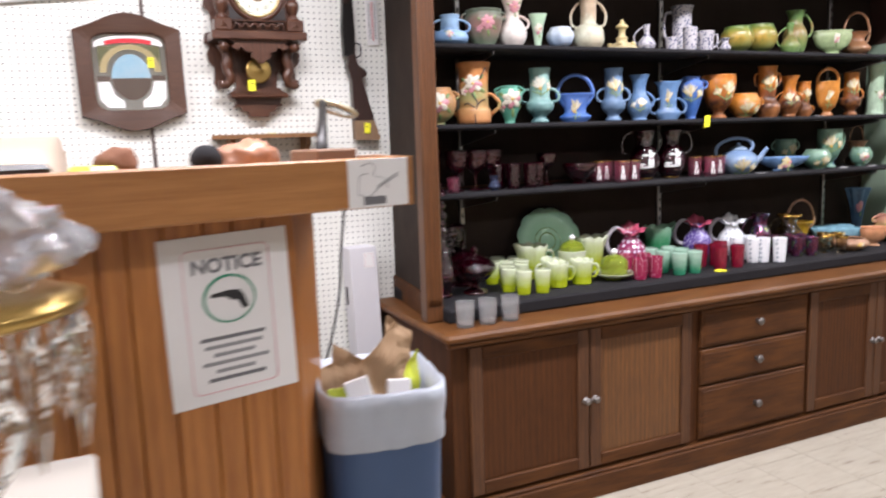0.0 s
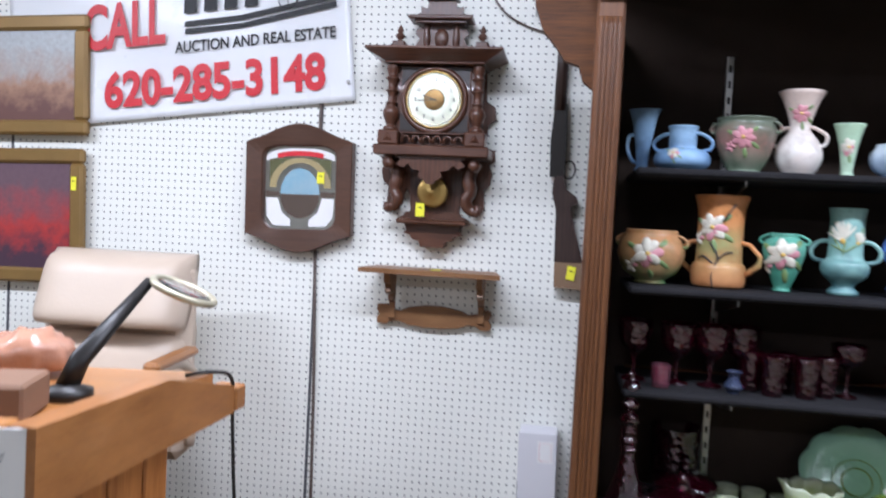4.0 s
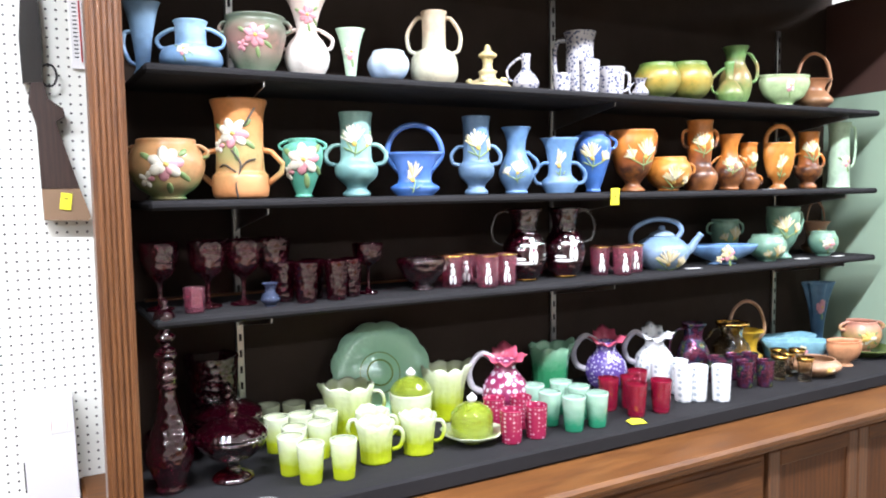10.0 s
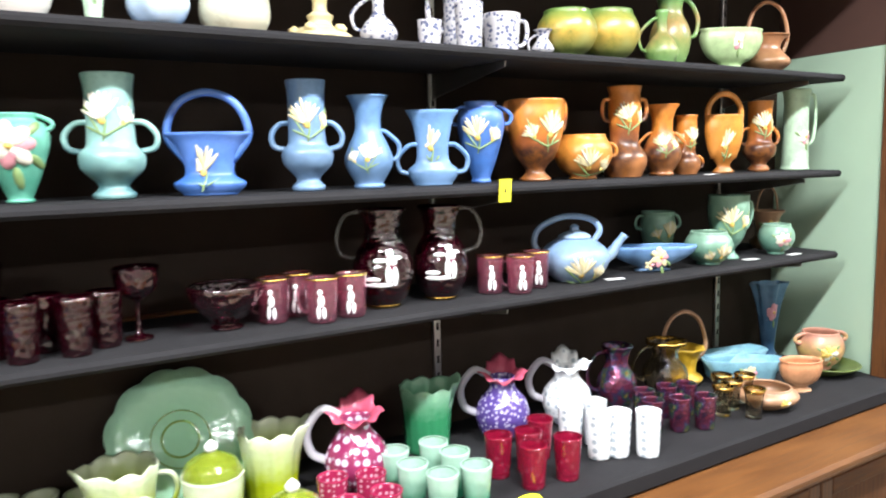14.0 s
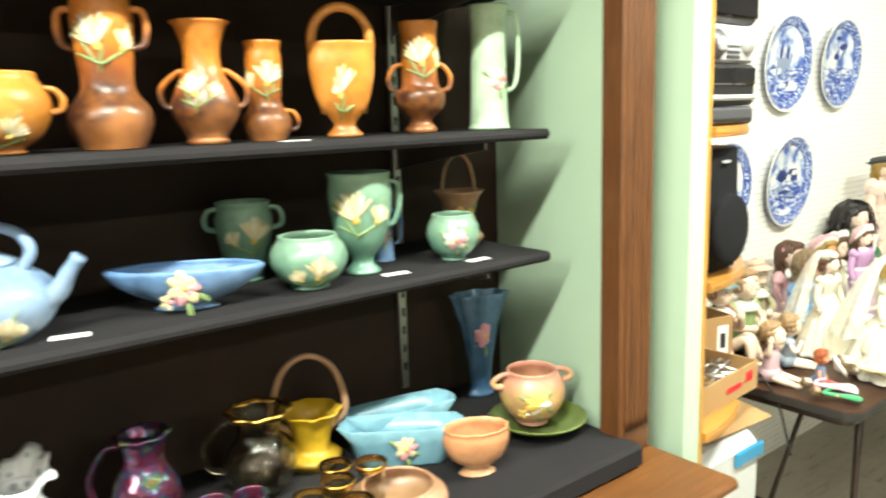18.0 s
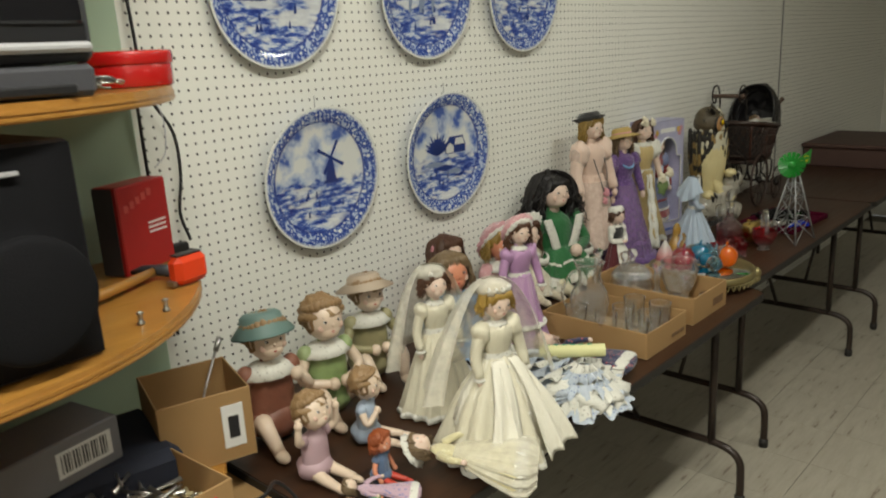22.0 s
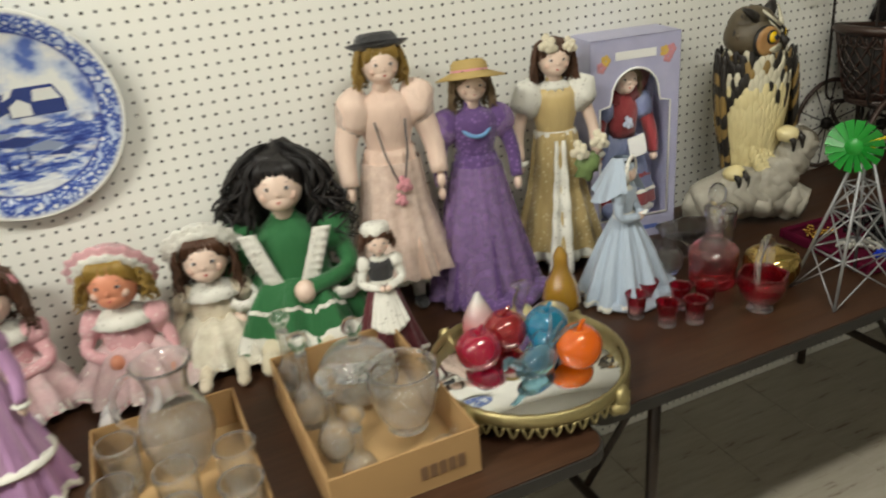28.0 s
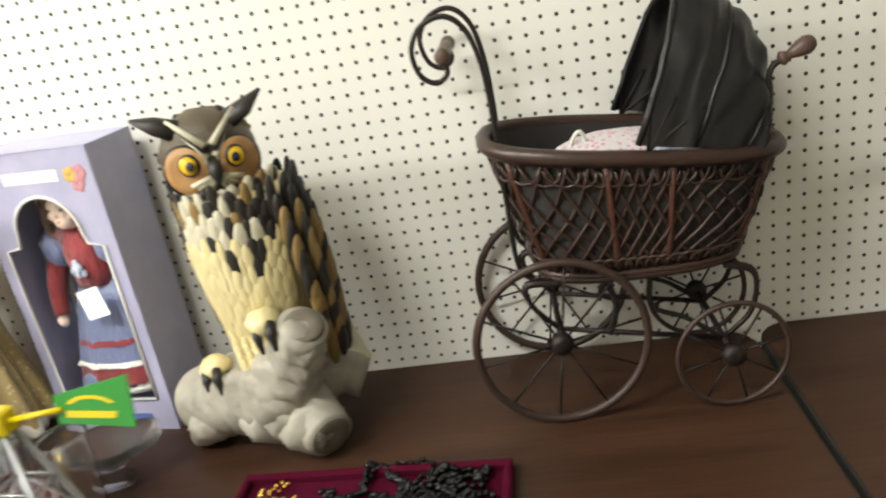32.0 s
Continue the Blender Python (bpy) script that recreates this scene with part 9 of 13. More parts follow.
DELFT = delft_mat()
DBLUE = plain("cobalt_painted_line", (0.03, 0.06, 0.26), 0.15, var=0.25, scale=60, coat=0.4)
DPALE = plain("pale_blue_painted_wash", (0.34, 0.42, 0.60), 0.15, var=0.25, scale=60, coat=0.4)
DWHITE = plain("plate_white_glaze", (0.72, 0.74, 0.72), 0.15, var=0.08, coat=0.4)


def motif(kind, parent):
    """The painted scene's main shapes, laid a hair above the glaze; x across, z up."""
    y = -0.0095
    b = Build()
    if kind == "windmill":
        b.slab([(0.020, -0.015), (0.060, -0.015), (0.050, 0.03), (0.046, 0.055), (0.034, 0.055), (0.030, 0.03)], 0.0006, DBLUE, back=y)
        for a in (28, 118, 208, 298):
            b.slab([(-0.0035, 0.004), (0.0035, 0.004), (0.006, 0.052), (-0.004, 0.052)], 0.0006, DBLUE, pose(0.040, 0, 0.052, 0, a, 0), back=y - 0.0006)
        b.slab([(0.012, -0.02), (0.068, -0.02), (0.064, -0.012), (0.016, -0.012)], 0.0006, DBLUE, back=y - 0.0004)
    elif kind == "cottage":
        b.slab([(0.0, -0.005), (0.0, 0.022), (0.02, 0.05), (0.085, 0.05), (0.10, 0.02), (0.10, -0.005)], 0.0006, DBLUE, back=y)
        b.slab([(0.004, -0.003), (0.004, 0.018), (0.022, 0.03), (0.04, 0.018), (0.04, -0.003)], 0.0005, DWHITE, back=y - 0.0007)
        b.slab([(0.045, 0.022), (0.05, 0.044), (0.083, 0.044), (0.094, 0.022)], 0.0005, DWHITE, back=y - 0.0007)
        for k in range(11):
            b.slab([(-0.007, 0.0), (0.007, 0.0), (0.005, 0.045), (0.0, 0.06 + 0.012 * (k % 2)), (-0.005, 0.045)], 0.0006, DBLUE, pose(-0.038, 0, 0.0, 0, -70 + 14 * k, 0), back=y)
        for k in range(5):
            b.slab([(-0.11 + 0.05 * k, -0.035 - 0.016 * k), (-0.05 + 0.05 * k, -0.022 - 0.016 * k), (0.0 + 0.04 * k, -0.034 - 0.016 * k), (-0.04 + 0.05 * k, -0.044 - 0.016 * k)], 0.0005, DBLUE if k % 2 else DPALE, back=y)
    elif kind == "riders":
        for dx in (-0.035, 0.02):
            b.slab([(dx - 0.03, -0.01), (dx - 0.025, 0.02), (dx + 0.02, 0.022), (dx + 0.035, 0.05), (dx + 0.045, 0.035), (dx + 0.03, 0.0), (dx + 0.024, -0.06), (dx + 0.016, -0.06), (dx + 0.014, -0.02), (dx - 0.014, -0.02), (dx - 0.022, -0.06), (dx - 0.03, -0.06)], 0.0006, DPALE, back=y)
            b.slab([(dx - 0.01, 0.02), (dx - 0.012, 0.06), (dx, 0.075), (dx + 0.012, 0.06), (dx + 0.01, 0.02)], 0.0006, DBLUE, back=y - 0.0006)
    elif kind == "farm":
        b.slab([(-0.13, -0.03), (-0.135, 0.02), (-0.10, 0.055), (-0.02, 0.025), (-0.02, -0.03)], 0.0006, DBLUE, back=y)
        b.slab([(-0.06, -0.025), (-0.06, 0.0), (-0.02, 0.0), (-0.02, -0.025)], 0.0005, DWHITE, back=y - 0.0007)
        for k in range(9):
            b.ball((-0.055 + 0.035 * math.cos(k * 2.4) * (k / 9), y - 0.0004, 0.075 + 0.04 * math.sin(k * 2.4) * (k / 9)), (0.022, 0.0005, 0.02), DBLUE, 10, 6)
    else:
        for pts in ([(0.0, -0.06), (0.01, -0.01), (-0.01, 0.04), (0.02, 0.10)], [(0.0, 0.0), (0.03, 0.03), (0.05, 0.08)], [(0.0, 0.03), (-0.04, 0.06), (-0.05, 0.09)]):
            b.tube(smooth_line([(px_, y, pz_) for px_, pz_ in pts], 4), 0.004, DBLUE, 6, flat=0.2)
        for k in range(10):
            b.ball((0.06 * math.cos(k * 2.1) * (0.4 + k / 16), y - 0.0004, 0.075 + 0.05 * math.sin(k * 2.1)), (0.02, 0.0005, 0.014), DBLUE, 10, 6)
    tagged(part("painted_motif", b, parent, "cobalt blue painted scene"), kind="stuff")
    b = Build()
    rng = random.Random(len(kind))
    for k in range(7):
        px_, pz_ = rng.uniform(-0.08, 0.08), rng.uniform(-0.11, -0.05)
        b.slab([(px_ - 0.004, pz_), (px_ + 0.004, pz_), (px_ + 0.002, pz_ + rng.uniform(0.015, 0.03)), (px_ - 0.002, pz_ + 0.015)], 0.0006, DBLUE, back=y)
    tagged(part("painted_scene", b, parent), kind="stuff")


for px_, pz_, kind, lab in ((5.365, 1.785, "farm", "large blue and white farmstead plate hung on pegboard"), (5.92, 1.785, "riders", "large blue and white plate with horses hung on pegboard"),
                            (6.41, 1.79, "branch", "large blue and white branch-patterned plate hung on pegboard"), (5.46, 1.285, "windmill", "large blue and white windmill plate hung on pegboard"),
                            (5.98, 1.285, "cottage", "large blue and white cottage plate hung on pegboard")):
    t = thing("wall_plate", lab, "plate", pose(px_, WALL - 0.006, pz_, 4, 0, 0), "wall plates")
    b = Build()
    b.lathe([(0.09, 0.0), (0.12, 0.002), (0.165, 0.016), (0.198, 0.030), (0.2, 0.034), (0.197, 0.035), (0.165, 0.021), (0.155, 0.016), (0.12, 0.0098), (0.001, 0.0088)], DELFT, 72, pose(0, 0, 0, 90, 0, 0))
    part("dish", b, t)
    motif(kind, t)
    b = Build()
    b.tube([(0, -0.002, 0.19), (0, 0.0, 0.225)], 0.0015, STEEL, 6)
    part("hook", b, t)

# ---- dolls and bisque figures ----
def cloth(name, c, scale=160.0, c2=None, pattern=0.0):
    """Woven fabric with sheen; pattern mixes in a second colour in blotches."""
    if name in MATS:
        return MATS[name]
    m, nt, nodes, links, b = _nodes(name)
    tc = nodes.new("ShaderNodeTexCoord").outputs["Object"]
    fine, big = _noise(nodes, links, tc, scale, 3.0), _noise(nodes, links, tc, 14.0, 3.0)
    col = _mixrgb(nodes, links, _math(nodes, links, "MULTIPLY", big, 0.6), c, tuple(0.72 * v for v in c))
    if c2:
        vo = nodes.new("ShaderNodeTexVoronoi")
        vo.inputs["Scale"].default_value = 90.0
        links.new(tc, vo.inputs["Vector"])
        msk = _ramp(nodes, links, vo.outputs["Distance"], [(pattern, (1, 1, 1)), (pattern + 0.08, (0, 0, 0))])
        col = _mixrgb(nodes, links, msk, col, c2)
    links.new(col, b.inputs["Base Color"])
    b.inputs["Roughness"].default_value, b.inputs["Sheen Weight"].default_value = (0.36, 0.1) if "satin" in name else (0.75, 0.3)
    mpc = nodes.new("ShaderNodeMapping")
    mpc.inputs["Scale"].default_value = (1.0, 1.0, 0.16)
    links.new(tc, mpc.inputs["Vector"])
    crease = _noise(nodes, links, mpc.outputs[0], 75.0, 4.0, 0.7)
    _bump(nodes, links, _math(nodes, links, "MULTIPLY_ADD", fine, 0.15, crease), b, 0.75, 0.007)
    MATS[name] = m
    return m


def gauze(name, c, alpha=0.55):
    if name in MATS:
        return MATS[name]
    m, nt, nodes, links, b = _nodes(name)
    tc = nodes.new("ShaderNodeTexCoord").outputs["Object"]
    n = _noise(nodes, links, tc, 40.0, 3.0)
    b.inputs["Base Color"].default_value = _rgb(c)
    links.new(_math(nodes, links, "MULTIPLY_ADD", n, 0.5, alpha - 0.25), b.inputs["Alpha"])
    b.inputs["Roughness"].default_value = 0.8
    MATS[name] = m
    return m


SKIN = plain("painted_bisque_skin", (0.74, 0.59, 0.46), 0.32, var=0.08, scale=30, bump=0.05)
SKIN_P = plain("pale_porcelain_skin", (0.74, 0.57, 0.47), 0.3, var=0.05, scale=30, bump=0.05)
SKIN_O = plain("orange_vinyl_skin", (0.66, 0.27, 0.16), 0.4, var=0.06, scale=30, bump=0.05)
EYE_D = plain("painted_eye", (0.03, 0.03, 0.04), 0.2, bump=0.0)
LIP = plain("painted_lip", (0.50, 0.08, 0.07), 0.3, bump=0.0)
LACE = cloth("white_lace", (0.74, 0.73, 0.66), 260, (0.40, 0.38, 0.33), 0.16)
VEIL = gauze("ivory_veil_net", (0.80, 0.77, 0.66), 0.52)


def hairm(name, c):
    return plain(name, c, 0.5, var=0.4, scale=120, bump=0.7)


BLACKHAIR, BROWNHAIR, BLONDE, REDHAIR, LIGHTBROWN = (hairm("black_doll_hair", (0.012, 0.009, 0.009)), hairm("brown_doll_hair", (0.115, 0.046, 0.020)), hairm("blonde_doll_hair", (0.48, 0.30, 0.06)),
                                                  hairm("red_doll_hair", (0.45, 0.10, 0.02)), hairm("ash_doll_hair", (0.28, 0.19, 0.10)))


def folds(n, depth, seed=0.0):
    return lambda a, k: 1 + 1.5 * depth * (1 - k) ** 0.7 * (math.sin(n * a + seed + 0.8 * math.sin(3 * a + seed)) * 0.55 + math.sin((n * 2 + 1) * a + 2 * seed) * 0.30 + 0.14 * math.sin((n * 4 + 3) * a + seed) + 0.6 * noise.noise(Vector((2.2 * math.cos(a), 2.2 * math.sin(a), seed))))


def strands(b, m, r, hair, n, length, rng, wild=0.25, thick=0.036):
    """Locks of hair from the crown falling round the back and sides of a head."""
    for i in range(n):
        a = math.pi * (-0.12 + 1.24 * (i + rng.random() * 0.8) / n)
        lift = rng.uniform(0.15, 1.0)
        c_, s_ = math.cos(a), math.sin(a)
        pts = [Vector((0.35 * r * c_, 0.25 * r * s_ + 0.1 * r, r * (1.02 - 0.1 * (1 - lift)))), Vector((r * 0.98 * c_, r * 0.85 * s_ + 0.05 * r, r * (0.42 + 0.3 * lift)))]
        ln = (1.1 * r + length) * rng.uniform(0.75, 1.1)
        steps = 5
        for k in range(1, steps + 1):
            sw = wild * r * (0.3 + 0.7 * k / steps)
            out_ = 1.08 + 0.10 * wild * k
            pts.append(Vector((r * out_ * c_ + rng.uniform(-sw, sw), r * (0.92 * s_ + 0.02) + rng.uniform(-sw, sw) * 0.6, r * 0.4 - ln * k / steps)))
        line = smooth_line(pts, 3)
        nn = len(line)
        b.tube([m @ q for q in line], [r * thick * (0.7 + 0.9 * math.sin(math.pi * min(1, (j + 1) / nn))) for j in range(nn)], hair, 5)


BISQUEHAIR = plain("brown_bisque_hair", (0.40, 0.25, 0.12), 0.45, var=0.3, scale=60, bump=0.5)


def head(b, c, r, hair, skin=SKIN, curls=10, long=0.0, tilt=0.0, seed=1, wild=0.25):
    """Head with face and hair; faces -y."""
    rng = random.Random(seed)
    m = Matrix.Translation(c) @ pose(0, 0, 0, tilt, 0, 0)
    b.ball((0, 0, 0), (r * 0.86, r * 0.92, r), skin, 20, 14, m)
    b.ball((0, -r * 0.36, -r * 0.44), (r * 0.56, r * 0.52, r * 0.46), skin, 16, 10, m)
    for s in (-1, 1):
        b.ball((s * r * 0.32, -r * 0.815, r * 0.03), (r * 0.125, r * 0.04, r * 0.070), WHITEENAMEL, 9, 6, m)
        b.ball((s * r * 0.32, -r * 0.855, r * 0.03), (r * 0.070, r * 0.024, r * 0.068), EYE_D, 8, 6, m)
        b.ball((s * r * 0.32, -r * 0.83, r * 0.075), (r * 0.12, r * 0.035, r * 0.014), EYE_D, 8, 5, m)
        b.ball((s * r * 0.33, -r * 0.79, r * 0.23), (r * 0.13, r * 0.035, r * 0.013), plain("painted_brow", (0.26, 0.15, 0.09), 0.5), 8, 5, m)
        b.ball((s * r * 0.46, -r * 0.665, -r * 0.26), (r * 0.20, r * 0.088, r * 0.17), plain("blush_cheek", (0.72, 0.50, 0.40), 0.35, var=0.05, bump=0.0), 10, 7, m)
    b.ball((0, -r * 0.90, -r * 0.17), (r * 0.075, r * 0.10, r * 0.10), skin, 8, 6, m)
    b.ball((0, -r * 0.855, -r * 0.45), (r * 0.10, r * 0.045, r * 0.028), LIP, 9, 6, m)
    b.ball((0, -r * 0.835, -r * 0.50), (r * 0.075, r * 0.045, r * 0.03), LIP, 9, 6, m)
    if hair is BISQUEHAIR:
        b.ball((0, r * 0.18, r * 0.24), (r * 1.02, r * 0.92, r * 0.94), hair, 28, 18, m, lump=0.30, freq=5.0 / r)
        for i in range(26):
            a = math.pi * (-0.05 + 1.1 * (i % 13) / 12)
            up = 0.62 if i < 13 else 0.30
            b.ball((r * (0.80 if i < 13 else 0.96) * math.cos(a), -r * (0.58 if i < 13 else 0.22) * math.sin(a) + 0.02 * r, r * (up + 0.16 * math.sin(a))), (r * rng.uniform(0.20, 0.29), r * 0.20, r * rng.uniform(0.18, 0.26)), hair, 10, 7, m, lump=0.3, freq=9 / r)
        return
    b.ball((0, r * 0.16, r * 0.2), (r * 0.98, r * 0.92, r * 0.90), hair, 22, 14, m, lump=0.12, freq=3.2 / r)
    for i in range(26):
        a = math.pi * (0.08 + 0.84 * (i + 0.5 * rng.random()) / 26)
        p0, p1, p2 = Vector((0.30 * r * math.cos(a), -0.15 * r, 1.0 * r)), Vector((0.66 * r * math.cos(a), -0.72 * r, 0.74 * r)), Vector((0.80 * r * math.cos(a) + rng.uniform(-0.05, 0.05) * r, -0.80 * r + 0.25 * r * abs(math.cos(a)), (0.40 - 0.30 * abs(math.cos(a))) * r))
        b.tube([m @ q for q in smooth_line([p0, p1, p2], 4)], r * rng.uniform(0.035, 0.055), hair, 5, flat=0.8)
    strands(b, m, r, hair, 60 + 4 * curls, long, rng, wild)


def limb(b, pts, rads, mat, seg=10):
    b.tube(smooth_line(pts, 4), [rads[0] + (rads[1] - rads[0]) * i / (4 * (len(pts) - 1)) for i in range(4 * (len(pts) - 1) + 1)], mat, seg)


def hat_on(b, c, r, brim, mat, crown=0.55, tilt=12, band=None, droop=0.1):
    m = Matrix.Translation(c) @ pose(0, 0, 0, -tilt, 0, 0)
    b.lathe([(brim, -droop * r), (brim * 1.01, -droop * r + 0.003), (r * 1.05, 0.004), (r * 1.0, r * crown * 0.7), (r * 0.8, r * crown), (0.001, r * crown * 1.05), (0.001, r * crown * 0.98), (r * 0.95, 0.0), (brim, -droop * r)], mat, 36, m, wob=lambda a, k: 1 + 0.05 * math.sin(3 * a + 1) * (k < 0.2))
    if band:
        b.lathe([(r * 1.06, 0.003), (r * 1.05, r * 0.22)], band, 32, m, closed=True)


def standing_doll(label, x, y, h, turn, dress, hair, skin=SKIN_P, flare=0.21, waist=0.56, hat=None, long=0.0, trim=LACE, bodice=None, sleeve=None, extra=None, hr=0.082, arms="down", curls=10, train=0.0, over=None, seed=3, tilt=0.0, net=None, fold=(11, 0.15), puff=None, hem=0.002, big=1.0):
    """A doll on her feet in a full-length dress."""
    b = Build()
    bodice, sleeve = bodice or dress, sleeve or dress
    sk = [(flare * h * 0.96, hem), (flare * h, hem + 0.008), (flare * h * 0.84, 0.16 * h + 0.7 * hem), (flare * h * 0.62, 0.34 * h + 0.4 * hem), (0.085 * h, waist * h), (0.06 * h, waist * h + 0.01)]
    b.lathe(smooth_profile(sk, 3), dress, 96, wob=folds(fold[0], fold[1], seed), sy=0.86)
    if trim:
        b.lathe([(flare * h * 0.99, hem + 0.002), (flare * h * 1.035, hem + 0.010), (flare * h * 1.0, hem + 0.045 * h), (flare * h * 0.955, hem + 0.05 * h)], trim, 96, wob=folds(fold[0], fold[1] * 1.03, seed), sy=0.86, closed=True)
    if over:
        b.lathe([(flare * h * 0.74, 0.20 * h), (flare * h * 0.76, 0.21 * h), (flare * h * 0.6, 0.36 * h), (0.088 * h, waist * h)], over, 48, wob=folds(9, 0.12, seed + 1), sy=0.88, closed=True)
    if net:
        b.lathe([(flare * h * 1.06, hem + 0.004), (flare * h * 0.93, 0.15 * h + 0.7 * hem), (flare * h * 0.72, 0.33 * h + 0.4 * hem), (0.10 * h, (waist - 0.02) * h)], net, 64, wob=folds(14, 0.12, seed + 4), sy=0.88, closed=True)
        for s in (-1, 1):
            b.ball((s * 0.115 * h, 0, (waist + 0.14) * h), (0.054 * h, 0.052 * h, 0.072 * h), net, 16, 10, lump=0.25, freq=16 / h)
    if train:
        b.ball((0.02 * h, -0.05 * h, 0.03 * h), (flare * h * (1 + train), flare * h * 0.95, 0.05 * h), dress, 30, 8, lump=0.25, freq=12 / h)
    b.lathe(smooth_profile([(0.078 * h, waist * h - 0.004), (0.075 * h, (waist + 0.03) * h), (0.098 * h, (waist + 0.12) * h), (0.09 * h, (waist + 0.175) * h), (0.04 * h, (waist + 0.205) * h), (0.032 * h, (waist + 0.23) * h)], 3), bodice, 26, sy=0.72)
    b.lathe([(0.085 * h, waist * h - 0.006), (0.088 * h, waist * h + 0.004), (0.082 * h, waist * h + 0.014)], trim or bodice, 30, sy=0.76, closed=True)
    if trim:
        b.lathe([(0.036 * h, (waist + 0.215) * h), (0.062 * h, (waist + 0.198) * h), (0.072 * h, (waist + 0.18) * h), (0.05 * h, (waist + 0.195) * h)], trim, 30, sy=0.8, closed=True, wob=lambda a, k: 1 + 0.08 * math.sin(14 * a) * k)
    zs = (waist + 0.165) * h
    for s in (-1, 1):
        b.ball((s * 0.105 * h, 0, zs - 0.01 * h), (0.05 * h * big, 0.05 * h * big, 0.058 * h * big), puff or sleeve, 18, 11, lump=0.3, freq=18 / h)
        if hem > 0.01:
            limb(b, [(s * 0.05 * h, 0, 0.18 * h), (s * 0.05 * h, 0, 0.04 * h)], (0.03 * h, 0.022 * h), LACE)
            b.ball((s * 0.05 * h, -0.025 * h, 0.022 * h), (0.026 * h, 0.05 * h, 0.022 * h), BLACKFELT, 10, 7)
        if arms == "fold":
            limb(b, [(s * 0.11 * h, 0, zs - 0.02 * h), (s * 0.135 * h, -0.03 * h, zs - 0.13 * h), (s * 0.03 * h, -0.11 * h, zs - 0.15 * h)], (0.034 * h, 0.026 * h), sleeve)
            b.ball((s * 0.02 * h, -0.12 * h, zs - 0.15 * h), 0.022 * h, skin, 10, 7)
        else:
            limb(b, [(s * 0.11 * h, 0, zs - 0.02 * h), (s * 0.15 * h, -0.01 * h, zs - 0.14 * h), (s * 0.155 * h, -0.05 * h, zs - 0.25 * h)], (0.036 * h * (big if puff is None else 0.75), 0.024 * h * (big if puff is None else 0.8)), sleeve)
            b.ball((s * 0.156 * h, -0.055 * h, zs - 0.275 * h), (0.017 * h, 0.02 * h, 0.03 * h), skin, 10, 7)
            if trim:
                b.lathe([(0.028 * h, 0), (0.036 * h, 0.01 * h), (0.026 * h, 0.022 * h)], trim, 16, Matrix.Translation((s * 0.155 * h, -0.05 * h, zs - 0.265 * h)), closed=True)
    hc = (0, -0.005 * h, (waist + 0.235) * h + hr * h * 0.9)
    b.lathe([(0.03 * h, (waist + 0.2) * h), (0.028 * h, (waist + 0.25) * h)], skin, 14)
    head(b, hc, hr * h, hair, skin, curls, long * h, tilt, seed)
    if hat:
        hat_on(b, (0, 0.01 * h, hc[2] + hr * h * 0.52), hr * h * 1.0, hat[1] * h, hat[0], crown=0.75, band=hat[2] if len(hat) > 2 else None, droop=hat[3] if len(hat) > 3 else 0.1)
    if extra:
        extra(b, h, hc)
    return solid("doll", b, label, "doll", pose(x, y, TABLE_Z + 0.001, 0, 0, turn))


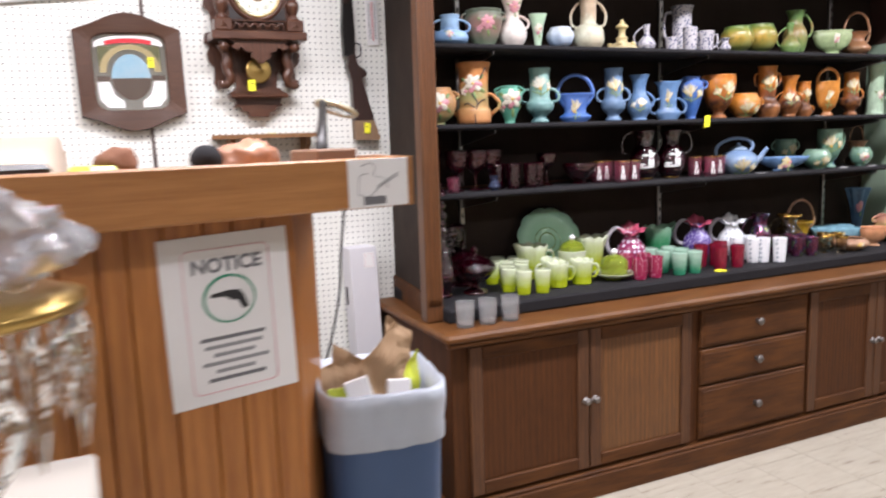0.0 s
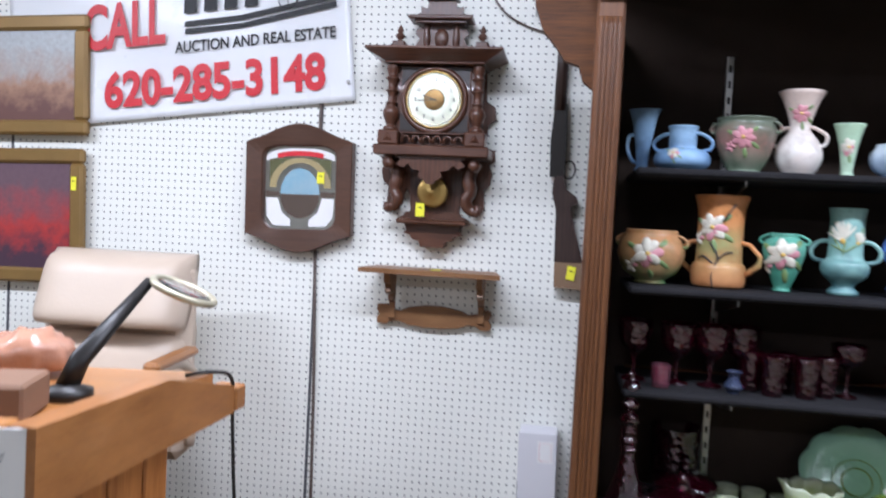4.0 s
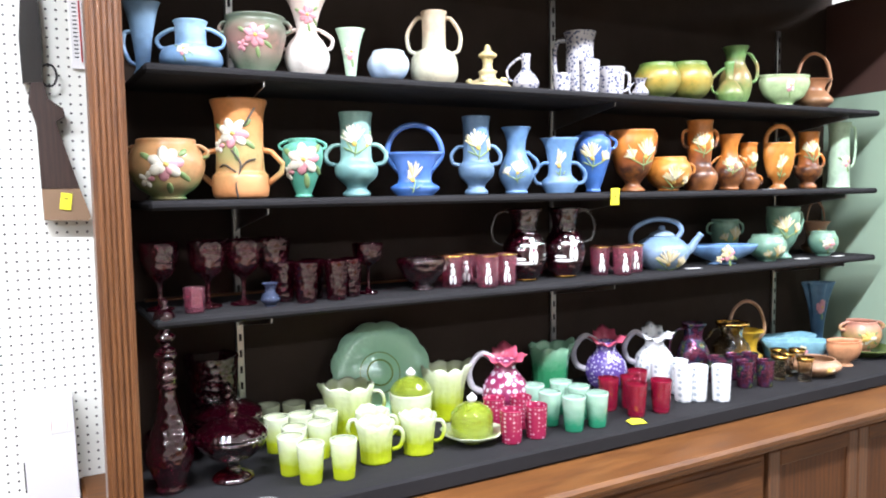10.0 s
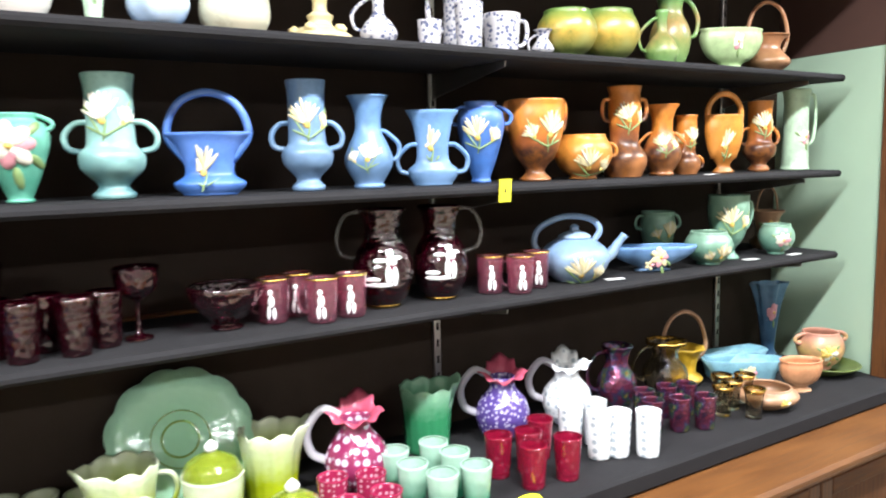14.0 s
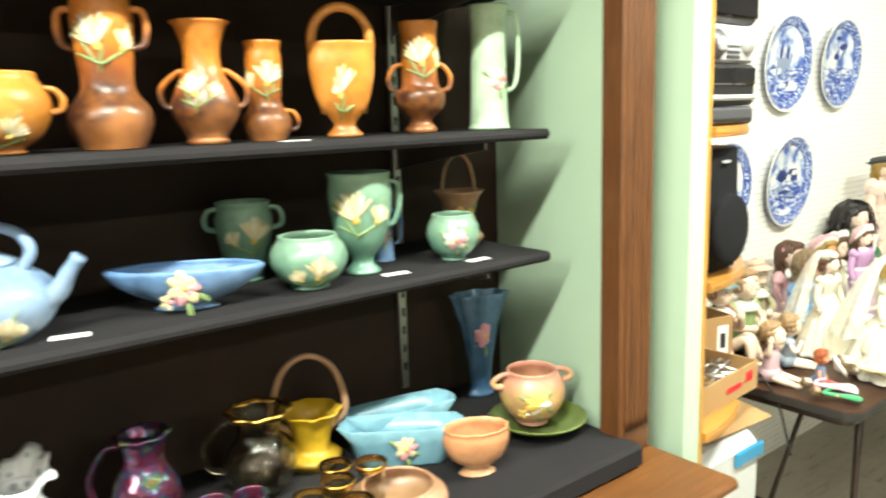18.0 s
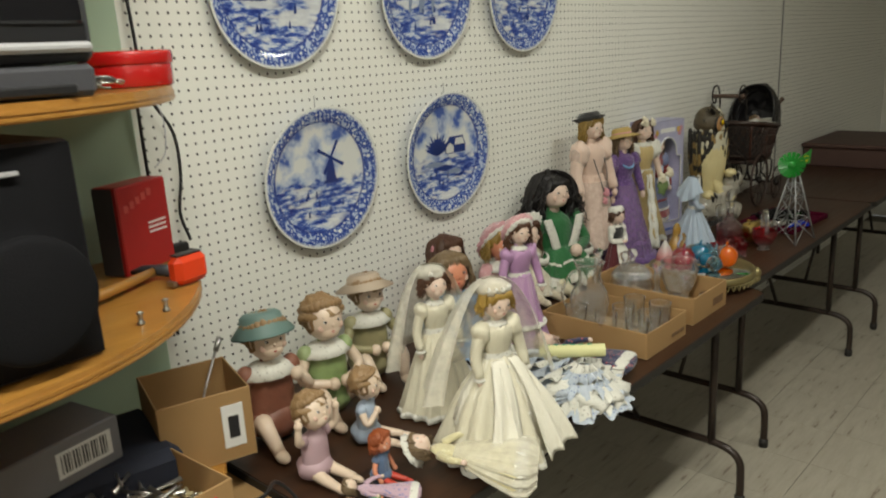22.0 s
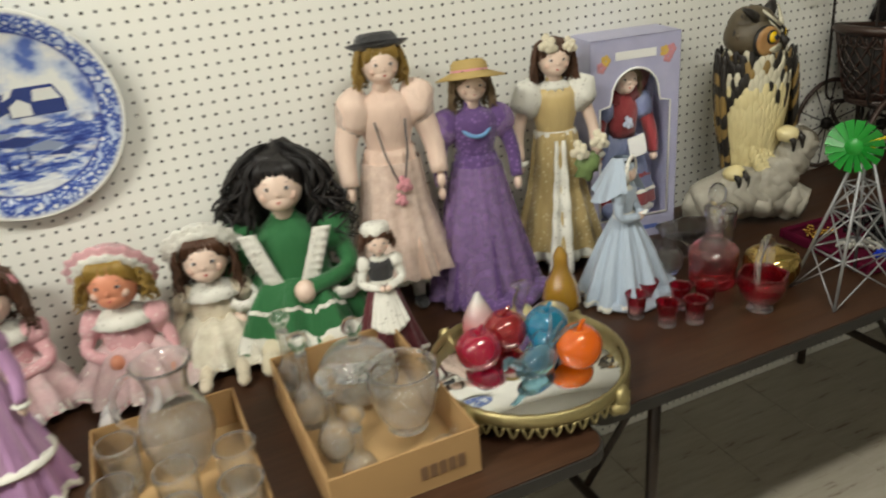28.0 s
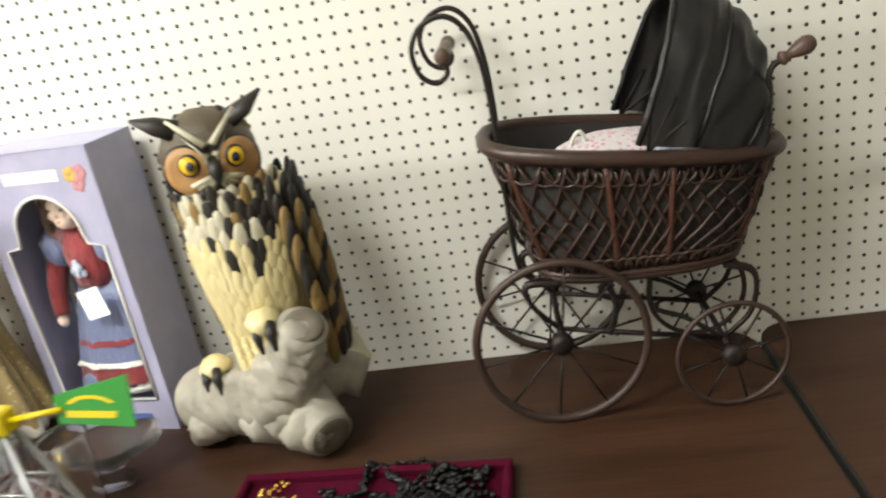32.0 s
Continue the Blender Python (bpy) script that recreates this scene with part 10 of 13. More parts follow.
def seated_figure(label, x, y, h, turn, top, skirt, hair, skin=SKIN, hat=None, collar=LACE, hr=0.17, arm_l="lap", arm_r="lap", legs="bent", sleeve=None, z=None, seed=2, lean=-6, feet=None, curls=8, long=0.0, extra=None, name="doll", gown=False, net=None, hem=None, reach=0.8):
    """A doll or bisque child sitting down, h to the crown."""
    b = Build()
    z = TABLE_Z + 0.001 if z is None else z
    sleeve = sleeve or skin
    if gown:
        wv = folds(10, 0.14, seed)
        def lap(u, v):
            a = 2 * math.pi * u
            q = wv(a, 1 - v)
            rx, ry = (0.12 + 0.22 * v ** 0.8) * h * q, (0.10 + 0.27 * reach * v ** 0.8) * h * q
            yy = ry * math.sin(a)
            return (rx * math.cos(a), yy * (1.0 if yy < 0 else 0.55) - 0.05 * h * v, max(0.012 * h, (0.33 - 0.30 * v ** 1.6 + 0.05 * v * max(0, -math.sin(a)) + 0.03 * v * math.sin(10 * a + seed)) * h))
        b.grid(64, 12, lap, skirt)
        if net:
            b.grid(64, 12, lambda u, v: tuple(c * (1.04 if i < 2 else 1.0) + (0.006 + 0.006 * math.sin(46 * u + 7 * v) if i == 2 else 0.0) for i, c in enumerate(lap(u + 0.03 * v, v))), net)
        if hem or collar:
            b.grid(160, 3, lambda u, v: tuple(c + (0.010 * h * v * math.sin(2 * math.pi * 40 * u) if i == 2 else 0.0) for i, c in enumerate(Vector(lap(u, 0.86 + 0.15 * v)) + Vector((0, 0, 0.008 * h)))), hem or collar)
            b.grid(160, 2, lambda u, v: tuple(Vector(lap(u, 0.58 + 0.05 * v)) + Vector((0, 0, 0.006 * h + 0.005 * h * math.sin(2 * math.pi * 40 * u)))), hem or collar)
    b.ball((0, 0.02 * h, 0.15 * h), (0.20 * h, 0.19 * h, 0.15 * h), skirt, 22, 12, lump=0.12, freq=9 / h)
    b.lathe(smooth_profile([(0.18 * h, 0.14 * h), (0.165 * h, 0.26 * h), (0.16 * h, 0.40 * h), (0.14 * h, 0.50 * h), (0.06 * h, 0.57 * h), (0.05 * h, 0.62 * h)], 3), top, 26, sy=0.75)
    if collar:
        b.lathe([(0.06 * h, 0.585 * h), (0.14 * h, 0.55 * h), (0.205 * h, 0.49 * h), (0.195 * h, 0.485 * h), (0.12 * h, 0.53 * h)], collar, 40, sy=0.8, closed=True, wob=lambda a, k: 1 + 0.05 * math.sin(16 * a) * (k > 0.3))
    for s, kind in ((-1, arm_l), (1, arm_r)):
        sh = (s * 0.165 * h, 0, 0.50 * h)
        if gown:
            b.ball((sh[0] + s * 0.02 * h, 0, sh[2] - 0.03 * h), (0.085 * h, 0.085 * h, 0.10 * h), sleeve, 16, 10, lump=0.25, freq=12 / h)
        b.ball(sh, (0.065 * h, 0.07 * h, 0.075 * h), sleeve if sleeve is not skin else top, 12, 8)
        if kind == "up":
            pts = [sh, (s * 0.27 * h, -0.06 * h, 0.55 * h), (s * 0.27 * h, -0.08 * h, 0.74 * h)]
        elif kind == "chin":
            pts = [sh, (s * 0.24 * h, -0.10 * h, 0.36 * h), (s * 0.12 * h, -0.19 * h, 0.50 * h)]
        elif kind == "down":
            pts = [sh, (s * 0.25 * h, -0.02 * h, 0.33 * h), (s * 0.24 * h, -0.12 * h, 0.17 * h)]
        else:
            pts = [sh, (s * 0.24 * h, -0.08 * h, 0.34 * h), (s * 0.05 * h, -0.20 * h, 0.30 * h)]
        limb(b, pts, (0.048 * h, 0.033 * h), sleeve)
        b.ball(pts[-1], (0.045 * h, 0.045 * h, 0.05 * h), skin, 10, 7)
        if kind == "up":
            for f in (-1, 0, 1):
                b.tube([pts[-1], (pts[-1][0] + f * 0.03 * h, pts[-1][1], pts[-1][2] + 0.075 * h)], 0.012 * h, skin, 6)
    for s in (-1, 1):
        if legs == "straight":
            pts = [(s * 0.09 * h, -0.06 * h, 0.12 * h), (s * 0.11 * h, -0.30 * h * reach, 0.09 * h), (s * 0.12 * h, -0.52 * h * reach, 0.07 * h)]
        else:
            pts = [(s * 0.10 * h, -0.05 * h, 0.13 * h), (s * 0.17 * h, -0.24 * h, 0.24 * h), (s * 0.13 * h, -0.34 * h, 0.06 * h)]
        limb(b, pts, (0.072 * h, 0.043 * h), feet if feet and legs == "straight" else skin)
        e = pts[-1]
        b.ball((e[0], e[1] - 0.035 * h, max(0.035 * h, e[2] - 0.01 * h)), (0.045 * h, 0.085 * h, 0.04 * h), feet or skin, 12, 7)
    b.lathe([(0.05 * h, 0.55 * h), (0.045 * h, 0.68 * h)], skin, 14)
    hc = (0, -0.02 * h, 0.605 * h + hr * h * 0.9)
    head(b, hc, hr * h, hair, skin, curls, long * h, lean, seed)
    if hat:
        hat_on(b, (0, 0.03 * h, hc[2] + hr * h * 0.62), hr * h * 0.94, hat[1] * h, hat[0], band=hat[2] if len(hat) > 2 else None, droop=hat[3] if len(hat) > 3 else 0.3)
    if extra:
        extra(b, h, hc)
    return solid(name, b, label, "doll" if name == "doll" else "figurine", pose(x, y, z, 0, 0, turn))


PEACHNET, PURPLENET, PINKSHEER, IVORYNET = gauze("peach_organza_net", (0.78, 0.64, 0.56), 0.5), gauze("purple_lace_net", (0.30, 0.19, 0.40), 0.5), gauze("pink_lace_net", (0.78, 0.60, 0.60), 0.5), gauze("ivory_lace_net", (0.76, 0.72, 0.60), 0.5)


def bonnet(mat, k=0.165):
    """A ruffled bonnet framing the face."""
    def put(b, h, hc):
        r = k * h
        for q, m_ in ((1.55, mat), (1.36, LACE)):
            b.lathe([(r * 0.98, -0.02 * h), (r * q, 0.0), (r * q * 1.02, 0.006), (r * 1.05, 0.03 * h), (r * 0.9, r * 0.75), (0.001, r * 0.95)] if q > 1.5 else [(r * 0.98, -0.03 * h), (r * q, -0.022 * h), (r * q * 0.98, -0.012 * h), (r * 0.96, -0.02 * h)], m_, 48, Matrix.Translation((hc[0], hc[1] + r * 0.15, hc[2] + r * 0.22)) @ pose(0, 0, 0, -58, 0, 0), closed=True, wob=lambda a, k: 1 + 0.06 * math.sin(17 * a) * (0.1 < k < 0.7))
    return put


IVORY = cloth("ivory_satin", (0.68, 0.64, 0.50), 200)
PEACH = cloth("peach_organza", (0.74, 0.55, 0.45), 220)
PURPLE = cloth("purple_lace_cloth", (0.10, 0.045, 0.18), 200, (0.17, 0.09, 0.27), 0.30)
GOLDLACE = cloth("gold_lace_cloth", (0.44, 0.33, 0.14), 220, (0.60, 0.52, 0.32), 0.2)
EMERALD = cloth("emerald_velvet", (0.010, 0.125, 0.030), 200)
LAVENDER = cloth("lavender_satin", (0.46, 0.26, 0.46), 200)
SKYBLUE = cloth("sky_blue_cotton", (0.14, 0.32, 0.58), 200)
PINKNET = cloth("pink_frill_net", (0.66, 0.36, 0.38), 160, (0.74, 0.56, 0.56), 0.2)
CREAMLACE = cloth("cream_lace_cloth", (0.62, 0.55, 0.42), 200, (0.46, 0.39, 0.26), 0.18)
PALEBLUE = cloth("pale_blue_cotton", (0.40, 0.48, 0.58), 200)
MAROON = cloth("maroon_velvet", (0.10, 0.008, 0.015), 200)
YELLOWLACE = cloth("pale_yellow_lace", (0.66, 0.60, 0.36), 200, (0.72, 0.68, 0.48), 0.2)
BROWNJ = glaze("brown_bisque_paint", (0.26, 0.10, 0.055), (0.22, 0.08, 0.05), rough=0.5)
GREENB = glaze("green_bisque_paint", (0.36, 0.42, 0.22), (0.26, 0.38, 0.14), rough=0.5)
OLIVEB = glaze("olive_bisque_paint", (0.36, 0.34, 0.18), (0.34, 0.30, 0.16), rough=0.5)
PINKB = plain("pink_bisque_paint", (0.52, 0.36, 0.40), 0.5)
BLUEB = plain("pale_blue_bisque_paint", (0.40, 0.48, 0.60), 0.5)
TEALHAT = plain("teal_bisque_hat", (0.16, 0.26, 0.24), 0.5, var=0.15)
BEIGEHAT = plain("beige_bisque_hat", (0.50, 0.40, 0.30), 0.5, var=0.1)
STRAW = plain("straw_weave", (0.56, 0.40, 0.14), 0.7, var=0.25, scale=120, bump=0.5)
BLACKFELT = cloth("black_felt", (0.02, 0.02, 0.022), 200)
ROSE = cloth("cream_silk_rose", (0.72, 0.66, 0.50), 120)
PINKBOW = cloth("pink_ribbon", (0.62, 0.26, 0.30), 160)


def rose(b, c, r, mat=None):
    for k in range(7):
        a = k * 2.4
        q = r * (0.2 + 0.09 * k)
        b.ball((c[0] + q * math.cos(a), c[1] - r * 0.4 + 0.05 * r * k, c[2] + q * math.sin(a)), (r * 0.42, r * 0.3, r * 0.42), mat or ROSE, 9, 6)


def drape(b, top, r0, length, spread, mat, a0=-20.0, a1=200.0, n=48, dome=1.1, flow=1.4):
    """A veil hanging behind and beside a head, open to the front."""
    def f(u, v):
        a = radians(a0 + (a1 - a0) * u)
        rr = r0 * (1 - (1 - v) ** 3 * 0.4) + spread * v ** flow
        w = 1 + 0.09 * v * math.sin(9 * a) + 0.04 * v * math.sin(23 * a + 1)
        return (top[0] + rr * w * math.cos(a), top[1] + rr * w * math.sin(a), top[2] - length * v ** dome + 0.02 * math.sin(a * 2) * v)
    b.grid(n, 16, f, mat)
    b.ball((top[0], top[1], top[2] - 0.02), (r0 * 0.98, r0 * 0.98, r0 * 0.55), mat, 20, 8)


# bisque children at the end of the table
seated_figure("bisque figurine of a child in teal hat and brown dress", 5.074, 3.100, 0.345, -10, BROWNJ, BROWNJ, BISQUEHAIR, hat=(TEALHAT, 0.215, None, 0.55), arm_r="chin", arm_l="down", name="bisque_figurine", hr=0.15)
seated_figure("bisque figurine of a seated curly-haired child in green", 5.243, 3.100, 0.335, -10, GREENB, GREENB, BISQUEHAIR, arm_l="lap", arm_r="lap", name="bisque_figurine", curls=12, seed=7, hr=0.16)
seated_figure("bisque figurine of a seated girl in a wide beige hat", 5.462, 3.180, 0.325, -14, OLIVEB, OLIVEB, BISQUEHAIR, hat=(BEIGEHAT, 0.25, None, 0.4), sleeve=OLIVEB, name="bisque_figurine", seed=9, hr=0.15)
seated_figure("small bisque baby in a pink romper with raised arms", 5.019, 2.870, 0.205, 8, PINKB, PINKB, BISQUEHAIR, arm_l="up", arm_r="up", legs="straight", name="bisque_figurine", collar=None, seed=4, lean=-18, hr=0.19)
seated_figure("small bisque baby in blue with one arm raised", 5.193, 2.900, 0.19, 30, BLUEB, BLUEB, BISQUEHAIR, arm_l="chin", arm_r="up", legs="straight", name="bisque_figurine", collar=None, seed=5, lean=-4, hr=0.19)
seated_figure("tiny red-haired plastic doll in blue dungarees", 5.094, 2.745, 0.125, 18, cloth("denim_blue", (0.10, 0.16, 0.28)), MATS["denim_blue"], REDHAIR, SKIN_O, arm_l="down", arm_r="down", legs="straight", feet=plain("red_shoe", (0.55, 0.05, 0.03), 0.4), collar=None, seed=6, hr=0.19)


def veil_a(b, h, hc):
    drape(b, (hc[0], hc[1] + 0.01, hc[2] + 0.125 * h), 0.10 * h, 0.64 * h, 0.31 * h, VEIL, -8, 188, dome=1.5, flow=0.9)
    for k in range(5):
        a = math.pi * (1.15 + 0.7 * k / 4)
        rose(b, (0.075 * h * math.cos(a), hc[1] + 0.07 * h * math.sin(a), hc[2] + 0.085 * h), 0.018 * h, LACE)
    for s in (-1, 1):
        b.grid(14, 22, lambda u, v, s=s: ((s * (0.015 + 0.07 * u + 0.15 * v * (0.35 + u)) + 0.012 * math.sin(11 * u + 5 * v)) * h, -(0.078 + 0.30 * v ** 0.8 - 0.05 * u * v + 0.022 * v * math.sin(13 * u + 2 * s)) * h, (0.545 - 0.50 * v + 0.05 * u * v) * h), MATS["ivory_satin_overskirt"], thick=0.003)
    for k in range(4):
        rose(b, (0.02 * h * (k % 2), -(0.10 + 0.05 * k) * h, (0.50 - 0.075 * k) * h), 0.012 * h, LACE)
    b.box(-0.15 * h, -0.13 * h, -0.0005, 0.15 * h, 0.12 * h, 0.018, PINE, 0.004)


def veil_b(b, h, hc):
    drape(b, (hc[0], hc[1] + 0.012, hc[2] + 0.12 * h), 0.10 * h, 0.64 * h, 0.22 * h, VEIL, -14, 190, dome=1.5, flow=0.9)
    rose(b, (-0.05 * h, hc[1] - 0.05 * h, hc[2] + 0.085 * h), 0.02 * h, LACE)


standing_doll("blonde bride doll in ivory satin with a long net veil", 5.378, 2.651, 0.40, -16, IVORY, BLONDE, flare=0.37, waist=0.54, extra=veil_a, over=cloth("ivory_satin_overskirt", (0.78, 0.75, 0.64), 200), hr=0.088, seed=11, tilt=8, fold=(6, 0.15), big=1.15)
standing_doll("dark-haired bride doll in ivory with a net veil", 5.425, 2.883, 0.385, -14, IVORY, BROWNHAIR, fold=(7, 0.13), flare=0.27, waist=0.54, extra=veil_b, hr=0.088, seed=12, tilt=-8)
standing_doll("doll in a lavender satin dress with lace trim", 5.859, 2.952, 0.425, -14, LAVENDER, BROWNHAIR, flare=0.205, waist=0.54, trim=LACE, long=0.06, seed=13, extra=lambda b, h, hc: (bonnet(PINKNET, 0.080)(b, h, hc), rose(b, (-0.05 * h, -0.02 * h, hc[2] + 0.085 * h), 0.028 * h, PINKBOW), rose(b, (0.02 * h, -0.02 * h, hc[2] + 0.095 * h), 0.028 * h, PINKBOW), b.tube([(0.176 * h * math.cos(a * 0.2618), 0.152 * h * math.sin(a * 0.2618), 0.20 * h) for a in range(25)], 0.012 * h, LACE, 6, flat=2.0)), over=cloth("lavender_overskirt", (0.52, 0.32, 0.50), 200))
seated_figure("vinyl doll in a sky blue cotton dress with a long ponytail", 5.698, 3.084, 0.34, -20, SKYBLUE, SKYBLUE, LIGHTBROWN, SKIN_O, arm_l="down", arm_r="down", gown=True, legs="straight", sleeve=SKYBLUE, feet=WHITEENAMEL, collar=cloth("pale_blue_trim", (0.42, 0.56, 0.72), 200), long=0.10, seed=14, lean=-8)
seated_figure("doll in pale pink with pigtails and hair bows", 5.854, 3.242, 0.335, -6, PINKNET, PINKNET, BROWNHAIR, SKIN_P, arm_l="down", arm_r="lap", net=PINKSHEER, gown=True, legs="straight", sleeve=PINKNET, feet=WHITEENAMEL, long=0.12, seed=15,
              extra=lambda b, h, hc: (rose(b, (-0.17 * h, -0.03 * h, hc[2] + 0.08 * h), 0.035 * h, PINKBOW), rose(b, (0.17 * h, -0.03 * h, hc[2] + 0.08 * h), 0.035 * h, PINKBOW)))
seated_figure("doll in frilly pink lace with a wide pink bonnet", 6.079, 3.201, 0.32, -14, PINKNET, PINKNET, BLONDE, SKIN_O, extra=bonnet(PINKNET), net=PINKSHEER, arm_l="lap", arm_r="down", gown=True, legs="straight", sleeve=PINKNET, feet=WHITEENAMEL, seed=16, long=0.03)
seated_figure("brown-haired doll in a cream lace dress leaning on the wall", 6.254, 3.228, 0.31, -10, CREAMLACE, CREAMLACE, BROWNHAIR, SKIN_P, arm_l="down", arm_r="down", gown=True, legs="straight", sleeve=CREAMLACE, feet=CREAMLACE, long=0.15, seed=17, extra=bonnet(LACE), net=IVORYNET)


def greentrim(b, h, hc):
    for s in (-1, 1):
        b.grid(24, 3, lambda u, v, s=s: (s * (0.115 - 0.095 * u + 0.075 * v) * h, (-0.128 - 0.010 * math.sin(math.pi * u) - 0.006 * math.sin(50 * u) * v) * h, (0.545 - 0.27 * u) * h), LACE, thick=0.003)
        b.lathe([(0.045 * h, 0), (0.066 * h, 0.012 * h), (0.06 * h, 0.05 * h), (0.04 * h, 0.055 * h)], LACE, 24, Matrix.Translation((s * 0.21 * h, -0.10 * h, 0.25 * h)) @ pose(0, 0, 0, 30, 0, 0), closed=True, wob=lambda a, k: 1 + 0.10 * math.sin(9 * a) * (k < 0.6))
    rng = random.Random(77)
    m = Matrix.Translation((hc[0], hc[1] + 0.02 * h, hc[2]))
    strands(b, m, 0.125 * h, BLACKHAIR, 150, 0.20 * h, rng, 0.55, thick=0.035)
    strands(b, m, 0.155 * h, BLACKHAIR, 130, 0.16 * h, rng, 0.75, thick=0.028)
    b.ball((0, 0.05 * h, hc[2] + 0.03 * h), (0.135 * h, 0.115 * h, 0.12 * h), BLACKHAIR, 24, 16, lump=0.4, freq=26)


seated_figure("large doll with wild black hair in lace-trimmed green velvet", 6.428, 3.225, 0.50, -16, EMERALD, EMERALD, BLACKHAIR, SKIN_P, arm_l="down", arm_r="lap", gown=True, legs="straight", sleeve=EMERALD, feet=cloth("cream_stocking", (0.64, 0.58, 0.42)), collar=None, hem=LACE, reach=0.55, long=0.16, seed=18, hr=0.115, extra=greentrim)
standing_doll("tall blonde doll in peach organza gown and black hat", 6.671, 3.212, 0.635, -8, PEACH, BLONDE, net=PEACHNET, flare=0.17, waist=0.59, trim=None, hat=(BLACKFELT, 0.100, STRAW, -0.28), long=0.03, hr=0.07, seed=19, hem=0.105, fold=(9, 0.11), big=1.25, sleeve=cloth("peach_sleeve_organza", (0.76, 0.58, 0.48), 220),
              extra=lambda b, h, hc: (rose(b, (0.01, -0.10 * h, 0.50 * h), 0.03 * h, PINKBOW), rose(b, (0.0, -0.105 * h, 0.45 * h), 0.024 * h, PINKBOW), b.tube(smooth_line([(-0.05 * h, -0.06 * h, 0.71 * h), (-0.03 * h, -0.09 * h, 0.6 * h), (0.01 * h, -0.1 * h, 0.5 * h), (0.04 * h, -0.09 * h, 0.6 * h), (0.05 * h, -0.06 * h, 0.71 * h)], 5), 0.002, DARKGREY, 6)))
standing_doll("doll in a purple lace gown, straw hat and blue beads", 6.859, 3.183, 0.55, -14, PURPLE, LIGHTBROWN, net=PURPLENET, flare=0.22, waist=0.60, trim=None, fold=(8, 0.15), hat=(STRAW, 0.135, PINKBOW, 0.30), long=0.07, hr=0.07, train=0.12, seed=20,
              extra=lambda b, h, hc: b.tube(smooth_line([(0.06 * h * math.cos(a), -0.03 * h - 0.045 * h * abs(math.sin(a)), 0.755 * h - 0.05 * h * math.sin(a)) for a in [math.pi * i / 8 for i in range(9)]], 2), 0.006 * h * 1.4, SKYBLUE, 8))
standing_doll("brown-curled doll in a gold lace gown holding cream roses", 7.090, 3.224, 0.59, -18, GOLDLACE, BROWNHAIR, flare=0.175, waist=0.56, trim=LACE, bodice=cloth("gold_satin_bodice", (0.58, 0.44, 0.20)), sleeve=SKIN_P, puff=LACE, big=1.3, hem=0.03, fold=(8, 0.14), long=0.09, hr=0.072, curls=22, seed=21,
              extra=lambda b, h, hc: (rose(b, (-0.02, -0.06 * h, hc[2] + 0.06 * h), 0.04 * h), rose(b, (0.03, -0.05 * h, hc[2] + 0.05 * h), 0.032 * h), rose(b, (0.06 * h, -0.14 * h, 0.52 * h), 0.042 * h), rose(b, (0.14 * h, -0.13 * h, 0.55 * h), 0.042 * h),
                                      b.grid(10, 24, lambda u, v: ((-0.035 + 0.07 * u - 0.02 * v) * h * (0.6 + 0.9 * v), -(0.075 + 0.105 * v + 0.006 * math.sin(30 * v) + 0.008 * math.sin(9 * u)) * h, (0.55 - 0.53 * v) * h), LACE, thick=0.002),
                                      b.ball((0.10 * h, -0.12 * h, 0.45 * h), (0.05 * h, 0.02 * h, 0.06 * h), LEAF, 14, 9, lump=0.6, freq=60)))
standing_doll("small doll in maroon velvet with a white apron on a stand", 6.562, 3.036, 0.295, -8, MAROON, BROWNHAIR, flare=0.235, waist=0.56, trim=LACE, bodice=BLACKFELT, sleeve=LACE, hr=0.095, hat=(LACE, 0.09), arms="fold", seed=22,
              extra=lambda b, h, hc: (b.grid(24, 14, lambda u, v: ((u - 0.5) * (0.12 + 0.15 * v) * h, -(0.090 + 0.115 * v - 0.05 * (2 * u - 1) ** 2 + 0.008 * math.sin(40 * u) * v) * h, (0.56 - 0.29 * v + 0.06 * (2 * u - 1) ** 2 * v) * h), LACE, thick=0.002),
                                      b.lathe([(0.25 * h, 0.0), (0.26 * h, 0.008 * h), (0.25 * h, 0.03 * h)], BRASS, 40, closed=True)))
standing_doll("figure doll in a pale blue gown and ruffled bonnet", 7.121, 3.000, 0.335, 34, PALEBLUE, BLACKHAIR, flare=0.33, waist=0.56, trim=LACE, hr=0.075, arms="fold", seed=23, tilt=-16, train=0.1,
              extra=lambda b, h, hc: (drape(b, (hc[0], hc[1] + 0.02 * h, hc[2] + 0.095 * h), 0.085 * h, 0.22 * h, 0.10 * h, PALEBLUE, -30, 210, dome=1.3, flow=1.6),
                                      b.tube(smooth_line([(0.09 * h * math.cos(q_), hc[1] - 0.045 * h, hc[2] + 0.01 * h + 0.095 * h * math.sin(q_)) for q_ in [radians(-40 + 260 * i_ / 12) for i_ in range(13)]], 2), 0.014 * h, LACE, 6, flat=0.5),
                                      b.box(-0.04 * h, -0.16 * h, 0.60 * h, 0.04 * h, -0.13 * h, 0.61 * h, WHITECARD, 0.002)))


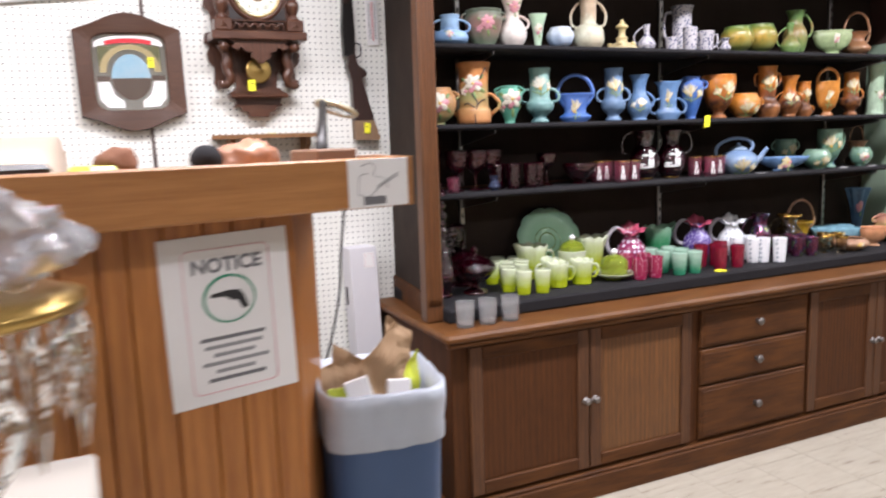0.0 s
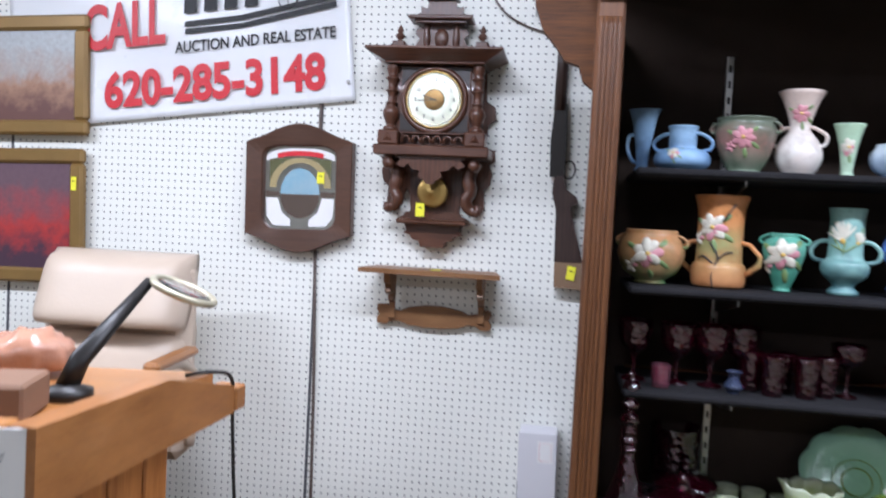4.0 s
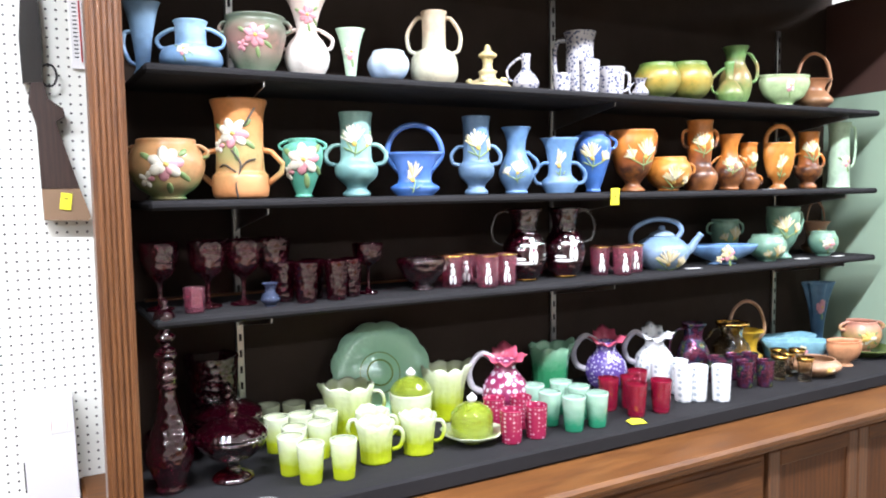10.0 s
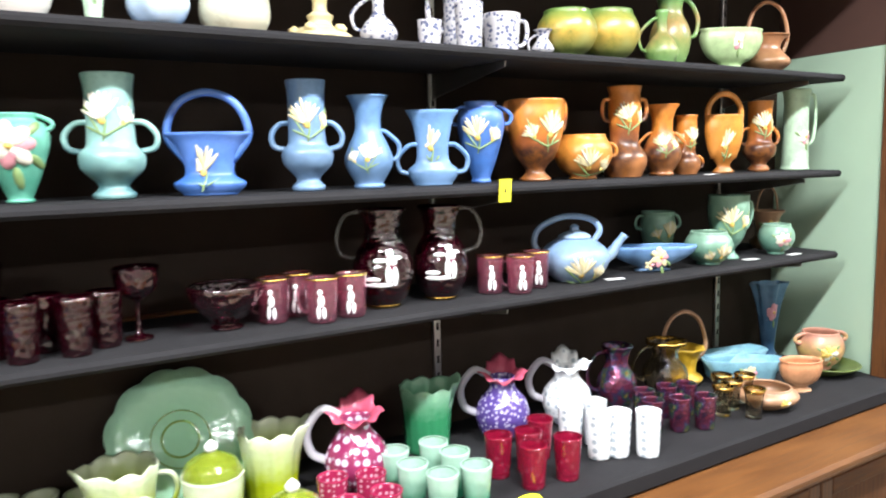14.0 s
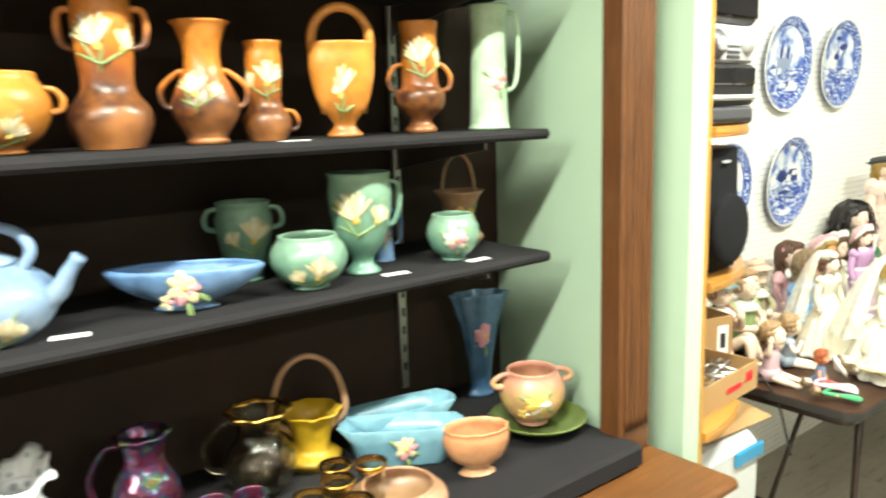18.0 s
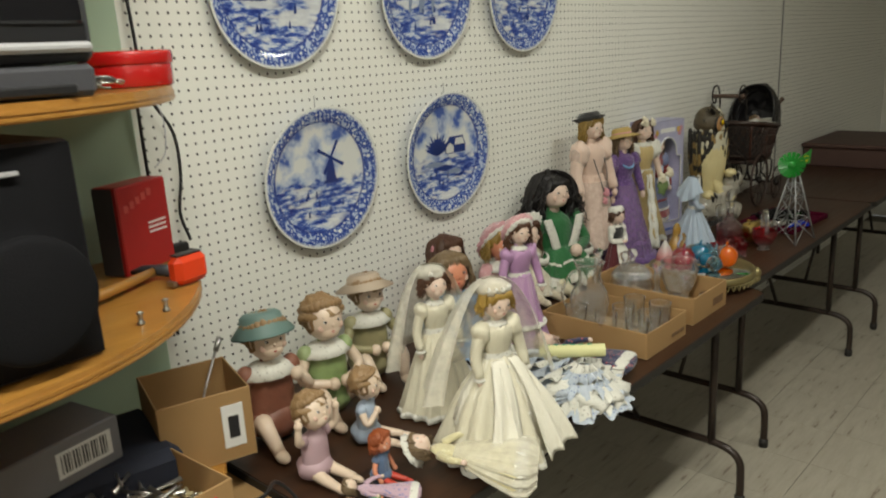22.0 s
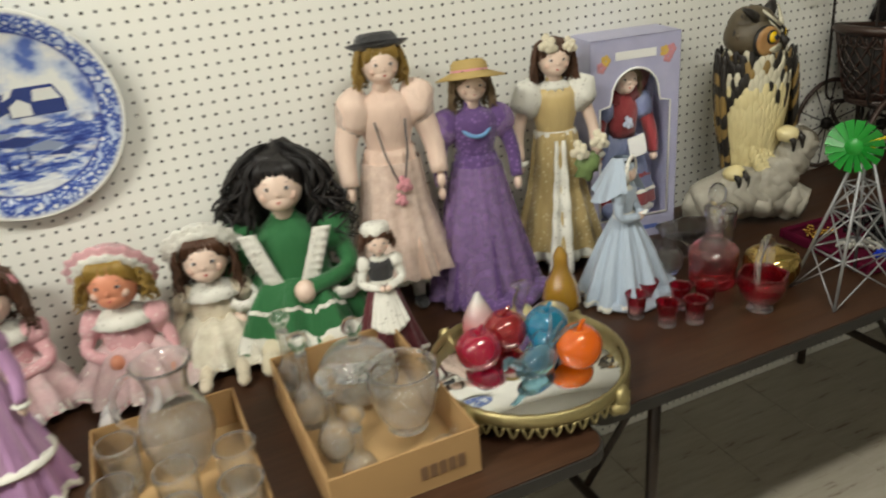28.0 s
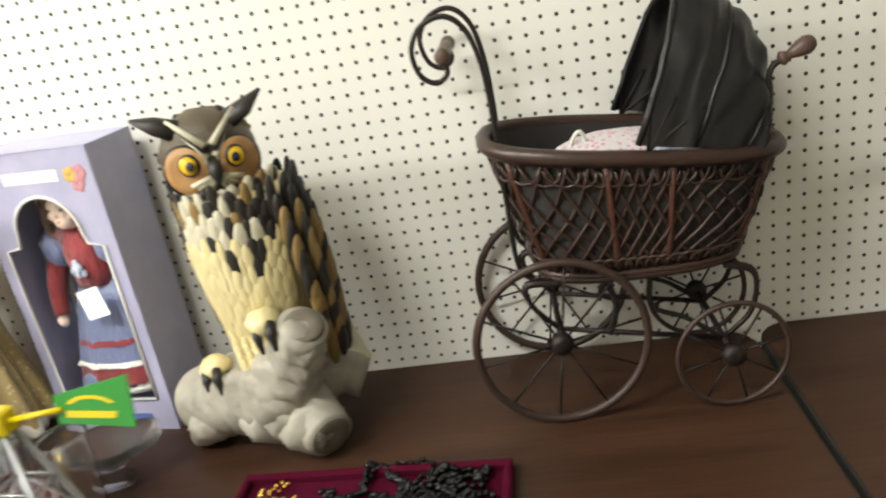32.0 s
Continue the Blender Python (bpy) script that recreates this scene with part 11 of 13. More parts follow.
def lying_doll(label, x, y, turn, h, dress, hair, skin=SKIN, flare=0.34, trim=LACE, pitch=84.0, z=0.05, bonnet=None, seed=30, name="doll", bib=None, net=None, frills=None):
    b = Build()
    b.lathe([(flare * h * 0.35, -0.10 * h), (flare * h * 0.72, -0.065 * h), (flare * h * 0.94, -0.015 * h), (flare * h, 0.045 * h), (flare * h * 0.8, 0.2 * h), (flare * h * 0.5, 0.42 * h), (0.09 * h, 0.58 * h), (0.1 * h, 0.7 * h), (0.04 * h, 0.77 * h)], dress, 72, sy=0.24, wob=folds(9, 0.16, seed))
    if trim:
        b.lathe([(flare * h * 0.80, -0.06 * h), (flare * h * 1.0, -0.01 * h), (flare * h * 1.02, 0.05 * h)], trim, 72, sy=0.26, closed=True, wob=folds(9, 0.17, seed))
    if net:
        b.lathe([(flare * h * 0.70, -0.14 * h), (flare * h * 1.0, -0.07 * h), (flare * h * 1.08, 0.03 * h), (flare * h * 0.82, 0.24 * h), (flare * h * 0.54, 0.42 * h), (0.10 * h, 0.57 * h)], net, 96, sy=0.27, closed=True, wob=folds(13, 0.12, seed + 2))
    for k, mt in enumerate(frills or ()):
        zt = (0.03 + 0.115 * k) * h
        rt = flare * h * (1.03 - 0.17 * k)
        ph = 1.7 * k
        b.grid(150, 4, lambda u, v: ((rt * (1 + 0.10 * v) + 0.012 * v * math.sin(120 * u + ph)) * math.cos(2 * math.pi * u), (rt * 0.27 + 0.014 * v + 0.010 * v * math.sin(88 * u + ph)) * math.sin(2 * math.pi * u), zt + 0.11 * h * (1 - v) + 0.010 * v * math.sin(52 * u + ph)), mt)
    if bib:
        b.ball((0, -0.075 * h, 0.62 * h), (0.13 * h, 0.05 * h, 0.12 * h), bib, 22, 14, lump=0.35, freq=26 / h)
    for s in (-1, 1):
        limb(b, [(s * 0.1 * h, 0, 0.68 * h), (s * 0.2 * h, -0.03 * h, 0.58 * h), (s * 0.24 * h, -0.05 * h, 0.48 * h)], (0.04 * h, 0.025 * h), dress)
        b.ball((s * 0.245 * h, -0.05 * h, 0.46 * h), 0.028 * h, skin, 10, 7)
    head(b, (0, -0.01 * h, 0.88 * h), 0.105 * h, hair, skin, 8, 0.04 * h, 0, seed)
    if bonnet:
        b.lathe([(0.11 * h, 0), (0.16 * h, 0.01), (0.13 * h, 0.05 * h), (0.001, 0.11 * h)], bonnet, 30, Matrix.Translation((0, 0.02 * h, 0.9 * h)) @ pose(0, 0, 0, -40, 0, 0), wob=lambda a, k: 1 + 0.06 * math.sin(11 * a) * (k < 0.5))
    return solid(name, b, label, "doll", pose(x, y, TABLE_Z + z, 0, 0, turn) @ pose(0, 0, 0, -pitch, 0, 0))


REDBROWN = hairm("auburn_doll_hair", (0.22, 0.10, 0.03))
lying_doll("doll in pale yellow lace lying on her back", 5.285, 2.520, 34, 0.25, YELLOWLACE, LIGHTBROWN, SKIN_P, 0.44, bonnet=LACE, z=0.046, seed=31, net=IVORYNET)
lying_doll("tiny doll in bright green trousers lying down", 5.024, 2.600, 30, 0.13, cloth("bright_green_cloth", (0.02, 0.28, 0.10)), LIGHTBROWN, SKIN_O, 0.16, None, z=0.018, seed=32)
lying_doll("tiny doll in a pink flowered dress lying down", 5.089, 2.645, 40, 0.15, cloth("pink_flowered_cloth", (0.52, 0.36, 0.44), 200, (0.20, 0.20, 0.40), 0.2), LIGHTBROWN, SKIN, 0.22, z=0.02, seed=33)
lying_doll("doll in pale blue ruffles lying across the table edge", 5.614, 2.619, -5, 0.31, cloth("blue_flowered_ruffle", (0.52, 0.58, 0.66), 200, (0.24, 0.30, 0.46), 0.2), REDBROWN, SKIN_P, 0.40, z=0.055, seed=34, bib=LACE, frills=(LACE, MATS["blue_flowered_ruffle"], LACE, MATS["blue_flowered_ruffle"]))
lying_doll("bald baby doll in a dark flowered dress lying down", 5.834, 2.591, 12, 0.26, cloth("navy_flowered_cloth", (0.03, 0.035, 0.09), 200, (0.42, 0.10, 0.10), 0.24), SKIN_P, SKIN_P, 0.28, z=0.05, seed=35)
b = Build()
b.ball((0, 0, 0.030), (0.105, 0.085, 0.030), LACE, 40, 14, lump=0.5, freq=30)
rng_ = random.Random(4)
for k in range(8):
    r_, ph, zz = 0.125 - 0.012 * k, rng_.uniform(0, 6.28), 0.004 + 0.011 * k
    ox, oy = rng_.uniform(-0.016, 0.016), rng_.uniform(-0.014, 0.014)
    b.grid(140, 4, lambda u, v: (ox + (r_ * (0.70 + 0.30 * v) + 0.013 * v * math.sin(2 * math.pi * 15 * u + ph)) * math.cos(2 * math.pi * u), oy + (r_ * (0.56 + 0.26 * v) + 0.012 * v * math.sin(2 * math.pi * 12 * u)) * math.sin(2 * math.pi * u), max(0.003, zz + 0.026 * (1 - v) + (0.011 * math.sin(2 * math.pi * 19 * u + ph) + 0.009 * math.sin(2 * math.pi * 7 * u)) * v)), LACE if k % 2 else MATS["blue_flowered_ruffle"])
solid("ruffled_petticoat", b, "heap of pale blue and white ruffled doll skirts", "clothes", pose(5.656, 2.597, TABLE_Z + 0.006, 0, 0, -25), kind="stuff")
t = thing("rolled_paper", "rolled pale yellow printed paper", "paper", pose(5.717, 2.678, TABLE_Z + 0.105, 0, 0, -50))
b = Build()
b.tube([(-0.085, 0, 0), (0.085, 0, 0)], 0.017, plain("pale_yellow_paper", (0.66, 0.64, 0.28), 0.6, var=0.08, c2=(0.70, 0.70, 0.45)), 18, cap=False)
b.tube([(-0.084, 0, 0), (0.084, 0, 0)], 0.0155, WHITECARD, 18, cap=False)
part("roll", b, t)
b = Build()
for k in range(6):
    b.box(-0.07 + 0.022 * k, -0.0005, 0.0166, -0.058 + 0.022 * k, 0.006, 0.0176, plain("green_print", (0.16, 0.30, 0.10), 0.6), 0.0002)
part("printing", b, t)

# ---- boxes, glass, tray, owl, pram and windmill on the tables ----
TZ = TABLE_Z + 0.001
t = open_carton("glass_tray_box", "shallow cardboard tray holding clear cut-glass tumblers", pose(6.111, 2.787, TZ, 0, 0, 0), 0.245, 0.36, 0.078)
b = Build()
for k in range(4):
    b.box(0.03 + 0.02 * k, -0.1815, 0.02, 0.045 + 0.02 * k, -0.1799, 0.032, plain("faint_box_print", (0.18, 0.10, 0.05), 0.7), 0.0002)
part("print_mark", b, t)
t = open_carton("glass_tray_box", "shallow cardboard tray holding clear glass bowls and stoppers", pose(6.437, 2.815, TZ, 0, 0, 0), 0.25, 0.39, 0.088)
b = Build()
for k in range(5):
    b.box(0.02 + 0.016 * k, -0.1965, 0.025, 0.032 + 0.016 * k, -0.1949, 0.05, MATS["faint_box_print"], 0.0002)
part("print_mark", b, t)


def glassware(name, label, x, y, h, w, prof, z=None, cat="glass", group="cut glass", **kw):
    return vessel(name, label, x, y, (TZ + 0.005) if z is None else z, h, w, prof, kw.pop("mat", CLEAR), category=cat, group=group, seg=28, wall=kw.pop("wall", 0.07), **kw)


for gx, gy in ((6.026, 2.659), (6.106, 2.662), (6.197, 2.675), (6.020, 2.758), (6.111, 2.752), (6.203, 2.765), (6.031, 2.869)):
    glassware("cut_glass_tumbler", "clear cut-glass tumbler in a cardboard tray", gx, gy, 0.095, 0.068, "tumbler", cat="tumbler", group="cut glass tumblers")
glassware("glass_carafe", "clear cut-glass carafe with a flared neck", 6.128, 2.882, 0.21, 0.125, "pitcher", handles="left", hz=(0.35, 0.9), reach=0.035, cat="carafe")
glassware("cut_glass_bowl", "round clear cut-glass bowl on a foot", 6.490, 2.756, 0.12, 0.125, "jardiniere", cat="bowl", z=TZ + 0.03)
glassware("covered_dish", "low clear glass dish with a domed lid", 6.456, 2.915, 0.075, 0.15, "bowl", cat="dish")
b = Build()
b.lathe(smooth_profile([(0.072, 0), (0.07, 0.006), (0.05, 0.03), (0.014, 0.045), (0.01, 0.06), (0.02, 0.075), (0.014, 0.092), (0.001, 0.098)], 3), CLEAR, 28)
solid("dish_lid", b, "clear glass lid with a ball finial", "lid", pose(6.456, 2.915, TZ + 0.081))
for gx, gy, gh in ((6.350, 2.882, 0.15), (6.365, 2.772, 0.13), (6.379, 2.683, 0.11), (6.341, 2.981, 0.15)):
    glassware("glass_cruet", "small clear cut-glass cruet with stopper", gx, gy, gh, 0.062, "ewer", cat="cruet", group="cruets")
    b = Build()
    b.lathe(smooth_profile([(0.009, 0), (0.01, 0.008), (0.019, 0.024), (0.014, 0.036), (0.001, 0.042)], 3), CLEAR, 18)
    solid("glass_stopper", b, "clear faceted glass stopper", "stopper", pose(gx, gy, TZ + gh + 0.006), "stoppers")
b = Build()
b.ball((0, 0, 0.02), (0.024, 0.024, 0.02), CLEAR, 14, 9)
b.tube([(0.02, 0, 0.02), (0.06, 0, 0.024)], [0.008, 0.012], CLEAR, 10)
solid("glass_stopper", b, "large clear glass stopper lying in the tray", "stopper", pose(6.524, 2.676, TZ + 0.005, 0, 0, 40), "stoppers")

# gilt mirror tray with glass fruit
GILT = plain("pale_gilt_metal", (0.50, 0.42, 0.20), 0.38, 0.75, var=0.3, scale=70)
MIRROR = plain("mirror_glass", (0.92, 0.93, 0.93), 0.03, 1.0, var=0.01, bump=0.0)
TX, TY, TR = 6.750, 2.795, 0.180
tray = thing("mirror_tray", "round mirrored vanity tray with pierced gilt gallery", "tray", pose(TX, TY, TZ))
b = Build()
b.lathe([(TR - 0.008, 0.040), (TR - 0.004, 0.038), (TR, 0.044), (TR - 0.006, 0.050), (0.001, 0.049)], MIRROR, 64)
part("mirror", b, tray, "round mirror base")
b = Build()
b.lathe([(TR - 0.004, 0.036), (TR + 0.006, 0.034), (TR + 0.010, 0.044), (TR + 0.008, 0.060), (TR + 0.002, 0.062), (TR, 0.046)], GILT, 96, closed=True, wob=lambda a, k: 1 + 0.010 * math.sin(40 * a) * k)
part("gallery", b, tray, "pierced gilt rim")
b = Build()
for k in range(48):
    a = 2 * math.pi * k / 48
    b.tube(smooth_line([((TR + 0.006) * math.cos(a + d), (TR + 0.006) * math.sin(a + d), z_) for d, z_ in ((-0.05, 0.036), (0.0, 0.016), (0.05, 0.036), (0.02, 0.028))], 3), 0.0028, GILT, 5)
tagged(part("filigree", b, tray), kind="stuff")
for k in range(4):
    a = math.pi / 4 + k * math.pi / 2 - 0.3
    b = Build()
    c = Vector(((TR + 0.004) * math.cos(a), (TR + 0.004) * math.sin(a), 0))
    b.ball(tuple(c + Vector((0, 0, 0.018))), (0.022, 0.022, 0.018), GILT, 12, 8, lump=0.35, freq=80)
    b.ball(tuple(c + Vector((0.008 * math.cos(a), 0.008 * math.sin(a), 0.040))), (0.016, 0.016, 0.022), GILT, 12, 8, lump=0.35, freq=80)
    part("foot", b, tray)


def art_glass(name, label, x, y, r, mat, cat="paperweight", squash=0.92, stem=True):
    b = Build()
    z = TZ + 0.0505
    b.lathe(smooth_profile([(r * 0.35, 0), (r * 0.8, r * 0.25), (r, r * 0.8), (r * 0.92, r * 1.3), (r * 0.5, r * 1.72), (r * 0.15, r * 1.70), (0.001, r * 1.55)], 3), mat, 28, sy=1.0)
    if stem:
        b.tube(smooth_line([(0, 0, r * 1.5), (r * 0.1, 0, r * 1.85), (r * 0.3, 0, r * 2.05)], 3), r * 0.09, mat, 8)
    return solid(name, b, label, cat, pose(x, y, z), "glass fruit")


FR = {n: glass(n + "_art_glass", c, 0.03, 0.0, 0.45 if n != "aquaclear" else 0.92, coat=1.0) for n, c in (("cherry", (0.42, 0.01, 0.05)), ("crimson", (0.32, 0.008, 0.015)), ("turquoise", (0.01, 0.22, 0.38)), ("orange", (0.85, 0.16, 0.004)), ("amber", (0.48, 0.27, 0.03)), ("aquaclear", (0.30, 0.62, 0.75)))}
art_glass("glass_apple", "cherry red art-glass apple", TX - 0.085, TY + 0.03, 0.042, FR["cherry"])
art_glass("glass_apple", "deep crimson art-glass apple", TX - 0.01, TY + 0.065, 0.042, FR["crimson"])
art_glass("glass_apple", "turquoise blue art-glass apple", TX + 0.065, TY + 0.035, 0.042, FR["turquoise"])
art_glass("glass_orange", "bright orange art-glass fruit", TX + 0.075, TY - 0.06, 0.044, FR["orange"])
b = Build()
b.lathe(smooth_profile([(0.026, 0), (0.034, 0.02), (0.03, 0.05), (0.012, 0.085), (0.004, 0.10)], 3), opal("pink_tipped_glass", (0.75, 0.74, 0.70), (0.62, 0.20, 0.22), split=0.6), 24)
solid("glass_pear", b, "pink and white art-glass pear", "paperweight", pose(TX - 0.035, TY + 0.125, TZ + 0.0505), "glass fruit")
b = Build()
b.lathe(smooth_profile([(0.026, 0), (0.042, 0.03), (0.036, 0.07), (0.018, 0.11), (0.016, 0.14), (0.006, 0.16)], 3), FR["amber"], 24)
solid("glass_pear", b, "amber art-glass pear on the table", "paperweight", pose(6.950, 2.989, TZ), "glass fruit")
b = Build()
b.ball((0, 0, 0.03), (0.05, 0.03, 0.03), FR["aquaclear"], 18, 10, lump=0.1, freq=30)
b.tube(smooth_line([(-0.04, 0, 0.04), (-0.075, 0, 0.07), (-0.085, 0, 0.055)], 4), [0.012, 0.009, 0.008, 0.008, 0.008, 0.008, 0.006, 0.004, 0.002], FR["aquaclear"], 10)
for a in (-0.5, 0.5, 0.0):
    b.tube(smooth_line([(0.03, 0, 0.04), (0.06, 0.03 * a, 0.07), (0.085, 0.07 * a, 0.085)], 4), [0.014, 0.013, 0.012, 0.01, 0.01, 0.009, 0.008, 0.005, 0.003], FR["aquaclear"], 10, flat=0.4)
solid("glass_fish", b, "pale aqua blown-glass fish", "ornament", pose(TX - 0.01, TY - 0.055, TZ + 0.0505, 0, 0, 20), "glass fruit")
b = Build()
b.ball((0, 0, 0.03), (0.04, 0.025, 0.03), SMOOTHCLEAR, 18, 10)
b.tube(smooth_line([(0.03, 0, 0.03), (0.06, 0, 0.06), (0.05, 0, 0.10), (0.075, 0, 0.105)], 4), [0.014] * 6 + [0.012] * 4 + [0.008, 0.006, 0.003], SMOOTHCLEAR, 10)
solid("glass_swan", b, "clear blown-glass swan on the tray", "ornament", pose(TX + 0.10, TY + 0.08, TZ + 0.0505, 0, 0, 160), "glass fruit")
art_glass("glass_apple", "small turquoise art-glass ball", TX + 0.045, TY - 0.0, 0.030, FR["turquoise"], stem=False)

# decanter set and cranberry pieces
RUBYCLEAR = opal("ruby_flashed_glass", (0.50, 0.01, 0.03), (0.92, 0.88, 0.88), split=0.30, trans=0.93)
for gx, gy in ((7.075, 2.890), (7.131, 2.925), (7.106, 2.827), (7.177, 2.870), (7.162, 2.806), (7.223, 2.845)):
    glassware("cordial_glass", "small ruby-flashed cordial glass with clear foot", gx, gy, 0.054, 0.050, "flared_tumbler", TZ, "glass", "cordial glasses", mat=RUBYCLEAR)
t = thing("decanter", "clear and ruby etched decanter with stopper", "decanter", pose(7.315, 2.924, TZ))
b = Build()
b.lathe(smooth_profile([(0.052, 0), (0.054, 0.008), (0.052, 0.03), (0.056, 0.075), (0.048, 0.09), (0.02, 0.115), (0.016, 0.16), (0.022, 0.185), (0.02, 0.19)], 3), opal("ruby_band_glass", (0.93, 0.92, 0.91), (0.50, 0.010, 0.02), split=0.45, trans=0.95), 28)
part("body", b, t)
b = Build()
b.ball((0, 0, 0.215), (0.02, 0.02, 0.027), SMOOTHCLEAR, 16, 10)
part("stopper", b, t)
t = thing("glass_basket", "cut-glass basket with ruby flashing and arched handle", "basket", pose(7.310, 2.774, TZ, 0, 0, 30))
b = Build()
b.lathe(turned("urn", 0.085, 0.10, 0.08), RUBYCLEAR, 30, wob=lambda a, k: 1 + 0.06 * math.cos(6 * a) * (0.35 < k < 0.65))
part("bowl", b, t)
b = Build()
b.tube(smooth_line([(-0.048, 0, 0.08), (-0.05, 0, 0.13), (0, 0, 0.165), (0.05, 0, 0.13), (0.048, 0, 0.08)], 5), 0.010, CLEAR, 10, flat=0.5)
part("handle", b, t)
for gx, gy, gh, gw, pf, lb in ((7.208, 3.002, 0.10, 0.062, "bottle_two", "clear glass stoppered bottle"), (7.269, 3.021, 0.12, 0.07, "bottle_two", "clear glass bottle with cork"), (7.381, 2.978, 0.15, 0.075, "tumbler", "tall clear glass jar")):
    glassware("glass_bottle", lb + " on the table", gx, gy, gh, gw, pf, TZ, "bottle", "bottles", mat=SMOOTHCLEAR)
b = Build()
b.lathe([(0.03, 0), (0.035, 0.01), (0.012, 0.02), (0.03, 0.04), (0.075, 0.062), (0.085, 0.075), (0.082, 0.078), (0.03, 0.046), (0.001, 0.03)], glass("frosted_clear_glass", (0.9, 0.92, 0.92), 0.25), 48, wob=lambda a, k: 1 + 0.07 * math.cos(6 * a) * (k > 0.4))
solid("ruffled_glass_dish", b, "frosted clear glass dish with ruffled edge", "dish", pose(7.381, 3.058, TZ, -12, 0, 0))
b = Build()
b.lathe(smooth_profile([(0.03, 0), (0.05, 0.015), (0.062, 0.045), (0.055, 0.075), (0.02, 0.09), (0.001, 0.092)], 3), plain("polished_brass", (0.72, 0.52, 0.18), 0.08, 1.0, var=0.1, bump=0.02), 32)
solid("brass_bowl", b, "polished brass globe bowl", "bowl", pose(7.412, 2.847, TZ))

# toy windmill
WMX, WMY = 7.515, 2.735
GREENTIN = plain("bright_green_tin", (0.015, 0.26, 0.03), 0.35, var=0.1)
YELLOWTIN = plain("bright_yellow_tin", (0.78, 0.60, 0.01), 0.35, var=0.1)
ZINC = plain("zinc_grey_metal", (0.34, 0.35, 0.36), 0.4, 0.6, var=0.15)
wm = thing("toy_windmill", "toy farm windmill with green blades and yellow tail", "windmill", pose(WMX, WMY, TZ, 0, 0, -8))
HW = 0.318
corners = [(-0.085, -0.065), (0.085, -0.065), (0.085, 0.065), (-0.085, 0.065)]
for cx_, cy_ in corners:
    b = Build()
    b.tube([(cx_, cy_, 0), (cx_ * 0.10, cy_ * 0.10, HW)], 0.0038, ZINC, 6)
    part("leg", b, wm)
for k in range(4):
    (ax, ay), (bx, by) = corners[k], corners[(k + 1) % 4]
    for z0, z1 in ((0.0, 0.10), (0.10, 0.19), (0.19, 0.25)):
        s0, s1 = 1 - 0.9 * z0 / HW, 1 - 0.9 * z1 / HW
        b = Build()
        b.tube([(ax * s0, ay * s0, z0), (bx * s1, by * s1, z1)], 0.0018, ZINC, 5)
        b.tube([(bx * s0, by * s0, z0), (ax * s1, ay * s1, z1)], 0.0018, ZINC, 5)
        b.tube([(ax * s1, ay * s1, z1), (bx * s1, by * s1, z1)], 0.0020, ZINC, 5)
        part("brace", b, wm)
b = Build()
b.box(-0.016, -0.012, HW + 0.0, 0.016, 0.012, HW + 0.028, YELLOWTIN, 0.003)
part("gearbox", b, wm, "yellow gearbox block")
WM_ = pose(-0.030, 0, HW + 0.014, 0, 0, -56)
b = Build()
b.lathe([(0.016, -0.002), (0.018, 0), (0.016, 0.003)], GREENTIN, 20, WM_ @ pose(0, 0, 0, 90, 0, 0))
wheel = part("wheel", b, wm, "green bladed wind wheel")
for k in range(16):
    b = Build()
    b.slab([(-0.004, 0.014), (0.006, 0.014), (0.016, 0.053), (-0.002, 0.055)], 0.0012, GREENTIN, WM_ @ pose(0, 0, 0, 0, 360 * k / 16, 0) @ pose(0, 0, 0, 0, 0, 24))
    part("blade", b, wheel)
b = Build()
b.tube([(0.012, 0, HW + 0.014), (0.075, 0.01, HW + 0.020)], 0.0035, YELLOWTIN, 8)
part("tail_rod", b, wm, "yellow tail rod")
b = Build()
b.slab([(0.065, HW + 0.002), (0.155, HW - 0.004), (0.165, HW + 0.058), (0.070, HW + 0.036)], 0.0016, GREENTIN, back=0.012)
tail = part("tail_vane", b, wm)
b = Build()
b.slab([(0.078, HW + 0.010), (0.135, HW + 0.008), (0.14, HW + 0.016), (0.08, HW + 0.018)], 0.0006, YELLOWTIN, back=0.0102)
b.slab(arc(0.112, HW + 0.022, 0.030, 20, 160, 8, 0.014) + arc(0.112, HW + 0.022, 0.024, 160, 20, 8, 0.010), 0.0006, YELLOWTIN, back=0.0102)
part("emblem", b, tail, "plain yellow emblem shape")

# jewellery tray
VELVET = plain("crimson_velvet", (0.085, 0.003, 0.020), 0.95, var=0.25, scale=240, bump=0.3, spec=0.1)
t = thing("jewelry_tray", "crimson velvet tray heaped with chains and beads", "tray", pose(7.816, 2.875, TZ, 0, 0, -3))
b = Build()
b.box(-0.20, -0.13, 0, 0.20, 0.13, 0.010, VELVET, 0.003)
part("base", b, t)
for x0, y0, x1, y1 in ((-0.205, -0.135, 0.205, -0.122), (-0.205, 0.122, 0.205, 0.135), (-0.205, -0.122, -0.192, 0.122), (0.192, -0.122, 0.205, 0.122)):
    b = Build()
    b.box(x0, y0, 0, x1, y1, 0.024, VELVET, 0.004)
    part("rim", b, t)
BEADS = {"black_beads": plain("jet_black_beads", (0.003, 0.003, 0.004), 0.22, var=0.2, spec=0.3), "gold_chain": GOLD, "blue_beads": plain("royal_blue_beads", (0.01, 0.04, 0.45), 0.2), "green_beads": plain("dark_green_beads", (0.02, 0.10, 0.02), 0.15), "pearl_beads": plain("silver_pearl_beads", (0.45, 0.44, 0.40), 0.25, 0.4)}
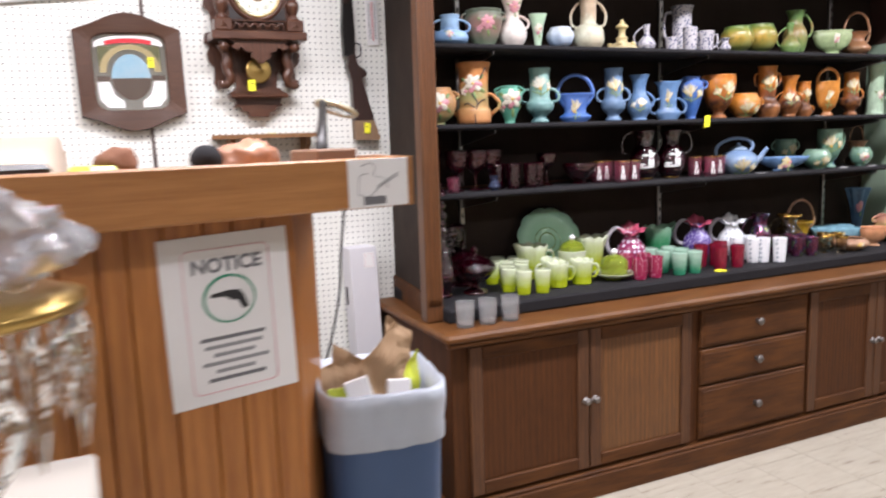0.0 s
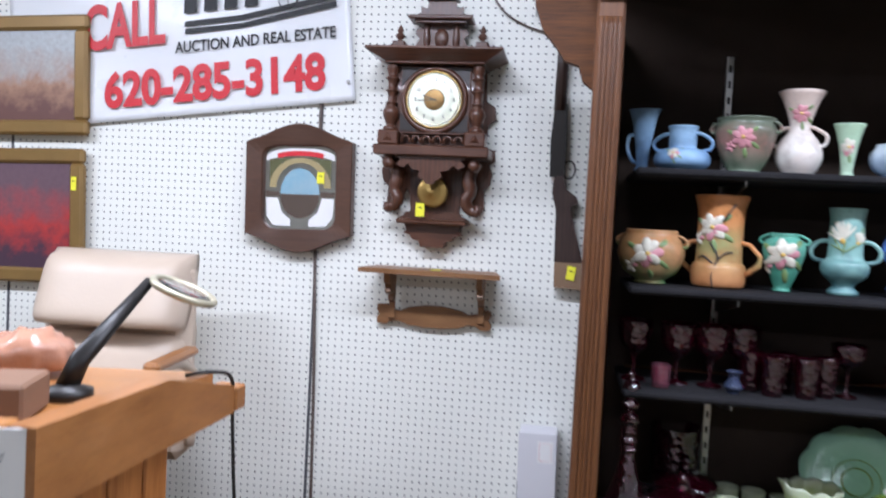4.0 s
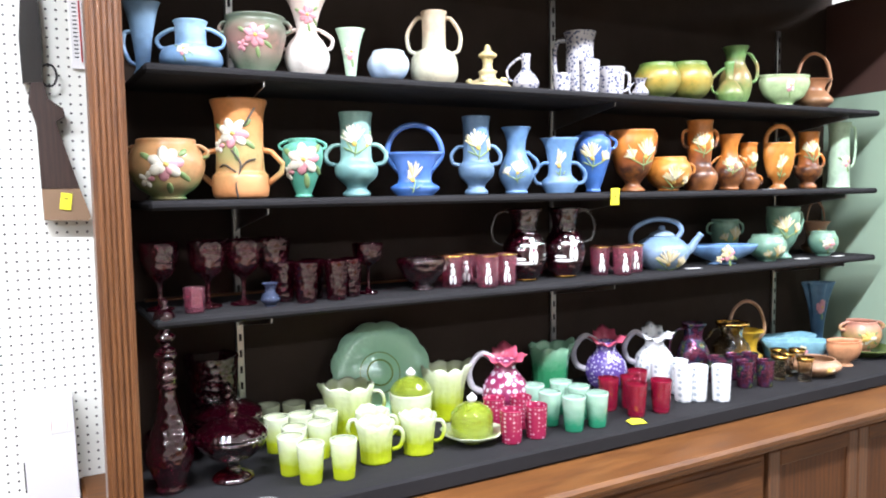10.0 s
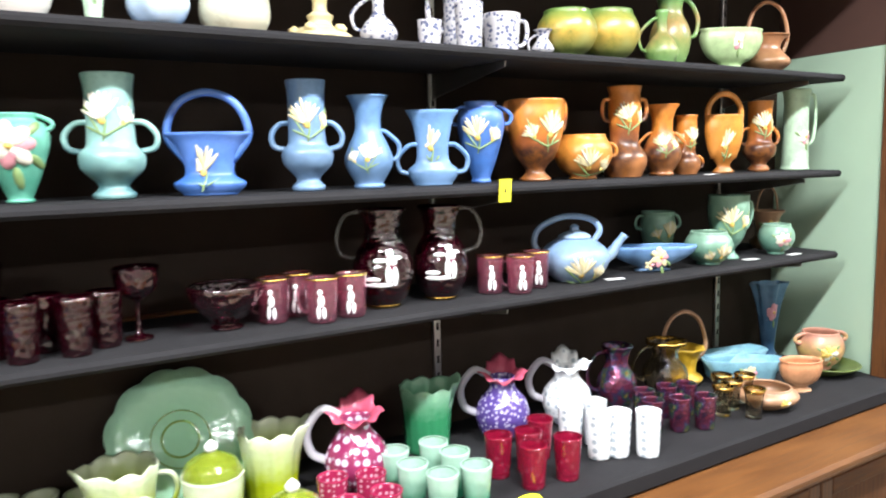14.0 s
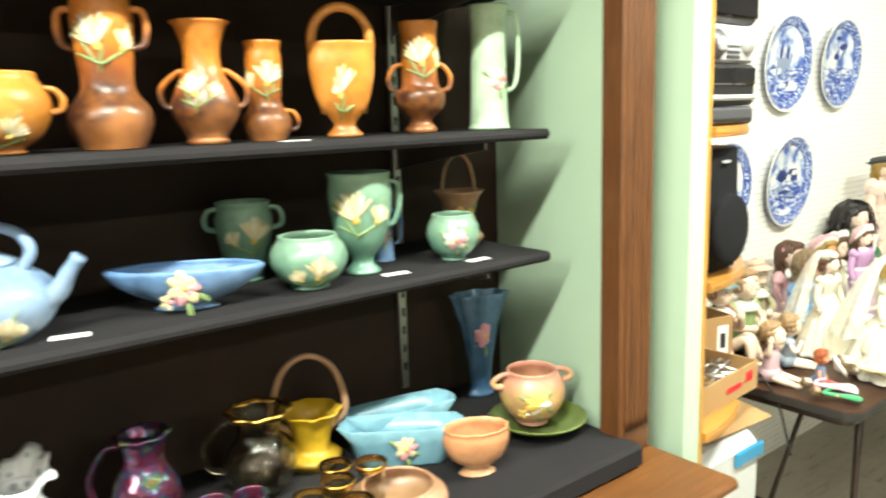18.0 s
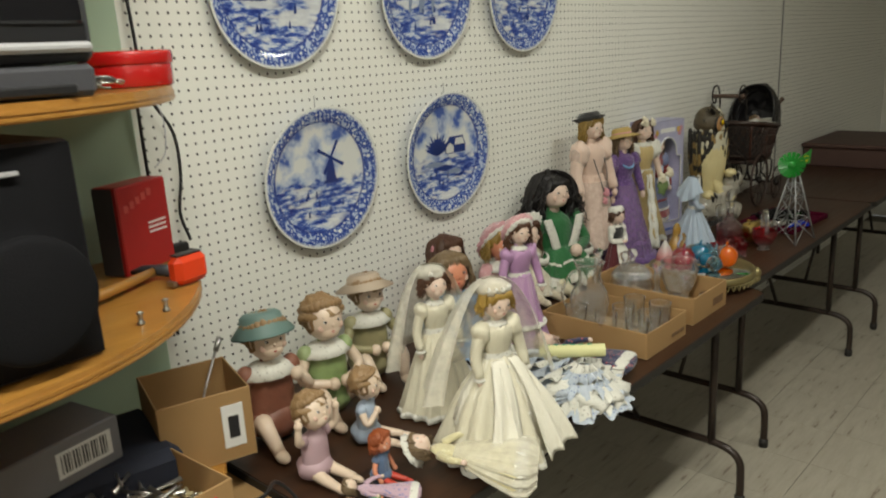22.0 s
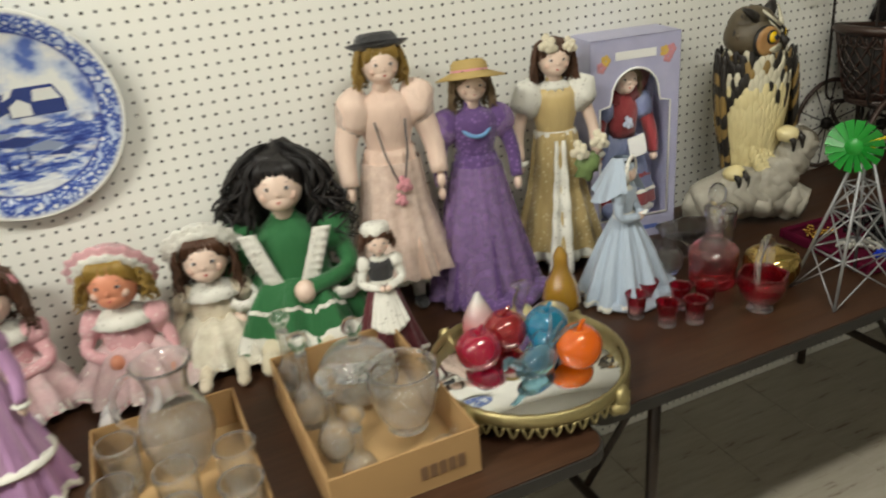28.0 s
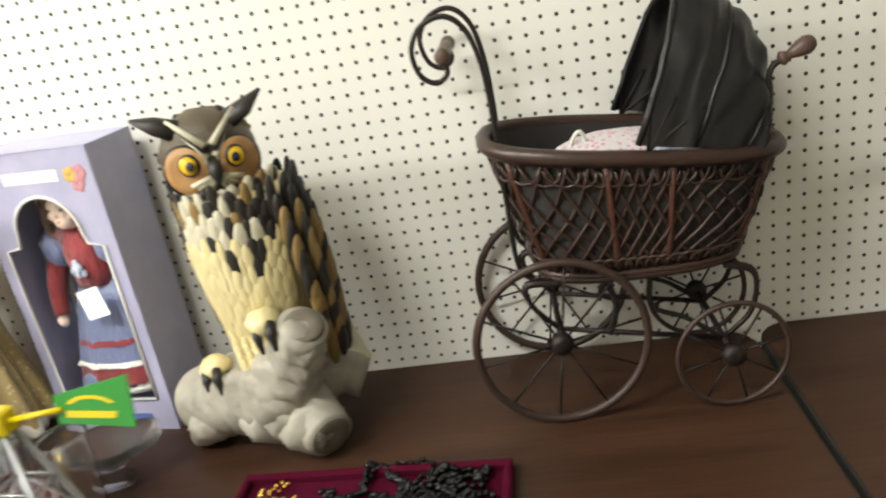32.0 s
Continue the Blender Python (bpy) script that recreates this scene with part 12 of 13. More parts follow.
for nm, cx_, cy_, rr, n, lb in (("black_beads", 0.03, 0.03, 0.12, 300, "tangled jet black bead necklaces"), ("black_beads", 0.125, -0.02, 0.065, 170, "jet black bead necklace in a heap"), ("gold_chain", -0.14, 0.08, 0.035, 60, "small heap of gold chain"), ("black_beads", -0.02, -0.05, 0.075, 140, "jet black seed-bead strands"), ("black_beads", 0.09, 0.06, 0.085, 220, "jet black faceted bead ropes"), ("pearl_beads", -0.13, -0.03, 0.045, 70, "silver-grey pearl strand"),
                                ("blue_beads", -0.09, -0.09, 0.05, 90, "royal blue seed-bead necklace"), ("green_beads", 0.08, 0.0, 0.05, 50, "dark green bead strand")):
    b = Build()
    rg = random.Random(n + int(cx_ * 100))
    p, a = Vector((0, 0, 0)), rg.uniform(0, 6.28)
    for k in range(n):
        a += rg.uniform(-0.7, 0.7)
        p = p + Vector((math.cos(a), math.sin(a) * 0.7, 0)) * 0.010
        if p.length > rr:
            a = math.atan2(-p.y, -p.x) + rg.uniform(-0.5, 0.5)
            p *= 0.95
        b.ball((p.x, p.y, 0.006 + 0.010 * rg.random()), 0.0052 if nm != "gold_chain" else 0.0036, BEADS[nm], 7, 5)
    tagged(solid("bead_necklace", b, lb + " on crimson velvet", "necklace", pose(7.825 + cx_, 2.875 + cy_, TZ + 0.010)), group="necklaces")

# boxed doll
LILAC = plain("lilac_printed_card", (0.36, 0.37, 0.58), 0.35, var=0.25, scale=25, coarse=14, c2=(0.56, 0.54, 0.66))
bx = thing("doll_box", "lilac cardboard doll box with an arched clear window", "box", pose(7.326, 3.278, TZ, 0, 0, -9) @ Matrix.Diagonal((0.90, 1, 1, 1)))
BW, BD, BH = 0.265, 0.12, 0.525
b = Build()
for a in ((-BW / 2, -BD / 2, 0, BW / 2, BD / 2, 0.004), (-BW / 2, -BD / 2, BH - 0.004, BW / 2, BD / 2, BH), (-BW / 2, BD / 2 - 0.003, 0.004, BW / 2, BD / 2, BH - 0.004), (-BW / 2, -BD / 2, 0.004, -BW / 2 + 0.003, BD / 2 - 0.003, BH - 0.004), (BW / 2 - 0.003, -BD / 2, 0.004, BW / 2, BD / 2 - 0.003, BH - 0.004)):
    b = Build()
    b.box(*a, LILAC, 0.0008)
    part("panel", b, bx)
win = [(0.105, 0.065), (0.105, 0.36), (0.075, 0.365), (0.07, 0.385)] + arc(0, 0.385, 0.07, 0, 180, 12, 0.065)[1:-1] + [(-0.07, 0.385), (-0.075, 0.365), (-0.105, 0.36), (-0.105, 0.065)]
b = Build()
rp = sorted([p for p in win if p[0] > 1e-6], key=lambda p: p[1])
right = [(0, 0.0), (BW / 2, 0.0), (BW / 2, BH), (0, BH), (0, 0.4505)] + [(0.0, 0.45)] + rp[::-1] + [(0.0, 0.065)]
b.slab(right, 0.003, LILAC, back=-BD / 2 + 0.003)
b.slab([(-x_, z_) for x_, z_ in reversed(right)], 0.003, LILAC, back=-BD / 2 + 0.003)
part("front_panel", b, bx, "printed front panel with arched opening")
b = Build()
b.tube([(x_, -BD / 2 - 0.0015, z_) for x_, z_ in win + win[:1]], 0.003, WHITECARD, 6)
part("window_border", b, bx, "white window border")
b = Build()
b.box(-0.06, -BD / 2 - 0.0008, 0.472, 0.06, -BD / 2 + 0.0, 0.492, WHITECARD, 0.0003)
part("print_bar", b, bx, "plain bar of pale lettering")
b = Build()
b.box(-0.05, -BD / 2 - 0.0008, 0.022, 0.08, -BD / 2 + 0.0, 0.034, plain("blue_print", (0.12, 0.18, 0.50), 0.5), 0.0003)
part("print_bar", b, bx, "plain bar of blue lettering")
b = Build()
for cx_, cz_, m_ in ((-0.10, 0.46, PETAL_P), (-0.088, 0.475, PETAL_Y), (0.095, 0.465, PETAL_P), (0.085, 0.48, PETAL_Y), (0.105, 0.482, PETAL_P)):
    for k in range(5):
        b.ball((cx_ + 0.008 * math.cos(k * 1.257), -BD / 2 - 0.0004, cz_ + 0.008 * math.sin(k * 1.257)), (0.007, 0.0006, 0.007), m_, 8, 4)
tagged(part("rose_border", b, bx), kind="stuff")
b = Build()
b.box(-0.105, -BD / 2 + 0.0035, 0.06, 0.105, -BD / 2 + 0.0042, 0.452, glass("thin_clear_film", (1, 1, 1), 0.02, 0, 1.0, 1.08), 0.0001)
film = part("window_film", b, bx, "clear plastic window film")
film.visible_shadow = False
b = Build()
REDVEL, BLUESAT = cloth("dark_red_doll_velvet", (0.22, 0.015, 0.02), 180), cloth("slate_blue_satin", (0.16, 0.19, 0.32), 180)
b.lathe([(0.092, 0.0), (0.095, 0.01), (0.085, 0.04)], LACE, 40, sy=0.42, wob=folds(9, 0.06))
b.lathe([(0.092, 0.012), (0.09, 0.06), (0.055, 0.16), (0.035, 0.20)], BLUESAT, 40, sy=0.42, wob=folds(9, 0.08))
for z0, z1, mt in ((0.020, 0.050, REDVEL), (0.052, 0.060, LACE), (0.088, 0.098, REDVEL)):
    b.lathe([(0.097 - 0.45 * max(0, z0 - 0.05), z0), (0.095 - 0.45 * max(0, z1 - 0.05), z1)], mt, 40, sy=0.45, wob=folds(9, 0.08), closed=True)
b.lathe(smooth_profile([(0.035, 0.19), (0.042, 0.25), (0.03, 0.28), (0.015, 0.295)], 3), REDVEL, 24, sy=0.7)
for s in (-1, 1):
    b.ball((s * 0.055, 0, 0.255), (0.03, 0.028, 0.036), BLUESAT, 12, 8, lump=0.2, freq=40)
    limb(b, [(s * 0.06, 0, 0.245), (s * 0.078, -0.01, 0.19), (s * 0.08, -0.02, 0.145)], (0.02, 0.014), REDVEL)
    b.ball((s * 0.08, -0.022, 0.135), 0.011, SKIN_P, 10, 7)
head(b, (0, -0.005, 0.325), 0.038, LIGHTBROWN, SKIN_P, 10, 0.03, 0, 40)
hat_on(b, (0, 0.016, 0.343), 0.040, 0.082, REDVEL, 0.5, -62)
rose(b, (0, -0.03, 0.225), 0.016, cloth("blue_grey_ribbon", (0.42, 0.46, 0.58)))
b.box(0.03, -0.048, 0.14, 0.078, -0.0465, 0.19, WHITECARD, 0.0005, pose(0, 0, 0, 0, -12, 0))
b.ball((-0.055, -0.035, 0.02), (0.022, 0.012, 0.02), BLUESAT, 12, 8)
solid("doll", b, "doll in red velvet and slate blue satin inside the box", "doll", pose(7.326, 3.282, TZ + 0.058, 0, 0, -9) @ Matrix.Diagonal((0.98, 1.0, 1.10, 1)))

# owl decoy on a log
OWLCREAM = plain("cream_owl_paint", (0.76, 0.68, 0.40), 0.42, var=0.2, scale=30, c2=(0.58, 0.46, 0.18))
OWLDARK = plain("black_owl_paint", (0.025, 0.02, 0.016), 0.5, var=0.4, scale=40)
OWLTAN = plain("tan_owl_paint", (0.34, 0.22, 0.07), 0.5, var=0.3, scale=40)
OWLGREY = plain("grizzled_head_paint", (0.17, 0.13, 0.075), 0.5, var=0.5, scale=70, bump=0.6)
LOG = plain("grey_log_paint", (0.66, 0.62, 0.52), 0.6, var=0.6, scale=30, coarse=12, bump=1.0, c2=(0.10, 0.09, 0.07))
OWLWHITE = plain("white_owl_paint", (0.70, 0.66, 0.50), 0.5, var=0.2, scale=40)
FACE = plain("orange_face_paint_streaked", (0.56, 0.33, 0.13), 0.5, var=0.5, scale=60, coarse=25, c2=(0.28, 0.12, 0.04))
b = Build()
rg = random.Random(9)


def plume(x, y, z, yaw, lean, w, l, mat, th=0.008):
    """One overlapping moulded feather, tip down, facing outward."""
    m = Matrix.Translation((x, y, z)) @ pose(0, 0, 0, 0, 0, yaw) @ pose(0, 0, 0, lean, 0, rg.uniform(-6, 6))
    b.ball((0, 0, -l * 0.35), (w, th, l), mat, 8, 6, m)


def trunk(zz):
    """Middle and half-widths of the body at a height."""
    k = (zz - 0.18) / 0.30
    return (0.022 - 0.010 * k, 0.035, 0.070 + 0.032 * math.sin(min(1.0, k) * 2.0), 0.066 + 0.028 * math.sin(min(1.0, k) * 2.0))


verts, faces = [], []
for j in range(13):
    zz = 0.165 + 0.026 * j
    cx_, cy_, ax, ay = trunk(zz)
    f = 1.0 if j > 1 else 0.75
    verts += [(cx_ + ax * f * math.cos(2 * math.pi * i / 24), cy_ + ay * f * math.sin(2 * math.pi * i / 24), zz) for i in range(24)]
for j in range(12):
    faces += [(j * 24 + i, j * 24 + (i + 1) % 24, (j + 1) * 24 + (i + 1) % 24, (j + 1) * 24 + i) for i in range(24)]
b.add(verts, faces + [tuple(range(24))[::-1], tuple(12 * 24 + i for i in range(24))], OWLCREAM)
FACING = -112.0
for row in range(19):
    zz = 0.475 - 0.0165 * row
    cx_, cy_, ax, ay = trunk(zz)
    nf = 10
    for k in range(nf):
        off = (k - (nf - 1) / 2) * 15.0 + (row % 2) * 7.5
        a = radians(FACING + off)
        dark = row < 8 and rg.random() < (0.72 if abs(off) > 38 else 0.34 - 0.05 * row)
        mat = OWLDARK if dark else OWLTAN if row < 3 and rg.random() < 0.3 else OWLWHITE if row < 5 else OWLCREAM
        plume(cx_ + ax * math.cos(a), cy_ + ay * math.sin(a), zz + rg.uniform(-0.006, 0.006), math.degrees(a) + 90, 9, rg.uniform(0.010, 0.0155), rg.uniform(0.026, 0.044), mat, 0.0055)
# wings, banded, folded back to the tail
for s in (-1, 1):
    for row in range(12):
        zz = 0.475 - 0.026 * row
        cx_, cy_, ax, ay = trunk(max(0.2, zz))
        for k in range(6):
            a = radians((FACING + 74 + 19 * k) if s > 0 else (FACING - 70 - 17 * k))
            drift = 0.004 + 0.0045 * row if s > 0 else 0.0
            band = (row + k // 2) % 3 == 0 or row < 2
            plume(cx_ + (ax + 0.008) * math.cos(a) + drift, cy_ + (ay + 0.010) * math.sin(a), zz, math.degrees(a) + 90, 7, rg.uniform(0.011, 0.016), rg.uniform(0.030, 0.042), OWLDARK if band or rg.random() < 0.25 else OWLTAN)
for k in range(6):
    b.tube([(0.075 + 0.012 * k, 0.075, 0.20), (0.115 + 0.010 * k, 0.07, 0.135 - 0.004 * k), (0.145 + 0.007 * k, 0.06, 0.085 + 0.005 * k)], [0.017, 0.015, 0.009], (OWLDARK, OWLWHITE, OWLDARK, OWLTAN)[k % 4], 8, flat=0.45)
# neck ruff
for k in range(26):
    a = radians(FACING - 125 + 10.0 * k)
    plume(0.008 + 0.082 * math.cos(a), 0.03 + 0.074 * math.sin(a), 0.478 + rg.uniform(-0.008, 0.010), math.degrees(a) + 90, 18, 0.014, 0.034, (OWLWHITE, OWLDARK, OWLWHITE, OWLTAN, OWLDARK)[rg.randrange(5)])
# head turned a little to the right
HM = Matrix.Translation((-0.008, 0.03, 0.535)) @ pose(0, 0, 0, 0, 0, 24)
b.ball((0, 0, 0), (0.082, 0.078, 0.066), OWLGREY, 26, 16, HM, lump=0.06, freq=30)
b.ball((0, 0.004, 0.025), (0.070, 0.066, 0.052), OWLGREY, 22, 14, HM, lump=0.08, freq=40)
for s in (-1, 1):
    e_ = [HM @ Vector(p) for p in ((s * 0.040, -0.022, 0.050), (s * 0.075, -0.020, 0.066), (s * 0.108, -0.012, 0.088 if s > 0 else 0.080))]
    b.tube(e_, [0.021, 0.017, 0.003], OWLDARK, 10, flat=0.6)
    b.lathe([(0.043, -0.004), (0.044, 0.004), (0.040, 0.008)], OWLDARK, 24, HM @ pose(s * 0.040, -0.056, -0.010, 90, 0, s * 27), closed=True)
    b.lathe([(0.040, 0), (0.038, 0.007), (0.026, 0.010), (0.001, 0.009)], FACE, 24, HM @ pose(s * 0.040, -0.058, -0.008, 90, 0, s * 27))
    b.lathe([(0.018, 0), (0.018, 0.006), (0.015, 0.008)], OWLDARK, 20, HM @ pose(s * 0.036, -0.069, 0.002, 90, 0, s * 24), closed=True)
    b.lathe([(0.0148, 0), (0.0143, 0.009), (0.010, 0.012), (0.001, 0.013)], plain("yellow_glass_eye", (0.80, 0.52, 0.01), 0.1, var=0.05, coat=0.6), 20, HM @ pose(s * 0.036, -0.069, 0.002, 90, 0, s * 22))
    b.lathe([(0.008, 0), (0.0075, 0.002), (0.001, 0.003)], EYE_D, 14, HM @ pose(s * 0.0365, -0.0832, 0.002, 90, 0, s * 22))
    for k in range(5):
        p0 = HM @ Vector((s * 0.006, -0.078, -0.012 + 0.010 * k))
        p1 = HM @ Vector((s * (0.014 + 0.010 * k), -0.070 + 0.006 * k, 0.020 + 0.013 * k))
        b.tube([p0, p1], [0.007, 0.003], OWLWHITE if k != 3 else OWLDARK, 6)
    for k in range(4):
        p0 = HM @ Vector((s * 0.006, -0.080, -0.022))
        p1 = HM @ Vector((s * (0.012 + 0.010 * k), -0.070, -0.050 + 0.006 * k))
        b.tube([p0, p1], [0.006, 0.004], OWLWHITE, 6)
b.tube([HM @ Vector(p) for p in ((0, -0.074, 0.004), (0, -0.096, -0.014), (0, -0.092, -0.038))], [0.010, 0.012, 0.002], OWLDARK, 10)
for k in range(40):
    a, e_ = rg.uniform(0.2, 2.94), rg.uniform(-0.2, 1.2)
    p = HM @ Vector((0.079 * math.cos(a) * math.cos(e_), 0.074 * math.sin(a) * math.cos(e_) - 0.012, 0.005 + 0.066 * math.sin(e_)))
    b.ball(tuple(p), (0.009, 0.009, 0.012), (OWLDARK, OWLTAN, OWLGREY)[rg.randrange(3)], 7, 5)
# log with two sawn ends
b.tube(smooth_line([(-0.165, 0.045, 0.062), (-0.135, 0.03, 0.078), (-0.06, 0.01, 0.105), (0.02, -0.02, 0.125), (0.075, -0.055, 0.175), (0.118, -0.092, 0.258)], 5), [0.040, 0.058, 0.064, 0.066, 0.066, 0.066, 0.068, 0.066, 0.064, 0.066, 0.068, 0.066, 0.064, 0.062, 0.060, 0.056, 0.053, 0.050, 0.048, 0.046, 0.045, 0.044, 0.043, 0.043, 0.043, 0.043], LOG, 22)
b.tube(smooth_line([(0.0, 0.0, 0.115), (0.06, -0.04, 0.09), (0.10, -0.08, 0.064), (0.122, -0.105, 0.052)], 5), [0.062, 0.060, 0.058, 0.056, 0.054, 0.053, 0.052, 0.051, 0.050, 0.050, 0.049, 0.048, 0.047, 0.046, 0.046, 0.045], LOG, 20)
b.tube(smooth_line([(-0.10, 0.02, 0.09), (-0.13, -0.01, 0.055), (-0.14, -0.03, 0.034)], 4), 0.036, LOG, 14)
b.tube(smooth_line([(0.03, 0.03, 0.12), (0.11, 0.05, 0.10), (0.165, 0.05, 0.075)], 4), [0.06, 0.055, 0.05, 0.048, 0.046, 0.045, 0.044, 0.042, 0.040], LOG, 14)
for lx, ly, lz, lr in ((-0.15, 0.04, 0.066, 0.052), (-0.12, 0.02, 0.072, 0.062), (-0.085, 0.0, 0.088, 0.064), (-0.05, -0.01, 0.098, 0.068), (-0.01, -0.02, 0.105, 0.070), (0.03, -0.04, 0.115, 0.068), (0.055, -0.055, 0.15, 0.058), (0.085, -0.07, 0.19, 0.050), (0.102, -0.082, 0.225, 0.045),
                       (0.05, -0.05, 0.085, 0.060), (0.085, -0.075, 0.066, 0.053), (0.09, 0.04, 0.10, 0.055), (-0.135, -0.01, 0.05, 0.042), (0.0, -0.05, 0.075, 0.050)):
    b.ball((lx, ly, lz), (lr * 1.05, lr, lr), LOG, 22, 14, lump=0.30, freq=34)
RINGS = plain("log_end_rings", (0.30, 0.26, 0.19), 0.7, var=0.5, scale=90)
b.lathe([(0.040, -0.003), (0.036, 0.003), (0.014, 0.002), (0.001, -0.003)], RINGS, 18, Matrix.Translation((0.1225, -0.1055, 0.0515)) @ pose(0, 0, 0, 105, 0, 38))
b.lathe([(0.036, -0.003), (0.032, 0.003), (0.012, 0.002), (0.001, -0.003)], RINGS, 18, Matrix.Translation((0.1185, -0.0925, 0.260)) @ pose(0, 0, 0, 28, 18, 0))
for fx, fy, fz in ((-0.098, -0.048, 0.155), (-0.075, -0.055, 0.160), (0.040, -0.105, 0.255), (0.066, -0.112, 0.262)):
    b.tube([(fx, fy + 0.012, fz + 0.012), (fx + 0.003, fy - 0.006, fz), (fx + 0.006, fy - 0.006, fz - 0.03)], [0.010, 0.009, 0.003], OWLDARK, 8)
for fx, fy, fz in ((-0.085, -0.02, 0.168), (0.05, -0.08, 0.268)):
    b.ball((fx, fy, fz), (0.032, 0.034, 0.022), OWLCREAM, 12, 8, lump=0.25, freq=40)
for row in range(6):
    for k in range(4):
        plume(-0.030 + 0.016 * k + 0.004 * row, -0.032 - 0.006 * row, 0.225 - 0.012 * row, -20 + rg.uniform(-15, 15), 16, 0.012, 0.026, OWLCREAM)
solid("owl_statue", b, "painted plastic great horned owl statue perched on a grey log", "statue", pose(7.642, 3.150, TZ) @ Matrix.Diagonal((0.88, 0.84, 0.91, 1)))

# ---- wicker doll pram on the tables ----
WICKER = plain("dark_brown_wicker", (0.050, 0.024, 0.016), 0.38, var=0.3, scale=90, bump=0.4, c2=(0.02, 0.012, 0.010))
WICKERIN = plain("dark_lining", (0.030, 0.027, 0.025), 0.8, var=0.2, scale=120)
PIRON = plain("rusty_black_iron", (0.028, 0.020, 0.017), 0.5, 0.4, var=0.4, scale=60)
TYRE = plain("dark_wheel_wood", (0.055, 0.030, 0.022), 0.5, var=0.3, scale=50)
HOODCLOTH = plain("black_oilcloth", (0.014, 0.013, 0.014), 0.38, var=0.3, scale=60, bump=0.25)
GRIPWOOD = wood("turned_grip_wood", (0.14, 0.085, 0.06), (0.06, 0.035, 0.025), 30, "y", 0.4)
PX, PY = 8.126, 3.165
PRAM = pose(8.245, 3.105, TZ) @ Matrix.Diagonal((0.83, 0.86, 0.885, 1)) @ pose(-8.1175, -3.035, -TZ)
pram = thing("doll_pram", "antique dark wicker doll pram with a black folded hood", "pram", PRAM)


def rim_z(x):
    return 1.1945 - 0.125 * (x - PX)


def side(th, k, out=0.0):
    """A point of the basket's side: angle round it and share of its height."""
    a_, b_ = 0.176 + 0.072 * k ** 0.8 + out, 0.095 + 0.035 * k ** 0.8 + out
    c, s = math.cos(th), math.sin(th)
    r = (abs(c / a_) ** 2.8 + abs(s / b_) ** 2.8) ** (-1 / 2.8)
    x = PX + r * c
    return Vector((x, PY + r * s, 0.985 + k * (rim_z(x) - 0.985)))


b = Build()
rows = [[tuple(side(2 * math.pi * i / 48, k)) for i in range(48)] for k in (0, 0.15, 0.35, 0.55, 0.75, 0.9, 1.0)]
inner_rows = [[tuple(side(2 * math.pi * i / 48, k, -0.010)) for i in range(48)] for k in (1.0, 0.6, 0.25, 0.12)]
rings(rows, WICKERIN, b, (True, False))
rings(inner_rows, WICKERIN, b, (False, True))
bk = part("basket", b, pram, "dark cloth-lined basket")
b = Build()
for i in range(34):
    for sg_ in (-1, 1):
        th0 = 2 * math.pi * i / 34
        b.tube([side(th0 + sg_ * 0.85 * (math.sin(k * 1.4)), k, 0.004 + 0.003 * math.cos(k * 14 + sg_)) for k in [j / 8 for j in range(9)]], 0.0034, WICKER, 5)
for i in range(40):
    th0 = 2 * math.pi * i / 40
    b.tube([side(th0 + 0.13 * math.cos(q), 0.085 + 0.085 * math.sin(q), 0.007) for q in [math.pi * j / 6 for j in range(7)]], 0.003, WICKER, 5)
    b.tube([side(th0 + 0.14 * math.cos(q), 0.90 - 0.12 * math.sin(q), 0.006) for q in [math.pi * j / 6 for j in range(7)]], 0.003, WICKER, 5)
tagged(part("weave", b, bk, "open crossed wicker weave"), kind="stuff")
for k_, r_ in ((0.0, 0.008), (0.035, 0.006), (1.0, 0.0135), (0.955, 0.006)):
    b = Build()
    b.tube([side(2 * math.pi * i / 60, k_, 0.006) for i in range(61)], r_, WICKER, 8)
    part("rim_band", b, bk)
for i in range(8):
    th0 = 2 * math.pi * (i + 0.5) / 8
    b = Build()
    b.tube([side(th0, j / 4, 0.003) for j in range(5)], 0.007, plain("reddish_wicker_stake", (0.085, 0.030, 0.018), 0.4, var=0.3), 6)
    part("stake", b, bk)

# wheels
for wx, wr, nsp in ((7.967, 0.157, 10), (8.268, 0.100, 8)):
    for wy in (3.035, 3.295):
        m = pose(wx, wy, TZ + wr, 0, 0, 3 if wy < 3.1 else -1) @ Matrix.Diagonal((1.036, 1, 1, 1))
        b = Build()
        b.tube([(wr * 0.955 * math.cos(2 * math.pi * i / 40), 0, wr * 0.955 * math.sin(2 * math.pi * i / 40)) for i in range(41)], wr * 0.045 + 0.0005, TYRE, 8, cap=False)
        wh = part("wheel", b, pram, "thin wooden wheel rim", m)
        b = Build()
        b.lathe([(0.008, -0.016), (0.018, -0.012), (0.021, 0.0), (0.018, 0.012), (0.008, 0.016)], PIRON, 14, pose(0, 0, 0, 90, 0, 0))
        part("hub", b, wh)
        for k in range(nsp):
            a = 2 * math.pi * (k + 0.3) / nsp
            b = Build()
            b.tube([(0.015 * math.cos(a), 0, 0.015 * math.sin(a)), (wr * 0.94 * math.cos(a), 0, wr * 0.94 * math.sin(a))], 0.0022, PIRON, 5)
            part("spoke", b, wh)
    b = Build()
    b.tube([(wx, 3.03, TZ + wr), (wx, 3.30, TZ + wr)], 0.006, PIRON, 8)
    part("axle", b, pram)
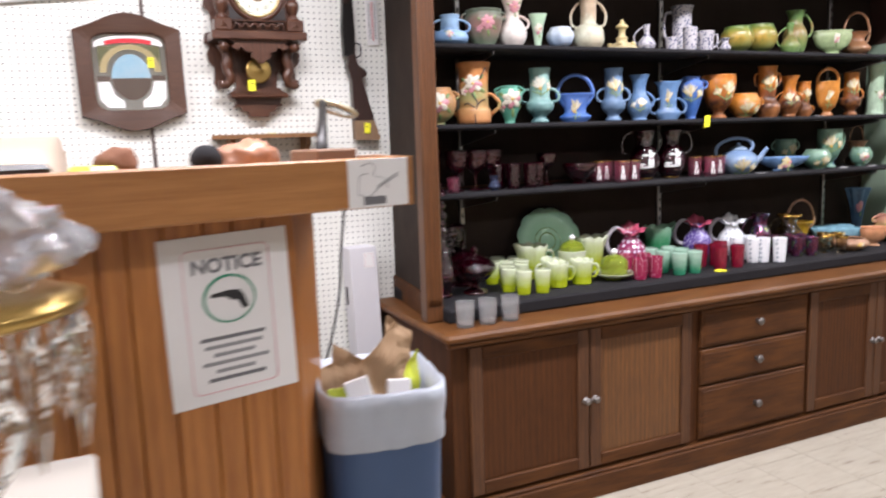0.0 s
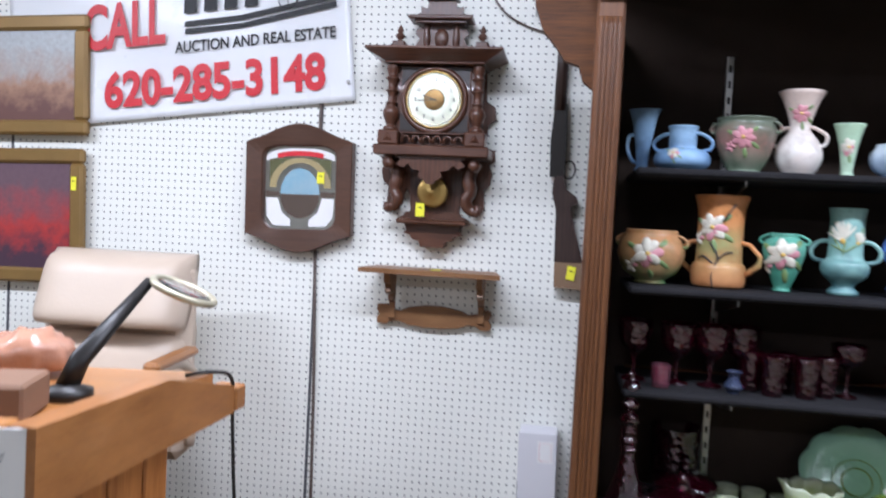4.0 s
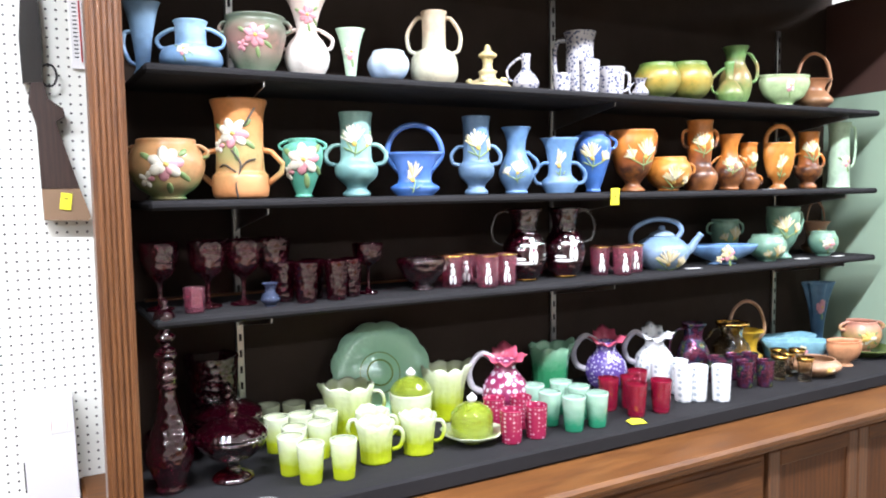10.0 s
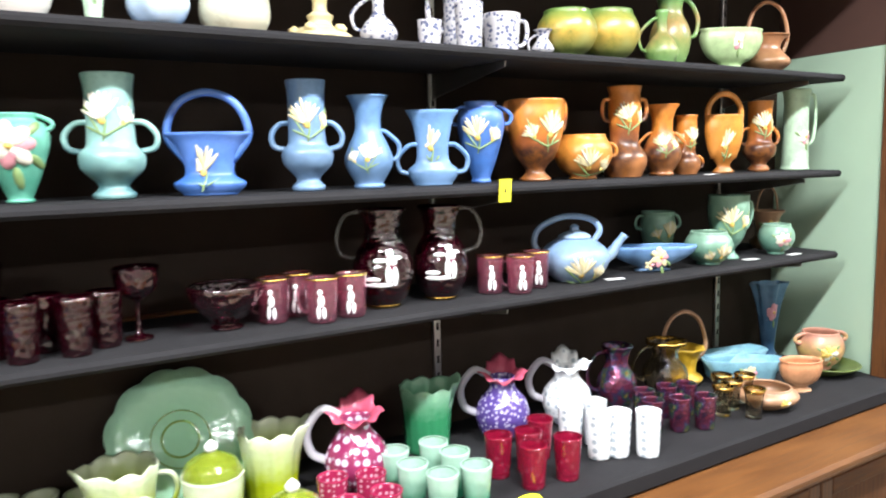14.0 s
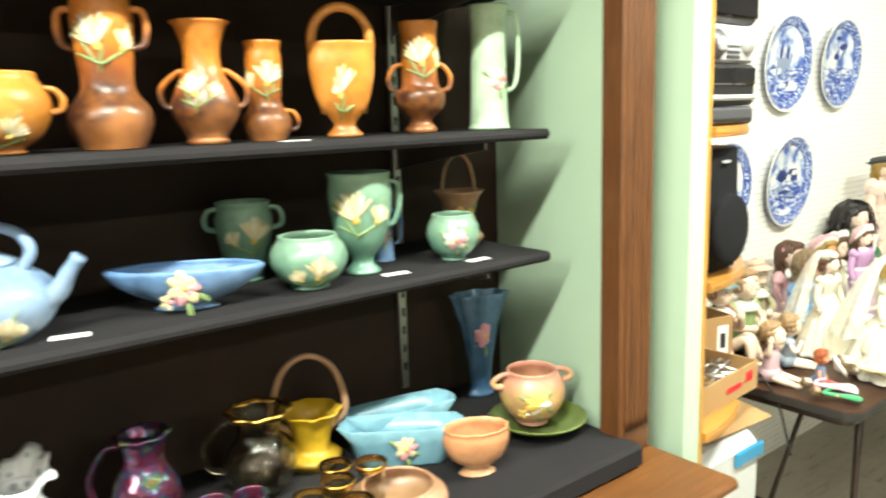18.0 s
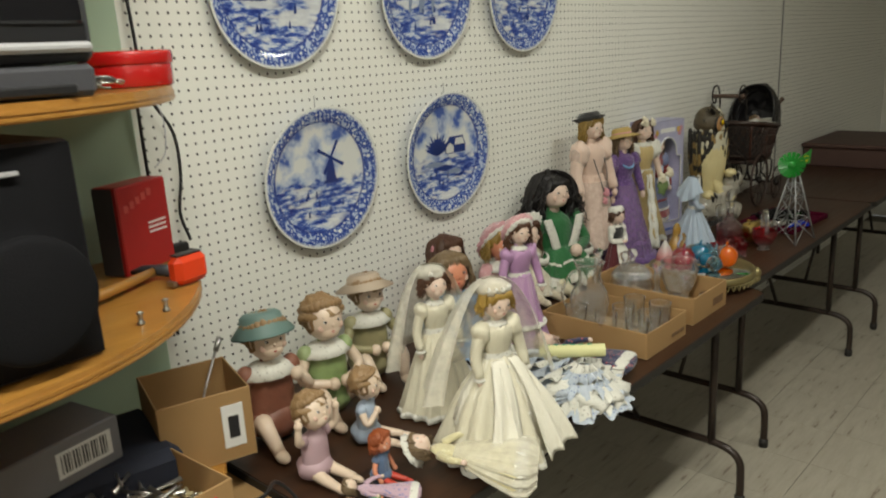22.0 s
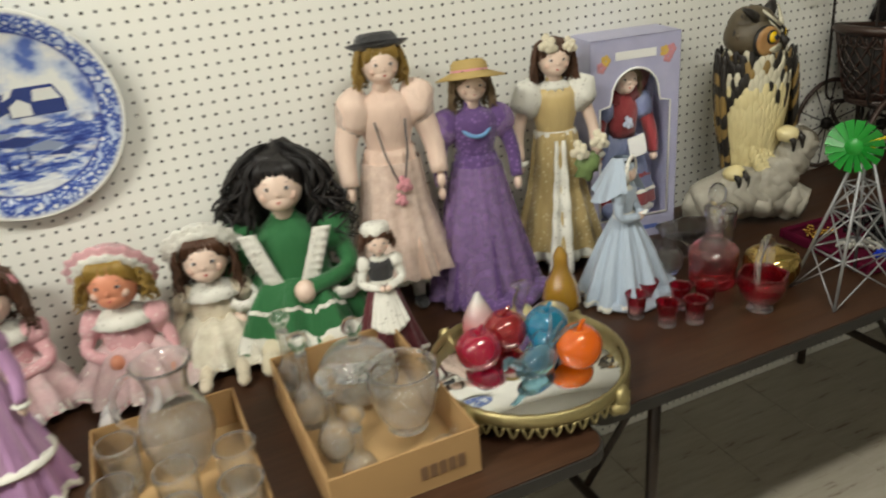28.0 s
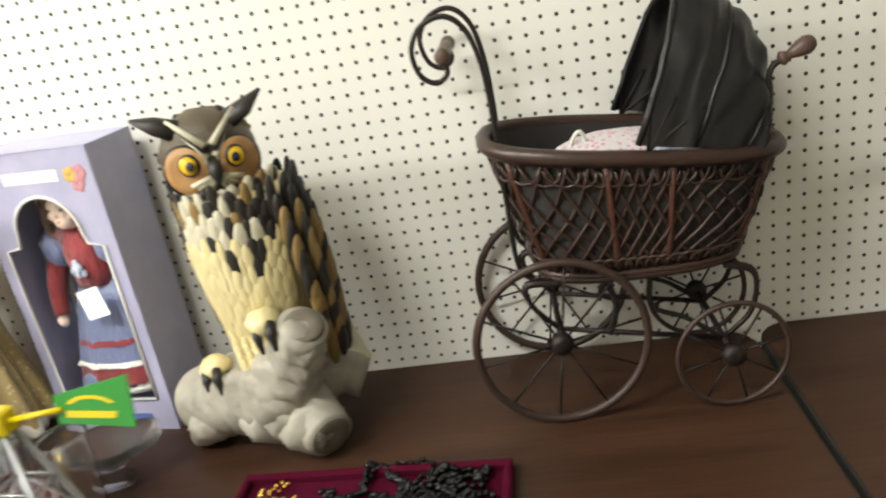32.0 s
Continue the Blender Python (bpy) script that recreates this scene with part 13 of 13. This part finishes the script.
for yy in (3.09, 3.24):
    b = Build()
    b.tube([(7.967, yy, TZ + 0.157), (8.268, yy, TZ + 0.102)], 0.005, PIRON, 6)
    part("chassis_bar", b, pram)
    for x0, z0, x1, bow in ((7.967, TZ + 0.157, 7.985, -0.05), (8.268, TZ + 0.102, 8.27, 0.055)):
        b = Build()
        b.tube(smooth_line([(x0, yy, z0), (x0 + bow * 0.9, yy, z0 + 0.05), (x0 + bow, yy, z0 + 0.09 + (0.03 if bow > 0 else 0)), (x1, yy, 0.975)], 5), 0.0048, PIRON, 6, flat=1.6)
        part("spring", b, pram, "curved iron spring")
    b = Build()
    b.tube(smooth_line([(8.06, yy, TZ + 0.135), (8.075, yy, TZ + 0.19), (8.06, yy, 0.972)], 4), 0.006, PIRON, 6)
    part("strut", b, pram)
    b = Build()
    b.tube(smooth_line([(8.14, yy, 0.972), (8.14, yy, TZ + 0.18), (8.20, yy, TZ + 0.15), (8.268, yy, TZ + 0.10)], 4), 0.005, PIRON, 6)
    part("strut", b, pram)

# handle: two curled irons and a turned grip
for yy in (3.105, 3.265):
    b = Build()
    b.tube(smooth_line([(7.945, yy, 0.985), (7.925, yy, 0.985), (7.905, yy, 1.02), (7.900, yy, 1.15), (7.897, yy, 1.28), (7.890, yy, 1.36), (7.872, yy, 1.415), (7.840, yy, 1.441), (7.800, yy, 1.432), (7.778, yy, 1.398), (7.786, yy, 1.358), (7.812, yy, 1.342), (7.832, yy, 1.355), (7.828, yy, 1.380)], 6), 0.0046, PIRON, 8)
    part("handle_iron", b, pram, "curled black iron upright")
b = Build()
gp = [(0.008, -0.095), (0.0135, -0.09), (0.0135, -0.078), (0.010, -0.072), (0.0125, -0.03), (0.0125, 0.03), (0.010, 0.072), (0.0135, 0.078), (0.0135, 0.09), (0.008, 0.095)]
b.lathe(gp, GRIPWOOD, 16, pose(7.828, 3.185, 1.382, 90, 0, 0))
part("grip", b, pram, "turned wooden handle grip")
b = Build()
b.tube(smooth_line([(8.31, 3.055, 1.175), (8.335, 3.06, 1.20), (8.342, 3.07, 1.255), (8.347, 3.075, 1.29), (8.365, 3.075, 1.305)], 5), 0.005, PIRON, 8)
kn = part("hood_iron", b, pram)
b = Build()
b.lathe(smooth_profile([(0.006, 0), (0.012, 0.006), (0.007, 0.016), (0.011, 0.028), (0.015, 0.045), (0.009, 0.058), (0.001, 0.06)], 2), GRIPWOOD, 14, pose(8.360, 3.075, 1.303, 0, 68, 0))
part("knob", b, kn, "turned wooden knob")

# hood
secs = [((8.125, 1.215), (8.215, 1.428)), ((8.175, 1.205), (8.265, 1.425)), ((8.215, 1.20), (8.305, 1.395)), ((8.26, 1.19), (8.345, 1.345)), ((8.30, 1.18), (8.365, 1.275)), ((8.335, 1.175), (8.357, 1.215))]


def hood(u, v):
    q = v * (len(secs) - 1)
    i = min(int(q), len(secs) - 2)
    f = q - i
    (fx0, fz0), (tx0, tz0) = secs[i]
    (fx1, fz1), (tx1, tz1) = secs[i + 1]
    a = math.pi * u
    s = math.sin(a) ** 0.75
    fx, fz, tx, tz = fx0 + (fx1 - fx0) * f, fz0 + (fz1 - fz0) * f, tx0 + (tx1 - tx0) * f, tz0 + (tz1 - tz0) * f
    puff = 0.012 * math.sin(math.pi * f) * (0.4 + noise.noise(Vector((u * 9, v * 7, 1.0))))
    wid = (0.133 - 0.035 * v ** 3) + puff
    return (fx + (tx - fx) * s + puff * 0.6 + 0.004 * noise.noise(Vector((u * 14, v * 20, 5))), PY - wid * math.cos(a), fz + (tz - fz) * s + puff * s - 0.006 * s * math.sin(9 * u) ** 2)


b = Build()
b.grid(40, 30, hood, HOODCLOTH)
hd = part("hood", b, pram, "black oilcloth folding hood")
for v_ in (0.0, 0.4, 0.8):
    b = Build()
    b.tube([hood(i / 24, v_) for i in range(25)], 0.0055 if v_ == 0 else 0.004, HOODCLOTH, 6)
    part("hood_bow", b, hd)
for yy in (PY - 0.135, PY + 0.135):
    for x1, z1 in ((8.15, 1.285), (8.19, 1.28), (8.235, 1.26)):
        b = Build()
        b.tube([(8.14, yy, 1.205), (x1, yy * 0.97 + PY * 0.03, z1)], 0.003, PIRON, 5)
        part("hood_hinge", b, hd)

# bedding and doll in the pram
b = Build()
FLORAL = cloth("floral_cotton", (0.66, 0.62, 0.62), 200, (0.55, 0.22, 0.34), 0.30)
b.ball((0, 0, 0), (0.135, 0.095, 0.042), FLORAL, 26, 14, lump=0.12, freq=14)
solid("pillow", b, "white pillow with a pink floral print in the pram", "pillow", PRAM @ pose(8.125, 3.165, 1.165, 0, 2, 0))
b = Build()
b.ball((0, 0, 0), (0.10, 0.02, 0.028), cloth("blue_gingham", (0.24, 0.38, 0.60), 200, (0.62, 0.66, 0.70), 0.3), 20, 10, lump=0.15, freq=20)
solid("blanket", b, "blue and white folded cotton blanket in the pram", "blanket", PRAM @ pose(8.160, 3.082, 1.165, 0, 2, 0))
b = Build()
b.tube(smooth_line([(0, 0, 0), (0.004, 0, 0.03), (0.02, 0, 0.045), (0.03, 0, 0.02)], 4), 0.004, LACE, 6)
solid("ribbon_loop", b, "pale green ribbon loop in the pram", "ribbon", PRAM @ pose(8.025, 3.15, 1.175))
b = Build()
b.ball((0, 0, 0), (0.045, 0.04, 0.03), LACE, 18, 10, lump=0.3, freq=50)
head(b, (0.045, 0.0, 0.02), 0.03, LIGHTBROWN, SKIN_P, 10, 0.02, -40, 61)
solid("doll", b, "small doll with lace bonnet lying in the pram", "doll", PRAM @ pose(8.215, 3.17, 1.188, 0, 0, 20))

# dark chest at the far end of the tables
chs = thing("dark_chest", "dark brown wooden chest at the far end of the tables", "chest", pose(9.850, 3.080, TZ))
b = Build()
b.box(-0.33, -0.42, 0.0, 0.40, 0.26, 0.12, BROWNPAINT, 0.006)
part("body", b, chs)
b = Build()
b.box(-0.345, -0.435, 0.121, 0.415, 0.27, 0.15, BROWNPAINT, 0.008)
part("lid", b, chs)

# ---- floor tiles, one foot square ----
T = 0.3048
tb = Build()
tb.box(-T / 2 + 0.0008, -T / 2 + 0.0008, -0.006, T / 2 - 0.0008, T / 2 - 0.0008, 0.0, TILE, 0.0006)
tile_mesh = tb.mesh("tile")
far = Build()
for ix in range(int((ROOM_X1 - ROOM_X0) / T)):
    for iy in range(int((WALL - ROOM_Y0) / T)):
        tx, ty = ROOM_X0 + (ix + 0.5) * T, WALL - (iy + 0.5) * T
        near = (1.0 < tx < 4.4 and 1.4 < ty < 2.7) or (5.2 < tx < 9.6 and 1.3 < ty < 3.35)
        if near:
            t_ob = new("tile", tile_mesh)
            t_ob.parent = floor
            t_ob.matrix_basis = pose(tx, ty, 0.001, 0, 0, 180 * ((ix + iy) % 2))
        else:
            far.box(tx - T / 2 + 0.0008, ty - T / 2 + 0.0008, -0.005, tx + T / 2 - 0.0008, ty + T / 2 - 0.0008, 0.001, TILE, 0.0006)
tagged(part("tiles", far, floor), kind="stuff")
